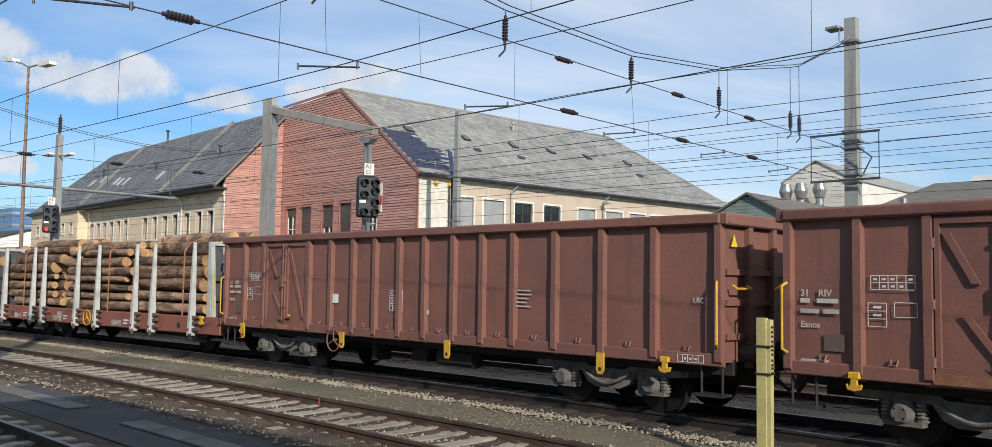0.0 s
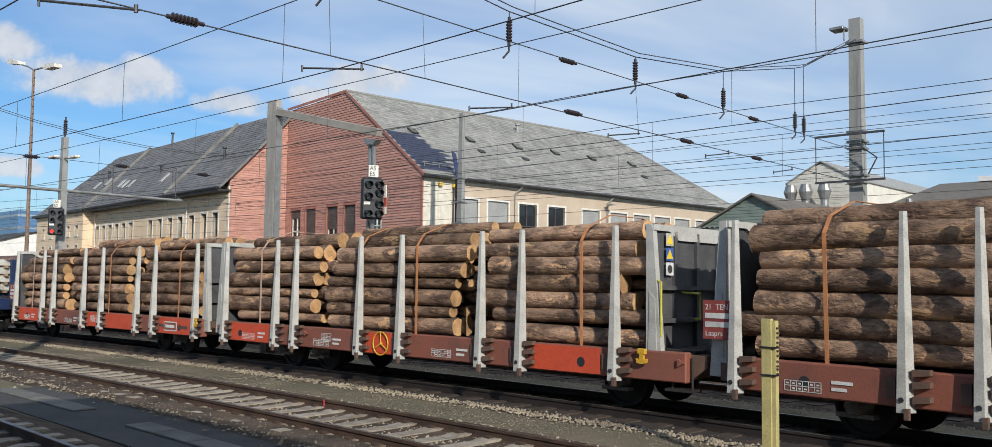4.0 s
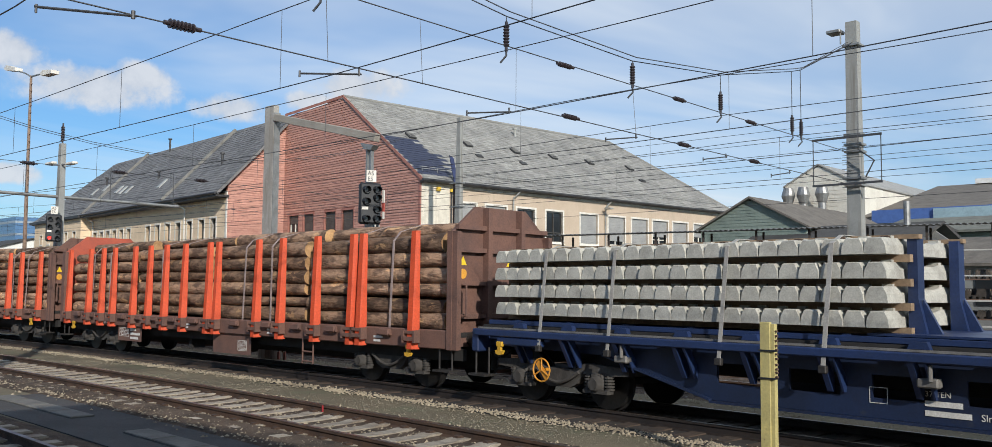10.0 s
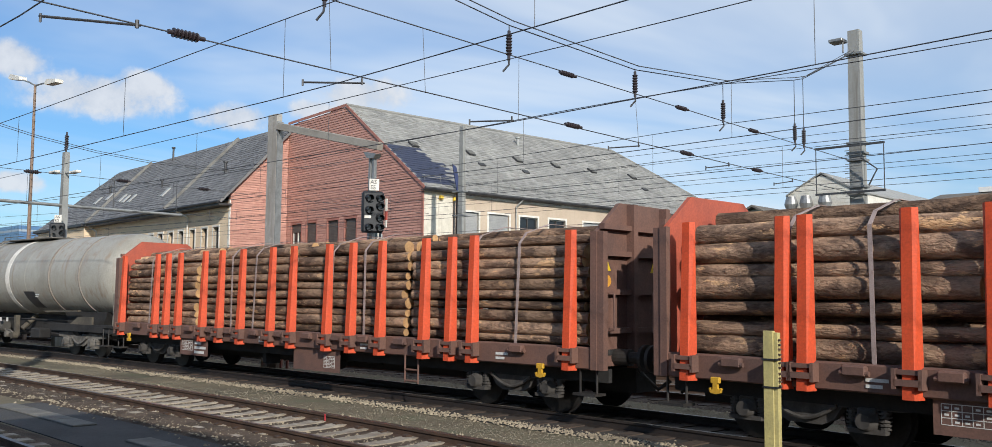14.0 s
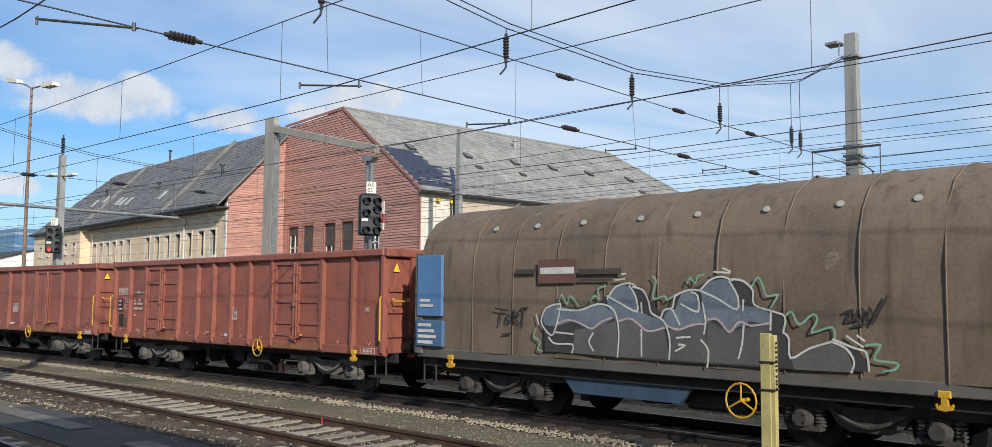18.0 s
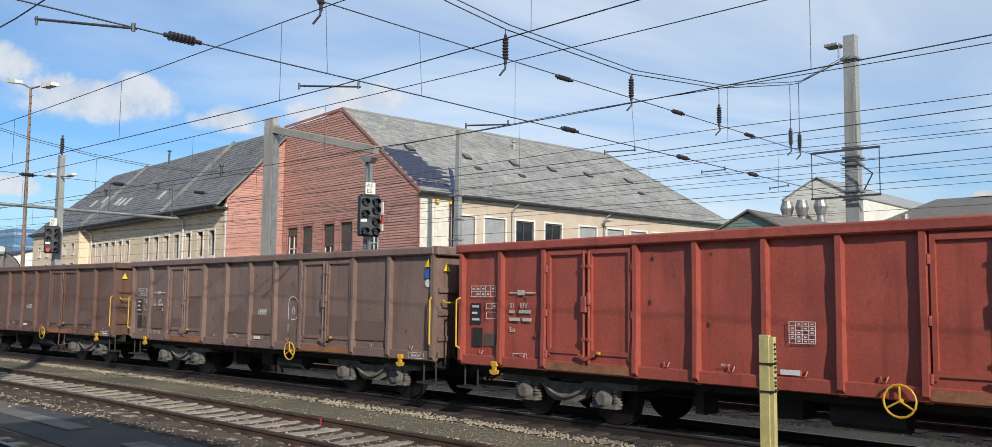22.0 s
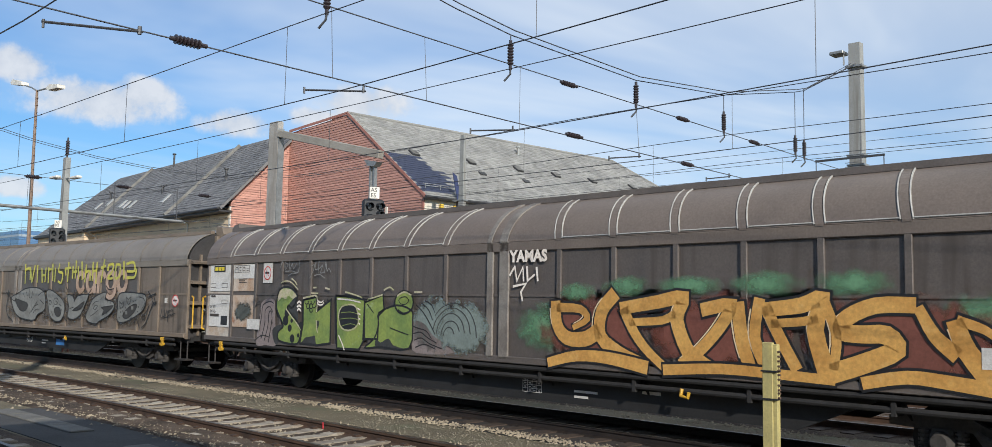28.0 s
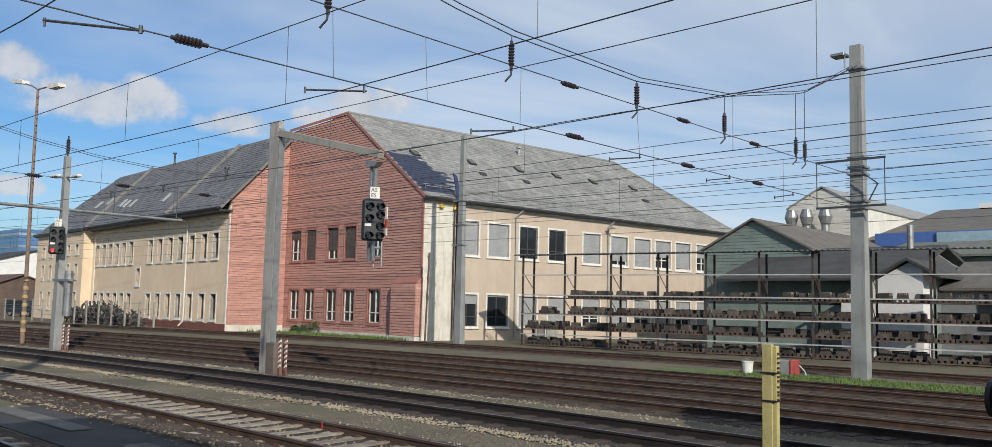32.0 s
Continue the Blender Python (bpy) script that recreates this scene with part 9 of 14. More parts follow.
    text_lines(w, x0 - 2.25, 0.62, (0.45,), 0.07, 0.1, y)
    text_lines(w, x0 - 2.25, 0.5, (0.55,), 0.07, 0.1, y)
    words(w, "Slnps", x0 - 1.6, 0.5, 0.12, y)
    grid_mark(w, x0 - 1.22, x0 - 0.6, 0.52, 0.72, y, 3, 6)
    grid_mark(w, x0 - 2.95, x0 - 2.72, 0.6, 0.8, y, 1, 1)
    logo = plate(w, x0, x0 + 0.5, 0.45, 0.80, y, M_MARK, "logo_plate", "white logo plate with orange and dark shapes")
    tri = Geo()
    slab(tri, [(x0 + 0.25, y - 0.006, 0.47), (x0 + 0.45, y - 0.006, 0.625), (x0 + 0.25, y - 0.006, 0.78), (x0 + 0.05, y - 0.006, 0.625)], (0, -1, 0), 0.003)
    part("logo_shape", tri, plain("logo_orange", (0.62, 0.2, 0.04)), logo)
    part("logo_shape", Geo().box(x0 + 0.02, x0 + 0.48, y - 0.012, y - 0.008, 0.575, 0.68), plain("logo_dark", (0.05, 0.03, 0.04)), logo)
    plate(w, x0 + 0.06, x0 + 0.44, 0.6, 0.65, y - 0.014, M_MARK, "logo_bar")
    grid_mark(w, x0 + 0.85, x0 + 1.2, 0.5, 0.62, y, 2, 4)
    words(w, "V", x0 + 1.5, 0.5, 0.16, y)
    part("cock_handle", Geo().box(x0 + 1.95, x0 + 2.02, y - 0.03, y - 0.002, 0.52, 0.72).box(x0 + 1.9, x0 + 2.08, y - 0.034, y - 0.006, 0.62, 0.7), plain("signal_red", (0.55, 0.03, 0.03)), w, "red brake cock handle")
    grid_mark(w, x0 + 2.65, x0 + 3.25, 0.47, 0.6, y, 1, 4)
    text_lines(w, min(x0 + 3.9, 3.2), 0.82, (0.4, 0.5, 0.42, 0.5, 0.36, 0.44), 0.03, 0.06, y)
    wx = 8.0 if seed == 1 else -7.95
    add_handwheel(w, wx, 0.63, -1.36, plain("orange_handwheel", (0.65, 0.28, 0.03)), 0.2)
    part("wheel_blank", Geo().prism([(wx - 0.15, 0.72), (wx - 0.08, 0.8), (wx + 0.15, 0.54), (wx + 0.08, 0.46)], -1.35, -1.34, "y"), plain("orange_handwheel", (0.65, 0.28, 0.03)), w)
    for x in (-h + 0.85, h - 0.98):
        hook(w, x, 0.98, -1.45)
    for x in (-7.78, 7.74):
        add_bogie(w, x)
    add_ends(w, h - 0.05, over=0.43)
    c0 = (front + rear) / 2
    sleeper_stack(c0, -9.22, 24, "stack of new concrete sleepers with timber spacers", (-7.85, -6.3, -4.2, -2.6), seed)
    sleeper_stack(c0, 1.9, 23, "stack of new concrete sleepers with lashing straps", (2.55, 4.1, 6.2, 7.82), seed + 1)


def ring_x(g, x, r, zc, t, wd, seg=32):
    g.lathe([(r, -wd / 2), (r + t, -wd / 2), (r + t, wd / 2), (r, wd / 2)], seg, pose(x, 0, zc, 0, 90))


def tank_wagon():
    w, h = wagon_thing("tank_wagon", "long grey tank wagon with white band and dirty belly", -178.75, -194.3)
    grey = surface("grey_tank_paint", (0.349, 0.337, 0.298), (0.241, 0.229, 0.197), 0.5, grain=30, stain=0.6, bump=0.05, streak=(0.27, 0.215, 0.165))
    rustrim = surface("rust_tinged_ring", (0.27, 0.245, 0.215), (0.21, 0.17, 0.135), 0.6, grain=30, stain=2, bump=0.1)
    R, zc = 1.38, 2.66
    g = Geo().lathe([(0.0, -h - 0.5), (0.55, -h - 0.46), (0.95, -h - 0.36), (1.2, -h - 0.2), (1.33, -h + 0.02), (R, -h + 0.35), (R, h - 0.9), (1.33, h - 0.55), (1.2, h - 0.3), (0.95, h - 0.14), (0.55, h - 0.04), (0.0, h)], 64, pose(0, 0, zc, 0, 90))
    part("barrel", g, grey, w, "grey tank barrel", smooth=True)
    for x, wd, th in ((-4.74, 0.07, 0.035), (-2.58, 0.2, 0.03), (-0.85, 0.02, 0.012), (1.5, 0.03, 0.015), (3.4, 0.07, 0.035), (5.6, 0.07, 0.035)):
        rg = Geo()
        ring_x(rg, x, R - 0.01, zc, th, wd, 64)
        part("barrel_ring", rg, rustrim if wd == 0.07 else grey, w)
    rg = Geo()
    ring_x(rg, 0.03, R - 0.005, zc, 0.012, 0.32, 64)
    part("white_band", rg, M_WHITE, w, "white painted band")
    # dark lower patches and the saddle beams
    for x0, x1 in ((-4.5, -2.98), (1.25, 2.1)):
        pl = Geo()
        n = 8
        vs = []
        for k in range(n + 1):
            a = radians(-157 + 30 * k / n)
            yy, zz = math.cos(a) * (R + 0.012), zc + math.sin(a) * (R + 0.012)
            vs += [(x0 + 0.02 * k, yy, zz), (x1 + 0.01 * k, yy, zz)]
        pl.add(vs, [(2 * k, 2 * k + 1, 2 * k + 3, 2 * k + 2) for k in range(n)])
        part("cleaned_patch", pl, plain("dark_grey_patch", (0.028, 0.032, 0.042), 0.4), w, "near-black painted patch")
    saddle_m = surface("saddle_steel", (0.11, 0.095, 0.07), (0.06, 0.052, 0.042), 0.7, grain=25, stain=2)
    for s in (-1, 1):
        # saddles near black: the shade under the barrel is in their colour
        part("saddle", Geo().prism([(s * 5.0 - 1.2, 0.95), (s * 5.0 + 1.2, 0.95), (s * 5.0 + 1.5, 1.45), (s * 5.0 - 1.5, 1.45)], -0.8, 0.8, "y"), M_UNDER, w)
        part("support_rail", Geo().prism([(s * 4.0 - 1.35, 1.40), (s * 4.0 + 1.1, 1.46), (s * 4.0 + 1.1, 1.5), (s * 4.0 - 1.35, 1.46)], -1.12, -1.0, "y"), saddle_m, w, "pale support strip under the barrel")
        part("end_gusset", Geo().prism([(s * 5.6 - 0.75, 1.05), (s * 5.6 + 0.75, 1.05), (s * 5.6 + 0.75, 1.3), (s * 5.6 - 0.2, 1.3)], -1.24, -1.18, "y"), saddle_m, w)
    for xa, xb in ((-h, -3.4), (3.4, h)):
        for ya, yb in ((-1.25, -1.1), (1.1, 1.25)):
            part("sole_bar", Geo().box(xa, xb, ya, yb, 0.82, 1.05), M_UNDER, w)
    # box added to darken the shaded gap under the barrel
    part("centre_sill", Geo().box(-h + 0.3, h - 0.3, -0.25, 0.25, 0.5, 1.3), M_UNDER, w, "dark box added to fill the shaded gap under the barrel")
    part("centre_pipe", Geo().rod((-4, -0.75, 1.12), (4, -0.75, 1.12), 0.03, 8).rod((-4, -0.4, 0.62), (4, -0.4, 0.62), 0.04, 8), M_UNDER, w)
    part("air_reservoir", Geo().rod((-2.3, -0.85, 0.82), (-1.2, -0.85, 0.82), 0.23, 18).rod((-1.2, -0.85, 0.82), (-1.12, -0.85, 0.82), 0.23, 18, 0.16), surface("grey_reservoir", (0.07, 0.066, 0.06), (0.05, 0.048, 0.044), 0.6), w)
    part("outlet", Geo().rod((0.1, -0.2, 1.3), (0.1, -0.8, 0.75), 0.09, 10).box(0.0, 0.16, -1.05, -0.9, 0.5, 1.25).rod((0.08, -1.15, 0.52), (0.08, -0.95, 0.52), 0.12, 12), saddle_m, w)
    part("outlet", Geo().rod((-0.6, -1.1, 0.55), (-0.6, -0.9, 0.55), 0.12, 12).rod((-0.6, -1.0, 0.55), (-0.1, -1.0, 0.62), 0.035, 8), M_BOGIE, w)
    part("valve_pipe", Geo().path([(-1.0, -0.95, 0.72), (-0.8, -1.0, 0.66), (-0.4, -1.0, 0.7), (-0.2, -1.0, 0.62)], 0.025), M_BOGIE, w)
    part("valve_box", Geo().box(2.0, 2.75, -1.3, -0.9, 0.5, 0.85, chamfer=0.04), M_UNDER, w)
    for x in (-1.25, -0.92, -0.35):
        part("notice_plate", Geo().box(x - 0.08, x + 0.08, -1.16, -1.15, 1.02, 1.16), M_MARK, w, "white notice plate")
    for k, (za, zb) in enumerate(((2.67, 2.86), (2.48, 2.67), (2.29, 2.48))):
        sg = part("warning_sign", Geo().box(-2.02, -1.77, -R - 0.03, -R - 0.02, za, zb), plain(("sign_black", "sign_1", "sign_orange")[k], ((0.03, 0.03, 0.03), (0.05, 0.12, 0.4), (0.75, 0.36, 0.05))[k]), w)
        tri = Geo()
        if k < 2:
            slab(tri, [(-1.99, -R - 0.034, za + 0.02), (-1.8, -R - 0.034, za + 0.02), (-1.895, -R - 0.034, zb - 0.015)], (0, -1, 0), 0.003)
        else:
            tri.rod((-1.895, -R - 0.031, 2.385), (-1.895, -R - 0.035, 2.385), 0.06, 12)
        part("sign_mark", tri, plain("warning_yellow", (0.85, 0.6, 0.03)) if k < 2 else M_BLACKPANEL, sg)
    # ladder over the side to the walkway, round opening behind it
    lx0, lx1 = -2.43, -2.09
    rail_at = lambda x: [(x, -R - 0.14, 0.95), (x, -R - 0.14, 2.75), (x, -1.2, 3.55), (x, -0.75, 3.98), (x, -0.4, 4.1)]
    lad = part("ladder", Geo().path(rail_at(lx0), 0.025).path(rail_at(lx1), 0.025), M_BOGIE, w, "side ladder over the barrel")
    for k in range(11):
        z = 1.1 + k * 0.28
        y = -R - 0.14 if z < 2.75 else -R - 0.14 + (z - 2.75) * 0.39
        part("rung", Geo().rod((lx0, y, z), (lx1, y, z), 0.018, 6), M_BOGIE, lad)
    part("ladder_hoop", Geo().path([(-2.5, -R - 0.06, 3.0), (-2.42, -R - 0.1, 3.05), (-2.1, -R - 0.1, 3.0), (-2.02, -R - 0.08, 2.8), (-2.02, -R - 0.08, 2.4), (-2.1, -R - 0.1, 2.25), (-2.4, -R - 0.1, 2.3), (-2.5, -R - 0.06, 2.4)], 0.03, 6), M_BOGIE, lad)
    part("ladder_guard", Geo().path([(lx0 - 0.02, -R - 0.17, 0.48), (lx0 - 0.02, -R - 0.17, 1.6)], 0.022).path([(-2.62, -R - 0.1, 1.36), (-2.45, -R - 0.17, 1.37), (-1.28, -R - 0.17, 1.37)], 0.022), M_YELLOWP, w, "yellow ladder guard")
    part("lift_pad", Geo().prism([(-3.05, 3.35), (-2.75, 3.42), (-2.7, 3.78), (-2.95, 3.75)], -1.12, -0.98, "y"), grey, w)
    walkway = part("walkway", Geo().box(-2.7, 1.6, -0.55, 0.55, 4.06, 4.1), M_BOGIE, w, "dark catwalk on top")
    part("walkway_rail", Geo().path([(-2.6, -0.5, 4.1), (-2.6, -0.5, 4.22), (1.5, -0.5, 4.22), (1.5, -0.5, 4.1)], 0.02), M_BOGIE, walkway)
    part("dome_cover", Geo().rod((-0.4, 0, 4.0), (-0.4, 0, 4.2), 0.3, 16), M_BOGIE, w)
    # yellow rail at the rear corner, number panel, owner's mark as plain shapes
    part("handrail", Geo().path([(-7.75, -1.42, 1.2), (-5.35, -1.42, 1.16), (-4.9, -1.42, 1.38)], 0.025), M_YELLOWP, w, "yellow handrail")
    part("rail_foot", Geo().box(-6.34, -6.26, -1.43, -1.4, 0.92, 1.18), M_YELLOWP, w)
    hook(w, -6.3, 0.92, -1.42)
    yb = -R - 0.03
    panel = part("data_panel", Geo().box(-7.6, -5.42, yb - 0.03, yb - 0.01, 1.28, 2.2), M_BLACKPANEL, w, "black data panel with white writing")
    part("grey_strip", Geo().box(-7.6, -7.05, yb - 0.036, yb - 0.031, 1.28, 2.2), plain("panel_grey", (0.16, 0.165, 0.165)), panel)
    words(w, "33 RIV", -7.54, 2.04, 0.12, yb - 0.04)
    text_lines(w, -7.54, 1.9, (0.42, 0.5), 0.07, 0.14, yb - 0.04)
    words(w, "Zans", -7.54, 1.62, 0.12, yb - 0.04)
    for z in (1.5, 1.42, 1.32):
        grid_mark(w, -7.54, -7.3, z, z + 0.07, yb - 0.04, 1, 2)
    grid_mark(w, -7.2, -6.95, 1.36, 1.5, yb - 0.04, 1, 1)
    grid_mark(w, -6.85, -6.55, 1.3, 1.56, yb - 0.04, 4, 4)
    text_lines(w, -6.8, 2.1, (0.55, 0.46, 0.36), 0.035, 0.07, yb - 0.034)
    grid_mark(w, -6.05, -5.5, 2.04, 2.17, yb - 0.034, 2, 7)
    plate(w, -5.85, -5.45, 1.34, 1.58, yb - 0.032, plain("panel_grey", (0.16, 0.165, 0.165)), "card_holder")
    lg = Geo()
    p = Vector((-7.28, yb, 2.68))
    for a in (90, 210, 330):
        c, q = math.cos(radians(a)), math.sin(radians(a))
        ax, sd = Vector((c, 0, q)), Vector((-q, 0, c))
        slab(lg, [p + ax * 0.27 + sd * 0.07, p + ax * 0.27 - sd * 0.07, p + ax * 0.1 - sd * 0.12, p + ax * 0.04, p + ax * 0.1 + sd * 0.12], (0, -1, 0), 0.006)
    part("logo_shape", lg, M_MARK, w, "white three-armed mark")
    # three bold plain shapes beside it: a wedge and two blocks
    part("logo_bar", Geo().prism([(-6.84, 2.9), (-6.34, 2.9), (-6.46, 2.46), (-6.7, 2.46)], yb, yb + 0.01, "y"), M_MARK, w, "bold white owner's mark in plain shapes")
    part("logo_bar", Geo().box(-6.26, -5.94, yb, yb + 0.01, 2.46, 2.9), M_MARK, w)
    part("logo_bar", Geo().box(-5.84, -5.56, yb, yb + 0.01, 2.46, 2.9), M_MARK, w)
    text_lines(w, 2.4, 1.99, (0.3, 0.22), 0.03, 0.06, -R + 0.03)
    for x in (-5.95, h - 2.45):
        add_bogie(w, x, iron=M_BOGIE)
    for s in (-1, 1):
        part("end_platform", Geo().box(*sorted((s * (h - 0.6), s * (h + 0.05))), -1.3, 1.3, 0.98, 1.06), M_UNDER, w)
        part("end_rail", Geo().path([(s * (h - 0.02), -1.25, 1.05), (s * (h - 0.02), -1.25, 2.05), (s * (h - 0.02), -0.75, 2.05), (s * (h - 0.02), -0.75, 1.05)], 0.022), M_BOGIE, w)
    add_ends(w, h)


def shell_geo(prof, x0, x1, nx=2, wob=0.0, seed=0, th=0.05):
    """A bent sheet: outline (y, z) from one side over the top to the other, drawn from x0 to x1."""
    rnd = random.Random(seed)
    vs, fs, n = [], [], len(prof)
    for k in range(nx + 1):
        x = x0 + (x1 - x0) * k / nx
        for y, z in prof:
            d = wob * noise.noise(Vector((x * 1.1, y * 1.4, z * 1.1 + seed)))
            vs.append((x, y * (1 + d), z))
    fs = [(k * n + i, k * n + i + 1, (k + 1) * n + i + 1, (k + 1) * n + i) for k in range(nx) for i in range(n - 1)]
    return Geo().add(vs, fs)


def hooded_wagon():
    w, h = wagon_thing("hooded_wagon", "coil wagon under a dirty brown tarpaulin hood", -196.3, -207.1)
    tarp = surface("dirty_brown_tarpaulin", (0.19, 0.138, 0.095), (0.12, 0.09, 0.066), 0.75, grain=25, stain=0.6, bump=0.15, streak=(0.10, 0.075, 0.055), third=(0.26, 0.215, 0.165), third_at=(0.63, 0.74), third_scale=1.6)
    blue = surface("sky_blue_end_paint", (0.10, 0.22, 0.42), (0.08, 0.18, 0.35), 0.55, grain=30, stain=1, bump=0.08)
    prof = [(-1.5, 1.08), (-1.5, 1.8), (-1.49, 2.5), (-1.45, 2.9), (-1.33, 3.25), (-1.08, 3.56), (-0.7, 3.77), (-0.3, 3.86), (0, 3.88), (0.3, 3.86), (0.7, 3.77), (1.08, 3.56), (1.33, 3.25), (1.45, 2.9), (1.49, 2.5), (1.5, 1.8), (1.5, 1.08)]
    part("hood", shell_geo(prof, -h + 0.14, h - 0.02, 64, 0.03, 3), tarp, w, "dirty brown tarpaulin hood", smooth=True)
    hoops = [-3.8, -2.75, -1.7, -0.67, 0.37, 1.41, 2.45, 3.5, 4.56]
    for x in hoops:
        out = [(y * 1.006, z + (0.012 if z > 3 else 0)) for y, z in prof]
        g = Geo().path([(x, y0, z0) for y0, z0 in out], 0.012, 6)
        part("hoop", g, tarp, w)
    for x in (-3.4, -2.35, -1.29, -0.1, 0.96, 2.1, 3.18, 4.19):
        pa = Geo()
        slab(pa, [(x + 0.055 * math.cos(a), -1.28 - 0.02 + 0.055 * math.sin(a) * 0.45, 3.36 + 0.055 * math.sin(a) * 0.8) for a in [k * math.pi / 5 for k in range(10)]], (0, -0.85, 0.5), 0.02)
        part("tarp_patch", pa, plain("pale_patch", (0.40, 0.38, 0.34)), w)
    for s in (-1, 1):
        x = s * (h - 0.06)
        arch = [(y * 0.99, z) for y, z in prof if z > 2.8]
        e = part("end_arch", Geo().prism([(-1.44, 2.85)] + arch[::1] + [(1.44, 2.85)], x - 0.05, x + 0.05, "x"), blue if s > 0 else tarp, w, "sky-blue arched end" if s > 0 else "brown arched end")
        part("end_wall", Geo().box(x - 0.04, x + 0.04, -1.45, 1.45, 1.1, 2.85), surface("grey_brown_end", (0.13, 0.12, 0.105), (0.09, 0.085, 0.075), 0.7), w)
        for y in (-1.1, -0.4, 0.4, 1.1):
            xa, xb = sorted((x + s * 0.05, x + s * 0.14))
            part("end_post", Geo().box(xa, xb, y - 0.06, y + 0.06, 1.05, 3.4 if abs(y) < 1 else 2.9), surface("grey_brown_end", (0.13, 0.12, 0.105), (0.09, 0.085, 0.075), 0.7) if abs(y) < 1 else M_BOGIE, e)
        part("handrail", Geo().path([(x + s * 0.14, -1.35, 1.5), (x + s * 0.24, -1.35, 1.52), (x + s * 0.24, -1.35, 2.1), (x + s * 0.14, -1.35, 2.12)], 0.02), M_YELLOWP, w, "yellow handrail")
        part("corner_post", Geo().box(x - 0.1, x + 0.1, -1.54, -1.44, 1.0, 2.95), M_BOGIE, w)
        part("warning_sign", Geo().box(x + s * 0.052, x + s * 0.056, -0.9, -0.75, 2.4, 2.55), plain("warning_yellow", (0.85, 0.6, 0.03)), w)
    board = part("side_board", Geo().box(-h + 0.05, -h + 0.78, -1.57, -1.5, 1.72, 2.9, chamfer=0.01), blue, w, "blue side board with white writing")
    part("data_plate", Geo().box(-h + 0.03, -h + 0.82, -1.575, -1.5, 1.14, 1.64, chamfer=0.01), surface("dull_blue_plate", (0.07, 0.15, 0.27), (0.055, 0.12, 0.22), 0.6), w, "dull blue plate with white writing")
    text_lines(w, -h + 0.1, 1.52, (0.4, 0.5, 0.55, 0.45), 0.06, 0.11, -1.58)
    text_lines(w, -h + 0.15, 2.0, (0.3, 0.4), 0.05, 0.1, -1.58)
    underframe(w, h, 0.75, 1.05, 1.35)
    part("side_sill", Geo().box(-h, h, -1.5, -1.35, 0.92, 1.1, chamfer=0.015).box(-h, h, 1.35, 1.5, 0.92, 1.1, chamfer=0.015), surface("grey_brown_end", (0.13, 0.12, 0.105), (0.09, 0.085, 0.075), 0.7), w)
    part("belly_plate", Geo().prism([(-1.9, 0.92), (-1.5, 0.5), (0.6, 0.5), (1.0, 0.92)], -1.3, -1.2, "y"), surface("dull_blue_belly", (0.045, 0.085, 0.14), (0.035, 0.06, 0.095), 0.6, grain=30, stain=2), w)
    # white outlined scrawl, low on the tarpaulin
    silver = surface("silver_spray_dark", (0.12, 0.12, 0.11), (0.085, 0.085, 0.08), 0.5, grain=20, stain=1.5, bump=0)
    shade = surface("dark_spray_shade", (0.055, 0.052, 0.05), (0.042, 0.04, 0.039), 0.6, grain=20, stain=2, bump=0)
    steel = surface("blue_grey_spray", (0.17, 0.2, 0.235), (0.12, 0.145, 0.175), 0.5, grain=20, stain=2, bump=0)
    pale = surface("pale_line_spray", (0.6, 0.6, 0.54), (0.48, 0.5, 0.44), 0.7, grain=20, stain=3, bump=0)
    rosy = surface("pale_pink_spray", (0.5, 0.38, 0.38), (0.4, 0.3, 0.31), 0.7, grain=20, stain=3, bump=0)
    mintg = surface("mint_green_spray", (0.22, 0.42, 0.3), (0.16, 0.32, 0.23), 0.7, grain=20, stain=3, bump=0)
    dk = surface("dark_marker", (0.045, 0.038, 0.034), (0.04, 0.034, 0.03), 0.6)
    Y = -1.545
    sprayed_shape(w, [(-1.94, 1.18), (-1.95, 1.83), (-1.62, 1.95), (-1.18, 1.93), (-0.76, 2.00), (-0.58, 2.16), (-0.29, 2.32), (0.09, 2.26), (0.31, 1.99), (0.46, 1.86), (0.72, 2.04), (0.97, 2.21), (1.17, 2.29), (1.46, 2.41), (1.78, 2.36), (2.00, 2.20), (2.06, 2.00), (2.32, 1.91), (2.49, 1.84), (2.51, 1.63), (2.58, 1.31), (2.83, 1.45), (3.18, 1.55), (3.44, 1.47), (3.62, 1.29), (3.60, 1.17), (2.29, 1.14), (0.51, 1.14)], Y - 0.0000, shade, None, 0, "spray_filling", 1, label="grey sprayed letters with pale outlines")
    sprayed_shape(w, [(-1.30, 1.18), (-1.27, 1.56), (-0.99, 1.60), (-0.41, 1.72), (-0.35, 1.16)], Y - 0.0020, silver, None, 0, "spray_filling", 1)
    sprayed_shape(w, [(-0.35, 1.16), (-0.35, 1.72), (-0.13, 1.76), (0.30, 1.58), (0.51, 1.61), (0.61, 1.17)], Y - 0.0022, silver, None, 0, "spray_filling", 1)
    sprayed_shape(w, [(0.62, 1.17), (0.61, 1.64), (1.21, 1.69), (1.30, 1.16)], Y - 0.0024, silver, None, 0, "spray_filling", 1)
    sprayed_shape(w, [(1.26, 1.16), (1.27, 1.77), (1.59, 1.62), (2.25, 1.73), (2.26, 1.17)], Y - 0.0026, silver, None, 0, "spray_filling", 1)
    sprayed_shape(w, [(2.57, 1.29), (2.83, 1.43), (3.14, 1.53), (3.35, 1.43), (3.42, 1.15), (2.60, 1.14)], Y - 0.0028, silver, None, 0, "spray_filling", 1)
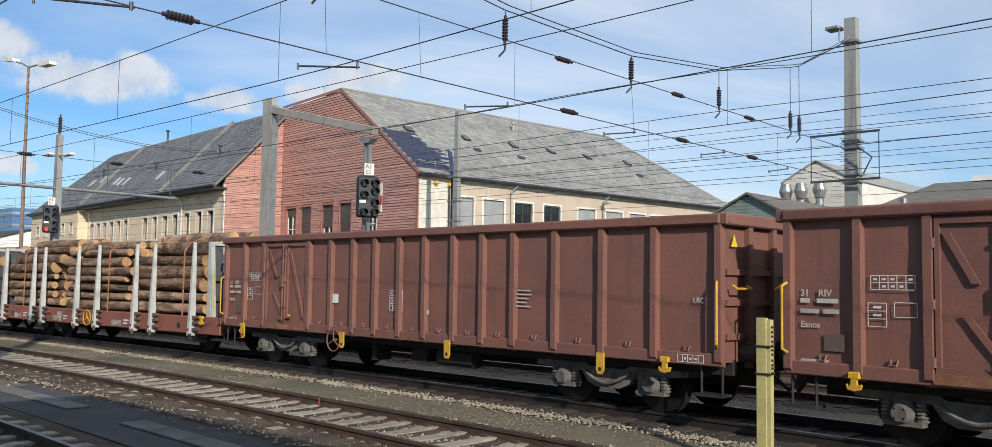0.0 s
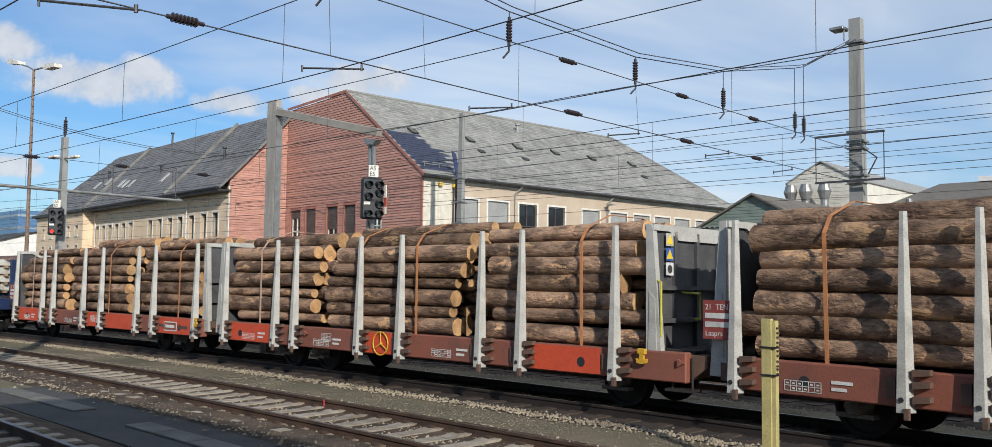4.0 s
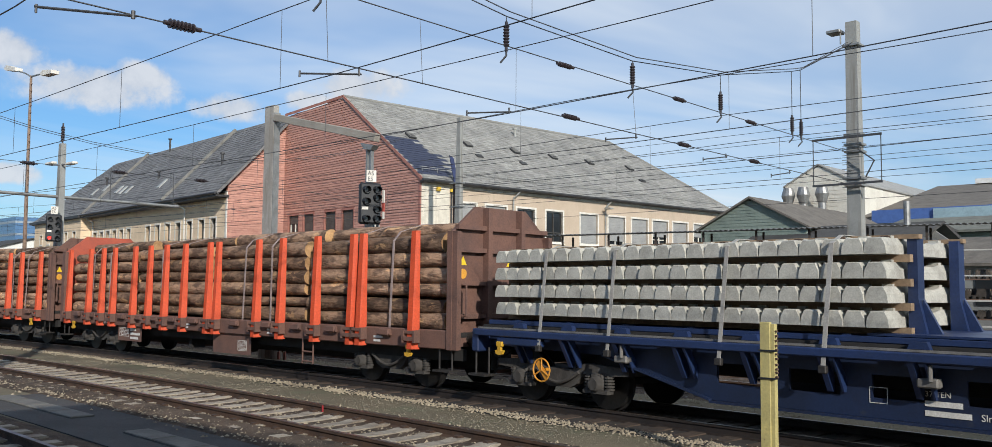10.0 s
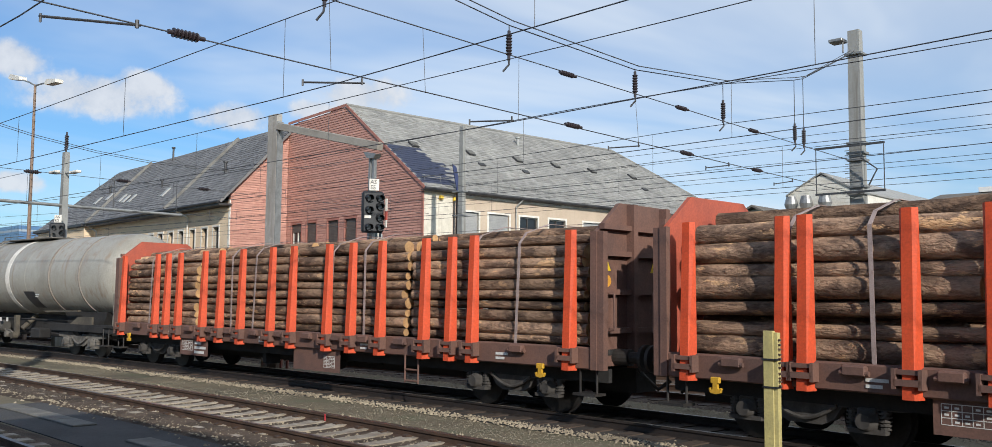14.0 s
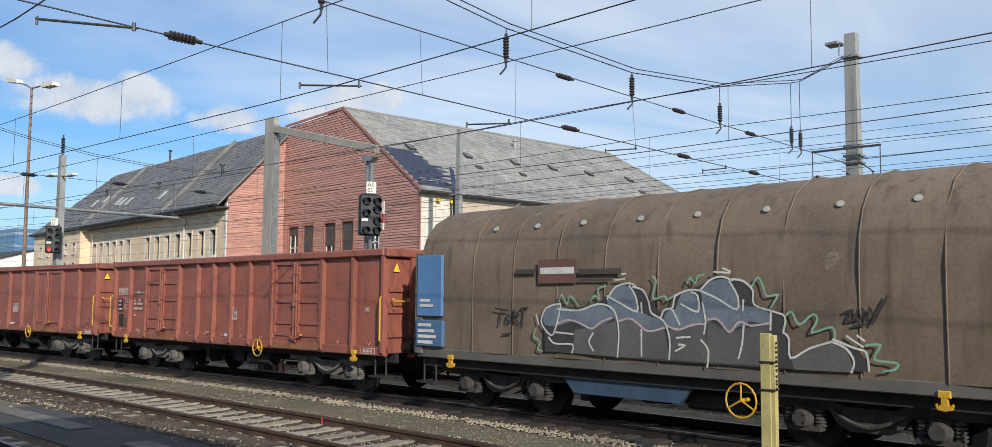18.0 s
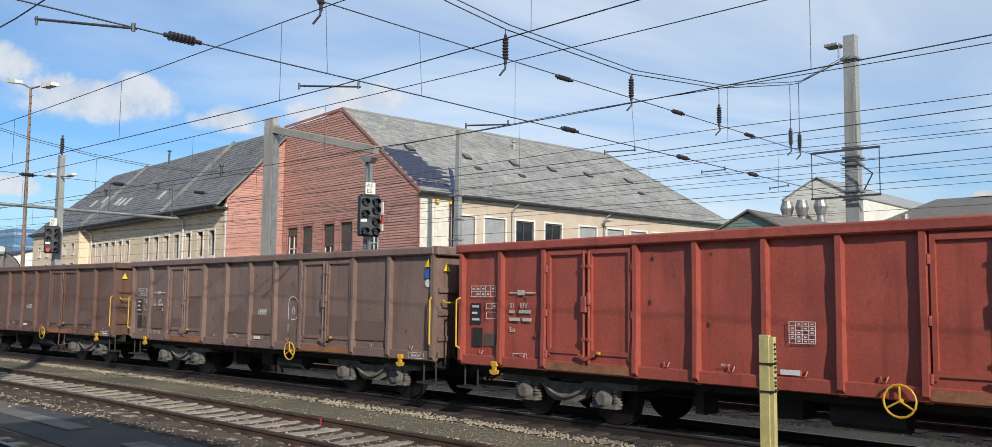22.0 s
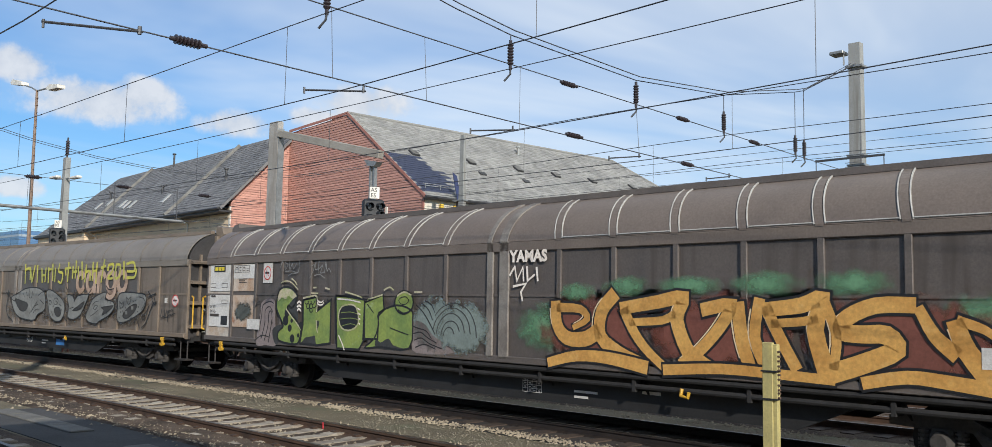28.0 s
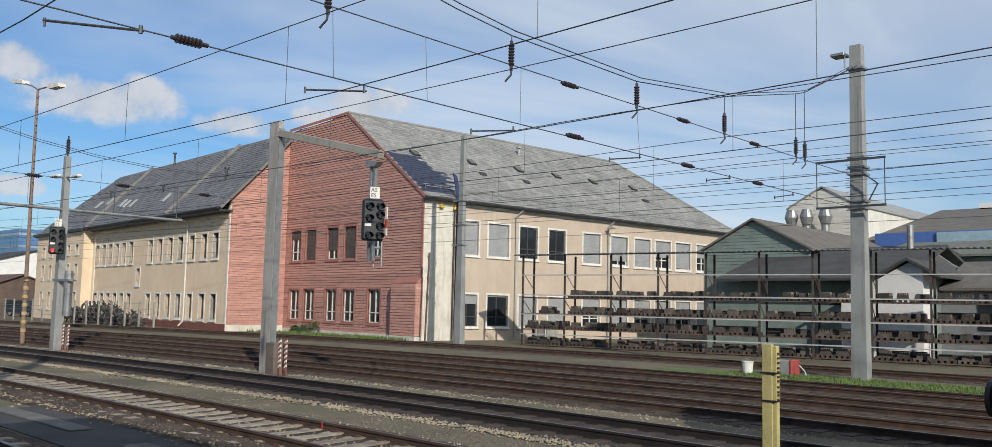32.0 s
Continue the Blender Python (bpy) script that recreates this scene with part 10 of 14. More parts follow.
    sprayed_shape(w, [(-1.94, 1.63), (-1.97, 1.80), (-1.71, 1.96), (-1.18, 1.88), (-0.76, 1.99), (-0.52, 1.87), (-0.48, 1.76), (-0.87, 1.60), (-1.24, 1.70), (-1.65, 1.62)], Y - 0.0030, steel, None, 0, "spray_filling", 2)
    sprayed_shape(w, [(-0.59, 2.05), (-0.46, 2.23), (-0.24, 2.29), (-0.02, 2.16), (0.04, 1.88), (0.46, 1.76), (0.54, 1.63), (0.22, 1.59), (-0.13, 1.77), (-0.41, 1.72)], Y - 0.0032, steel, None, 0, "spray_filling", 2)
    sprayed_shape(w, [(0.49, 1.73), (0.57, 1.89), (0.72, 1.93), (0.80, 2.12), (0.97, 2.18), (1.12, 2.06), (1.21, 1.75), (0.92, 1.65), (0.62, 1.64)], Y - 0.0034, steel, None, 0, "spray_filling", 2)
    sprayed_shape(w, [(1.17, 2.20), (1.46, 2.36), (1.69, 2.30), (1.80, 2.00), (2.06, 1.97), (2.28, 1.87), (2.23, 1.73), (1.95, 1.77), (1.63, 1.63), (1.40, 1.80), (1.25, 1.75)], Y - 0.0036, steel, None, 0, "spray_filling", 2)
    for p in ([(-1.87, 1.49), (-2.02, 1.68), (-1.91, 1.90), (-1.65, 1.98), (-1.58, 1.93), (-1.74, 1.47), (-1.89, 1.52)],
              [(-1.65, 1.90), (-1.18, 1.88), (-0.76, 1.99), (-0.44, 1.89), (-0.35, 1.54), (-0.38, 1.16)],
              [(-0.58, 2.07), (-0.41, 2.26), (-0.15, 2.32), (-0.01, 2.27)],
              [(-0.58, 2.12), (-0.29, 1.99), (0.01, 1.88), (-0.02, 2.12), (-0.14, 2.28)],
              [(-0.07, 2.26), (0.12, 2.21), (0.23, 2.03), (0.28, 1.86), (0.51, 1.74), (0.61, 1.48), (0.60, 1.17)],
              [(0.46, 1.80), (0.52, 1.91), (0.67, 1.95), (0.72, 2.12), (0.97, 2.21), (1.15, 2.20)],
              [(0.82, 2.00), (1.11, 1.89), (1.11, 2.12), (1.00, 2.18)],
              [(0.79, 1.70), (0.68, 1.89), (0.62, 1.93)],
              [(1.15, 2.20), (1.32, 2.35), (1.51, 2.40), (1.69, 2.34)],
              [(1.15, 2.20), (1.45, 2.08), (1.75, 1.93), (1.77, 2.12), (1.64, 2.33)],
              [(1.69, 2.36), (1.87, 2.33), (2.01, 2.20), (2.03, 2.00), (2.32, 1.91), (2.49, 1.84), (2.46, 1.64)],
              [(1.19, 2.02), (1.24, 1.75), (1.21, 1.57)],
              [(2.28, 1.89), (2.27, 1.66)],
              [(2.46, 1.63), (2.54, 1.55), (2.56, 1.29), (2.83, 1.43), (3.14, 1.53)],
              [(3.14, 1.53), (3.33, 1.45), (3.43, 1.29), (3.39, 1.15)],
              [(3.16, 1.56), (3.44, 1.46), (3.59, 1.41), (3.62, 1.18)],
              [(-1.71, 1.51), (-1.30, 1.49)],
              [(-1.84, 1.42), (-1.71, 1.32), (-1.31, 1.32), (-1.33, 1.18)],
              [(-0.87, 1.52), (-0.96, 1.38), (-0.87, 1.24)],
              [(0.09, 1.60), (0.09, 1.20)],
              [(0.74, 1.50), (0.97, 1.52)],
              [(0.77, 1.40), (0.88, 1.39), (0.71, 1.30)],
              [(1.16, 1.48), (1.28, 1.34), (1.26, 1.10)],
              [(1.86, 1.71), (1.83, 1.45), (1.77, 1.25)],
              [(0.09, 2.01), (0.10, 1.86)],
              [(1.86, 2.06), (1.85, 1.92)],):
        part("spray_outline", ribbon(Geo(), flowing(p), 0.030, 0.027, Y - 0.0065), pale, w)
    for p in ([(-1.67, 1.64), (-1.42, 1.72), (-1.18, 1.68), (-0.90, 1.59), (-0.70, 1.71), (-0.49, 1.77)],
              [(-0.35, 1.72), (-0.13, 1.77), (0.04, 1.68), (0.22, 1.58), (0.51, 1.64)],
              [(0.58, 1.67), (0.77, 1.62), (1.02, 1.70), (1.24, 1.71)],
              [(1.28, 1.78), (1.45, 1.78), (1.63, 1.61), (1.79, 1.76), (1.97, 1.71), (2.25, 1.75)],):
        part("spray_outline", ribbon(Geo(), flowing(p), 0.032, 0.029, Y - 0.0060), rosy, w)
    for p in ([(-1.62, 2.02), (-1.55, 2.14), (-1.44, 1.98), (-1.36, 2.12), (-1.18, 1.95)],
              [(-0.93, 2.03), (-0.84, 2.12), (-0.74, 2.07), (-0.77, 2.23), (-0.61, 2.28)],
              [(0.31, 2.42), (0.37, 2.34), (0.31, 2.08), (0.52, 2.12), (0.57, 2.06), (0.72, 2.14)],
              [(0.93, 2.31), (0.98, 2.39), (1.07, 2.31), (1.12, 2.41), (1.22, 2.43)],
              [(1.98, 2.24), (2.09, 2.38), (2.16, 2.28), (2.22, 2.12), (2.39, 2.14), (2.28, 1.97)],
              [(2.51, 1.87), (2.59, 1.91), (2.69, 1.74), (2.88, 1.88), (2.95, 1.81), (2.87, 1.64), (3.15, 1.72), (3.18, 1.57)],
              [(3.59, 1.50), (3.77, 1.51), (3.69, 1.33), (3.97, 1.30), (3.94, 1.22), (3.80, 1.19)],
              [(-2.14, 1.56), (-2.20, 1.43), (-2.04, 1.34), (-2.10, 1.22), (-1.99, 1.18)],):
        part("spray_spike", ribbon(Geo(), flowing(p), 0.030, 0.027, Y - 0.0040), mintg, w)
    for p in ([(1.39, 2.47), (1.65, 2.45)],
              [(1.54, 2.52), (1.66, 2.47)],
              [(-0.42, 2.37), (-0.23, 2.39)],
              [(-0.29, 2.46), (-0.21, 2.47)],
              [(3.34, 1.61), (3.55, 1.48)],
              [(3.48, 1.62), (3.57, 1.56)],
              [(-2.14, 1.80), (-2.08, 1.63)],):
        part("spray_spike", ribbon(Geo(), flowing(p), 0.028, 0.025, Y - 0.0040), pale, w)
    for p in ([(-3.16, 1.89), (-2.83, 1.86)],
              [(-2.99, 1.87), (-3.05, 1.61)],
              [(-2.83, 1.79), (-2.87, 1.66), (-2.75, 1.69), (-2.83, 1.79)],
              [(-2.69, 1.87), (-2.69, 1.62)],
              [(-2.69, 1.84), (-2.56, 1.79), (-2.68, 1.74), (-2.53, 1.62)],
              [(-2.52, 1.89), (-2.34, 1.92)],
              [(-2.45, 1.89), (-2.48, 1.57)],
              [(-2.97, 1.43), (-2.76, 1.46)],
              [(3.32, 1.91), (3.42, 1.94), (3.34, 1.80), (3.44, 1.82)],
              [(3.49, 1.94), (3.46, 1.82), (3.53, 1.84)],
              [(3.55, 1.96), (3.60, 1.80), (3.64, 1.98), (3.69, 1.86)],
              [(3.88, 2.13), (3.67, 1.77)],
              [(3.43, 1.74), (3.60, 1.77)],):
        part("sprayed_tag", ribbon(Geo(), flowing(p), 0.034, 0.031, Y - 0.0000), dk, w)
    # owner's mark in plain shapes
    faint = surface("faded_dark_lettering", (0.075, 0.056, 0.045), (0.06, 0.046, 0.038), 0.7)
    plate(w, -2.65, -2.15, 2.5, 2.58, Y, faint, "logo_bar", "faded dark owner's mark in plain bars")
    plate(w, -2.1, -1.24, 2.33, 2.74, Y, surface("faded_red_patch", (0.16, 0.075, 0.055), (0.13, 0.07, 0.055), 0.7), "logo_plate", "faded red patch behind white bar")
    plate(w, -2.05, -1.28, 2.49, 2.6, Y - 0.005, M_MARK, "logo_bar")
    plate(w, -1.2, -0.3, 2.47, 2.56, Y, faint, "logo_bar")
    plate(w, -1.2, -0.5, 2.36, 2.4, Y, faint, "logo_bar")
    add_handwheel(w, 1.78, 0.66)
    for x in (-h + 1.0, h - 0.9):
        hook(w, x, 0.9)
    # dark bogie iron here carries the shade under the hood in its colour
    for x in (-h + 2.0, h - 2.0):
        add_bogie(w, x)
    add_ends(w, h)


flat_wagon("blue bogie flat wagon carrying concrete sleepers", -79.83, -99.37, 1)
flat_wagon("blue bogie flat wagon with orange handwheel", -100.16, -119.7, 2)
tank_wagon()
hooded_wagon()

# ---- sliding-wall vans, painted over by sprayers ----
def van_profile(scale=1.0, top=4.16):
    return [(-1.5, 1.12), (-1.5, 2.98), (-1.5, 3.2), (-1.47, 3.33), (-1.42, 3.45), (-1.345, 3.57), (-1.25, 3.68), (-1.13, 3.78), (-1.0, 3.86), (-0.86, 3.92), (-0.72, 3.97), (0.0, top), (0.72, 3.97), (1.0, 3.86), (1.25, 3.68), (1.42, 3.45), (1.5, 3.2), (1.5, 2.98), (1.5, 1.12)]


def sloped_strip(line, x0, x1, shift):
    """A thin band over the roof between x0 and x1 along line (y, z), leaning by shift a step."""
    n = len(line)
    vs = []
    for x, lift in ((x0, 0.0), (x1, 0.0), (x1, -0.03), (x0, -0.03)):
        vs += [(x + shift * i, y, z + lift) for i, (y, z) in enumerate(line)]
    fs = []
    for k in range(4):
        a, b = k * n, (k + 1) % 4 * n
        fs += [(a + i, b + i, b + i + 1, a + i + 1) for i in range(n - 1)]
    return Geo().add(vs, fs + [(0, n, 2 * n, 3 * n), (n - 1, 4 * n - 1, 3 * n - 1, 2 * n - 1)])


def two_tone(name, top, low, z0, z1):
    """Sprayed paint that fades from one colour into another on the way down."""
    m = surface(name, top, tuple(c * 0.85 for c in top), 0.6, grain=20, stain=2, bump=0)
    nt = m.node_tree
    N, L = nt.nodes.new, nt.links.new
    bsdf = nt.nodes["Principled BSDF"]
    was = bsdf.inputs["Base Color"].links[0].from_socket
    tc, sep, mr, mix = N("ShaderNodeTexCoord"), N("ShaderNodeSeparateXYZ"), N("ShaderNodeMapRange"), N("ShaderNodeMix")
    mix.data_type = "RGBA"
    L(tc.outputs["Object"], sep.inputs[0]), L(sep.outputs[2], mr.inputs[0])
    mr.inputs[1].default_value, mr.inputs[2].default_value = z0, z1
    L(mr.outputs[0], mix.inputs[0])
    mix.inputs[6].default_value = (*low, 1)
    L(was, mix.inputs[7])
    L(mix.outputs[2], bsdf.inputs["Base Color"])
    return m


def sliding_van(label, front, rear, body, roof_m, rib_m, end_m, seed, white_ends=False, roof_lines=None, trim=(0.0, 0.0)):
    w, h = wagon_thing("sliding_wall_van", label, front, rear)
    prof = van_profile()
    hr, hb = h - trim[0], h - trim[1]
    side = [(-1.455, 1.12), (-1.455, 3.2)]
    cols = [-9.74, -8.56, -7.35, -6.13, -4.97, -3.82, -2.65, -1.45, -0.25, 0.2, 1.45, 2.62, 3.8, 4.95, 6.1, 7.24, 8.44, 9.6]
    edges = [-hr + 0.05] + cols + [hb - 0.05]
    for k, (a, b) in enumerate(zip(edges, edges[1:])):
        m = end_m if (k in (0, len(edges) - 2) and end_m) else body
        for z0, z1 in ((1.14, 2.22), (2.26, 3.02)):
            part("wall_panel", dented_panel(a, b, z0, z1, -1.455, seed * 40 + k, 0.006, 4, 5), m, w, smooth=True)
    part("far_wall", Geo().box(-hr, hb, 1.4, 1.46, 1.12, 3.2), body, w)
    for s in (-1, 1):
        ya, yb = sorted((1.42 * s, 1.5 * s))
        part("cant_rail", Geo().box(-hr, hb, ya, yb, 3.02, 3.2, chamfer=0.012), roof_m, w)
        part("bottom_rail", Geo().box(-hr, hb, ya, yb, 1.04, 1.16, chamfer=0.012), rib_m, w)
        part("waist_rail", Geo().box(-hr, hb, *sorted((1.44 * s, 1.475 * s)), 2.22, 2.26), rib_m, w)
    for x in cols:
        part("wall_rib", Geo().box(x - 0.05, x + 0.05, -1.495, -1.45, 1.14, 3.04, chamfer=0.008), rib_m, w)
    roof = [p for p in prof if p[1] >= 3.2]
    part("roof", shell_geo(roof, -hr, hb, 40, 0.0, seed), roof_m, w, "curved sheet roof", smooth=True)
    for k, x in enumerate(cols):
        sh = 0.03 if k < 9 else -0.03
        if white_ends or k in (8, 9):
            continue
        if roof_lines:
            for dx in (-0.08, 0.08):
                part("roof_seam", Geo().path([(x + dx + sh * i, y0, z0 + 0.01) for i, (y0, z0) in enumerate(roof[:9])], 0.014, 5), roof_lines, w)
            if k + 1 < len(cols) and k not in (7, 8):
                part("roof_seam", Geo().path([(x + 0.08, -1.498, 3.23), (cols[k + 1] - 0.08, -1.498, 3.23)], 0.014, 5), roof_lines, w)
        lip = [(y0 * 1.006, z0 + 0.012) for y0, z0 in roof[:9]]
        part("roof_rib", sloped_strip(lip, x - 0.06, x + 0.06, sh), roof_m, w)
    for s in (-1, 1):
        part("roof_rail", Geo().box(-hr, hb, *sorted((0.68 * s, 0.8 * s)), 3.95, 4.05), rib_m, w)
        part("roof_end_strip", sloped_strip([(y0 * 1.006, z0 + 0.01) for y0, z0 in roof[:9]], s * ((hb if s > 0 else hr) - 0.3) - 0.28, s * ((hb if s > 0 else hr) - 0.3) + 0.28, 0.0), roof_m, w, "riveted end strip of the roof")
    joint_m = surface("pale_grey_paint", (0.58, 0.585, 0.55), (0.50, 0.505, 0.475), 0.5) if white_ends else surface("worn_joint_paint", (0.24, 0.22, 0.195), (0.14, 0.12, 0.105), 0.6, grain=30, stain=2, bump=0.1)
    for a, b in ((-0.3, -0.14), (0.02, 0.26)):
        joint = part("door_joint", Geo().box(a, b, -1.5, -1.455, 1.1, 3.22, chamfer=0.01), joint_m, w, "vertical joint of the sliding walls")
        part("joint_arch", sloped_strip([(y0 * 1.008, z0 + 0.02) for y0, z0 in roof[:9]], a + 0.02, b - 0.03, 0.02), joint_m, joint)
    # ends with ledges, posts and a rounded cap
    pale_end = surface("pale_grey_paint", (0.58, 0.585, 0.55), (0.50, 0.505, 0.475), 0.5)
    for s in (-1, 1):
        x = s * ((hb if s > 0 else hr) - 0.02)
        # dust-grey and near-black ends: shade between the wagons is put into the colour
        em = surface("dusty_shade_toned_end", (0.21, 0.195, 0.175), (0.12, 0.105, 0.092), 0.75, grain=30, stain=1.6, bump=0.15, third=(0.10, 0.06, 0.04), third_at=(0.6, 0.72), third_scale=2) if white_ends else surface("shade_toned_end", (0.045, 0.042, 0.042), (0.03, 0.029, 0.03), 0.7, grain=30, stain=1.6, bump=0.15)
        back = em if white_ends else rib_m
        outline = [(y * 0.965, z - 0.02) for y, z in prof if z > 2.9]
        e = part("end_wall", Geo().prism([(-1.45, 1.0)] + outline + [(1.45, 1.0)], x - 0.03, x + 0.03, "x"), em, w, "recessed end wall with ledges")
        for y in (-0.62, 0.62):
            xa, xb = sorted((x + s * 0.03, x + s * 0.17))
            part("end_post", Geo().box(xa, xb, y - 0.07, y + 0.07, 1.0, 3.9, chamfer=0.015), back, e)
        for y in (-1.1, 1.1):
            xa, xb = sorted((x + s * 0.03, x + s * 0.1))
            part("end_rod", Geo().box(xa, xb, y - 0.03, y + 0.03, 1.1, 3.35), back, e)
        for y in (-1.42, 1.42):
            xa, xb = sorted((x - s * 0.03, x + s * 0.06))
            part("corner_post", Geo().box(xa, xb, y - 0.035, y + 0.035, 1.0, 3.2, chamfer=0.01), pale_end if white_ends else rib_m, e)
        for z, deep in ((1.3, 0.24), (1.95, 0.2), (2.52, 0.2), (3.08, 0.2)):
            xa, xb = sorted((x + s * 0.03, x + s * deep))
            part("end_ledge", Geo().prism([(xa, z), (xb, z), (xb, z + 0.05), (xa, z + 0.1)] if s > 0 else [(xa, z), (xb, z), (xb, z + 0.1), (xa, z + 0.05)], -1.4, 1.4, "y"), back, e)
        xa, xb = sorted((x + s * 0.03, x + s * 0.1))
        part("crown_plate", Geo().prism([(-0.62, 3.55), (-0.62, 3.92), (0.62, 3.92), (0.62, 3.55)], xa, xb, "x"), back, e)
        cap = Geo().prism([(x, 3.84), (x + s * 0.3, 3.84), (x + s * 0.38, 3.94), (x + s * 0.28, 4.14), (x, 4.2)][::s], -0.62, 0.62, "y")
        part("end_cap", cap, pale_end if white_ends else rib_m, e, "chamfered cap over the end")
        part("warning_triangle", Geo().prism([(-0.38, 3.66), (-0.22, 3.66), (-0.3, 3.81)], *sorted((x + s * 0.1, x + s * 0.106)), "x"), M_YELLOWP, e, "yellow warning triangle")
        part("grab_rail", Geo().path([(x + s * 0.1, -1.0, 1.2), (x + s * 0.3, -1.0, 1.22), (x + s * 0.3, -1.0, 1.8), (x + s * 0.1, -1.0, 1.82)], 0.02), M_STAKEWHITE, w, "white grab rail")
        part("handrail", Geo().path([(x + s * 0.2, -1.4, 1.3), (x + s * 0.3, -1.42, 1.32), (x + s * 0.3, -1.42, 2.15), (x + s * 0.2, -1.4, 2.18)], 0.022), M_YELLOWP, w, "yellow handrail")
    # underframe, tube rails and bogies
    girder_m = surface("dark_grey_girder", (0.02, 0.02, 0.021), (0.014, 0.014, 0.0145), 0.7, grain=30, stain=1.5, bump=0.15)
    for sg in (-1, 1):
        part("girder", Geo().prism([(-6.9, 0.98), (-5.6, 0.42), (5.6, 0.42), (6.9, 0.98)], *sorted((1.16 * sg, 1.22 * sg)), "y"), girder_m, w, "dark fish-bellied girder")
        part("sole_bar", Geo().box(-h, h, *sorted((1.2 * sg, 1.3 * sg)), 0.9, 1.05), girder_m, w)
    part("floor", Geo().box(-h, h, -1.2, 1.2, 0.95, 1.1), M_UNDER, w)
    for z, y in ((0.98, -1.46), (0.83, -1.42)):
        part("tube_rail", Geo().rod((-h + 0.6, y, z), (h - 0.6, y, z), 0.04, 8), M_UNDER, w, "long tube rail of the sliding walls")
    for k in range(10):
        x = -9.0 + k * 2.0
        part("rail_bracket", Geo().box(x - 0.03, x + 0.03, -1.46, -1.2, 0.75, 1.05).prism([(x - 0.05, 0.98), (x + 0.05, 0.98), (x + 0.16, 0.7)], -1.3, -1.24, "y"), M_UNDER, w)
    grid_mark(w, 0.4, 0.85, 0.55, 0.8, -1.226, 4, 4)
    text_lines(w, 1.6, 0.62, (0.5, 0.3), 0.04, 0.09, -1.226)
    text_lines(w, 3.0, 0.7, (0.35,), 0.05, 0.09, -1.226)
    part("spring_catch", Geo().path([(3.9, -1.47, 0.86), (3.9, -1.5, 0.76), (4.02, -1.5, 0.74), (4.04, -1.5, 0.82)], 0.028), M_YELLOWP, w, "yellow catch")
    for x in (-h + 0.95, h - 1.15):
        hook(w, x, 0.92, -1.49)
    for x in (-h + 2.75, h - 2.75):
        add_bogie(w, x)
    add_ends(w, h)
    return w, h


def no_hump_sign(w, x, z, y, r=0.17):
    """White roundel with a red ring, a bar and a wagon shape."""
    p = part("sign_disc", Geo().rod((x, y, z), (x, y - 0.004, z), r, 24), M_MARK, w, "white roundel with red ring")
    g = Geo()
    for k in range(24):
        a, b = 2 * math.pi * k / 24, 2 * math.pi * (k + 1) / 24
        slab(g, [(x + r * math.cos(a), y - 0.006, z + r * math.sin(a)), (x + r * math.cos(b), y - 0.006, z + r * math.sin(b)), (x + r * 0.85 * math.cos(b), y - 0.006, z + r * 0.85 * math.sin(b)), (x + r * 0.85 * math.cos(a), y - 0.006, z + r * 0.85 * math.sin(a))], (0, -1, 0), 0.002)
    slab(g, [(x - r * 0.6, y - 0.009, z + r * 0.55), (x - r * 0.55, y - 0.009, z + r * 0.6), (x + r * 0.6, y - 0.009, z - r * 0.55), (x + r * 0.55, y - 0.009, z - r * 0.6)], (0, -1, 0), 0.002)
    part("ring", g, plain("signal_red", (0.55, 0.03, 0.03)), p)
    part("pictogram", Geo().box(x - r * 0.55, x + r * 0.5, y - 0.008, y - 0.006, z - r * 0.1, z + r * 0.2), M_BLACKPANEL, p)


def heart(w, x, z, s, y):
    pts = []
    for k in range(24):
        t = 2 * math.pi * k / 24
        pts.append((x + s * 0.06 * 16 * math.sin(t) ** 3 / 10, z + s * 0.06 * (13 * math.cos(t) - 5 * math.cos(2 * t) - 2 * math.cos(3 * t) - math.cos(4 * t)) / 10))
    part("sprayed_heart", ribbon(Geo(), pts + pts[:1], 0.035, 0.035, y), M_MARK, w)


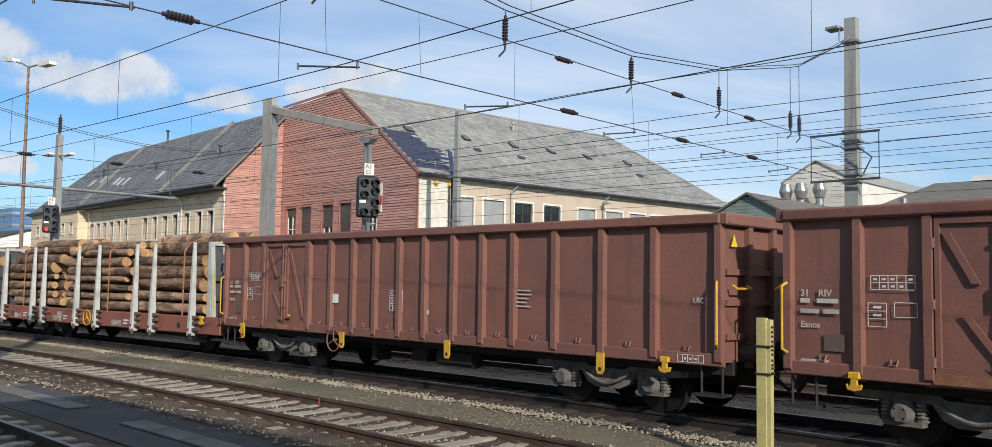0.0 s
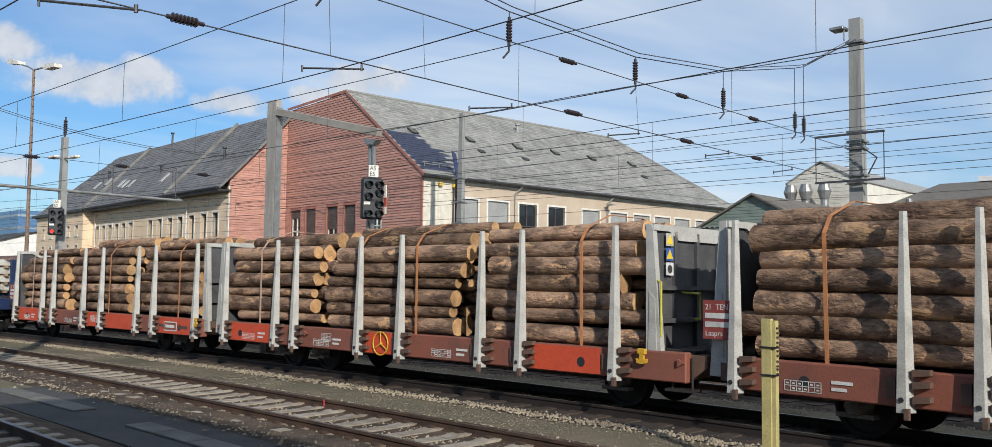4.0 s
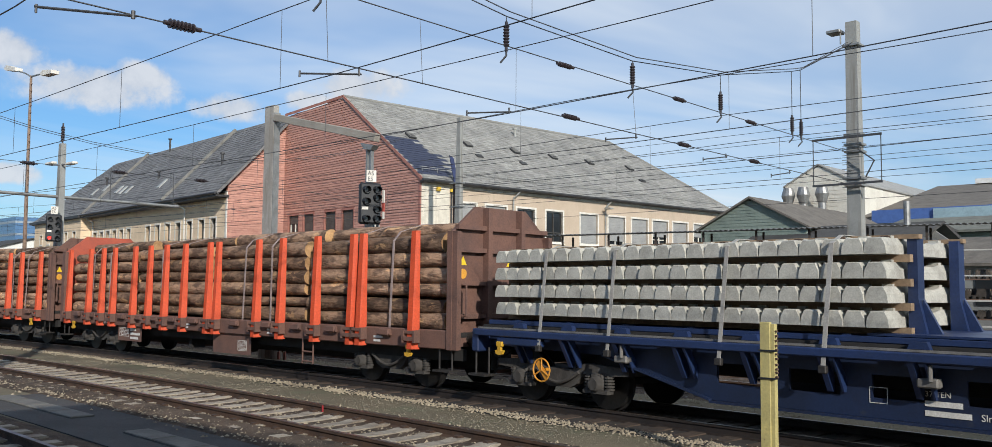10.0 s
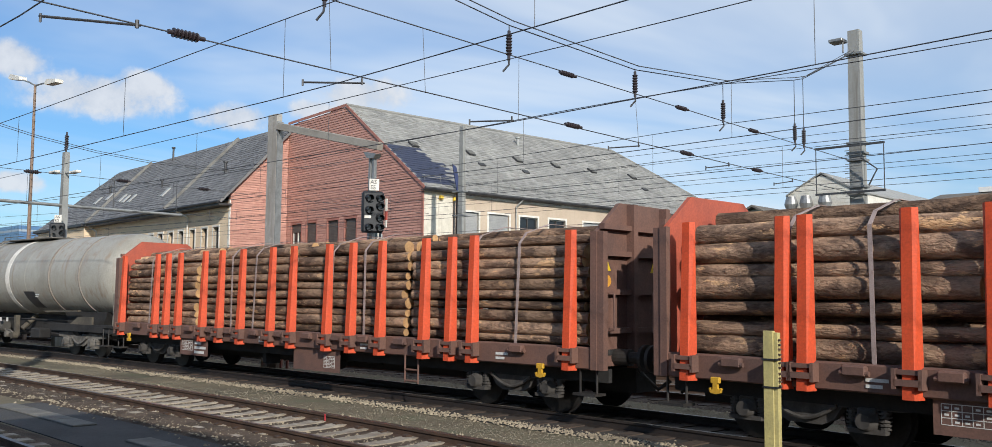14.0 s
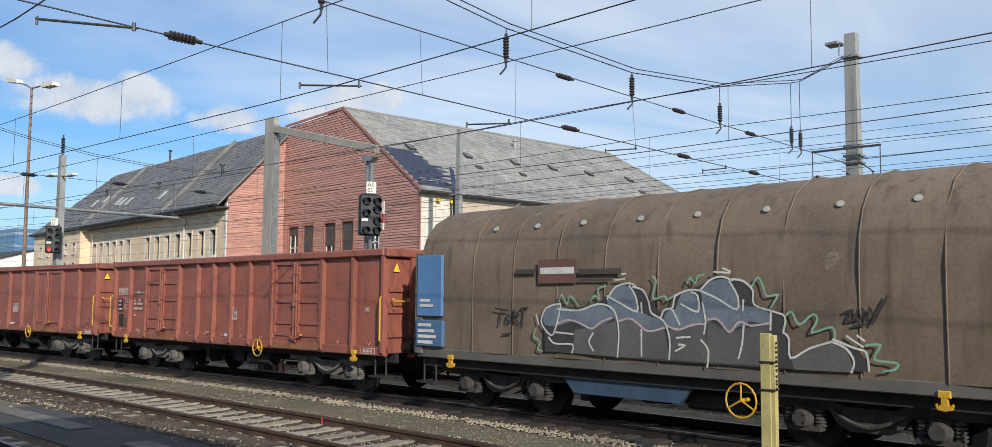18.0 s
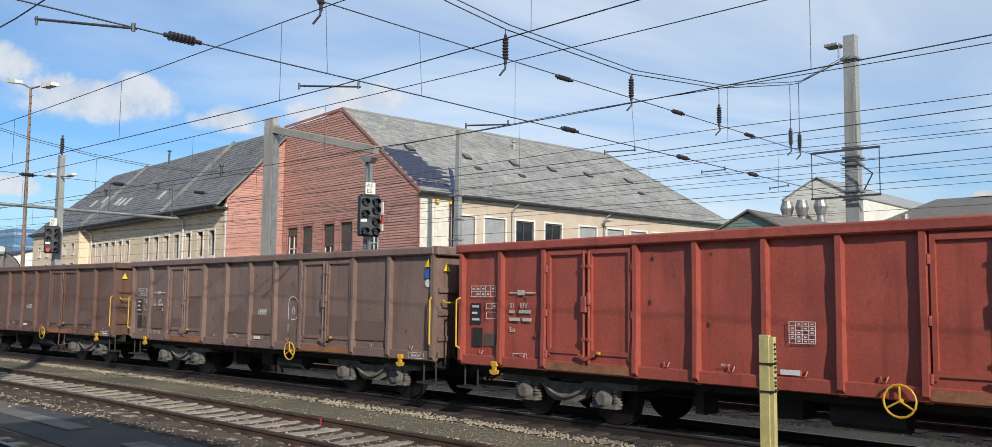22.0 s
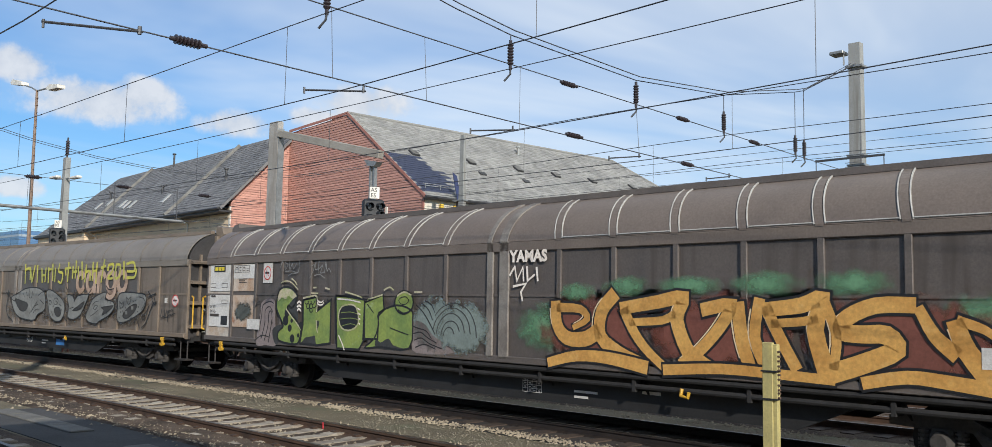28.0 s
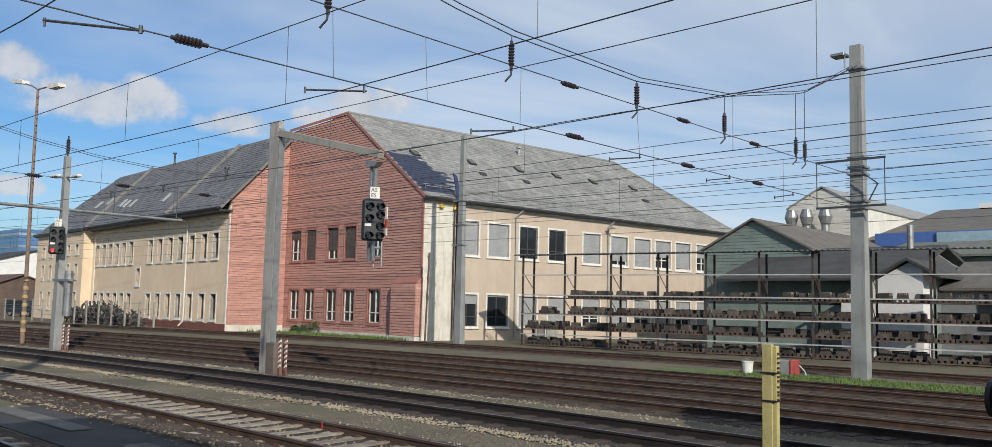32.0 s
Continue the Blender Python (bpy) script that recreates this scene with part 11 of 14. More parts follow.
def make_vans():
    brown = surface("dark_brown_wall_paint", (0.108, 0.092, 0.083), (0.086, 0.074, 0.068), 0.5, grain=30, stain=1.0, bump=0.06, streak=(0.07, 0.058, 0.05))
    brown_roof = surface("brown_roof_paint", (0.17, 0.137, 0.113), (0.138, 0.112, 0.094), 0.5, grain=30, stain=0.7, bump=0.05, third=(0.14, 0.11, 0.085), third_at=(0.62, 0.74))
    brown_rib = surface("brown_rib_paint", (0.125, 0.106, 0.094), (0.095, 0.082, 0.074), 0.55, grain=30, stain=1.5, bump=0.08)
    pale = surface("pale_grey_paint", (0.58, 0.585, 0.55), (0.50, 0.505, 0.475), 0.5, grain=30, stain=1.5, bump=0.06)
    blue = surface("blue_spray", (0.14, 0.28, 0.58), (0.11, 0.23, 0.5), 0.6, grain=20, stain=2, bump=0)
    cyan = surface("cyan_spray", (0.16, 0.42, 0.5), (0.12, 0.34, 0.42), 0.6, grain=20, stain=2, bump=0)
    white = surface("white_spray", (0.84, 0.78, 0.70), (0.76, 0.69, 0.61), 0.6, grain=20, stain=2, bump=0)
    black = surface("black_spray", (0.018, 0.018, 0.02), (0.014, 0.014, 0.016), 0.5, grain=20, stain=2, bump=0)
    olive = surface("olive_spray", (0.40, 0.37, 0.14), (0.33, 0.31, 0.12), 0.6, grain=20, stain=2, bump=0)
    Y = -1.502
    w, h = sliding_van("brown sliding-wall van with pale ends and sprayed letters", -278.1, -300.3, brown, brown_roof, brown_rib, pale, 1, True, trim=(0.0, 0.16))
    plum = two_tone("plum_to_violet_spray", (0.36, 0.10, 0.17), (0.10, 0.065, 0.2), 1.3, 1.75)
    moss = surface("moss_spray", (0.22, 0.24, 0.09), (0.18, 0.2, 0.07), 0.6, grain=20, stain=2, bump=0)
    palesky = surface("pale_blue_spray", (0.22, 0.42, 0.58), (0.18, 0.36, 0.52), 0.6, grain=20, stain=2, bump=0)
    navy = surface("navy_spray", (0.03, 0.09, 0.2), (0.025, 0.07, 0.16), 0.6, grain=20, stain=2, bump=0)
    speck = surface("coral_spray", (0.65, 0.2, 0.07), (0.55, 0.17, 0.06), 0.6, grain=20, stain=2, bump=0)
    cream_line = surface("cream_spray", (0.52, 0.46, 0.34), (0.36, 0.40, 0.16), 0.6, grain=20, stain=4, bump=0)
    thin_grey = surface("grey_spray", (0.25, 0.25, 0.24), (0.2, 0.2, 0.19), 0.6)
    patch = surface("pale_panel", (0.55, 0.56, 0.54), (0.46, 0.47, 0.45), 0.6)
    sprayed_shape(w, [(0.44, 2.31), (0.80, 2.35), (1.12, 2.50), (1.44, 2.42), (1.85, 2.34), (2.62, 2.37), (3.07, 2.48), (3.40, 2.67), (3.73, 2.53), (3.91, 2.33), (4.48, 2.49), (4.47, 2.27), (4.43, 1.78), (0.50, 1.70)], Y - 0.0005, cyan, None, 0.000, "sprayed_shape", 2, label="cyan sprayed background")
    sprayed_shape(w, [(4.32, 1.78), (4.41, 2.27), (4.85, 2.52), (5.15, 2.36), (5.26, 2.58), (5.51, 2.68), (5.79, 2.58), (6.48, 2.65), (6.59, 2.43), (7.24, 2.62), (7.74, 2.57), (8.02, 2.74), (8.38, 2.64), (8.55, 2.69), (8.78, 2.56), (8.70, 2.32), (9.16, 2.15), (9.27, 1.92), (9.13, 1.58), (8.87, 1.35), (9.11, 1.12), (8.48, 1.10), (6.67, 1.07), (4.34, 1.16)], Y - 0.0010, blue, None, 0.000, "sprayed_shape", 2, label="blue sprayed background")
    sprayed_shape(w, [(0.46, 2.24), (1.12, 2.27), (1.85, 2.24), (1.62, 2.05), (1.59, 1.55), (1.54, 1.15), (0.95, 1.14), (0.32, 1.18), (0.35, 1.47), (0.86, 1.44), (1.14, 1.56), (1.16, 1.91), (0.81, 1.93), (0.58, 1.69), (0.43, 1.70)], Y - 0.0016, black, None, 0.000, "letter_shadow", 1)
    sprayed_shape(w, [(0.37, 2.25), (1.04, 2.28), (1.77, 2.25), (1.53, 2.06), (1.50, 1.55), (1.46, 1.16), (0.86, 1.15), (0.23, 1.19), (0.26, 1.48), (0.78, 1.45), (1.05, 1.57), (1.07, 1.92), (0.72, 1.94), (0.50, 1.70), (0.34, 1.71)], Y - 0.0022, plum, black, 0.030, "sprayed_letter", 1)
    sprayed_shape(w, [(1.70, 1.89), (2.40, 1.93), (2.49, 1.57), (2.51, 1.14), (1.85, 1.15), (1.97, 1.48), (1.90, 1.72)], Y - 0.0027, black, None, 0.000, "letter_shadow", 2)
    sprayed_shape(w, [(1.62, 1.90), (2.32, 1.94), (2.42, 1.58), (2.44, 1.15), (1.77, 1.16), (1.89, 1.48), (1.82, 1.73)], Y - 0.0033, plum, black, 0.030, "sprayed_letter", 2)
    sprayed_shape(w, [(1.85, 2.10), (1.98, 2.25), (2.29, 2.30), (2.55, 2.20), (2.59, 2.02), (2.38, 1.88), (2.06, 1.85)], Y - 0.0038, black, None, 0.000, "letter_shadow", 2)
    sprayed_shape(w, [(1.77, 2.11), (1.90, 2.26), (2.22, 2.31), (2.48, 2.21), (2.52, 2.03), (2.30, 1.89), (1.98, 1.86)], Y - 0.0044, plum, black, 0.030, "sprayed_letter", 2)
    sprayed_shape(w, [(2.58, 2.28), (3.02, 2.31), (3.28, 2.20), (3.32, 2.00), (3.16, 1.87), (3.51, 1.75), (3.62, 1.52), (3.50, 1.24), (3.27, 1.14), (2.51, 1.14), (2.55, 1.57), (2.66, 1.94)], Y - 0.0049, black, None, 0.000, "letter_shadow", 2)
    sprayed_shape(w, [(2.51, 2.29), (2.95, 2.32), (3.21, 2.21), (3.25, 2.01), (3.09, 1.88), (3.43, 1.76), (3.55, 1.53), (3.43, 1.25), (3.20, 1.15), (2.44, 1.15), (2.47, 1.58), (2.59, 1.95)], Y - 0.0055, plum, black, 0.030, "sprayed_letter", 2)
    sprayed_shape(w, [(3.37, 2.05), (3.44, 2.26), (3.81, 2.33), (4.23, 2.20), (4.36, 1.96), (4.40, 1.57), (4.35, 1.14), (3.58, 1.12), (3.62, 1.45), (3.58, 1.70)], Y - 0.0060, black, None, 0.000, "letter_shadow", 2)
    sprayed_shape(w, [(3.30, 2.06), (3.37, 2.27), (3.74, 2.34), (4.16, 2.21), (4.30, 1.96), (4.33, 1.58), (4.29, 1.15), (3.51, 1.13), (3.55, 1.46), (3.51, 1.71)], Y - 0.0066, plum, black, 0.030, "sprayed_letter", 2)
    sprayed_shape(w, [(2.70, 2.14), (2.88, 2.18), (2.96, 2.06), (2.87, 1.95), (2.70, 1.96)], Y - 0.0082, black, None, 0.000, "letter_hole", 2)
    sprayed_shape(w, [(2.74, 1.51), (2.91, 1.60), (3.10, 1.52), (3.05, 1.43), (2.79, 1.42)], Y - 0.0082, cyan, black, 0.050, "letter_hole", 2)
    sprayed_shape(w, [(0.49, 1.84), (1.04, 1.89), (1.03, 1.74), (0.45, 1.70)], Y - 0.0082, cyan, None, 0.000, "letter_hole", 1)
    sprayed_shape(w, [(3.72, 1.79), (3.83, 1.97), (3.89, 1.77), (3.84, 1.47), (3.75, 1.45)], Y - 0.0082, black, None, 0.000, "letter_hole", 2)
    strokes(w, [flowing(p) for p in ([(0.77, 1.99), (0.84, 2.13), (1.32, 2.13), (1.42, 2.06)], [(1.57, 2.15), (1.62, 2.00)], [(1.40, 1.93), (1.35, 1.55), (1.46, 1.25)], [(2.08, 1.49), (2.16, 1.73), (2.19, 1.83)], [(2.96, 2.23), (3.17, 2.13), (3.11, 2.00)], [(3.13, 1.85), (3.37, 1.71), (3.32, 1.50), (3.22, 1.18)], [(4.22, 1.93), (4.29, 1.63), (4.22, 1.28)], [(0.53, 1.39), (0.51, 1.19)], [(2.47, 1.50), (2.40, 1.31)], [(2.74, 1.58), (2.94, 1.63), (3.18, 1.60)], [(2.11, 2.05), (2.26, 2.18)], [(3.92, 1.96), (4.05, 2.10)],)], 0.026, Y - 0.0095, white)
    sprayed_shape(w, [(4.52, 2.22), (4.94, 2.30), (5.02, 1.96), (5.12, 1.90), (5.34, 2.14), (5.77, 2.32), (5.69, 1.88), (5.69, 1.17), (5.30, 1.16), (5.25, 1.41), (5.35, 1.82), (5.10, 1.43), (4.99, 1.42), (4.87, 1.81), (4.94, 1.41), (5.01, 1.19), (4.41, 1.15), (4.45, 1.62)], Y - 0.0060, black, None, 0.000, "letter_shadow", 1)
    sprayed_shape(w, [(4.43, 2.23), (4.85, 2.31), (4.93, 1.97), (5.03, 1.91), (5.25, 2.15), (5.69, 2.34), (5.61, 1.90), (5.61, 1.18), (5.21, 1.17), (5.16, 1.42), (5.26, 1.83), (5.01, 1.44), (4.90, 1.43), (4.78, 1.83), (4.85, 1.43), (4.92, 1.20), (4.31, 1.16), (4.36, 1.63)], Y - 0.0066, white, black, 0.028, "sprayed_letter", 1)
    sprayed_shape(w, [(5.85, 1.98), (6.00, 2.47), (6.38, 2.50), (6.54, 2.08), (6.70, 1.17), (6.30, 1.13), (6.27, 1.72), (6.12, 1.72), (6.08, 1.15), (5.70, 1.16), (5.76, 1.79)], Y - 0.0071, black, None, 0.000, "letter_shadow", 1)
    sprayed_shape(w, [(5.76, 1.99), (5.92, 2.48), (6.30, 2.52), (6.46, 2.09), (6.62, 1.18), (6.22, 1.14), (6.19, 1.73), (6.04, 1.73), (6.00, 1.16), (5.61, 1.17), (5.67, 1.80)], Y - 0.0077, white, black, 0.028, "sprayed_letter", 1)
    sprayed_shape(w, [(6.67, 2.28), (7.00, 2.34), (6.93, 2.04), (6.94, 1.68), (7.02, 1.57), (7.10, 1.69), (7.08, 2.30), (7.27, 2.38), (7.28, 1.82), (7.24, 1.37), (7.13, 1.18), (6.87, 1.14), (6.73, 1.37), (6.67, 1.81)], Y - 0.0082, black, None, 0.000, "letter_shadow", 1)
    sprayed_shape(w, [(6.59, 2.29), (6.92, 2.35), (6.85, 2.05), (6.86, 1.70), (6.95, 1.58), (7.03, 1.70), (7.01, 2.32), (7.19, 2.40), (7.21, 1.84), (7.17, 1.38), (7.05, 1.18), (6.79, 1.15), (6.66, 1.38), (6.59, 1.82)], Y - 0.0088, white, black, 0.028, "sprayed_letter", 1)
    sprayed_shape(w, [(7.95, 2.34), (7.76, 2.40), (7.51, 2.36), (7.34, 2.24), (7.30, 1.87), (7.24, 1.43), (7.37, 1.22), (7.61, 1.12), (7.86, 1.28), (7.99, 1.57), (8.00, 1.84), (7.94, 2.09)], Y - 0.0093, black, None, 0.000, "letter_shadow", 2)
    sprayed_shape(w, [(7.88, 2.35), (7.69, 2.41), (7.44, 2.37), (7.27, 2.25), (7.22, 1.88), (7.16, 1.44), (7.30, 1.23), (7.54, 1.13), (7.79, 1.29), (7.92, 1.58), (7.93, 1.85), (7.87, 2.10)], Y - 0.0099, white, black, 0.028, "sprayed_letter", 2)
    sprayed_shape(w, [(7.98, 2.28), (8.24, 2.34), (8.52, 2.39), (8.49, 2.01), (8.42, 1.63), (8.08, 1.67), (8.00, 1.96)], Y - 0.0104, black, None, 0.000, "letter_shadow", 1)
    sprayed_shape(w, [(7.91, 2.29), (8.17, 2.35), (8.46, 2.40), (8.43, 2.03), (8.36, 1.64), (8.01, 1.68), (7.93, 1.97)], Y - 0.0110, white, black, 0.028, "sprayed_letter", 1)
    sprayed_shape(w, [(7.97, 1.46), (8.07, 1.62), (8.29, 1.66), (8.50, 1.60), (8.56, 1.38), (8.50, 1.16), (8.27, 1.12), (8.03, 1.18)], Y - 0.0115, black, None, 0.000, "letter_shadow", 2)
    sprayed_shape(w, [(7.90, 1.47), (8.00, 1.63), (8.22, 1.67), (8.44, 1.61), (8.49, 1.39), (8.43, 1.17), (8.20, 1.13), (7.96, 1.19)], Y - 0.0121, white, black, 0.028, "sprayed_letter", 2)
    sprayed_shape(w, [(6.08, 2.22), (6.23, 2.22), (6.22, 2.05), (6.06, 2.05)], Y - 0.0145, blue, black, 0.050, "letter_hole", 1)
    strokes(w, [flowing(p) for p in ([(7.46, 2.14), (7.50, 2.01), (7.69, 1.94), (7.93, 1.97)], [(7.20, 1.76), (7.39, 1.74), (7.54, 1.66), (7.47, 1.62)], [(4.78, 1.83), (4.85, 1.43)], [(6.95, 1.58), (6.97, 1.70)],)], 0.050, Y - 0.0150, black)
    words(w, "20/21", 3.94, 2.45, 0.3, Y - 0.0045, white, 0.012)
    strokes(w, [flowing(p) for p in ([(0.69, 3.06), (0.48, 2.87), (0.72, 2.81), (0.77, 2.89)], [(0.58, 2.96), (0.64, 2.64)], [(0.85, 2.69), (0.90, 2.66)], [(0.98, 3.03), (1.18, 3.04), (1.17, 2.89), (1.01, 2.83), (1.18, 2.69), (1.15, 2.63)],)], 0.030, Y - 0.0020, thin_grey)
    strokes(w, [flowing(p) for p in ([(8.58, 1.82), (8.61, 1.90), (8.65, 1.85), (8.69, 1.93), (8.71, 1.86)], [(8.73, 1.87), (8.76, 1.96), (8.79, 1.88)], [(8.80, 1.97), (8.81, 1.90), (8.85, 1.91), (8.86, 1.98)], [(8.91, 2.01), (8.88, 1.98), (8.91, 1.94), (8.88, 1.91)], [(8.66, 1.76), (8.67, 1.66), (8.60, 1.63)], [(8.73, 1.77), (8.73, 1.66)], [(8.78, 1.78), (8.79, 1.68), (8.86, 1.71), (8.80, 1.73), (8.85, 1.77), (8.78, 1.78)], [(8.91, 1.82), (8.89, 1.77), (8.94, 1.73), (9.00, 1.79), (8.91, 1.82)],)], 0.028, Y - 0.0030, white)
    sprayed_shape(w, [(-7.94, 1.15), (-7.73, 1.83), (-7.43, 2.18), (-6.41, 2.27), (-5.46, 2.21), (-4.57, 2.31), (-3.93, 2.24), (-2.76, 2.21), (-2.26, 2.02), (-1.93, 1.97), (-1.75, 1.77), (-1.90, 1.54), (-1.62, 1.42), (-1.83, 1.17), (-2.20, 1.14), (-2.44, 1.21), (-7.29, 1.09)], Y - 0.0008, palesky, None, 0.000, "sprayed_shape", 2, label="light blue sprayed background")
    sprayed_shape(w, [(-7.31, 2.07), (-6.81, 2.10), (-6.45, 2.12), (-5.91, 2.03), (-5.82, 1.85), (-6.10, 1.74), (-5.84, 1.59), (-5.96, 1.31), (-6.47, 1.19), (-6.88, 1.32), (-6.70, 1.59), (-6.86, 1.81), (-7.22, 1.90)], Y - 0.0016, black, None, 0.000, "letter_shadow", 2)
    sprayed_shape(w, [(-7.39, 2.08), (-6.89, 2.11), (-6.52, 2.13), (-5.98, 2.05), (-5.89, 1.86), (-6.17, 1.75), (-5.92, 1.60), (-6.03, 1.32), (-6.55, 1.20), (-6.96, 1.33), (-6.77, 1.60), (-6.93, 1.82), (-7.30, 1.91)], Y - 0.0022, olive, black, 0.028, "sprayed_letter", 2)
    sprayed_shape(w, [(-5.75, 2.02), (-4.99, 2.11), (-4.87, 1.68), (-4.94, 1.20), (-5.23, 1.20), (-5.31, 1.55), (-5.49, 1.54), (-5.46, 1.19), (-6.04, 1.17), (-5.96, 1.60)], Y - 0.0028, black, None, 0.000, "letter_shadow", 1)
    sprayed_shape(w, [(-5.82, 2.04), (-5.06, 2.12), (-4.94, 1.69), (-5.01, 1.21), (-5.30, 1.20), (-5.38, 1.56), (-5.56, 1.55), (-5.53, 1.20), (-6.11, 1.18), (-6.04, 1.61)], Y - 0.0034, olive, black, 0.028, "sprayed_letter", 1)
    sprayed_shape(w, [(-4.92, 2.00), (-4.48, 2.20), (-3.98, 2.15), (-3.90, 1.64), (-3.92, 1.18), (-4.69, 1.15), (-4.76, 1.40), (-4.94, 1.45), (-4.68, 1.73)], Y - 0.0040, black, None, 0.000, "letter_shadow", 1)
    sprayed_shape(w, [(-4.99, 2.01), (-4.54, 2.21), (-4.04, 2.16), (-3.96, 1.65), (-3.98, 1.19), (-4.76, 1.16), (-4.82, 1.41), (-5.01, 1.46), (-4.74, 1.74)], Y - 0.0046, moss, black, 0.028, "sprayed_letter", 1)
    sprayed_shape(w, [(-3.74, 2.06), (-3.42, 2.08), (-3.39, 1.73), (-3.12, 1.73), (-3.11, 2.10), (-2.78, 2.10), (-2.83, 1.46), (-2.28, 1.44), (-2.36, 1.21), (-2.94, 1.18), (-3.22, 1.44), (-3.26, 1.17), (-3.67, 1.16), (-3.81, 1.59)], Y - 0.0052, black, None, 0.000, "letter_shadow", 1)
    sprayed_shape(w, [(-3.81, 2.07), (-3.48, 2.09), (-3.45, 1.74), (-3.19, 1.74), (-3.17, 2.11), (-2.84, 2.11), (-2.89, 1.47), (-2.34, 1.45), (-2.42, 1.21), (-3.00, 1.18), (-3.28, 1.45), (-3.32, 1.18), (-3.73, 1.17), (-3.87, 1.60)], Y - 0.0058, olive, black, 0.028, "sprayed_letter", 1)
    sprayed_shape(w, [(-6.57, 1.97), (-6.39, 2.00), (-6.33, 1.88), (-6.52, 1.85)], Y - 0.0075, black, None, 0.000, "letter_hole", 1)
    sprayed_shape(w, [(-6.59, 1.57), (-6.32, 1.60), (-6.33, 1.41), (-6.54, 1.38)], Y - 0.0075, black, None, 0.000, "letter_hole", 1)
    sprayed_shape(w, [(-5.52, 1.97), (-5.48, 1.92), (-5.59, 1.94), (-5.69, 1.92), (-5.66, 1.97), (-5.70, 2.02), (-5.59, 2.00), (-5.49, 2.02)], Y - 0.0085, speck, None, 0.000, "sprayed_star", 1)
    sprayed_shape(w, [(-4.79, 1.87), (-4.73, 1.81), (-4.86, 1.83), (-4.98, 1.80), (-4.94, 1.87), (-5.00, 1.93), (-4.87, 1.91), (-4.75, 1.93)], Y - 0.0085, speck, None, 0.000, "sprayed_star", 1)
    sprayed_shape(w, [(-4.10, 1.97), (-4.05, 1.92), (-4.16, 1.94), (-4.28, 1.91), (-4.24, 1.97), (-4.29, 2.03), (-4.17, 2.01), (-4.06, 2.03)], Y - 0.0085, speck, None, 0.000, "sprayed_star", 1)
    sprayed_shape(w, [(-4.08, 1.38), (-4.04, 1.33), (-4.15, 1.35), (-4.25, 1.32), (-4.22, 1.38), (-4.26, 1.43), (-4.15, 1.41), (-4.05, 1.44)], Y - 0.0085, speck, None, 0.000, "sprayed_star", 1)
    sprayed_shape(w, [(-2.93, 1.26), (-2.90, 1.22), (-2.98, 1.23), (-3.05, 1.21), (-3.03, 1.25), (-3.06, 1.29), (-2.98, 1.28), (-2.90, 1.30)], Y - 0.0085, speck, None, 0.000, "sprayed_star", 1)
    sprayed_shape(w, [(-6.77, 1.31), (-6.74, 1.27), (-6.83, 1.28), (-6.91, 1.26), (-6.89, 1.31), (-6.92, 1.35), (-6.83, 1.33), (-6.75, 1.35)], Y - 0.0085, speck, None, 0.000, "sprayed_star", 1)
    strokes(w, [flowing(p) for p in ([(-7.23, 2.05), (-6.82, 2.09), (-6.56, 2.09)], [(-5.74, 2.00), (-5.11, 2.07)], [(-4.90, 1.99), (-4.51, 2.15), (-4.11, 2.12)], [(-3.75, 2.04), (-3.49, 2.05)], [(-3.11, 2.07), (-2.87, 2.08)], [(-2.94, 1.44), (-2.41, 1.42)],)], 0.020, Y - 0.0090, cream_line)
    part("spray_dot", Geo().rod((-2.54, Y - 0.003, 1.88), (-2.54, Y - 0.0045, 1.88), 0.119, 12), navy, w)
    part("spray_dot", Geo().rod((-2.12, Y - 0.003, 1.76), (-2.12, Y - 0.0045, 1.76), 0.128, 12), navy, w)
    part("spray_dot", Geo().rod((-1.89, Y - 0.003, 1.49), (-1.89, Y - 0.0045, 1.49), 0.093, 12), navy, w)
    part("spray_dot", Geo().rod((-7.85, Y - 0.003, 1.31), (-7.85, Y - 0.0045, 1.31), 0.077, 12), navy, w)
    part("spray_dot", Geo().rod((-7.21, Y - 0.003, 1.30), (-7.21, Y - 0.0045, 1.30), 0.077, 12), navy, w)
    strokes(w, [flowing(p) for p in ([(-1.21, 2.00), (-1.27, 1.90), (-1.11, 1.89), (-1.19, 1.80)], [(-1.10, 2.01), (-0.98, 1.95), (-1.11, 1.85), (-0.91, 1.85)], [(-1.26, 1.78), (-1.06, 1.76), (-1.18, 1.66), (-0.92, 1.65)], [(-1.11, 1.58), (-0.96, 1.56), (-0.85, 1.61)], [(-1.04, 1.54), (-0.89, 1.54)], [(-1.65, 1.29), (-1.54, 1.36), (-1.47, 1.27), (-1.39, 1.36), (-1.29, 1.27), (-1.16, 1.35), (-1.03, 1.27), (-0.90, 1.35), (-0.72, 1.28), (-0.60, 1.34), (-0.47, 1.31)], [(-1.60, 1.24), (-1.24, 1.24), (-0.51, 1.26)],)], 0.026, Y - 0.0020, white)
    # plates and hearts
    plate(w, -8.69, -7.43, 1.41, 1.77, -1.47, patch, "pale_panel", "pale grey patch")
    plate(w, -8.29, -7.67, 2.57, 3.08, -1.47, patch, "pale_panel", "pale grey patch")
    for x, z in ((9.07, 2.42), (8.95, 2.16), (9.22, 2.15), (9.37, 1.85), (9.28, 1.57), (9.3, 1.25)):
        heart(w, x, z, 1.15, Y - 0.006)
    heart(w, -0.46, 1.82, 0.9, Y - 0.003)
    plate(w, 8.76, 9.23, 2.58, 3.0, -1.47, patch, "pale_panel", "pale grey patch")
    no_hump_sign(w, 10.5, 1.73, -1.475, 0.21)
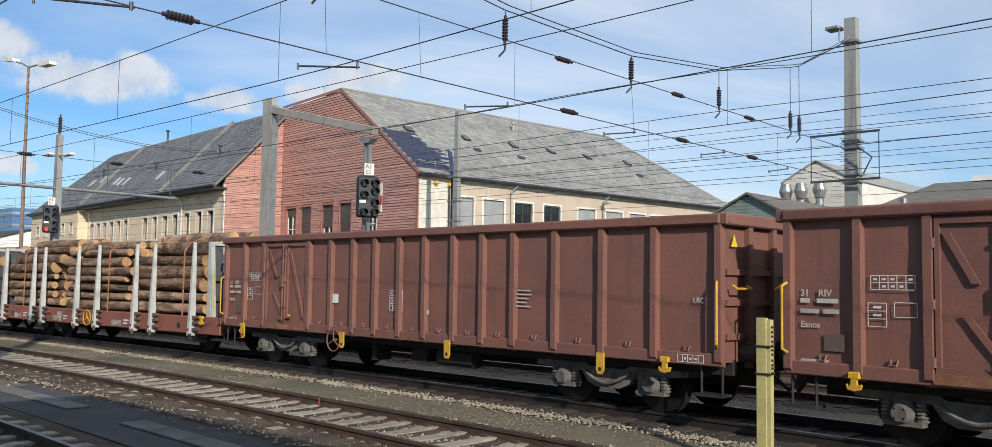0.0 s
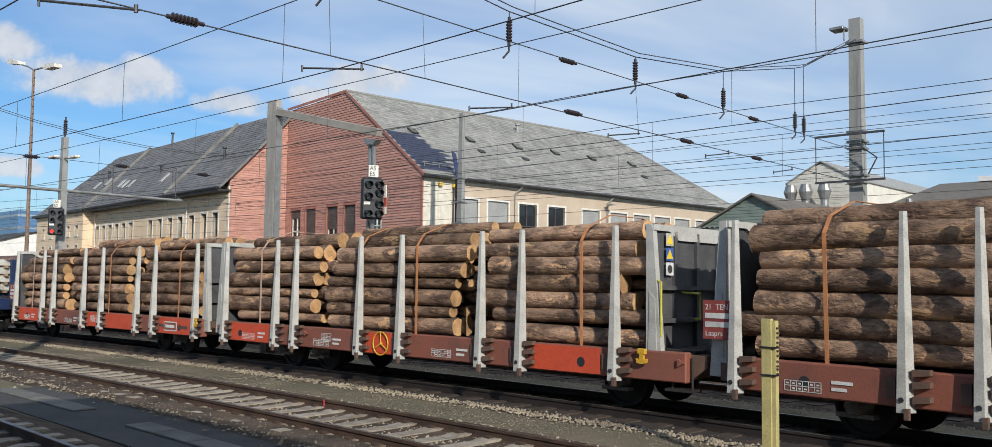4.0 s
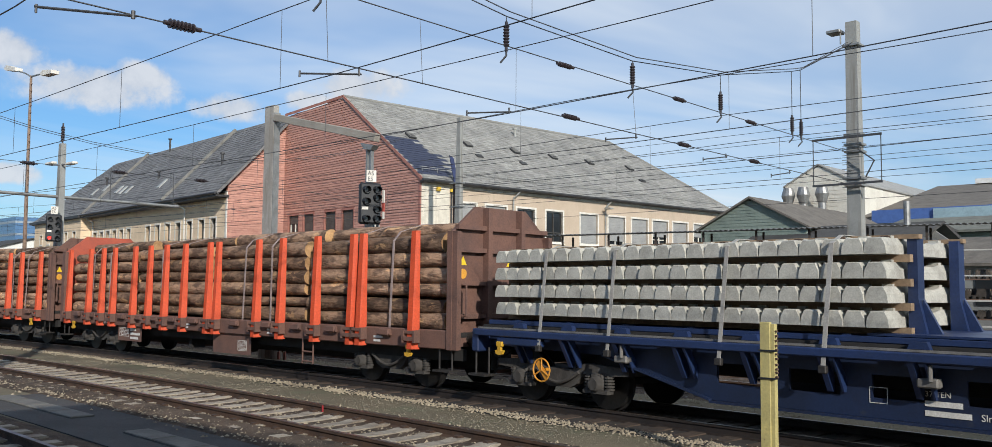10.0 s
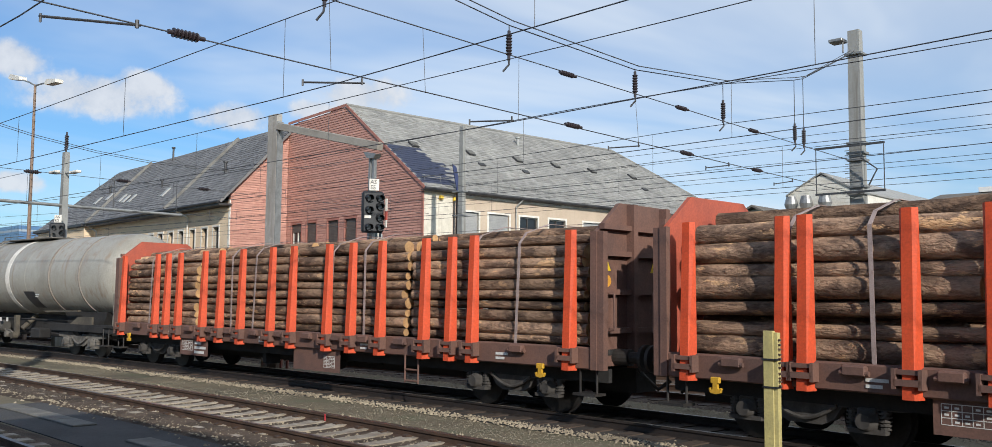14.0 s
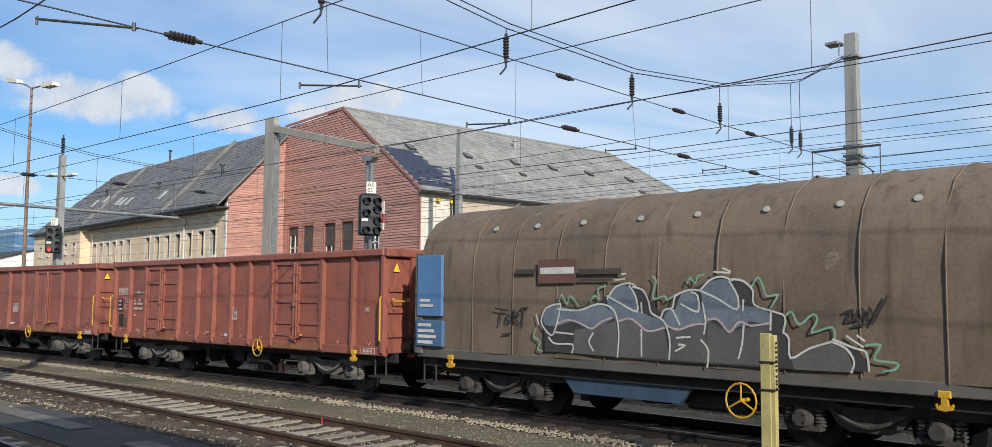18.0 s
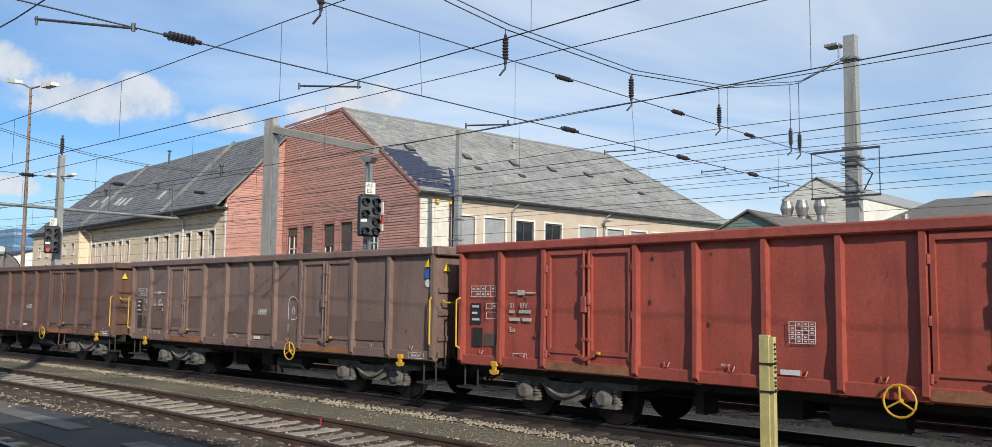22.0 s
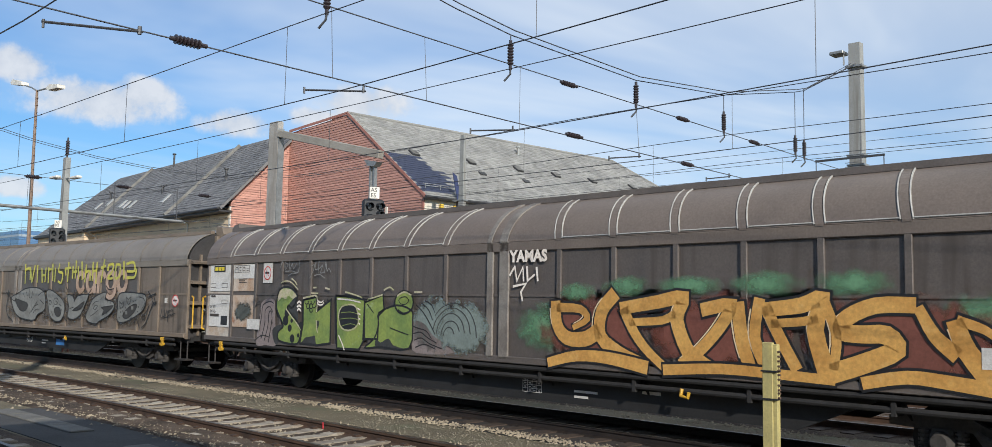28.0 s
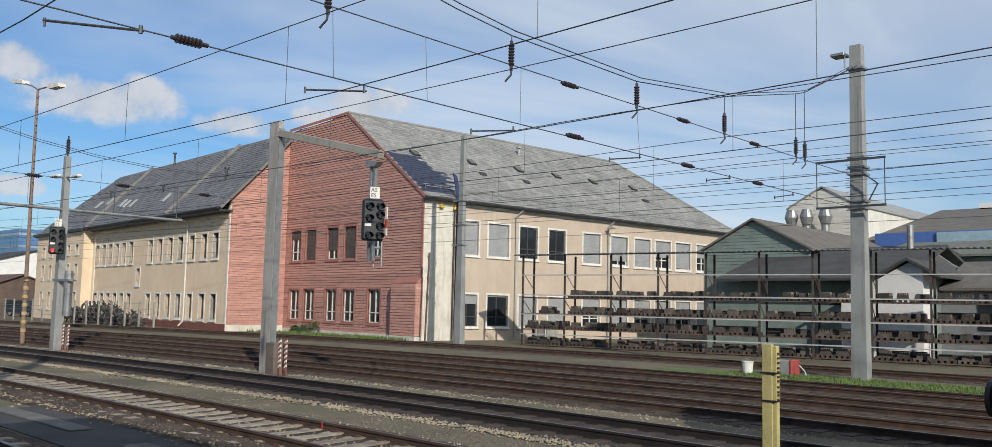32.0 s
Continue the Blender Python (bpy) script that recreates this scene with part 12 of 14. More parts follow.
    plate(w, 9.74, 9.89, 1.86, 2.0, -1.468, M_MARK, "small_sign", "small white pictogram sign")
    faint_black = surface("faded_black_marking", (0.05, 0.04, 0.035), (0.1, 0.075, 0.06), 0.6)
    grid_mark(w, 9.79, 10.19, 1.56, 1.62, -1.468, 1, 7, material=faint_black)
    strip = part("corner_strip", Geo().box(10.73, 10.93, -1.5, -1.455, 1.14, 3.04, chamfer=0.008), pale, w, "pale riveted corner strip")
    for k in range(10):
        part("rivet", Geo().rod((10.83, -1.5, 1.3 + k * 0.18), (10.83, -1.506, 1.3 + k * 0.18), 0.012, 6), M_STEEL, strip)
    part("groove", Geo().box(10.68, 10.73, -1.462, -1.458, 1.16, 3.02), M_BLACKPANEL, w)
    for z in (1.43, 2.13):
        part("door_handle", Geo().path([(10.7, -1.47, z), (10.7, -1.53, z + 0.01), (10.7, -1.53, z + 0.2), (10.7, -1.47, z + 0.21)], 0.016), M_STAKEWHITE, w, "white loop handle")
    part("kick_strip", Geo().prism([(9.35, 1.38), (9.5, 1.12), (10.86, 1.12), (10.86, 1.3)], -1.506, -1.46, "y"), pale, w, "pale strip along the sill")
    plate(w, -10.25, -9.75, 2.7, 2.9, -1.475, plain("mark_yellow", (0.75, 0.6, 0.05)), "logo_plate", "yellow and black owner's plate")
    plate(w, -10.2, -9.8, 2.76, 2.84, -1.481, M_BLACKPANEL, "logo_bar")
    text_lines(w, -10.95, 2.85, (0.5, 0.42, 0.5), 0.06, 0.12, -1.47, M_BLACKPANEL)
    text_lines(w, -10.95, 1.9, (0.6, 0.7, 0.4, 0.55), 0.06, 0.14, -1.47, M_BLACKPANEL)
    grid_mark(w, -10.95, -9.8, 2.35, 2.5, -1.47, 1, 8)
    no_hump_sign(w, -10.3, 1.5, -1.475, 0.14)
    # second van: pale roof seams, orange and green shapes
    seam = surface("pale_roof_sealant", (0.42, 0.41, 0.38), (0.28, 0.27, 0.25), 0.7, grain=20, stain=2, bump=0.1)
    rusty = surface("rust_stained_white", (0.56, 0.52, 0.46), (0.42, 0.31, 0.22), 0.7, grain=30, stain=1.8, bump=0.1)
    w, h = sliding_van("brown sliding-wall van sprayed with orange and green shapes", -301.4, -323.6, brown, brown_roof, brown_rib, rusty, 2, False, seam, trim=(0.0, 0.2))
    orange = surface("orange_spray", (0.64, 0.36, 0.10), (0.50, 0.25, 0.06), 0.6, grain=20, stain=1.5, bump=0, third=(0.68, 0.44, 0.17), third_at=(0.55, 0.75), third_scale=2)
    green = surface("leaf_green_spray", (0.24, 0.36, 0.07), (0.18, 0.28, 0.05), 0.6, grain=20, stain=2, bump=0)
    mint = surface("mint_spray", (0.13, 0.33, 0.2), (0.1, 0.24, 0.16), 0.6, grain=20, stain=2, bump=0)
    silver = surface("silver_spray", (0.22, 0.235, 0.235), (0.17, 0.18, 0.18), 0.5)
    haze = soft_spray("mint_spray_cloud", (0.14, 0.30, 0.17), 6.0, 0.0)
    for x0, x1, z0, z1 in ((1.4, 2.4, 2.1, 2.5), (2.3, 3.5, 2.2, 2.6), (3.3, 4.8, 2.2, 2.6), (4.6, 6.0, 2.2, 2.65), (5.9, 7.2, 2.2, 2.65), (0.3, 2.0, 1.2, 2.2), (7.4, 9.2, 1.6, 2.4)):
        soft_patch(w, x0, x1, z0, z1, Y, haze, "mint green sprayed haze")
    rust_c = soft_spray("rust_spray_cloud", (0.20, 0.07, 0.05), 5.0, 0.5)
    for x0, x1 in ((0.9, 3.6), (3.0, 6.0), (5.4, 8.8)):
        soft_patch(w, x0, x1, 1.05, 2.35, Y - 0.001, rust_c)
    rim = surface("pale_orange_rim", (0.75, 0.62, 0.42), (0.65, 0.50, 0.32), 0.6)
    wild_letter(w, [(0.21, 0.26, [(1.41, 2.08), (1.45, 1.75), (1.66, 1.54), (2.04, 1.53), (2.28, 1.64)]),
                   (0.16, 0.09, [(1.49, 2.04), (1.95, 2.02), (2.10, 1.86), (1.82, 1.72)]),
                   (0.24, 0.21, [(2.62, 2.23), (2.40, 1.98), (2.38, 1.59), (2.76, 1.34), (3.18, 1.19)])], Y - 0.0040, orange, black, rim)
    wild_letter(w, [(0.18, 0.14, [(2.87, 1.99), (3.06, 1.66), (3.30, 1.40), (3.58, 1.19)]),
                   (0.20, 0.24, [(2.84, 2.05), (3.49, 2.15), (3.94, 2.21), (3.84, 1.89), (4.03, 1.43), (4.31, 1.23)]),
                   (0.12, 0.13, [(2.99, 1.83), (3.57, 1.87), (3.78, 1.96)])], Y - 0.0052, orange, black, rim)
    wild_letter(w, [(0.20, 0.17, [(4.33, 2.05), (4.75, 2.11), (4.57, 1.79), (4.23, 1.44), (3.95, 1.25)]),
                   (0.21, 0.20, [(4.87, 2.09), (4.93, 1.62), (5.05, 1.25)]),
                   (0.17, 0.17, [(5.20, 2.16), (5.13, 1.67), (5.30, 1.24)])], Y - 0.0064, orange, black, rim)
    wild_letter(w, [(0.17, 0.17, [(5.32, 2.06), (5.51, 1.68), (5.73, 1.30)]),
                   (0.20, 0.25, [(5.32, 2.06), (5.82, 2.12), (6.11, 2.20), (6.02, 1.79), (6.16, 1.27)]),
                   (0.12, 0.12, [(5.42, 1.87), (5.80, 1.90), (6.02, 1.94)])], Y - 0.0076, orange, black, rim)
    wild_letter(w, [(0.20, 0.26, [(7.26, 2.14), (6.83, 2.13), (6.46, 1.97), (6.38, 1.79), (6.65, 1.76), (6.96, 1.76), (7.07, 1.58), (6.72, 1.41), (6.31, 1.26)]),
                   (0.14, 0.13, [(6.16, 2.16), (6.31, 1.74), (6.27, 1.33)])], Y - 0.0088, orange, black, rim)
    wild_letter(w, [(0.13, 0.20, [(7.37, 2.08), (7.54, 1.77), (7.75, 1.58)]),
                   (0.20, 0.26, [(7.79, 1.90), (7.91, 1.59), (8.19, 1.23)]),
                   (0.13, 0.08, [(7.84, 1.95), (8.10, 1.86), (8.26, 1.73)])], Y - 0.0100, orange, black, rim)
    wild_letter(w, [(0.16, 0.21, [(1.30, 1.12), (1.88, 1.25), (2.53, 1.25), (3.24, 1.15)]),
                   (0.16, 0.13, [(3.65, 1.13), (4.60, 1.20), (5.47, 1.18), (6.24, 1.15)]),
                   (0.16, 0.18, [(6.69, 1.15), (7.20, 1.25), (7.69, 1.22), (8.23, 1.16)])], Y - 0.0112, orange, black, rim)
    for x, z, r in ((-7.02, 1.80, 0.1), (-7.06, 1.63, 0.12), (-6.87, 1.46, 0.085), (-6.8, 1.63, 0.05), (-6.4, 1.52, 0.1), (-6.75, 1.22, 0.1), (-6.5, 1.3, 0.05)):
        part("spray_dot", Geo().rod((x, Y - 0.008, z), (x, Y - 0.0095, z), r, 14), black, w)
    pinkg = surface("grey_pink_spray", (0.27, 0.225, 0.215), (0.20, 0.165, 0.16), 0.6, grain=20, stain=2, bump=0)
    teal = soft_spray("pale_teal_spray_cloud", (0.22, 0.27, 0.25), 6.0, 0.6)
    soot = surface("dark_grey_spray", (0.05, 0.052, 0.05), (0.035, 0.036, 0.035), 0.6, grain=20, stain=2, bump=0)
    cream = surface("cream_spray", (0.52, 0.46, 0.34), (0.36, 0.40, 0.16), 0.6, grain=20, stain=4, bump=0)
    lime = surface("leaf_green_spray_pale", (0.26, 0.33, 0.08), (0.15, 0.23, 0.07), 0.6, grain=14, stain=1.6, bump=0, third=(0.32, 0.40, 0.22), third_at=(0.6, 0.7), third_scale=2.2)
    sprayed_shape(w, [(-8.37, 1.01), (-8.28, 1.47), (-8.25, 1.92), (-8.06, 2.11), (-7.66, 2.13), (-7.56, 1.94), (-7.53, 1.55), (-7.44, 1.05), (-7.93, 1.02)], Y - 0.0010, pinkg, None, 0.030, "sprayed_shape", 3)
    strokes(w, [flowing(p) for p in ([(-8.26, 1.32), (-8.16, 1.72), (-8.11, 1.98), (-7.81, 2.07), (-7.63, 2.03)],
        [(-8.15, 1.17), (-8.00, 1.53), (-8.00, 1.85), (-7.80, 1.95), (-7.66, 1.82)],
        [(-7.99, 1.13), (-7.85, 1.49), (-7.83, 1.78), (-7.71, 1.83), (-7.66, 1.54)],
        [(-7.80, 1.10), (-7.73, 1.39), (-7.68, 1.64)],
        [(-8.34, 1.47), (-8.26, 1.62), (-8.21, 2.02)],
        [(-8.44, 1.11), (-8.12, 1.25), (-7.80, 1.22)],
        [(-8.50, 1.92), (-8.38, 2.04), (-8.26, 2.06)],)], 0.028, Y - 0.0040, black)
    sprayed_shape(w, [(-7.64, 1.40), (-7.44, 1.50), (-7.18, 1.51), (-7.26, 1.22), (-7.44, 1.05), (-7.58, 1.16)], Y - 0.0015, soot, None, 0.030, "sprayed_shape", 3)
    sprayed_shape(w, [(-7.46, 2.21), (-7.32, 2.38), (-7.02, 2.42), (-6.75, 2.33), (-6.59, 2.18), (-6.79, 1.93), (-6.97, 1.98), (-6.97, 1.87), (-6.64, 1.67), (-6.41, 1.44), (-6.44, 1.22), (-6.62, 1.09), (-7.32, 1.15), (-7.37, 1.36), (-7.16, 1.50), (-7.37, 1.75), (-7.49, 1.94)], Y - 0.0030, lime, black, 0.050, "sprayed_shape", 3)
    sprayed_shape(w, [(-7.43, 2.09), (-7.45, 2.27), (-7.23, 2.38), (-6.80, 2.34), (-6.62, 2.17), (-6.80, 2.14), (-6.97, 2.21), (-7.11, 2.13), (-7.27, 2.17)], Y - 0.0065, cream, None, 0.030, "sprayed_shape", 3)
    sprayed_shape(w, [(-6.97, 1.99), (-6.65, 2.19), (-6.55, 2.05), (-6.55, 1.63), (-6.75, 1.75), (-7.02, 1.90)], Y - 0.0075, soot, None, 0.030, "sprayed_shape", 3)
    strokes(w, [flowing(p) for p in ([(-7.05, 1.90), (-6.79, 1.71), (-6.57, 1.57), (-6.41, 1.43)],
        [(-7.30, 2.52), (-7.11, 2.56), (-6.86, 2.52), (-6.58, 2.36)],
        [(-6.86, 2.61), (-6.72, 2.55), (-6.63, 2.47)],)], 0.035, Y - 0.0090, cream)
    strokes(w, [flowing(p) for p in ([(-6.57, 2.05), (-6.50, 2.08), (-6.43, 2.04)],
        [(-6.57, 1.96), (-6.50, 1.99), (-6.43, 1.96)],
        [(-6.56, 1.88), (-6.51, 1.91), (-6.43, 1.87)],)], 0.050, Y - 0.0090, white)
    sprayed_shape(w, [(-6.34, 2.12), (-5.81, 2.19), (-5.79, 1.86), (-5.23, 2.13), (-5.21, 1.17), (-5.70, 1.11), (-6.42, 1.12), (-6.32, 1.55)], Y - 0.0030, lime, black, 0.050, "sprayed_shape", 1)
    sprayed_shape(w, [(-6.40, 1.12), (-6.21, 1.26), (-5.82, 1.32), (-5.76, 1.11)], Y - 0.0065, soot, None, 0.030, "sprayed_shape", 1)
    sprayed_shape(w, [(-5.77, 1.65), (-5.66, 1.66), (-5.66, 1.58), (-5.73, 1.42)], Y - 0.0065, soot, None, 0.030, "sprayed_shape", 1)
    strokes(w, [flowing(p) for p in ([(-6.33, 2.16), (-6.10, 2.19), (-5.79, 2.20), (-5.78, 1.86)],
        [(-5.78, 1.65), (-5.76, 1.53), (-5.72, 1.39)],
        [(-6.00, 2.27), (-5.75, 2.27)],
        [(-5.93, 2.40), (-5.83, 2.40)],
        [(-5.47, 2.39), (-5.30, 2.36)],)], 0.040, Y - 0.0080, cream)
    strokes(w, [flowing(p) for p in ([(-6.27, 2.09), (-6.25, 2.04), (-6.20, 2.02), (-6.14, 2.04), (-6.12, 2.09)],
        [(-6.14, 2.09), (-6.12, 2.04), (-6.07, 2.02), (-6.02, 2.04), (-6.00, 2.09)],
        [(-6.02, 2.09), (-6.00, 2.04), (-5.95, 2.02), (-5.90, 2.04), (-5.87, 2.09)],
        [(-6.21, 1.99), (-6.18, 1.94), (-6.13, 1.92), (-6.08, 1.94), (-6.06, 1.99)],
        [(-6.08, 1.99), (-6.06, 1.94), (-6.01, 1.92), (-5.96, 1.94), (-5.94, 1.99)],
        [(-5.96, 2.01), (-5.94, 1.96), (-5.89, 1.94), (-5.84, 1.96), (-5.81, 2.01)],
        [(-6.07, 1.91), (-6.05, 1.86), (-6.00, 1.84), (-5.95, 1.86), (-5.93, 1.91)],
        [(-5.52, 2.13), (-5.48, 2.08), (-5.38, 2.06), (-5.29, 2.08), (-5.25, 2.13)],
        [(-5.38, 2.15), (-5.35, 2.11), (-5.29, 2.10), (-5.22, 2.11), (-5.19, 2.15)],)], 0.022, Y - 0.0085, black)
    strokes(w, [flowing(p) for p in ([(-5.75, 2.06), (-5.72, 2.02), (-5.64, 2.01), (-5.55, 2.02), (-5.52, 2.06)],
        [(-5.74, 2.11), (-5.71, 2.08), (-5.63, 2.07), (-5.56, 2.08), (-5.53, 2.11)],)], 0.035, Y - 0.0085, white)
    sprayed_shape(w, [(-5.05, 2.22), (-4.55, 2.20), (-3.99, 2.14), (-3.96, 1.31), (-4.14, 1.08), (-4.95, 1.07)], Y - 0.0030, lime, black, 0.050, "sprayed_shape", 1)
    sprayed_shape(w, [(-4.80, 1.98), (-4.44, 2.03), (-4.25, 1.93), (-4.19, 1.63), (-4.46, 1.48), (-4.79, 1.52), (-4.92, 1.77)], Y - 0.0070, black, cream, 0.035, "sprayed_shape", 3)
    strokes(w, [flowing(p) for p in ([(-4.82, 1.85), (-4.48, 1.87), (-4.22, 1.83)],
        [(-4.85, 1.71), (-4.48, 1.74), (-4.19, 1.71)],
        [(-4.79, 1.56), (-4.47, 1.62), (-4.22, 1.58)],)], 0.014, Y - 0.0090, lime)
    strokes(w, [flowing(p) for p in ([(-4.22, 1.95), (-4.14, 1.92)],
        [(-4.21, 1.85), (-4.13, 1.82)],
        [(-4.19, 1.75), (-4.13, 1.72)],
        [(-4.19, 1.65), (-4.13, 1.62)],
        [(-4.89, 1.35), (-4.74, 1.17), (-4.67, 1.05)],
        [(-4.97, 2.15), (-4.55, 2.13), (-4.14, 2.08)],)], 0.035, Y - 0.0090, white)
    sprayed_shape(w, [(-3.99, 2.08), (-3.36, 2.24), (-3.31, 1.93), (-3.49, 1.81), (-3.50, 1.33), (-4.01, 1.31)], Y - 0.0035, lime, black, 0.040, "sprayed_shape", 1)
    sprayed_shape(w, [(-3.48, 1.87), (-2.90, 2.03), (-2.44, 1.94), (-2.38, 1.76), (-2.47, 1.18), (-3.38, 1.17), (-3.94, 1.13), (-3.62, 1.33), (-3.48, 1.63)], Y - 0.0042, lime, black, 0.040, "sprayed_shape", 3)
    sprayed_shape(w, [(-2.37, 2.09), (-2.42, 2.23), (-2.57, 2.31), (-2.75, 2.31), (-2.90, 2.22), (-2.96, 2.09), (-2.90, 1.95), (-2.75, 1.87), (-2.57, 1.88), (-2.42, 1.96)], Y - 0.0075, lime, black, 0.040, "sprayed_shape", 3)
    sprayed_shape(w, [(-3.55, 1.33), (-3.40, 1.26), (-3.14, 1.35), (-2.97, 1.22), (-2.56, 1.15), (-3.50, 1.14)], Y - 0.0078, soot, None, 0.030, "sprayed_shape", 3)
    strokes(w, [flowing(p) for p in ([(-3.88, 2.14), (-3.38, 2.24)],
        [(-2.88, 2.22), (-2.67, 2.30), (-2.44, 2.24)],
        [(-2.33, 2.30), (-2.11, 2.30)],
        [(-4.69, 2.30), (-4.34, 2.24), (-4.08, 2.18)],
        [(-3.32, 2.34), (-3.14, 2.40), (-3.02, 2.34)],)], 0.035, Y - 0.0110, cream)
    strokes(w, [flowing(p) for p in ([(-3.99, 2.14), (-3.78, 2.14)],
        [(-3.88, 2.04), (-3.65, 1.86)],
        [(-3.09, 1.57), (-2.81, 1.51), (-2.50, 1.45)],
        [(-2.51, 2.13), (-2.59, 2.20), (-2.75, 2.19), (-2.83, 2.13), (-2.75, 2.06), (-2.59, 2.06), (-2.51, 2.13)],
        [(-2.84, 1.94), (-2.67, 1.88), (-2.47, 1.92)],)], 0.020, Y - 0.0110, black)
    soft_patch(w, -2.56, -0.90, 1.05, 2.28, Y - 0.0005, teal, "pale teal sprayed swirls")
    soft_patch(w, -1.80, -0.11, 1.05, 2.2, Y - 0.0008, teal)
    sprayed_shape(w, [(-2.38, 1.71), (-2.03, 1.68), (-1.74, 1.45), (-1.11, 1.16), (-2.25, 1.10), (-2.40, 1.34)], Y - 0.0020, pinkg, None, 0.030, "sprayed_shape", 3)
    strokes(w, [flowing(p) for p in ([(-2.36, 1.62), (-2.17, 1.58), (-1.96, 1.54), (-1.80, 1.40)],
        [(-2.34, 1.48), (-2.12, 1.51), (-1.91, 1.41), (-1.65, 1.32)],
        [(-2.31, 1.35), (-2.10, 1.40), (-1.86, 1.30), (-1.50, 1.22)],
        [(-2.27, 1.21), (-2.01, 1.28), (-1.70, 1.21)],
        [(-2.28, 2.04), (-2.06, 1.90), (-1.85, 1.68), (-1.70, 1.49)],
        [(-2.14, 2.10), (-1.90, 1.95), (-1.78, 1.76)],
        [(-2.01, 2.13), (-1.82, 2.05), (-1.72, 1.91)],)], 0.024, Y - 0.0050, black)
    strokes(w, [flowing(p) for p in ([(-1.00, 1.56), (-1.05, 1.66), (-1.12, 1.72), (-1.22, 1.75), (-1.32, 1.74), (-1.41, 1.69), (-1.48, 1.60), (-1.52, 1.48)],
        [(-0.86, 1.54), (-0.90, 1.68), (-0.99, 1.80), (-1.11, 1.87), (-1.25, 1.90), (-1.39, 1.86), (-1.51, 1.78), (-1.61, 1.66), (-1.66, 1.50)],
        [(-0.70, 1.52), (-0.74, 1.70), (-0.84, 1.85), (-0.99, 1.95), (-1.17, 2.00), (-1.36, 1.98), (-1.53, 1.89), (-1.68, 1.75), (-1.76, 1.57)],
        [(-0.53, 1.46), (-0.56, 1.65), (-0.64, 1.82), (-0.77, 1.96), (-0.95, 2.05), (-1.15, 2.09), (-1.35, 2.06), (-1.55, 1.98), (-1.71, 1.84)],
        [(-1.15, 1.51), (-1.19, 1.58), (-1.24, 1.62), (-1.31, 1.63), (-1.38, 1.60), (-1.43, 1.54), (-1.45, 1.47)],)], 0.022, Y - 0.0050, soot)
    words(w, "YAMAS", 0.3, 2.84, 0.28, Y, white, 0.012)
    strokes(w, [[(0.3, 2.6), (0.42, 2.75), (0.48, 2.5), (0.62, 2.74), (0.64, 2.5)], [(0.72, 2.74), (0.74, 2.5), (0.9, 2.6)], [(0.95, 2.72), (0.98, 2.5)], [(0.4, 2.4), (0.7, 2.45), (0.58, 2.3), (0.62, 2.15)]], 0.045, Y, white)
    strokes(w, [flowing(p) for p in ([(-7.37, 2.96), (-7.27, 3.05), (-7.39, 2.89)],
        [(-7.20, 3.05), (-7.18, 2.83), (-7.06, 2.94), (-7.18, 3.00)],
        [(-7.02, 3.05), (-6.97, 2.82), (-6.88, 2.97), (-6.81, 2.84), (-6.68, 2.98)],
        [(-7.18, 2.79), (-6.86, 2.79), (-6.61, 2.76), (-6.57, 3.04)],
        [(-7.02, 2.69), (-6.86, 2.74), (-6.68, 2.72)],
        [(-6.12, 2.62), (-5.99, 2.78), (-5.95, 2.92), (-6.07, 2.89)],
        [(-5.89, 2.97), (-5.91, 2.81), (-5.73, 2.84)],
        [(-5.76, 3.00), (-5.79, 2.74)],
        [(-5.71, 2.84), (-5.61, 2.91), (-5.69, 2.73), (-5.55, 2.75)],
        [(-5.53, 2.73), (-5.49, 2.98), (-5.43, 2.76), (-5.37, 2.83), (-5.28, 2.74)],
        [(-5.93, 2.67), (-5.74, 2.70), (-5.51, 2.61)],)], 0.02, Y, thin_grey)
    plate(w, 8.74, 9.26, 2.55, 3.0, -1.474, M_MARK, "sign_board", "white square sign board")
    no_hump_sign(w, 9.0, 2.78, -1.482, 0.18)
    plate(w, -8.21, -7.78, 2.52, 3.0, -1.474, M_MARK, "sign_board", "white square sign board")
    no_hump_sign(w, -8.0, 2.76, -1.482, 0.17)
    faint_black = surface("faded_black_marking", (0.05, 0.04, 0.035), (0.1, 0.075, 0.06), 0.6)
    white_panel = surface("stained_white_panel", (0.66, 0.65, 0.62), (0.56, 0.53, 0.48), 0.6, grain=30, stain=1.2, bump=0.05, third=(0.40, 0.20, 0.10), third_at=(0.68, 0.76), third_scale=3)
    rust_panel = surface("rust_bitten_panel", (0.56, 0.48, 0.40), (0.40, 0.24, 0.14), 0.7, grain=30, stain=1.2, bump=0.1, third=(0.33, 0.13, 0.06), third_at=(0.56, 0.66), third_scale=1.6)
    brown_rust = surface("rust_red_panel", (0.20, 0.095, 0.065), (0.14, 0.075, 0.055), 0.7, grain=30, stain=1.6, bump=0.1)
    plate(w, -10.9, -9.84, 2.32, 3.0, -1.47, white_panel, "data_panel", "white data panel with rusty edges")
    plate(w, -10.9, -9.84, 1.4, 2.26, -1.47, white_panel, "data_panel", "white data panel with rusty edges")
    plate(w, -9.66, -8.64, 2.32, 3.0, -1.47, rust_panel, "data_panel", "cream panel eaten by rust")
    plate(w, -9.66, -8.64, 2.64, 2.99, -1.4745, white_panel, "data_panel", "white upper field")
    plate(w, -9.66, -8.64, 1.42, 2.26, -1.47, rust_panel, "data_panel", "cream panel eaten by rust")
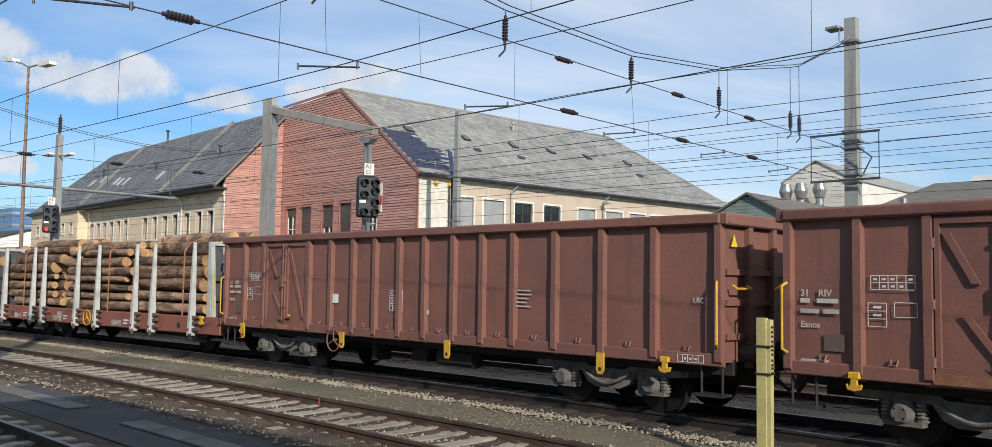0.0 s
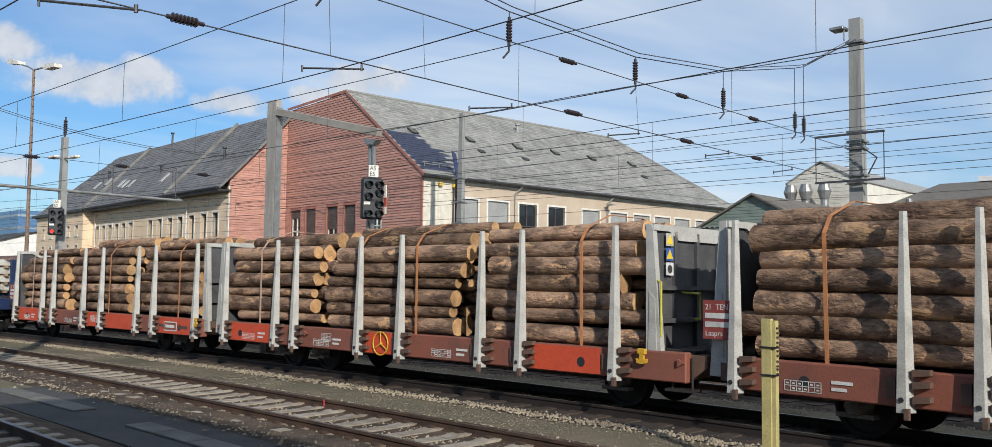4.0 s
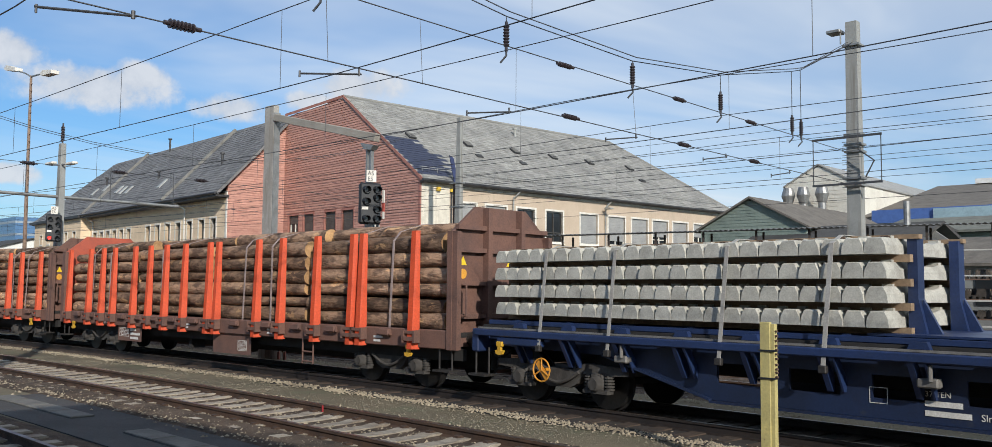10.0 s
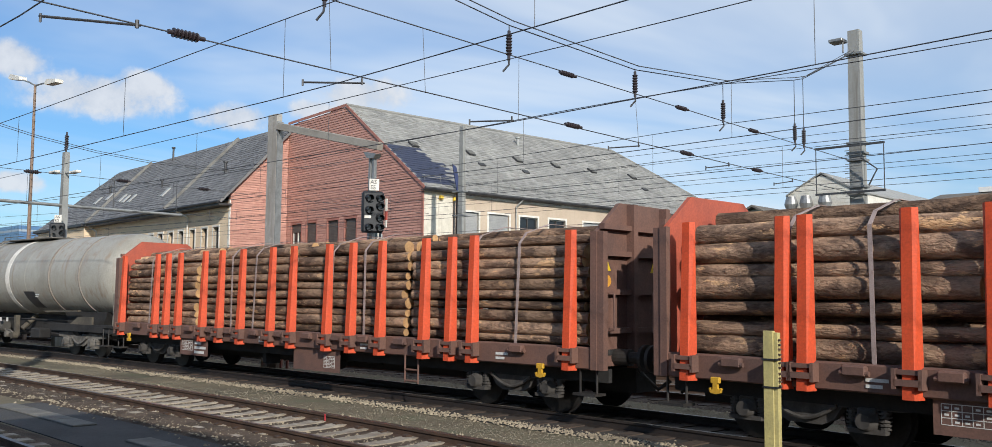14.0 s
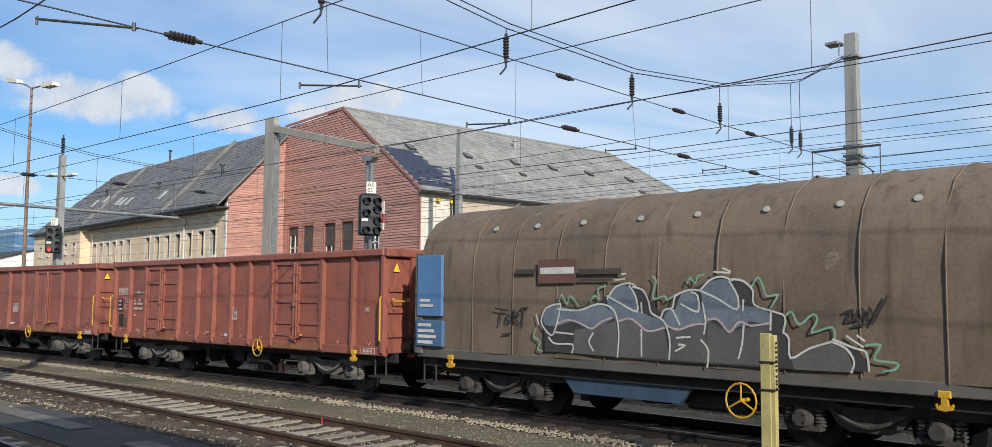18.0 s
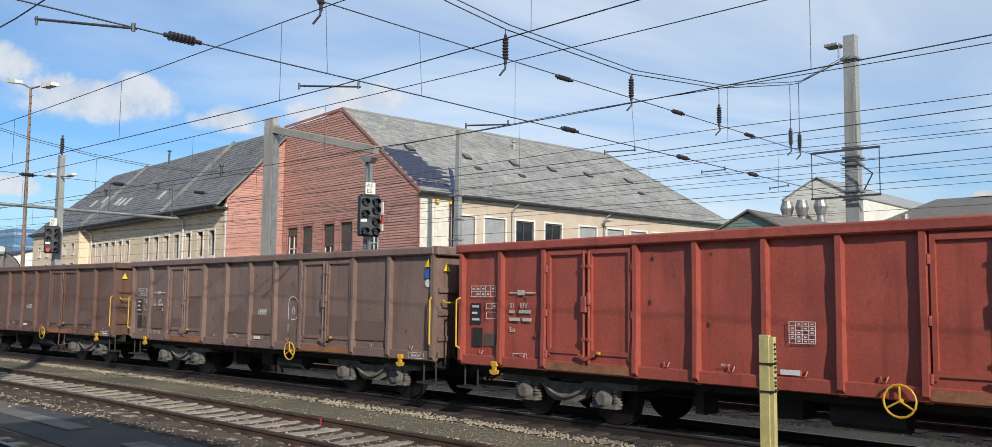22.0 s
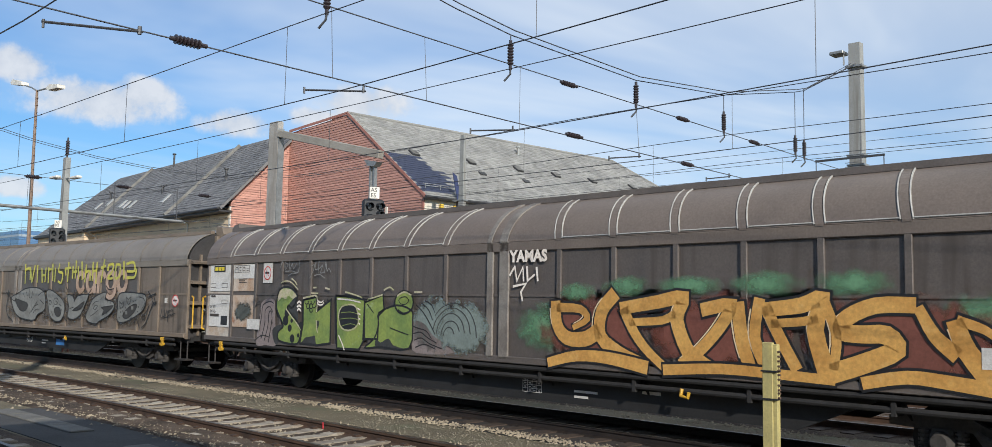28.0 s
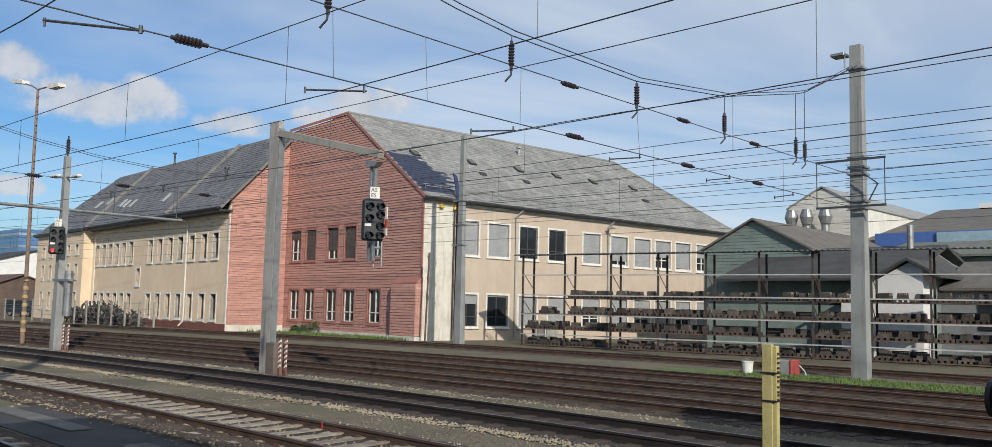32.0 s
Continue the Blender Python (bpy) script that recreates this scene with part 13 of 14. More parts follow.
    soft_patch(w, -9.7, -8.6, 1.5, 2.1, -1.4765, soft_spray("sooty_spray_cloud", (0.10, 0.11, 0.10), 6.0, 0.4), "dark sprayed smear")
    plate(w, 9.65, 10.7, 2.32, 3.02, -1.463, brown_rust, "end_panel", "rust-red upper end panel")
    plate(w, 9.65, 10.7, 1.16, 2.24, -1.463, rust_panel, "end_panel", "cream lower end panel eaten by rust")
    plate(w, -8.85, -8.25, 1.38, 1.63, -1.506, M_MARK, "white_patch")
    plate(w, 8.06, 8.75, 1.4, 1.65, -1.518, M_MARK, "white_patch")
    plate(w, 9.76, 10.61, 2.7, 2.95, -1.47, M_MARK, "white_patch")
    plate(w, 9.71, 10.66, 1.4, 1.6, -1.47, M_MARK, "number_strip")
    text_lines(w, 9.95, 1.53, (0.4,), 0.04, 0.1, -1.476, faint_black)
    strokes(w, [flowing(p) for p in ([(9.8, 2.1), (9.95, 2.0), (9.85, 1.9), (10.05, 1.95)], [(10.1, 2.08), (10.2, 1.95), (10.3, 2.08), (10.36, 1.94)], [(9.9, 1.82), (10.1, 1.86), (10.3, 1.8)])], 0.016, -1.474, faint_black)
    minty = surface("mint_spray", (0.13, 0.33, 0.2), (0.1, 0.24, 0.16), 0.6, grain=20, stain=2, bump=0)
    strokes(w, [flowing(p) for p in ([(8.66, 2.1), (8.72, 1.95), (8.8, 2.1), (8.84, 1.94)], [(8.9, 2.1), (8.9, 1.92), (9.05, 1.94)], [(9.1, 2.08), (9.14, 1.92), (9.24, 2.08)], [(8.8, 1.84), (8.95, 1.7), (9.05, 1.86), (9.2, 1.7), (9.36, 1.82)], [(8.95, 2.24), (9.1, 2.27), (9.15, 2.22)])], 0.026, Y - 0.012, thin_grey)
    strokes(w, [flowing(p) for p in ([(8.9, 1.6), (9.05, 1.4), (9.3, 1.55), (9.4, 1.35)], [(8.85, 1.45), (9.1, 1.55), (9.35, 1.45)], [(9.0, 1.3), (9.2, 1.25), (9.4, 1.22)])], 0.035, Y - 0.012, minty)
    logo = plate(w, -10.71, -10.11, 2.82, 2.99, -1.476, M_BLACKPANEL, "logo_plate", "black owner's plate with yellow shapes")
    for x0, x1 in ((-10.65, -10.5), (-10.46, -10.33), (-10.29, -10.17)):
        part("logo_bar", Geo().box(x0, x1, -1.484, -1.48, 2.86, 2.95), plain("mark_yellow", (0.75, 0.6, 0.05)), logo)
    for x0, x1, z0, z1 in ((-10.86, -10.59, 2.42, 2.52), (-10.26, -9.97, 2.42, 2.52), (-10.24, -9.95, 2.0, 2.09)):
        grid_mark(w, x0, x1, z0, z1, -1.476, 1, 1, material=faint_black)
    words(w, "31 RIV", -10.86, 1.88, 0.11, -1.476, faint_black, 0.002)
    words(w, "84 NL-", -10.86, 1.76, 0.11, -1.476, faint_black, 0.002)
    text_lines(w, -10.86, 1.66, (0.5,), 0.07, 0.1, -1.476, faint_black)
    text_lines(w, -10.82, 2.16, (0.24,), 0.05, 0.1, -1.476, faint_black)
    plate(w, -10.25, -9.92, 1.45, 1.68, -1.476, M_BLACKPANEL, "card_holder", "dark wire card holder")
    grid_mark(w, -9.6, -8.88, 2.8, 2.97, -1.48, 2, 4, material=faint_black)
    text_lines(w, -9.38, 2.62, (0.4, 0.3, 0.38), 0.02, 0.045, -1.478, faint_black)
    # last van: grey-brown, yellow scrawl over rounded pale letters, grey faces
    gb = surface("grey_brown_wall_paint", (0.17, 0.137, 0.108), (0.13, 0.106, 0.086), 0.5, grain=30, stain=0.8, bump=0.06, streak=(0.075, 0.062, 0.05), third=(0.15, 0.11, 0.08), third_at=(0.62, 0.76))
    gb_roof = surface("grey_brown_roof_paint", (0.202, 0.179, 0.150), (0.163, 0.143, 0.121), 0.5, grain=30, stain=0.7, bump=0.05)
    gb_rib = surface("grey_brown_rib_paint", (0.20, 0.16, 0.122), (0.15, 0.118, 0.09), 0.55, grain=30, stain=1.5, bump=0.08)
    w, h = sliding_van("last van, grey-brown with sprayed faces and yellow scrawl", -324.75, -346.95, gb, gb_roof, gb_rib, None, 3, trim=(0.0, 0.03))
    yellow = surface("sulphur_spray", (0.54, 0.50, 0.08), (0.33, 0.35, 0.10), 0.6, grain=20, stain=2.5, bump=0)
    tan = surface("tan_lettering", (0.45, 0.33, 0.26), (0.36, 0.25, 0.18), 0.6, grain=20, stain=2, bump=0)
    night = surface("dark_upper_panel", (0.092, 0.083, 0.078), (0.072, 0.066, 0.063), 0.5, grain=30, stain=1.5, bump=0.05)
    for x0, x1 in ((0.27, 1.22), (1.34, 2.44), (2.56, 3.64), (3.76, 4.84), (4.96, 6.04), (6.16, 7.19), (7.31, 8.36)):
        plate(w, x0, x1, 2.28, 3.01, -1.466, night, "upper_panel", "darker upper panel")
    for k, (cx, a0, turn) in enumerate(((4.82, 40, 280), (5.5, 0, 360), (6.2, 35, 145), (6.8, 0, 360), (7.5, 0, 360))):
        mark = part("faded_logo_ring", ribbon(Geo(), oval(cx, 2.6, 0.25, 0.29, 18, a0, turn), 0.17, 0.17, Y), tan, w)
        if k in (1, 3):
            part("faded_logo_stem", ribbon(Geo(), [(cx + 0.28, 2.86), (cx + 0.28, 2.3)] if k == 1 else flowing([(cx + 0.28, 2.86), (cx + 0.28, 2.3), (cx, 2.12), (cx - 0.25, 2.2)]), 0.15, 0.15, Y - 0.0012), tan, mark)
        if k == 2:
            part("faded_logo_stem", ribbon(Geo(), [(cx - 0.2, 2.86), (cx - 0.2, 2.3)], 0.16, 0.16, Y - 0.0012), tan, mark)
    # yellow scrawl over the upper panels
    for p in ([(0.59, 3.23), (0.63, 2.59)],
              [(1.00, 3.11), (1.18, 2.62)],
              [(1.57, 3.17), (1.60, 2.61)],
              [(2.23, 3.08), (2.21, 2.63)],
              [(2.43, 3.08), (2.46, 2.60)],
              [(2.74, 3.20), (2.79, 2.67)],
              [(3.24, 3.19), (3.20, 2.96), (3.51, 2.89), (3.43, 2.59), (3.21, 2.63)],
              [(3.91, 3.23), (3.89, 2.62)],
              [(4.23, 3.09), (4.22, 2.74)],
              [(4.24, 2.93), (4.51, 2.94)],
              [(4.83, 3.23), (4.91, 2.70)],
              [(5.16, 2.91), (5.39, 2.94), (5.44, 2.66)],
              [(5.86, 3.19), (5.84, 2.57)],
              [(6.33, 3.27), (6.18, 2.60)],
              [(6.58, 2.97), (6.62, 3.11), (6.90, 3.13), (6.86, 2.93), (6.59, 2.71), (6.91, 2.71)],
              [(7.55, 3.19), (7.60, 2.69)],
              [(7.79, 2.72), (8.22, 2.73), (8.32, 2.95)],):
        part("yellow_scrawl", ribbon(Geo(), flowing(p), 0.085, 0.072, Y - 0.0040), yellow, w)
    for p in ([(0.60, 3.05), (0.97, 3.08), (1.03, 2.72)],
              [(1.36, 3.17), (1.20, 2.65)],
              [(1.92, 3.06), (1.99, 2.61)],
              [(1.97, 2.85), (2.22, 2.84)],
              [(2.44, 3.04), (2.77, 3.05)],
              [(2.96, 3.06), (2.95, 2.63)],
              [(3.69, 3.01), (3.74, 2.85)],
              [(3.71, 3.04), (4.06, 3.07)],
              [(4.44, 3.27), (4.42, 2.74)],
              [(4.60, 3.08), (4.66, 2.71)],
              [(5.15, 3.13), (5.10, 2.61)],
              [(5.60, 3.20), (5.60, 2.66)],
              [(5.61, 2.93), (5.87, 2.96)],
              [(6.17, 3.04), (6.41, 3.09)],
              [(7.10, 3.12), (7.03, 2.73), (7.30, 2.75), (7.34, 3.09), (7.10, 3.12)],
              [(7.74, 3.13), (8.14, 3.17), (8.22, 2.92), (7.78, 2.91)],):
        part("yellow_scrawl", ribbon(Geo(), flowing(p), 0.085, 0.072, Y - 0.0056), yellow, w)
    grey = surface("grey_face_spray", (0.235, 0.24, 0.225), (0.15, 0.15, 0.14), 0.6, grain=20, stain=1.5, bump=0)
    dark_face = surface("dark_overpaint", (0.045, 0.04, 0.036), (0.038, 0.034, 0.031), 0.5)
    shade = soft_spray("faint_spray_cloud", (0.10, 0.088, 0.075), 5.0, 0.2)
    for x0, x1 in ((-1.0, 2.4), (1.6, 3.9), (3.2, 5.6), (4.8, 7.4), (6.5, 9.2)):
        soft_patch(w, x0, x1, 1.12, 2.4, Y, shade)
    sprayed_shape(w, [(0.05, 2.21), (0.71, 2.39), (1.55, 2.43), (2.20, 2.27), (2.35, 1.93), (2.27, 1.66), (1.78, 1.51), (1.56, 1.32), (0.71, 1.34), (0.13, 1.45), (-0.26, 1.75), (-0.41, 2.08)], Y - 0.0030, grey, black, 0.034, "sprayed_face", 3)
    sprayed_shape(w, [(2.37, 2.27), (2.69, 2.35), (3.45, 2.11), (3.77, 1.86), (3.76, 1.54), (3.49, 1.32), (3.01, 1.35), (2.68, 1.57), (2.55, 1.90)], Y - 0.0037, grey, black, 0.034, "sprayed_face", 3)
    sprayed_shape(w, [(3.90, 2.18), (4.35, 2.15), (4.47, 1.98), (4.65, 2.15), (5.41, 2.21), (5.20, 1.88), (4.94, 1.57), (4.47, 1.40), (4.03, 1.48), (4.12, 1.80)], Y - 0.0044, grey, black, 0.034, "sprayed_face", 2)
    sprayed_shape(w, [(5.47, 1.77), (5.72, 2.07), (6.15, 2.22), (6.58, 2.28), (6.52, 2.07), (7.01, 1.99), (7.10, 1.80), (6.78, 1.57), (6.21, 1.39), (6.01, 1.30), (5.49, 1.35), (5.30, 1.52)], Y - 0.0051, grey, black, 0.034, "sprayed_face", 3)
    sprayed_shape(w, [(7.35, 2.19), (7.72, 2.28), (8.44, 2.26), (8.85, 2.23), (8.99, 2.07), (8.85, 1.79), (8.45, 1.59), (7.88, 1.41), (7.37, 1.41), (7.32, 1.81)], Y - 0.0058, grey, black, 0.034, "sprayed_face", 3)
    sprayed_shape(w, [(-0.10, 2.02), (0.48, 1.96), (0.99, 1.86), (0.82, 1.63), (0.35, 1.65)], Y - 0.0085, dark_face, black, 0.022, "sprayed_mouth", 3)
    sprayed_shape(w, [(3.05, 1.71), (3.36, 1.78), (3.55, 1.66), (3.50, 1.50), (3.22, 1.49)], Y - 0.0085, dark_face, black, 0.022, "sprayed_mouth", 3)
    sprayed_shape(w, [(4.39, 1.68), (4.76, 1.84), (5.16, 1.98), (4.95, 1.74)], Y - 0.0085, dark_face, black, 0.022, "sprayed_mouth", 3)
    sprayed_shape(w, [(6.31, 1.81), (6.73, 1.85), (7.06, 1.87), (6.74, 1.69), (6.37, 1.57), (6.48, 1.72)], Y - 0.0085, dark_face, black, 0.022, "sprayed_mouth", 3)
    sprayed_shape(w, [(7.66, 1.59), (7.95, 1.81), (8.34, 1.94), (8.48, 1.87), (8.24, 1.64), (7.88, 1.50)], Y - 0.0085, dark_face, black, 0.022, "sprayed_mouth", 3)
    for p in ([(1.02, 2.29), (1.07, 2.09), (1.24, 2.09), (1.30, 2.29)],
              [(1.72, 1.97), (1.39, 1.69), (1.13, 1.52)],
              [(0.53, 2.24), (0.69, 2.10)],
              [(0.77, 2.30), (0.91, 2.14)],
              [(1.03, 2.37), (1.11, 2.27)],
              [(1.93, 2.01), (2.23, 1.88)],
              [(1.82, 1.86), (1.50, 1.78), (1.32, 1.59)],
              [(1.43, 1.55), (1.66, 1.68), (1.92, 1.69)],
              [(3.31, 1.99), (3.20, 2.08), (3.01, 2.04), (3.00, 1.91), (3.17, 1.86), (3.31, 1.96)],
              [(2.80, 1.96), (2.69, 2.00), (2.63, 1.92), (2.74, 1.86), (2.82, 1.93)],
              [(3.14, 1.99), (3.21, 1.94)],
              [(2.94, 1.78), (3.02, 1.83)],
              [(3.41, 1.88), (3.57, 1.82)],
              [(3.57, 1.72), (3.63, 1.65)],
              [(2.84, 1.64), (3.01, 1.48)],
              [(4.34, 2.29), (4.47, 2.00), (4.67, 2.32)],
              [(4.45, 2.33), (4.48, 2.12)],
              [(4.17, 1.74), (4.46, 1.80)],
              [(4.56, 1.75), (4.58, 1.68)],
              [(4.71, 1.77), (4.73, 1.71)],
              [(4.85, 1.81), (4.87, 1.75)],
              [(5.78, 1.77), (5.90, 1.87), (6.06, 1.85), (5.91, 1.74), (5.78, 1.77)],
              [(5.61, 1.53), (5.89, 1.62), (6.10, 1.73)],
              [(5.73, 1.88), (5.90, 1.98), (6.11, 2.00)],
              [(6.65, 2.06), (6.67, 1.95)],
              [(6.76, 2.04), (6.79, 1.94)],
              [(6.87, 2.02), (6.89, 1.93)],
              [(6.64, 1.69), (6.67, 1.61)],
              [(6.23, 2.18), (6.27, 2.07)],
              [(6.36, 2.21), (6.40, 2.10)],
              [(7.83, 2.14), (7.91, 1.95), (8.05, 1.95), (8.10, 2.17)],
              [(7.86, 2.13), (7.96, 2.07), (8.09, 2.15)],
              [(7.43, 2.02), (7.49, 1.81), (7.66, 1.86), (7.65, 2.01)],
              [(7.44, 2.00), (7.55, 1.93), (7.64, 2.00)],
              [(8.58, 2.15), (8.83, 2.10), (8.92, 1.97), (8.75, 1.78)],
              [(7.51, 1.70), (7.56, 1.65)],
              [(7.64, 1.73), (7.69, 1.67)],
              [(7.80, 1.84), (7.83, 1.79)],
              [(8.23, 2.03), (8.27, 2.00)],
              [(8.38, 2.05), (8.41, 2.01)],
              [(8.55, 1.88), (8.58, 1.83)],
              [(8.51, 1.73), (8.56, 1.69)],
              [(7.44, 1.53), (7.51, 1.50)],
              [(8.10, 1.49), (8.24, 1.55)],):
        part("sprayed_stroke", ribbon(Geo(), flowing(p), 0.024, 0.020, Y - 0.0105), black, w)
    for p in ([(9.08, 2.30), (9.32, 2.11)],
              [(9.05, 2.14), (9.48, 2.25)],
              [(9.55, 2.01), (9.32, 1.90), (9.02, 1.41), (8.78, 1.26)],
              [(9.32, 2.03), (9.45, 1.93)],
              [(9.43, 2.13), (9.51, 1.94)],
              [(8.95, 1.58), (8.89, 1.64), (8.80, 1.60), (8.81, 1.51), (8.92, 1.51), (8.95, 1.58)],
              [(9.15, 1.90), (9.00, 1.69)],
              [(8.35, 1.38), (8.45, 1.51), (8.66, 1.26)],
              [(-0.73, 2.34), (-0.74, 2.04), (-0.82, 1.63), (-0.52, 1.30)],
              [(-0.89, 2.26), (-0.72, 2.14)],
              [(-0.59, 2.30), (-0.69, 2.14)],
              [(-0.61, 2.11), (-0.14, 1.95), (-0.05, 2.15)],
              [(-0.66, 1.41), (-0.36, 1.31), (-0.18, 1.21)],
              [(1.75, 2.16), (2.05, 2.27), (2.31, 2.33)],
              [(3.95, 2.33), (3.82, 2.43)],
              [(6.51, 2.48), (6.72, 2.36), (7.00, 2.39)],
              [(7.01, 1.80), (7.21, 1.70), (7.02, 1.60)],
              [(5.37, 2.21), (5.58, 2.36)],
              [(3.79, 1.44), (3.99, 1.35)],):
        part("sprayed_stroke", ribbon(Geo(), flowing(p), 0.036, 0.031, Y - 0.0022), black, w)
    part("painted_tooth", Geo().box(7.80, 7.92, Y - 0.0115, Y - 0.0105, 1.62, 1.72), grey, w)
    part("painted_tooth", Geo().box(8.15, 8.27, Y - 0.0115, Y - 0.0105, 1.77, 1.87), grey, w)
    over = surface("faint_dark_overpaint", (0.105, 0.087, 0.071), (0.088, 0.073, 0.06), 0.6, grain=20, stain=1.2, bump=0)
    sprayed_shape(w, [(-3.59, 2.23), (-3.31, 2.33), (-3.00, 2.27), (-2.46, 2.25), (-2.06, 2.47), (-1.55, 2.31), (-1.43, 1.92), (-1.66, 1.59), (-2.39, 1.50), (-3.49, 1.52)], Y - 0.0006, over, None, 0.000, "overpainted_patch", 2, label="dark sprayed shape with small eyes")
    part("painted_eye", Geo().rod((-3.32, Y - 0.003, 1.73), (-3.32, Y - 0.005, 1.73), 0.035, 10), white, w)
    part("painted_eye", Geo().rod((-2.77, Y - 0.003, 1.74), (-2.77, Y - 0.005, 1.74), 0.035, 10), white, w)
    for p in ([(9.87, 1.83), (9.82, 1.56), (9.98, 1.62)],
              [(10.01, 1.77), (10.05, 1.60), (10.15, 1.80), (10.19, 1.57)],
              [(10.22, 1.78), (10.20, 1.46)],
              [(10.22, 1.75), (10.43, 1.80), (10.46, 1.67), (10.26, 1.62)],
              [(9.90, 1.62), (10.12, 1.57), (10.29, 1.66), (10.59, 1.70)],):
        part("sprayed_stroke", ribbon(Geo(), flowing(p), 0.022, 0.019, Y - 0.0015), black, w)
    no_hump_sign(w, 10.51, 2.05, -1.475, 0.17)
    plate(w, 9.94, 10.08, 1.99, 2.13, -1.468, M_MARK, "small_sign", "small white pictogram sign")
    # horned mask in white lines over dark paint
    mask = sprayed_shape(w, [(-8.08, 1.12), (-8.24, 1.68), (-8.04, 1.90), (-7.72, 1.91), (-7.60, 1.80), (-7.87, 2.31), (-6.81, 2.01), (-5.78, 2.36), (-5.52, 2.05), (-5.48, 1.86), (-5.17, 1.96), (-4.98, 1.78), (-5.02, 1.40), (-5.07, 1.17), (-5.45, 1.10), (-6.67, 1.12), (-7.48, 1.14)], Y - 0.002, dark_face, None, 0.03, "overpainted_patch", 1, "dark sprayed ground")
    strokes(mask, [flowing(p, 2) for p in ([(-7.32, 1.79), (-7.59, 1.93), (-7.88, 2.33), (-7.52, 2.25), (-7.15, 2.18), (-6.81, 2.01), (-6.36, 2.19), (-5.76, 2.38), (-5.93, 2.16), (-6.15, 1.89), (-6.29, 1.68)],
        [(-6.62, 2.15), (-6.68, 2.22), (-6.86, 2.25), (-7.05, 2.24), (-7.18, 2.18), (-7.18, 2.11), (-7.05, 2.06), (-6.85, 2.05), (-6.68, 2.09), (-6.62, 2.15)],
        [(-6.80, 2.12), (-6.84, 2.15), (-6.92, 2.14), (-6.96, 2.12), (-6.92, 2.09), (-6.84, 2.09), (-6.80, 2.12)],
        [(-7.60, 1.78), (-7.65, 1.54), (-7.41, 1.34), (-7.12, 1.34)],
        [(-7.74, 1.71), (-7.80, 1.84), (-7.94, 1.90), (-8.10, 1.87), (-8.20, 1.77), (-8.20, 1.63), (-8.09, 1.54), (-7.93, 1.52), (-7.79, 1.59), (-7.74, 1.71)],)], 0.05, Y - 0.006, white)
    strokes(mask, [flowing(p, 2) for p in ([(-7.76, 1.32), (-7.82, 1.42), (-7.94, 1.46), (-8.06, 1.41), (-8.11, 1.30), (-8.06, 1.20), (-7.93, 1.16), (-7.81, 1.21), (-7.76, 1.32)],
        [(-5.59, 1.96), (-5.54, 2.02), (-5.54, 2.09), (-5.58, 2.16), (-5.65, 2.21), (-5.75, 2.23), (-5.85, 2.22), (-5.94, 2.18), (-6.00, 2.12)],
        [(-5.73, 1.56), (-5.63, 1.60), (-5.55, 1.66), (-5.51, 1.74), (-5.52, 1.82), (-5.58, 1.89), (-5.67, 1.93), (-5.79, 1.95), (-5.90, 1.92), (-5.99, 1.87)],
        [(-5.94, 1.62), (-5.98, 1.72), (-6.09, 1.77), (-6.21, 1.75), (-6.29, 1.66), (-6.29, 1.55), (-6.21, 1.47), (-6.09, 1.46), (-5.98, 1.52), (-5.94, 1.62)],
        [(-4.97, 1.74), (-5.02, 1.89), (-5.15, 1.96), (-5.30, 1.93), (-5.40, 1.81), (-5.40, 1.64), (-5.30, 1.52), (-5.15, 1.50), (-5.02, 1.59), (-4.97, 1.74)],)], 0.05, Y - 0.006, white)
    strokes(mask, [flowing(p, 2) for p in ([(-5.06, 1.37), (-5.11, 1.52), (-5.23, 1.59), (-5.38, 1.55), (-5.47, 1.43), (-5.47, 1.28), (-5.38, 1.16), (-5.23, 1.15), (-5.11, 1.23), (-5.06, 1.37)],
        [(-5.75, 1.15), (-5.66, 1.24), (-5.63, 1.36), (-5.66, 1.47), (-5.75, 1.55), (-5.88, 1.57), (-6.00, 1.54), (-6.10, 1.45), (-6.13, 1.33)],)], 0.05, Y - 0.006, white)
    strokes(mask, [flowing(p, 2) for p in ([(-7.09, 1.90), (-7.15, 1.58), (-6.94, 1.64), (-7.09, 1.90)],
        [(-6.46, 1.91), (-6.68, 1.65), (-6.42, 1.65), (-6.48, 1.85)],
        [(-6.97, 1.72), (-6.82, 1.47), (-6.61, 1.77)],
        [(-6.89, 1.74), (-6.81, 1.57), (-6.72, 1.74)],
        [(-7.10, 1.61), (-7.08, 1.51)],
        [(-7.02, 1.61), (-7.00, 1.53)],
        [(-6.55, 1.63), (-6.53, 1.53)],
        [(-7.14, 1.38), (-6.91, 1.41), (-6.86, 1.31), (-7.07, 1.27), (-7.12, 1.16)],
        [(-6.80, 1.44), (-6.65, 1.36), (-6.74, 1.22)],
        [(-6.60, 1.47), (-6.42, 1.37), (-6.54, 1.18)],
        [(-6.17, 1.35), (-5.87, 1.40), (-6.02, 1.26), (-5.90, 1.17)],
        [(-6.22, 1.54), (-6.13, 1.70), (-6.02, 1.55), (-6.22, 1.58)],)], 0.022, Y - 0.006, white)
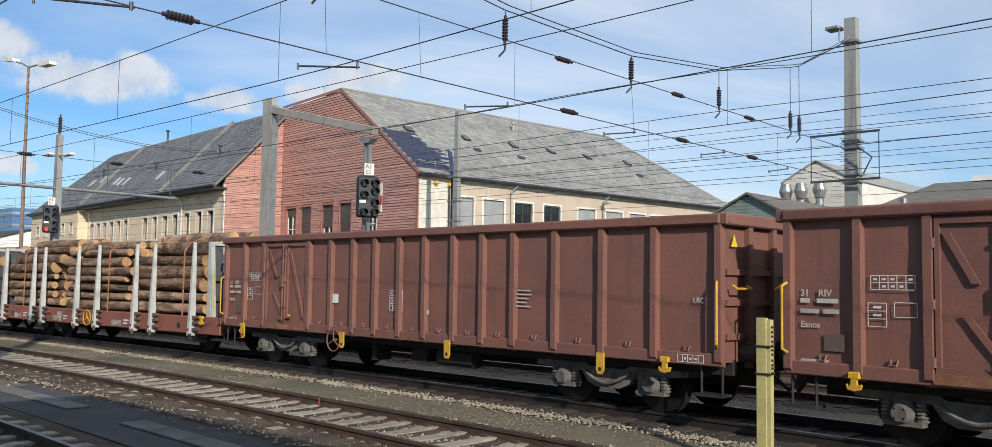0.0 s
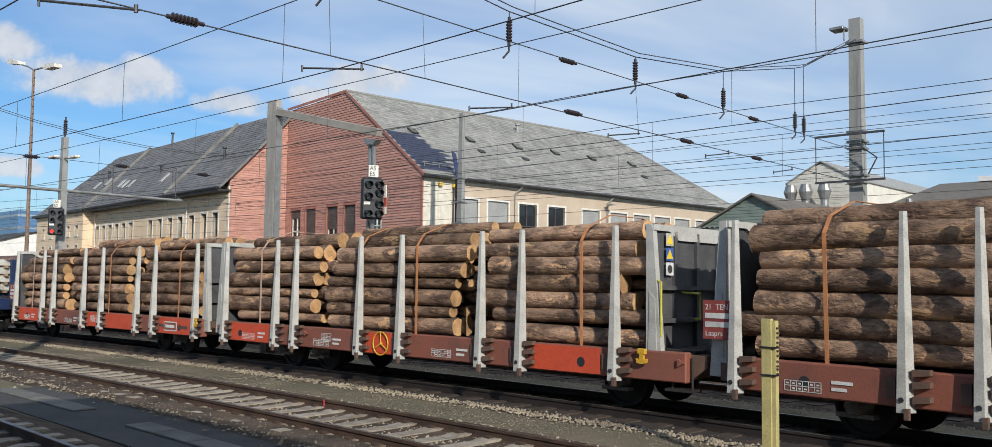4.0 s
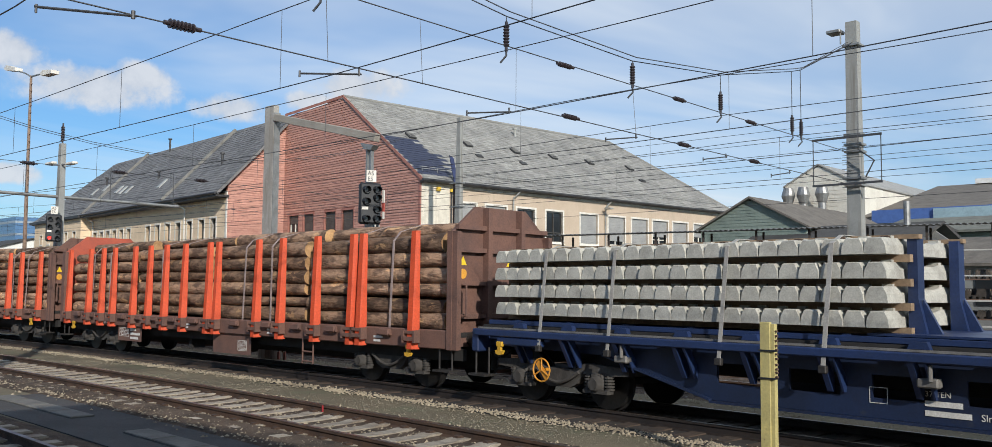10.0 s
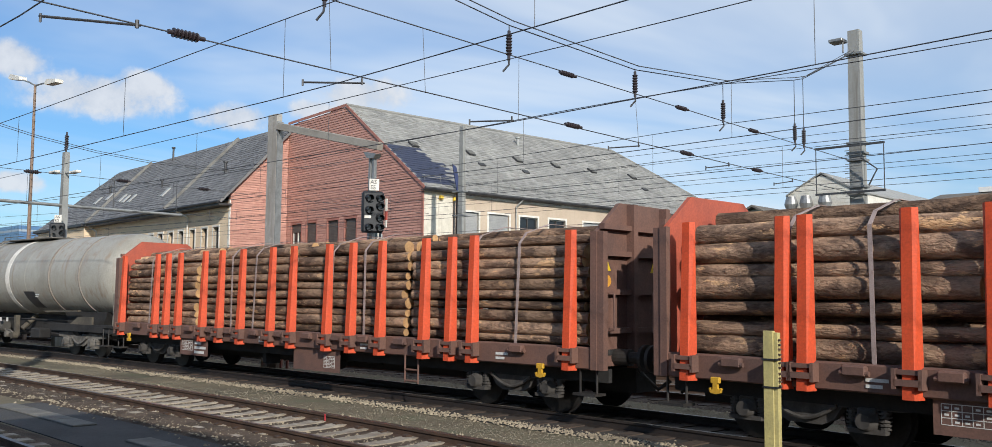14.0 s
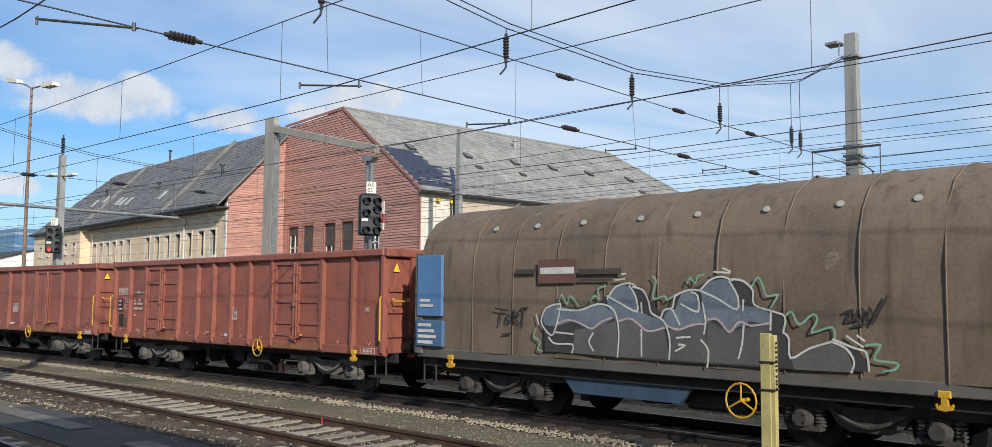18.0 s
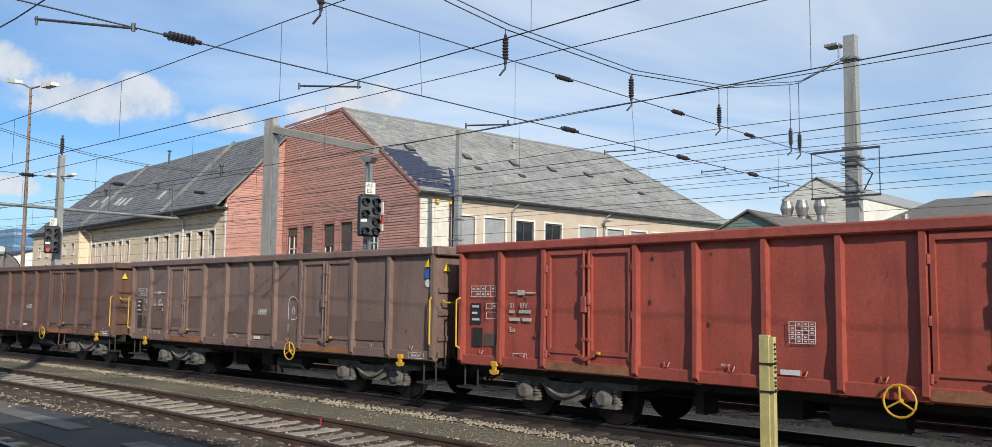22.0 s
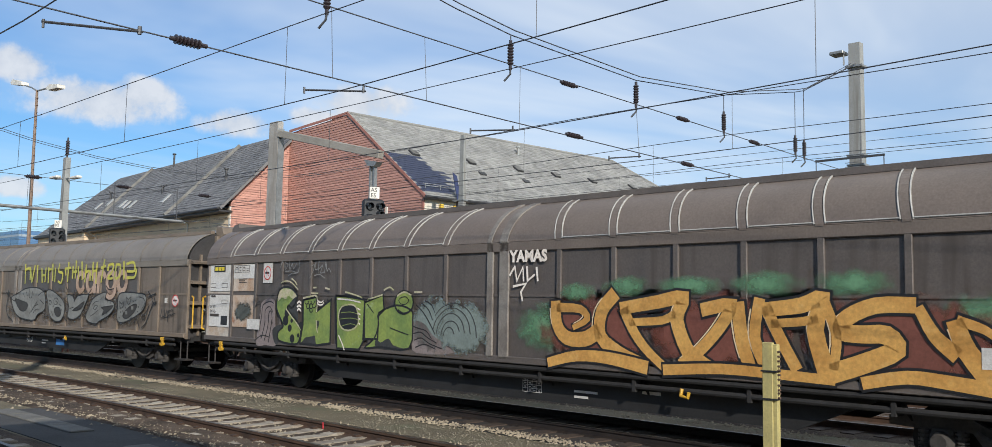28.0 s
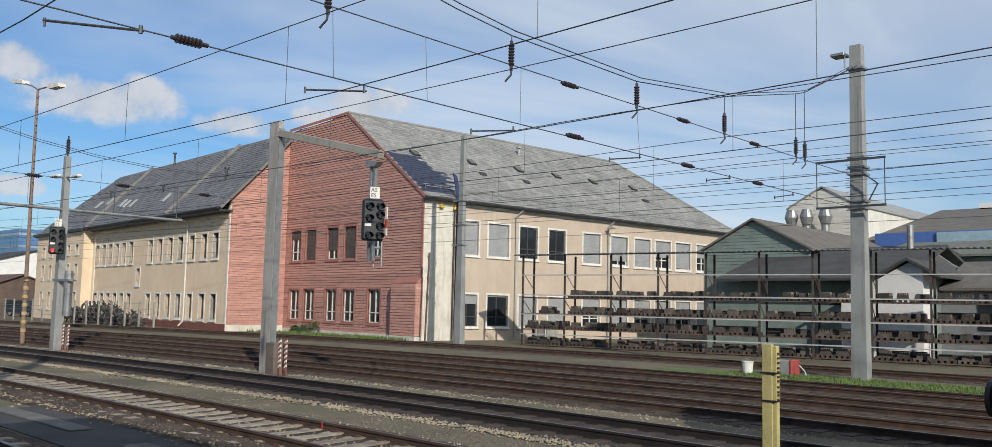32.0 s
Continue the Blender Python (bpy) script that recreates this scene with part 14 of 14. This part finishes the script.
    strokes(mask, [flowing(p, 2) for p in ([(-8.33, 1.83), (-8.39, 1.62), (-8.30, 1.44)],
        [(-4.95, 1.85), (-4.89, 1.69), (-4.96, 1.52)],
        [(-4.84, 1.83), (-4.79, 1.67), (-4.85, 1.50)],
        [(-4.98, 1.41), (-4.94, 1.27), (-4.98, 1.13)],
        [(-4.89, 1.37), (-4.86, 1.25), (-4.92, 1.13)],
        [(-7.65, 1.32), (-7.54, 1.24), (-7.39, 1.20)],
        [(-8.26, 1.29), (-8.20, 1.18), (-8.11, 1.14)],
        [(-7.59, 2.19), (-7.61, 2.04), (-7.49, 2.12), (-7.59, 2.10), (-7.49, 2.04)],
        [(-7.41, 2.17), (-7.44, 2.04), (-7.32, 2.03)],
        [(-7.30, 2.12), (-7.31, 1.98)],
        [(-7.21, 2.08), (-7.24, 1.96), (-7.13, 1.96), (-7.12, 2.06)],
        [(-7.05, 2.04), (-7.10, 1.98), (-7.00, 1.95), (-7.05, 1.90)],)], 0.022, Y - 0.006, white)
    strokes(mask, [flowing(p, 2) for p in ([(-6.65, 1.93), (-6.68, 1.81)],
        [(-6.58, 2.01), (-6.52, 1.87), (-6.45, 2.03)],
        [(-6.37, 2.09), (-6.32, 1.93), (-6.40, 1.93)],
        [(-6.25, 2.15), (-6.20, 2.04), (-6.15, 2.16)],
        [(-8.09, 1.75), (-8.01, 1.81), (-8.03, 1.66), (-7.89, 1.77), (-7.89, 1.65)],
        [(-8.06, 1.34), (-7.97, 1.39), (-7.97, 1.26), (-7.85, 1.35)],
        [(-6.02, 1.82), (-5.97, 1.69), (-5.90, 1.83), (-5.83, 1.71), (-5.73, 1.83)],
        [(-5.92, 1.63), (-5.80, 1.65), (-5.85, 1.56)],
        [(-5.88, 2.04), (-5.78, 2.14), (-5.81, 2.00), (-5.69, 2.10)],
        [(-5.34, 1.78), (-5.22, 1.84), (-5.25, 1.66), (-5.09, 1.75), (-5.05, 1.63)],
        [(-5.43, 1.42), (-5.31, 1.46), (-5.36, 1.29), (-5.18, 1.40), (-5.20, 1.26)],
        [(-7.49, 1.68), (-7.40, 1.49), (-7.29, 1.67), (-7.23, 1.50)],)], 0.022, Y - 0.006, white)
    strokes(mask, [flowing(p, 2) for p in ([(-7.48, 1.44), (-7.32, 1.50), (-7.21, 1.42)],)], 0.022, Y - 0.006, white)
    stained = surface("rust_stained_cream", (0.52, 0.42, 0.32), (0.38, 0.25, 0.165), 0.65, grain=30, stain=0.9, bump=0.08, streak=(0.36, 0.24, 0.16))
    for x0, x1 in ((-10.88, -9.84), (-9.58, -8.64)):
        plate(w, x0, x1, 1.3, 2.97, -1.474, stained, "cream_panel", "rust-stained cream data panel")
    dark_line = surface("faded_black_marking", (0.05, 0.04, 0.035), (0.1, 0.075, 0.06), 0.6)
    logo = plate(w, -10.69, -10.09, 2.72, 2.93, -1.48, M_BLACKPANEL, "logo_plate", "dark owner's plate with orange shapes")
    amber = plain("mark_orange", (0.65, 0.35, 0.06))
    for x0, x1 in ((-10.62, -10.47), (-10.43, -10.3), (-10.26, -10.15)):
        part("logo_bar", Geo().box(x0, x1, -1.488, -1.484, 2.77, 2.88), amber, logo)
    for x in (-10.6, -10.2):
        part("logo_wheel", Geo().rod((x, -1.48, 2.69), (x, -1.485, 2.69), 0.03, 10), M_BLACKPANEL, logo)
    words(w, "33 RIV", -10.68, 2.48, 0.1, -1.48, dark_line, 0.002)
    words(w, "85 CH-", -10.68, 2.36, 0.1, -1.48, dark_line, 0.002)
    text_lines(w, -10.68, 2.24, (0.6,), 0.085, 0.1, -1.48, dark_line)
    words(w, "Habbiins", -10.68, 2.12, 0.1, -1.48, dark_line, 0.002)
    words(w, "22.0 m", -10.15, 1.91, 0.08, -1.48, dark_line, 0.001)
    words(w, "23.26 m", -10.69, 1.91, 0.08, -1.48, dark_line, 0.001)
    grid_mark(w, -9.47, -8.78, 2.31, 2.56, -1.48, 3, 4, material=dark_line)
    for k, c in enumerate("ABCD"):
        words(w, c, -9.41 + k * 0.172, 2.495, 0.06, -1.486, dark_line, 0.001)
    text_lines(w, -9.43, 2.12, (0.34, 0.18, 0.52, 0.6, 0.48), 0.022, 0.052, -1.48, dark_line)
    text_lines(w, -10.68, 1.72, (0.3, 0.2), 0.05, 0.13, -1.48, M_BROWNSTEEL)
    plate(w, -7.7, -7.53, 1.96, 2.11, -1.48, M_MARK, "small_sign", "small white pictogram sign")
    no_hump_sign(w, -8.06, 2.05, -1.475, 0.2)
    part("blue_board", Geo().box(2.7, 3.3, -1.235, -1.222, 0.52, 0.72), plain("bright_blue_board", (0.05, 0.2, 0.5)), w, "bright blue board")


make_vans()


def motions():
    for w, place in TRAIN:
        rows = []
        for t in range(33):
            x, y, a = on_track(place + SPEED * t, TRACKS["train"])
            rows.append((t, pose(x, y, 0, 0, 0, a)))
        walk(w, rows)


motions()
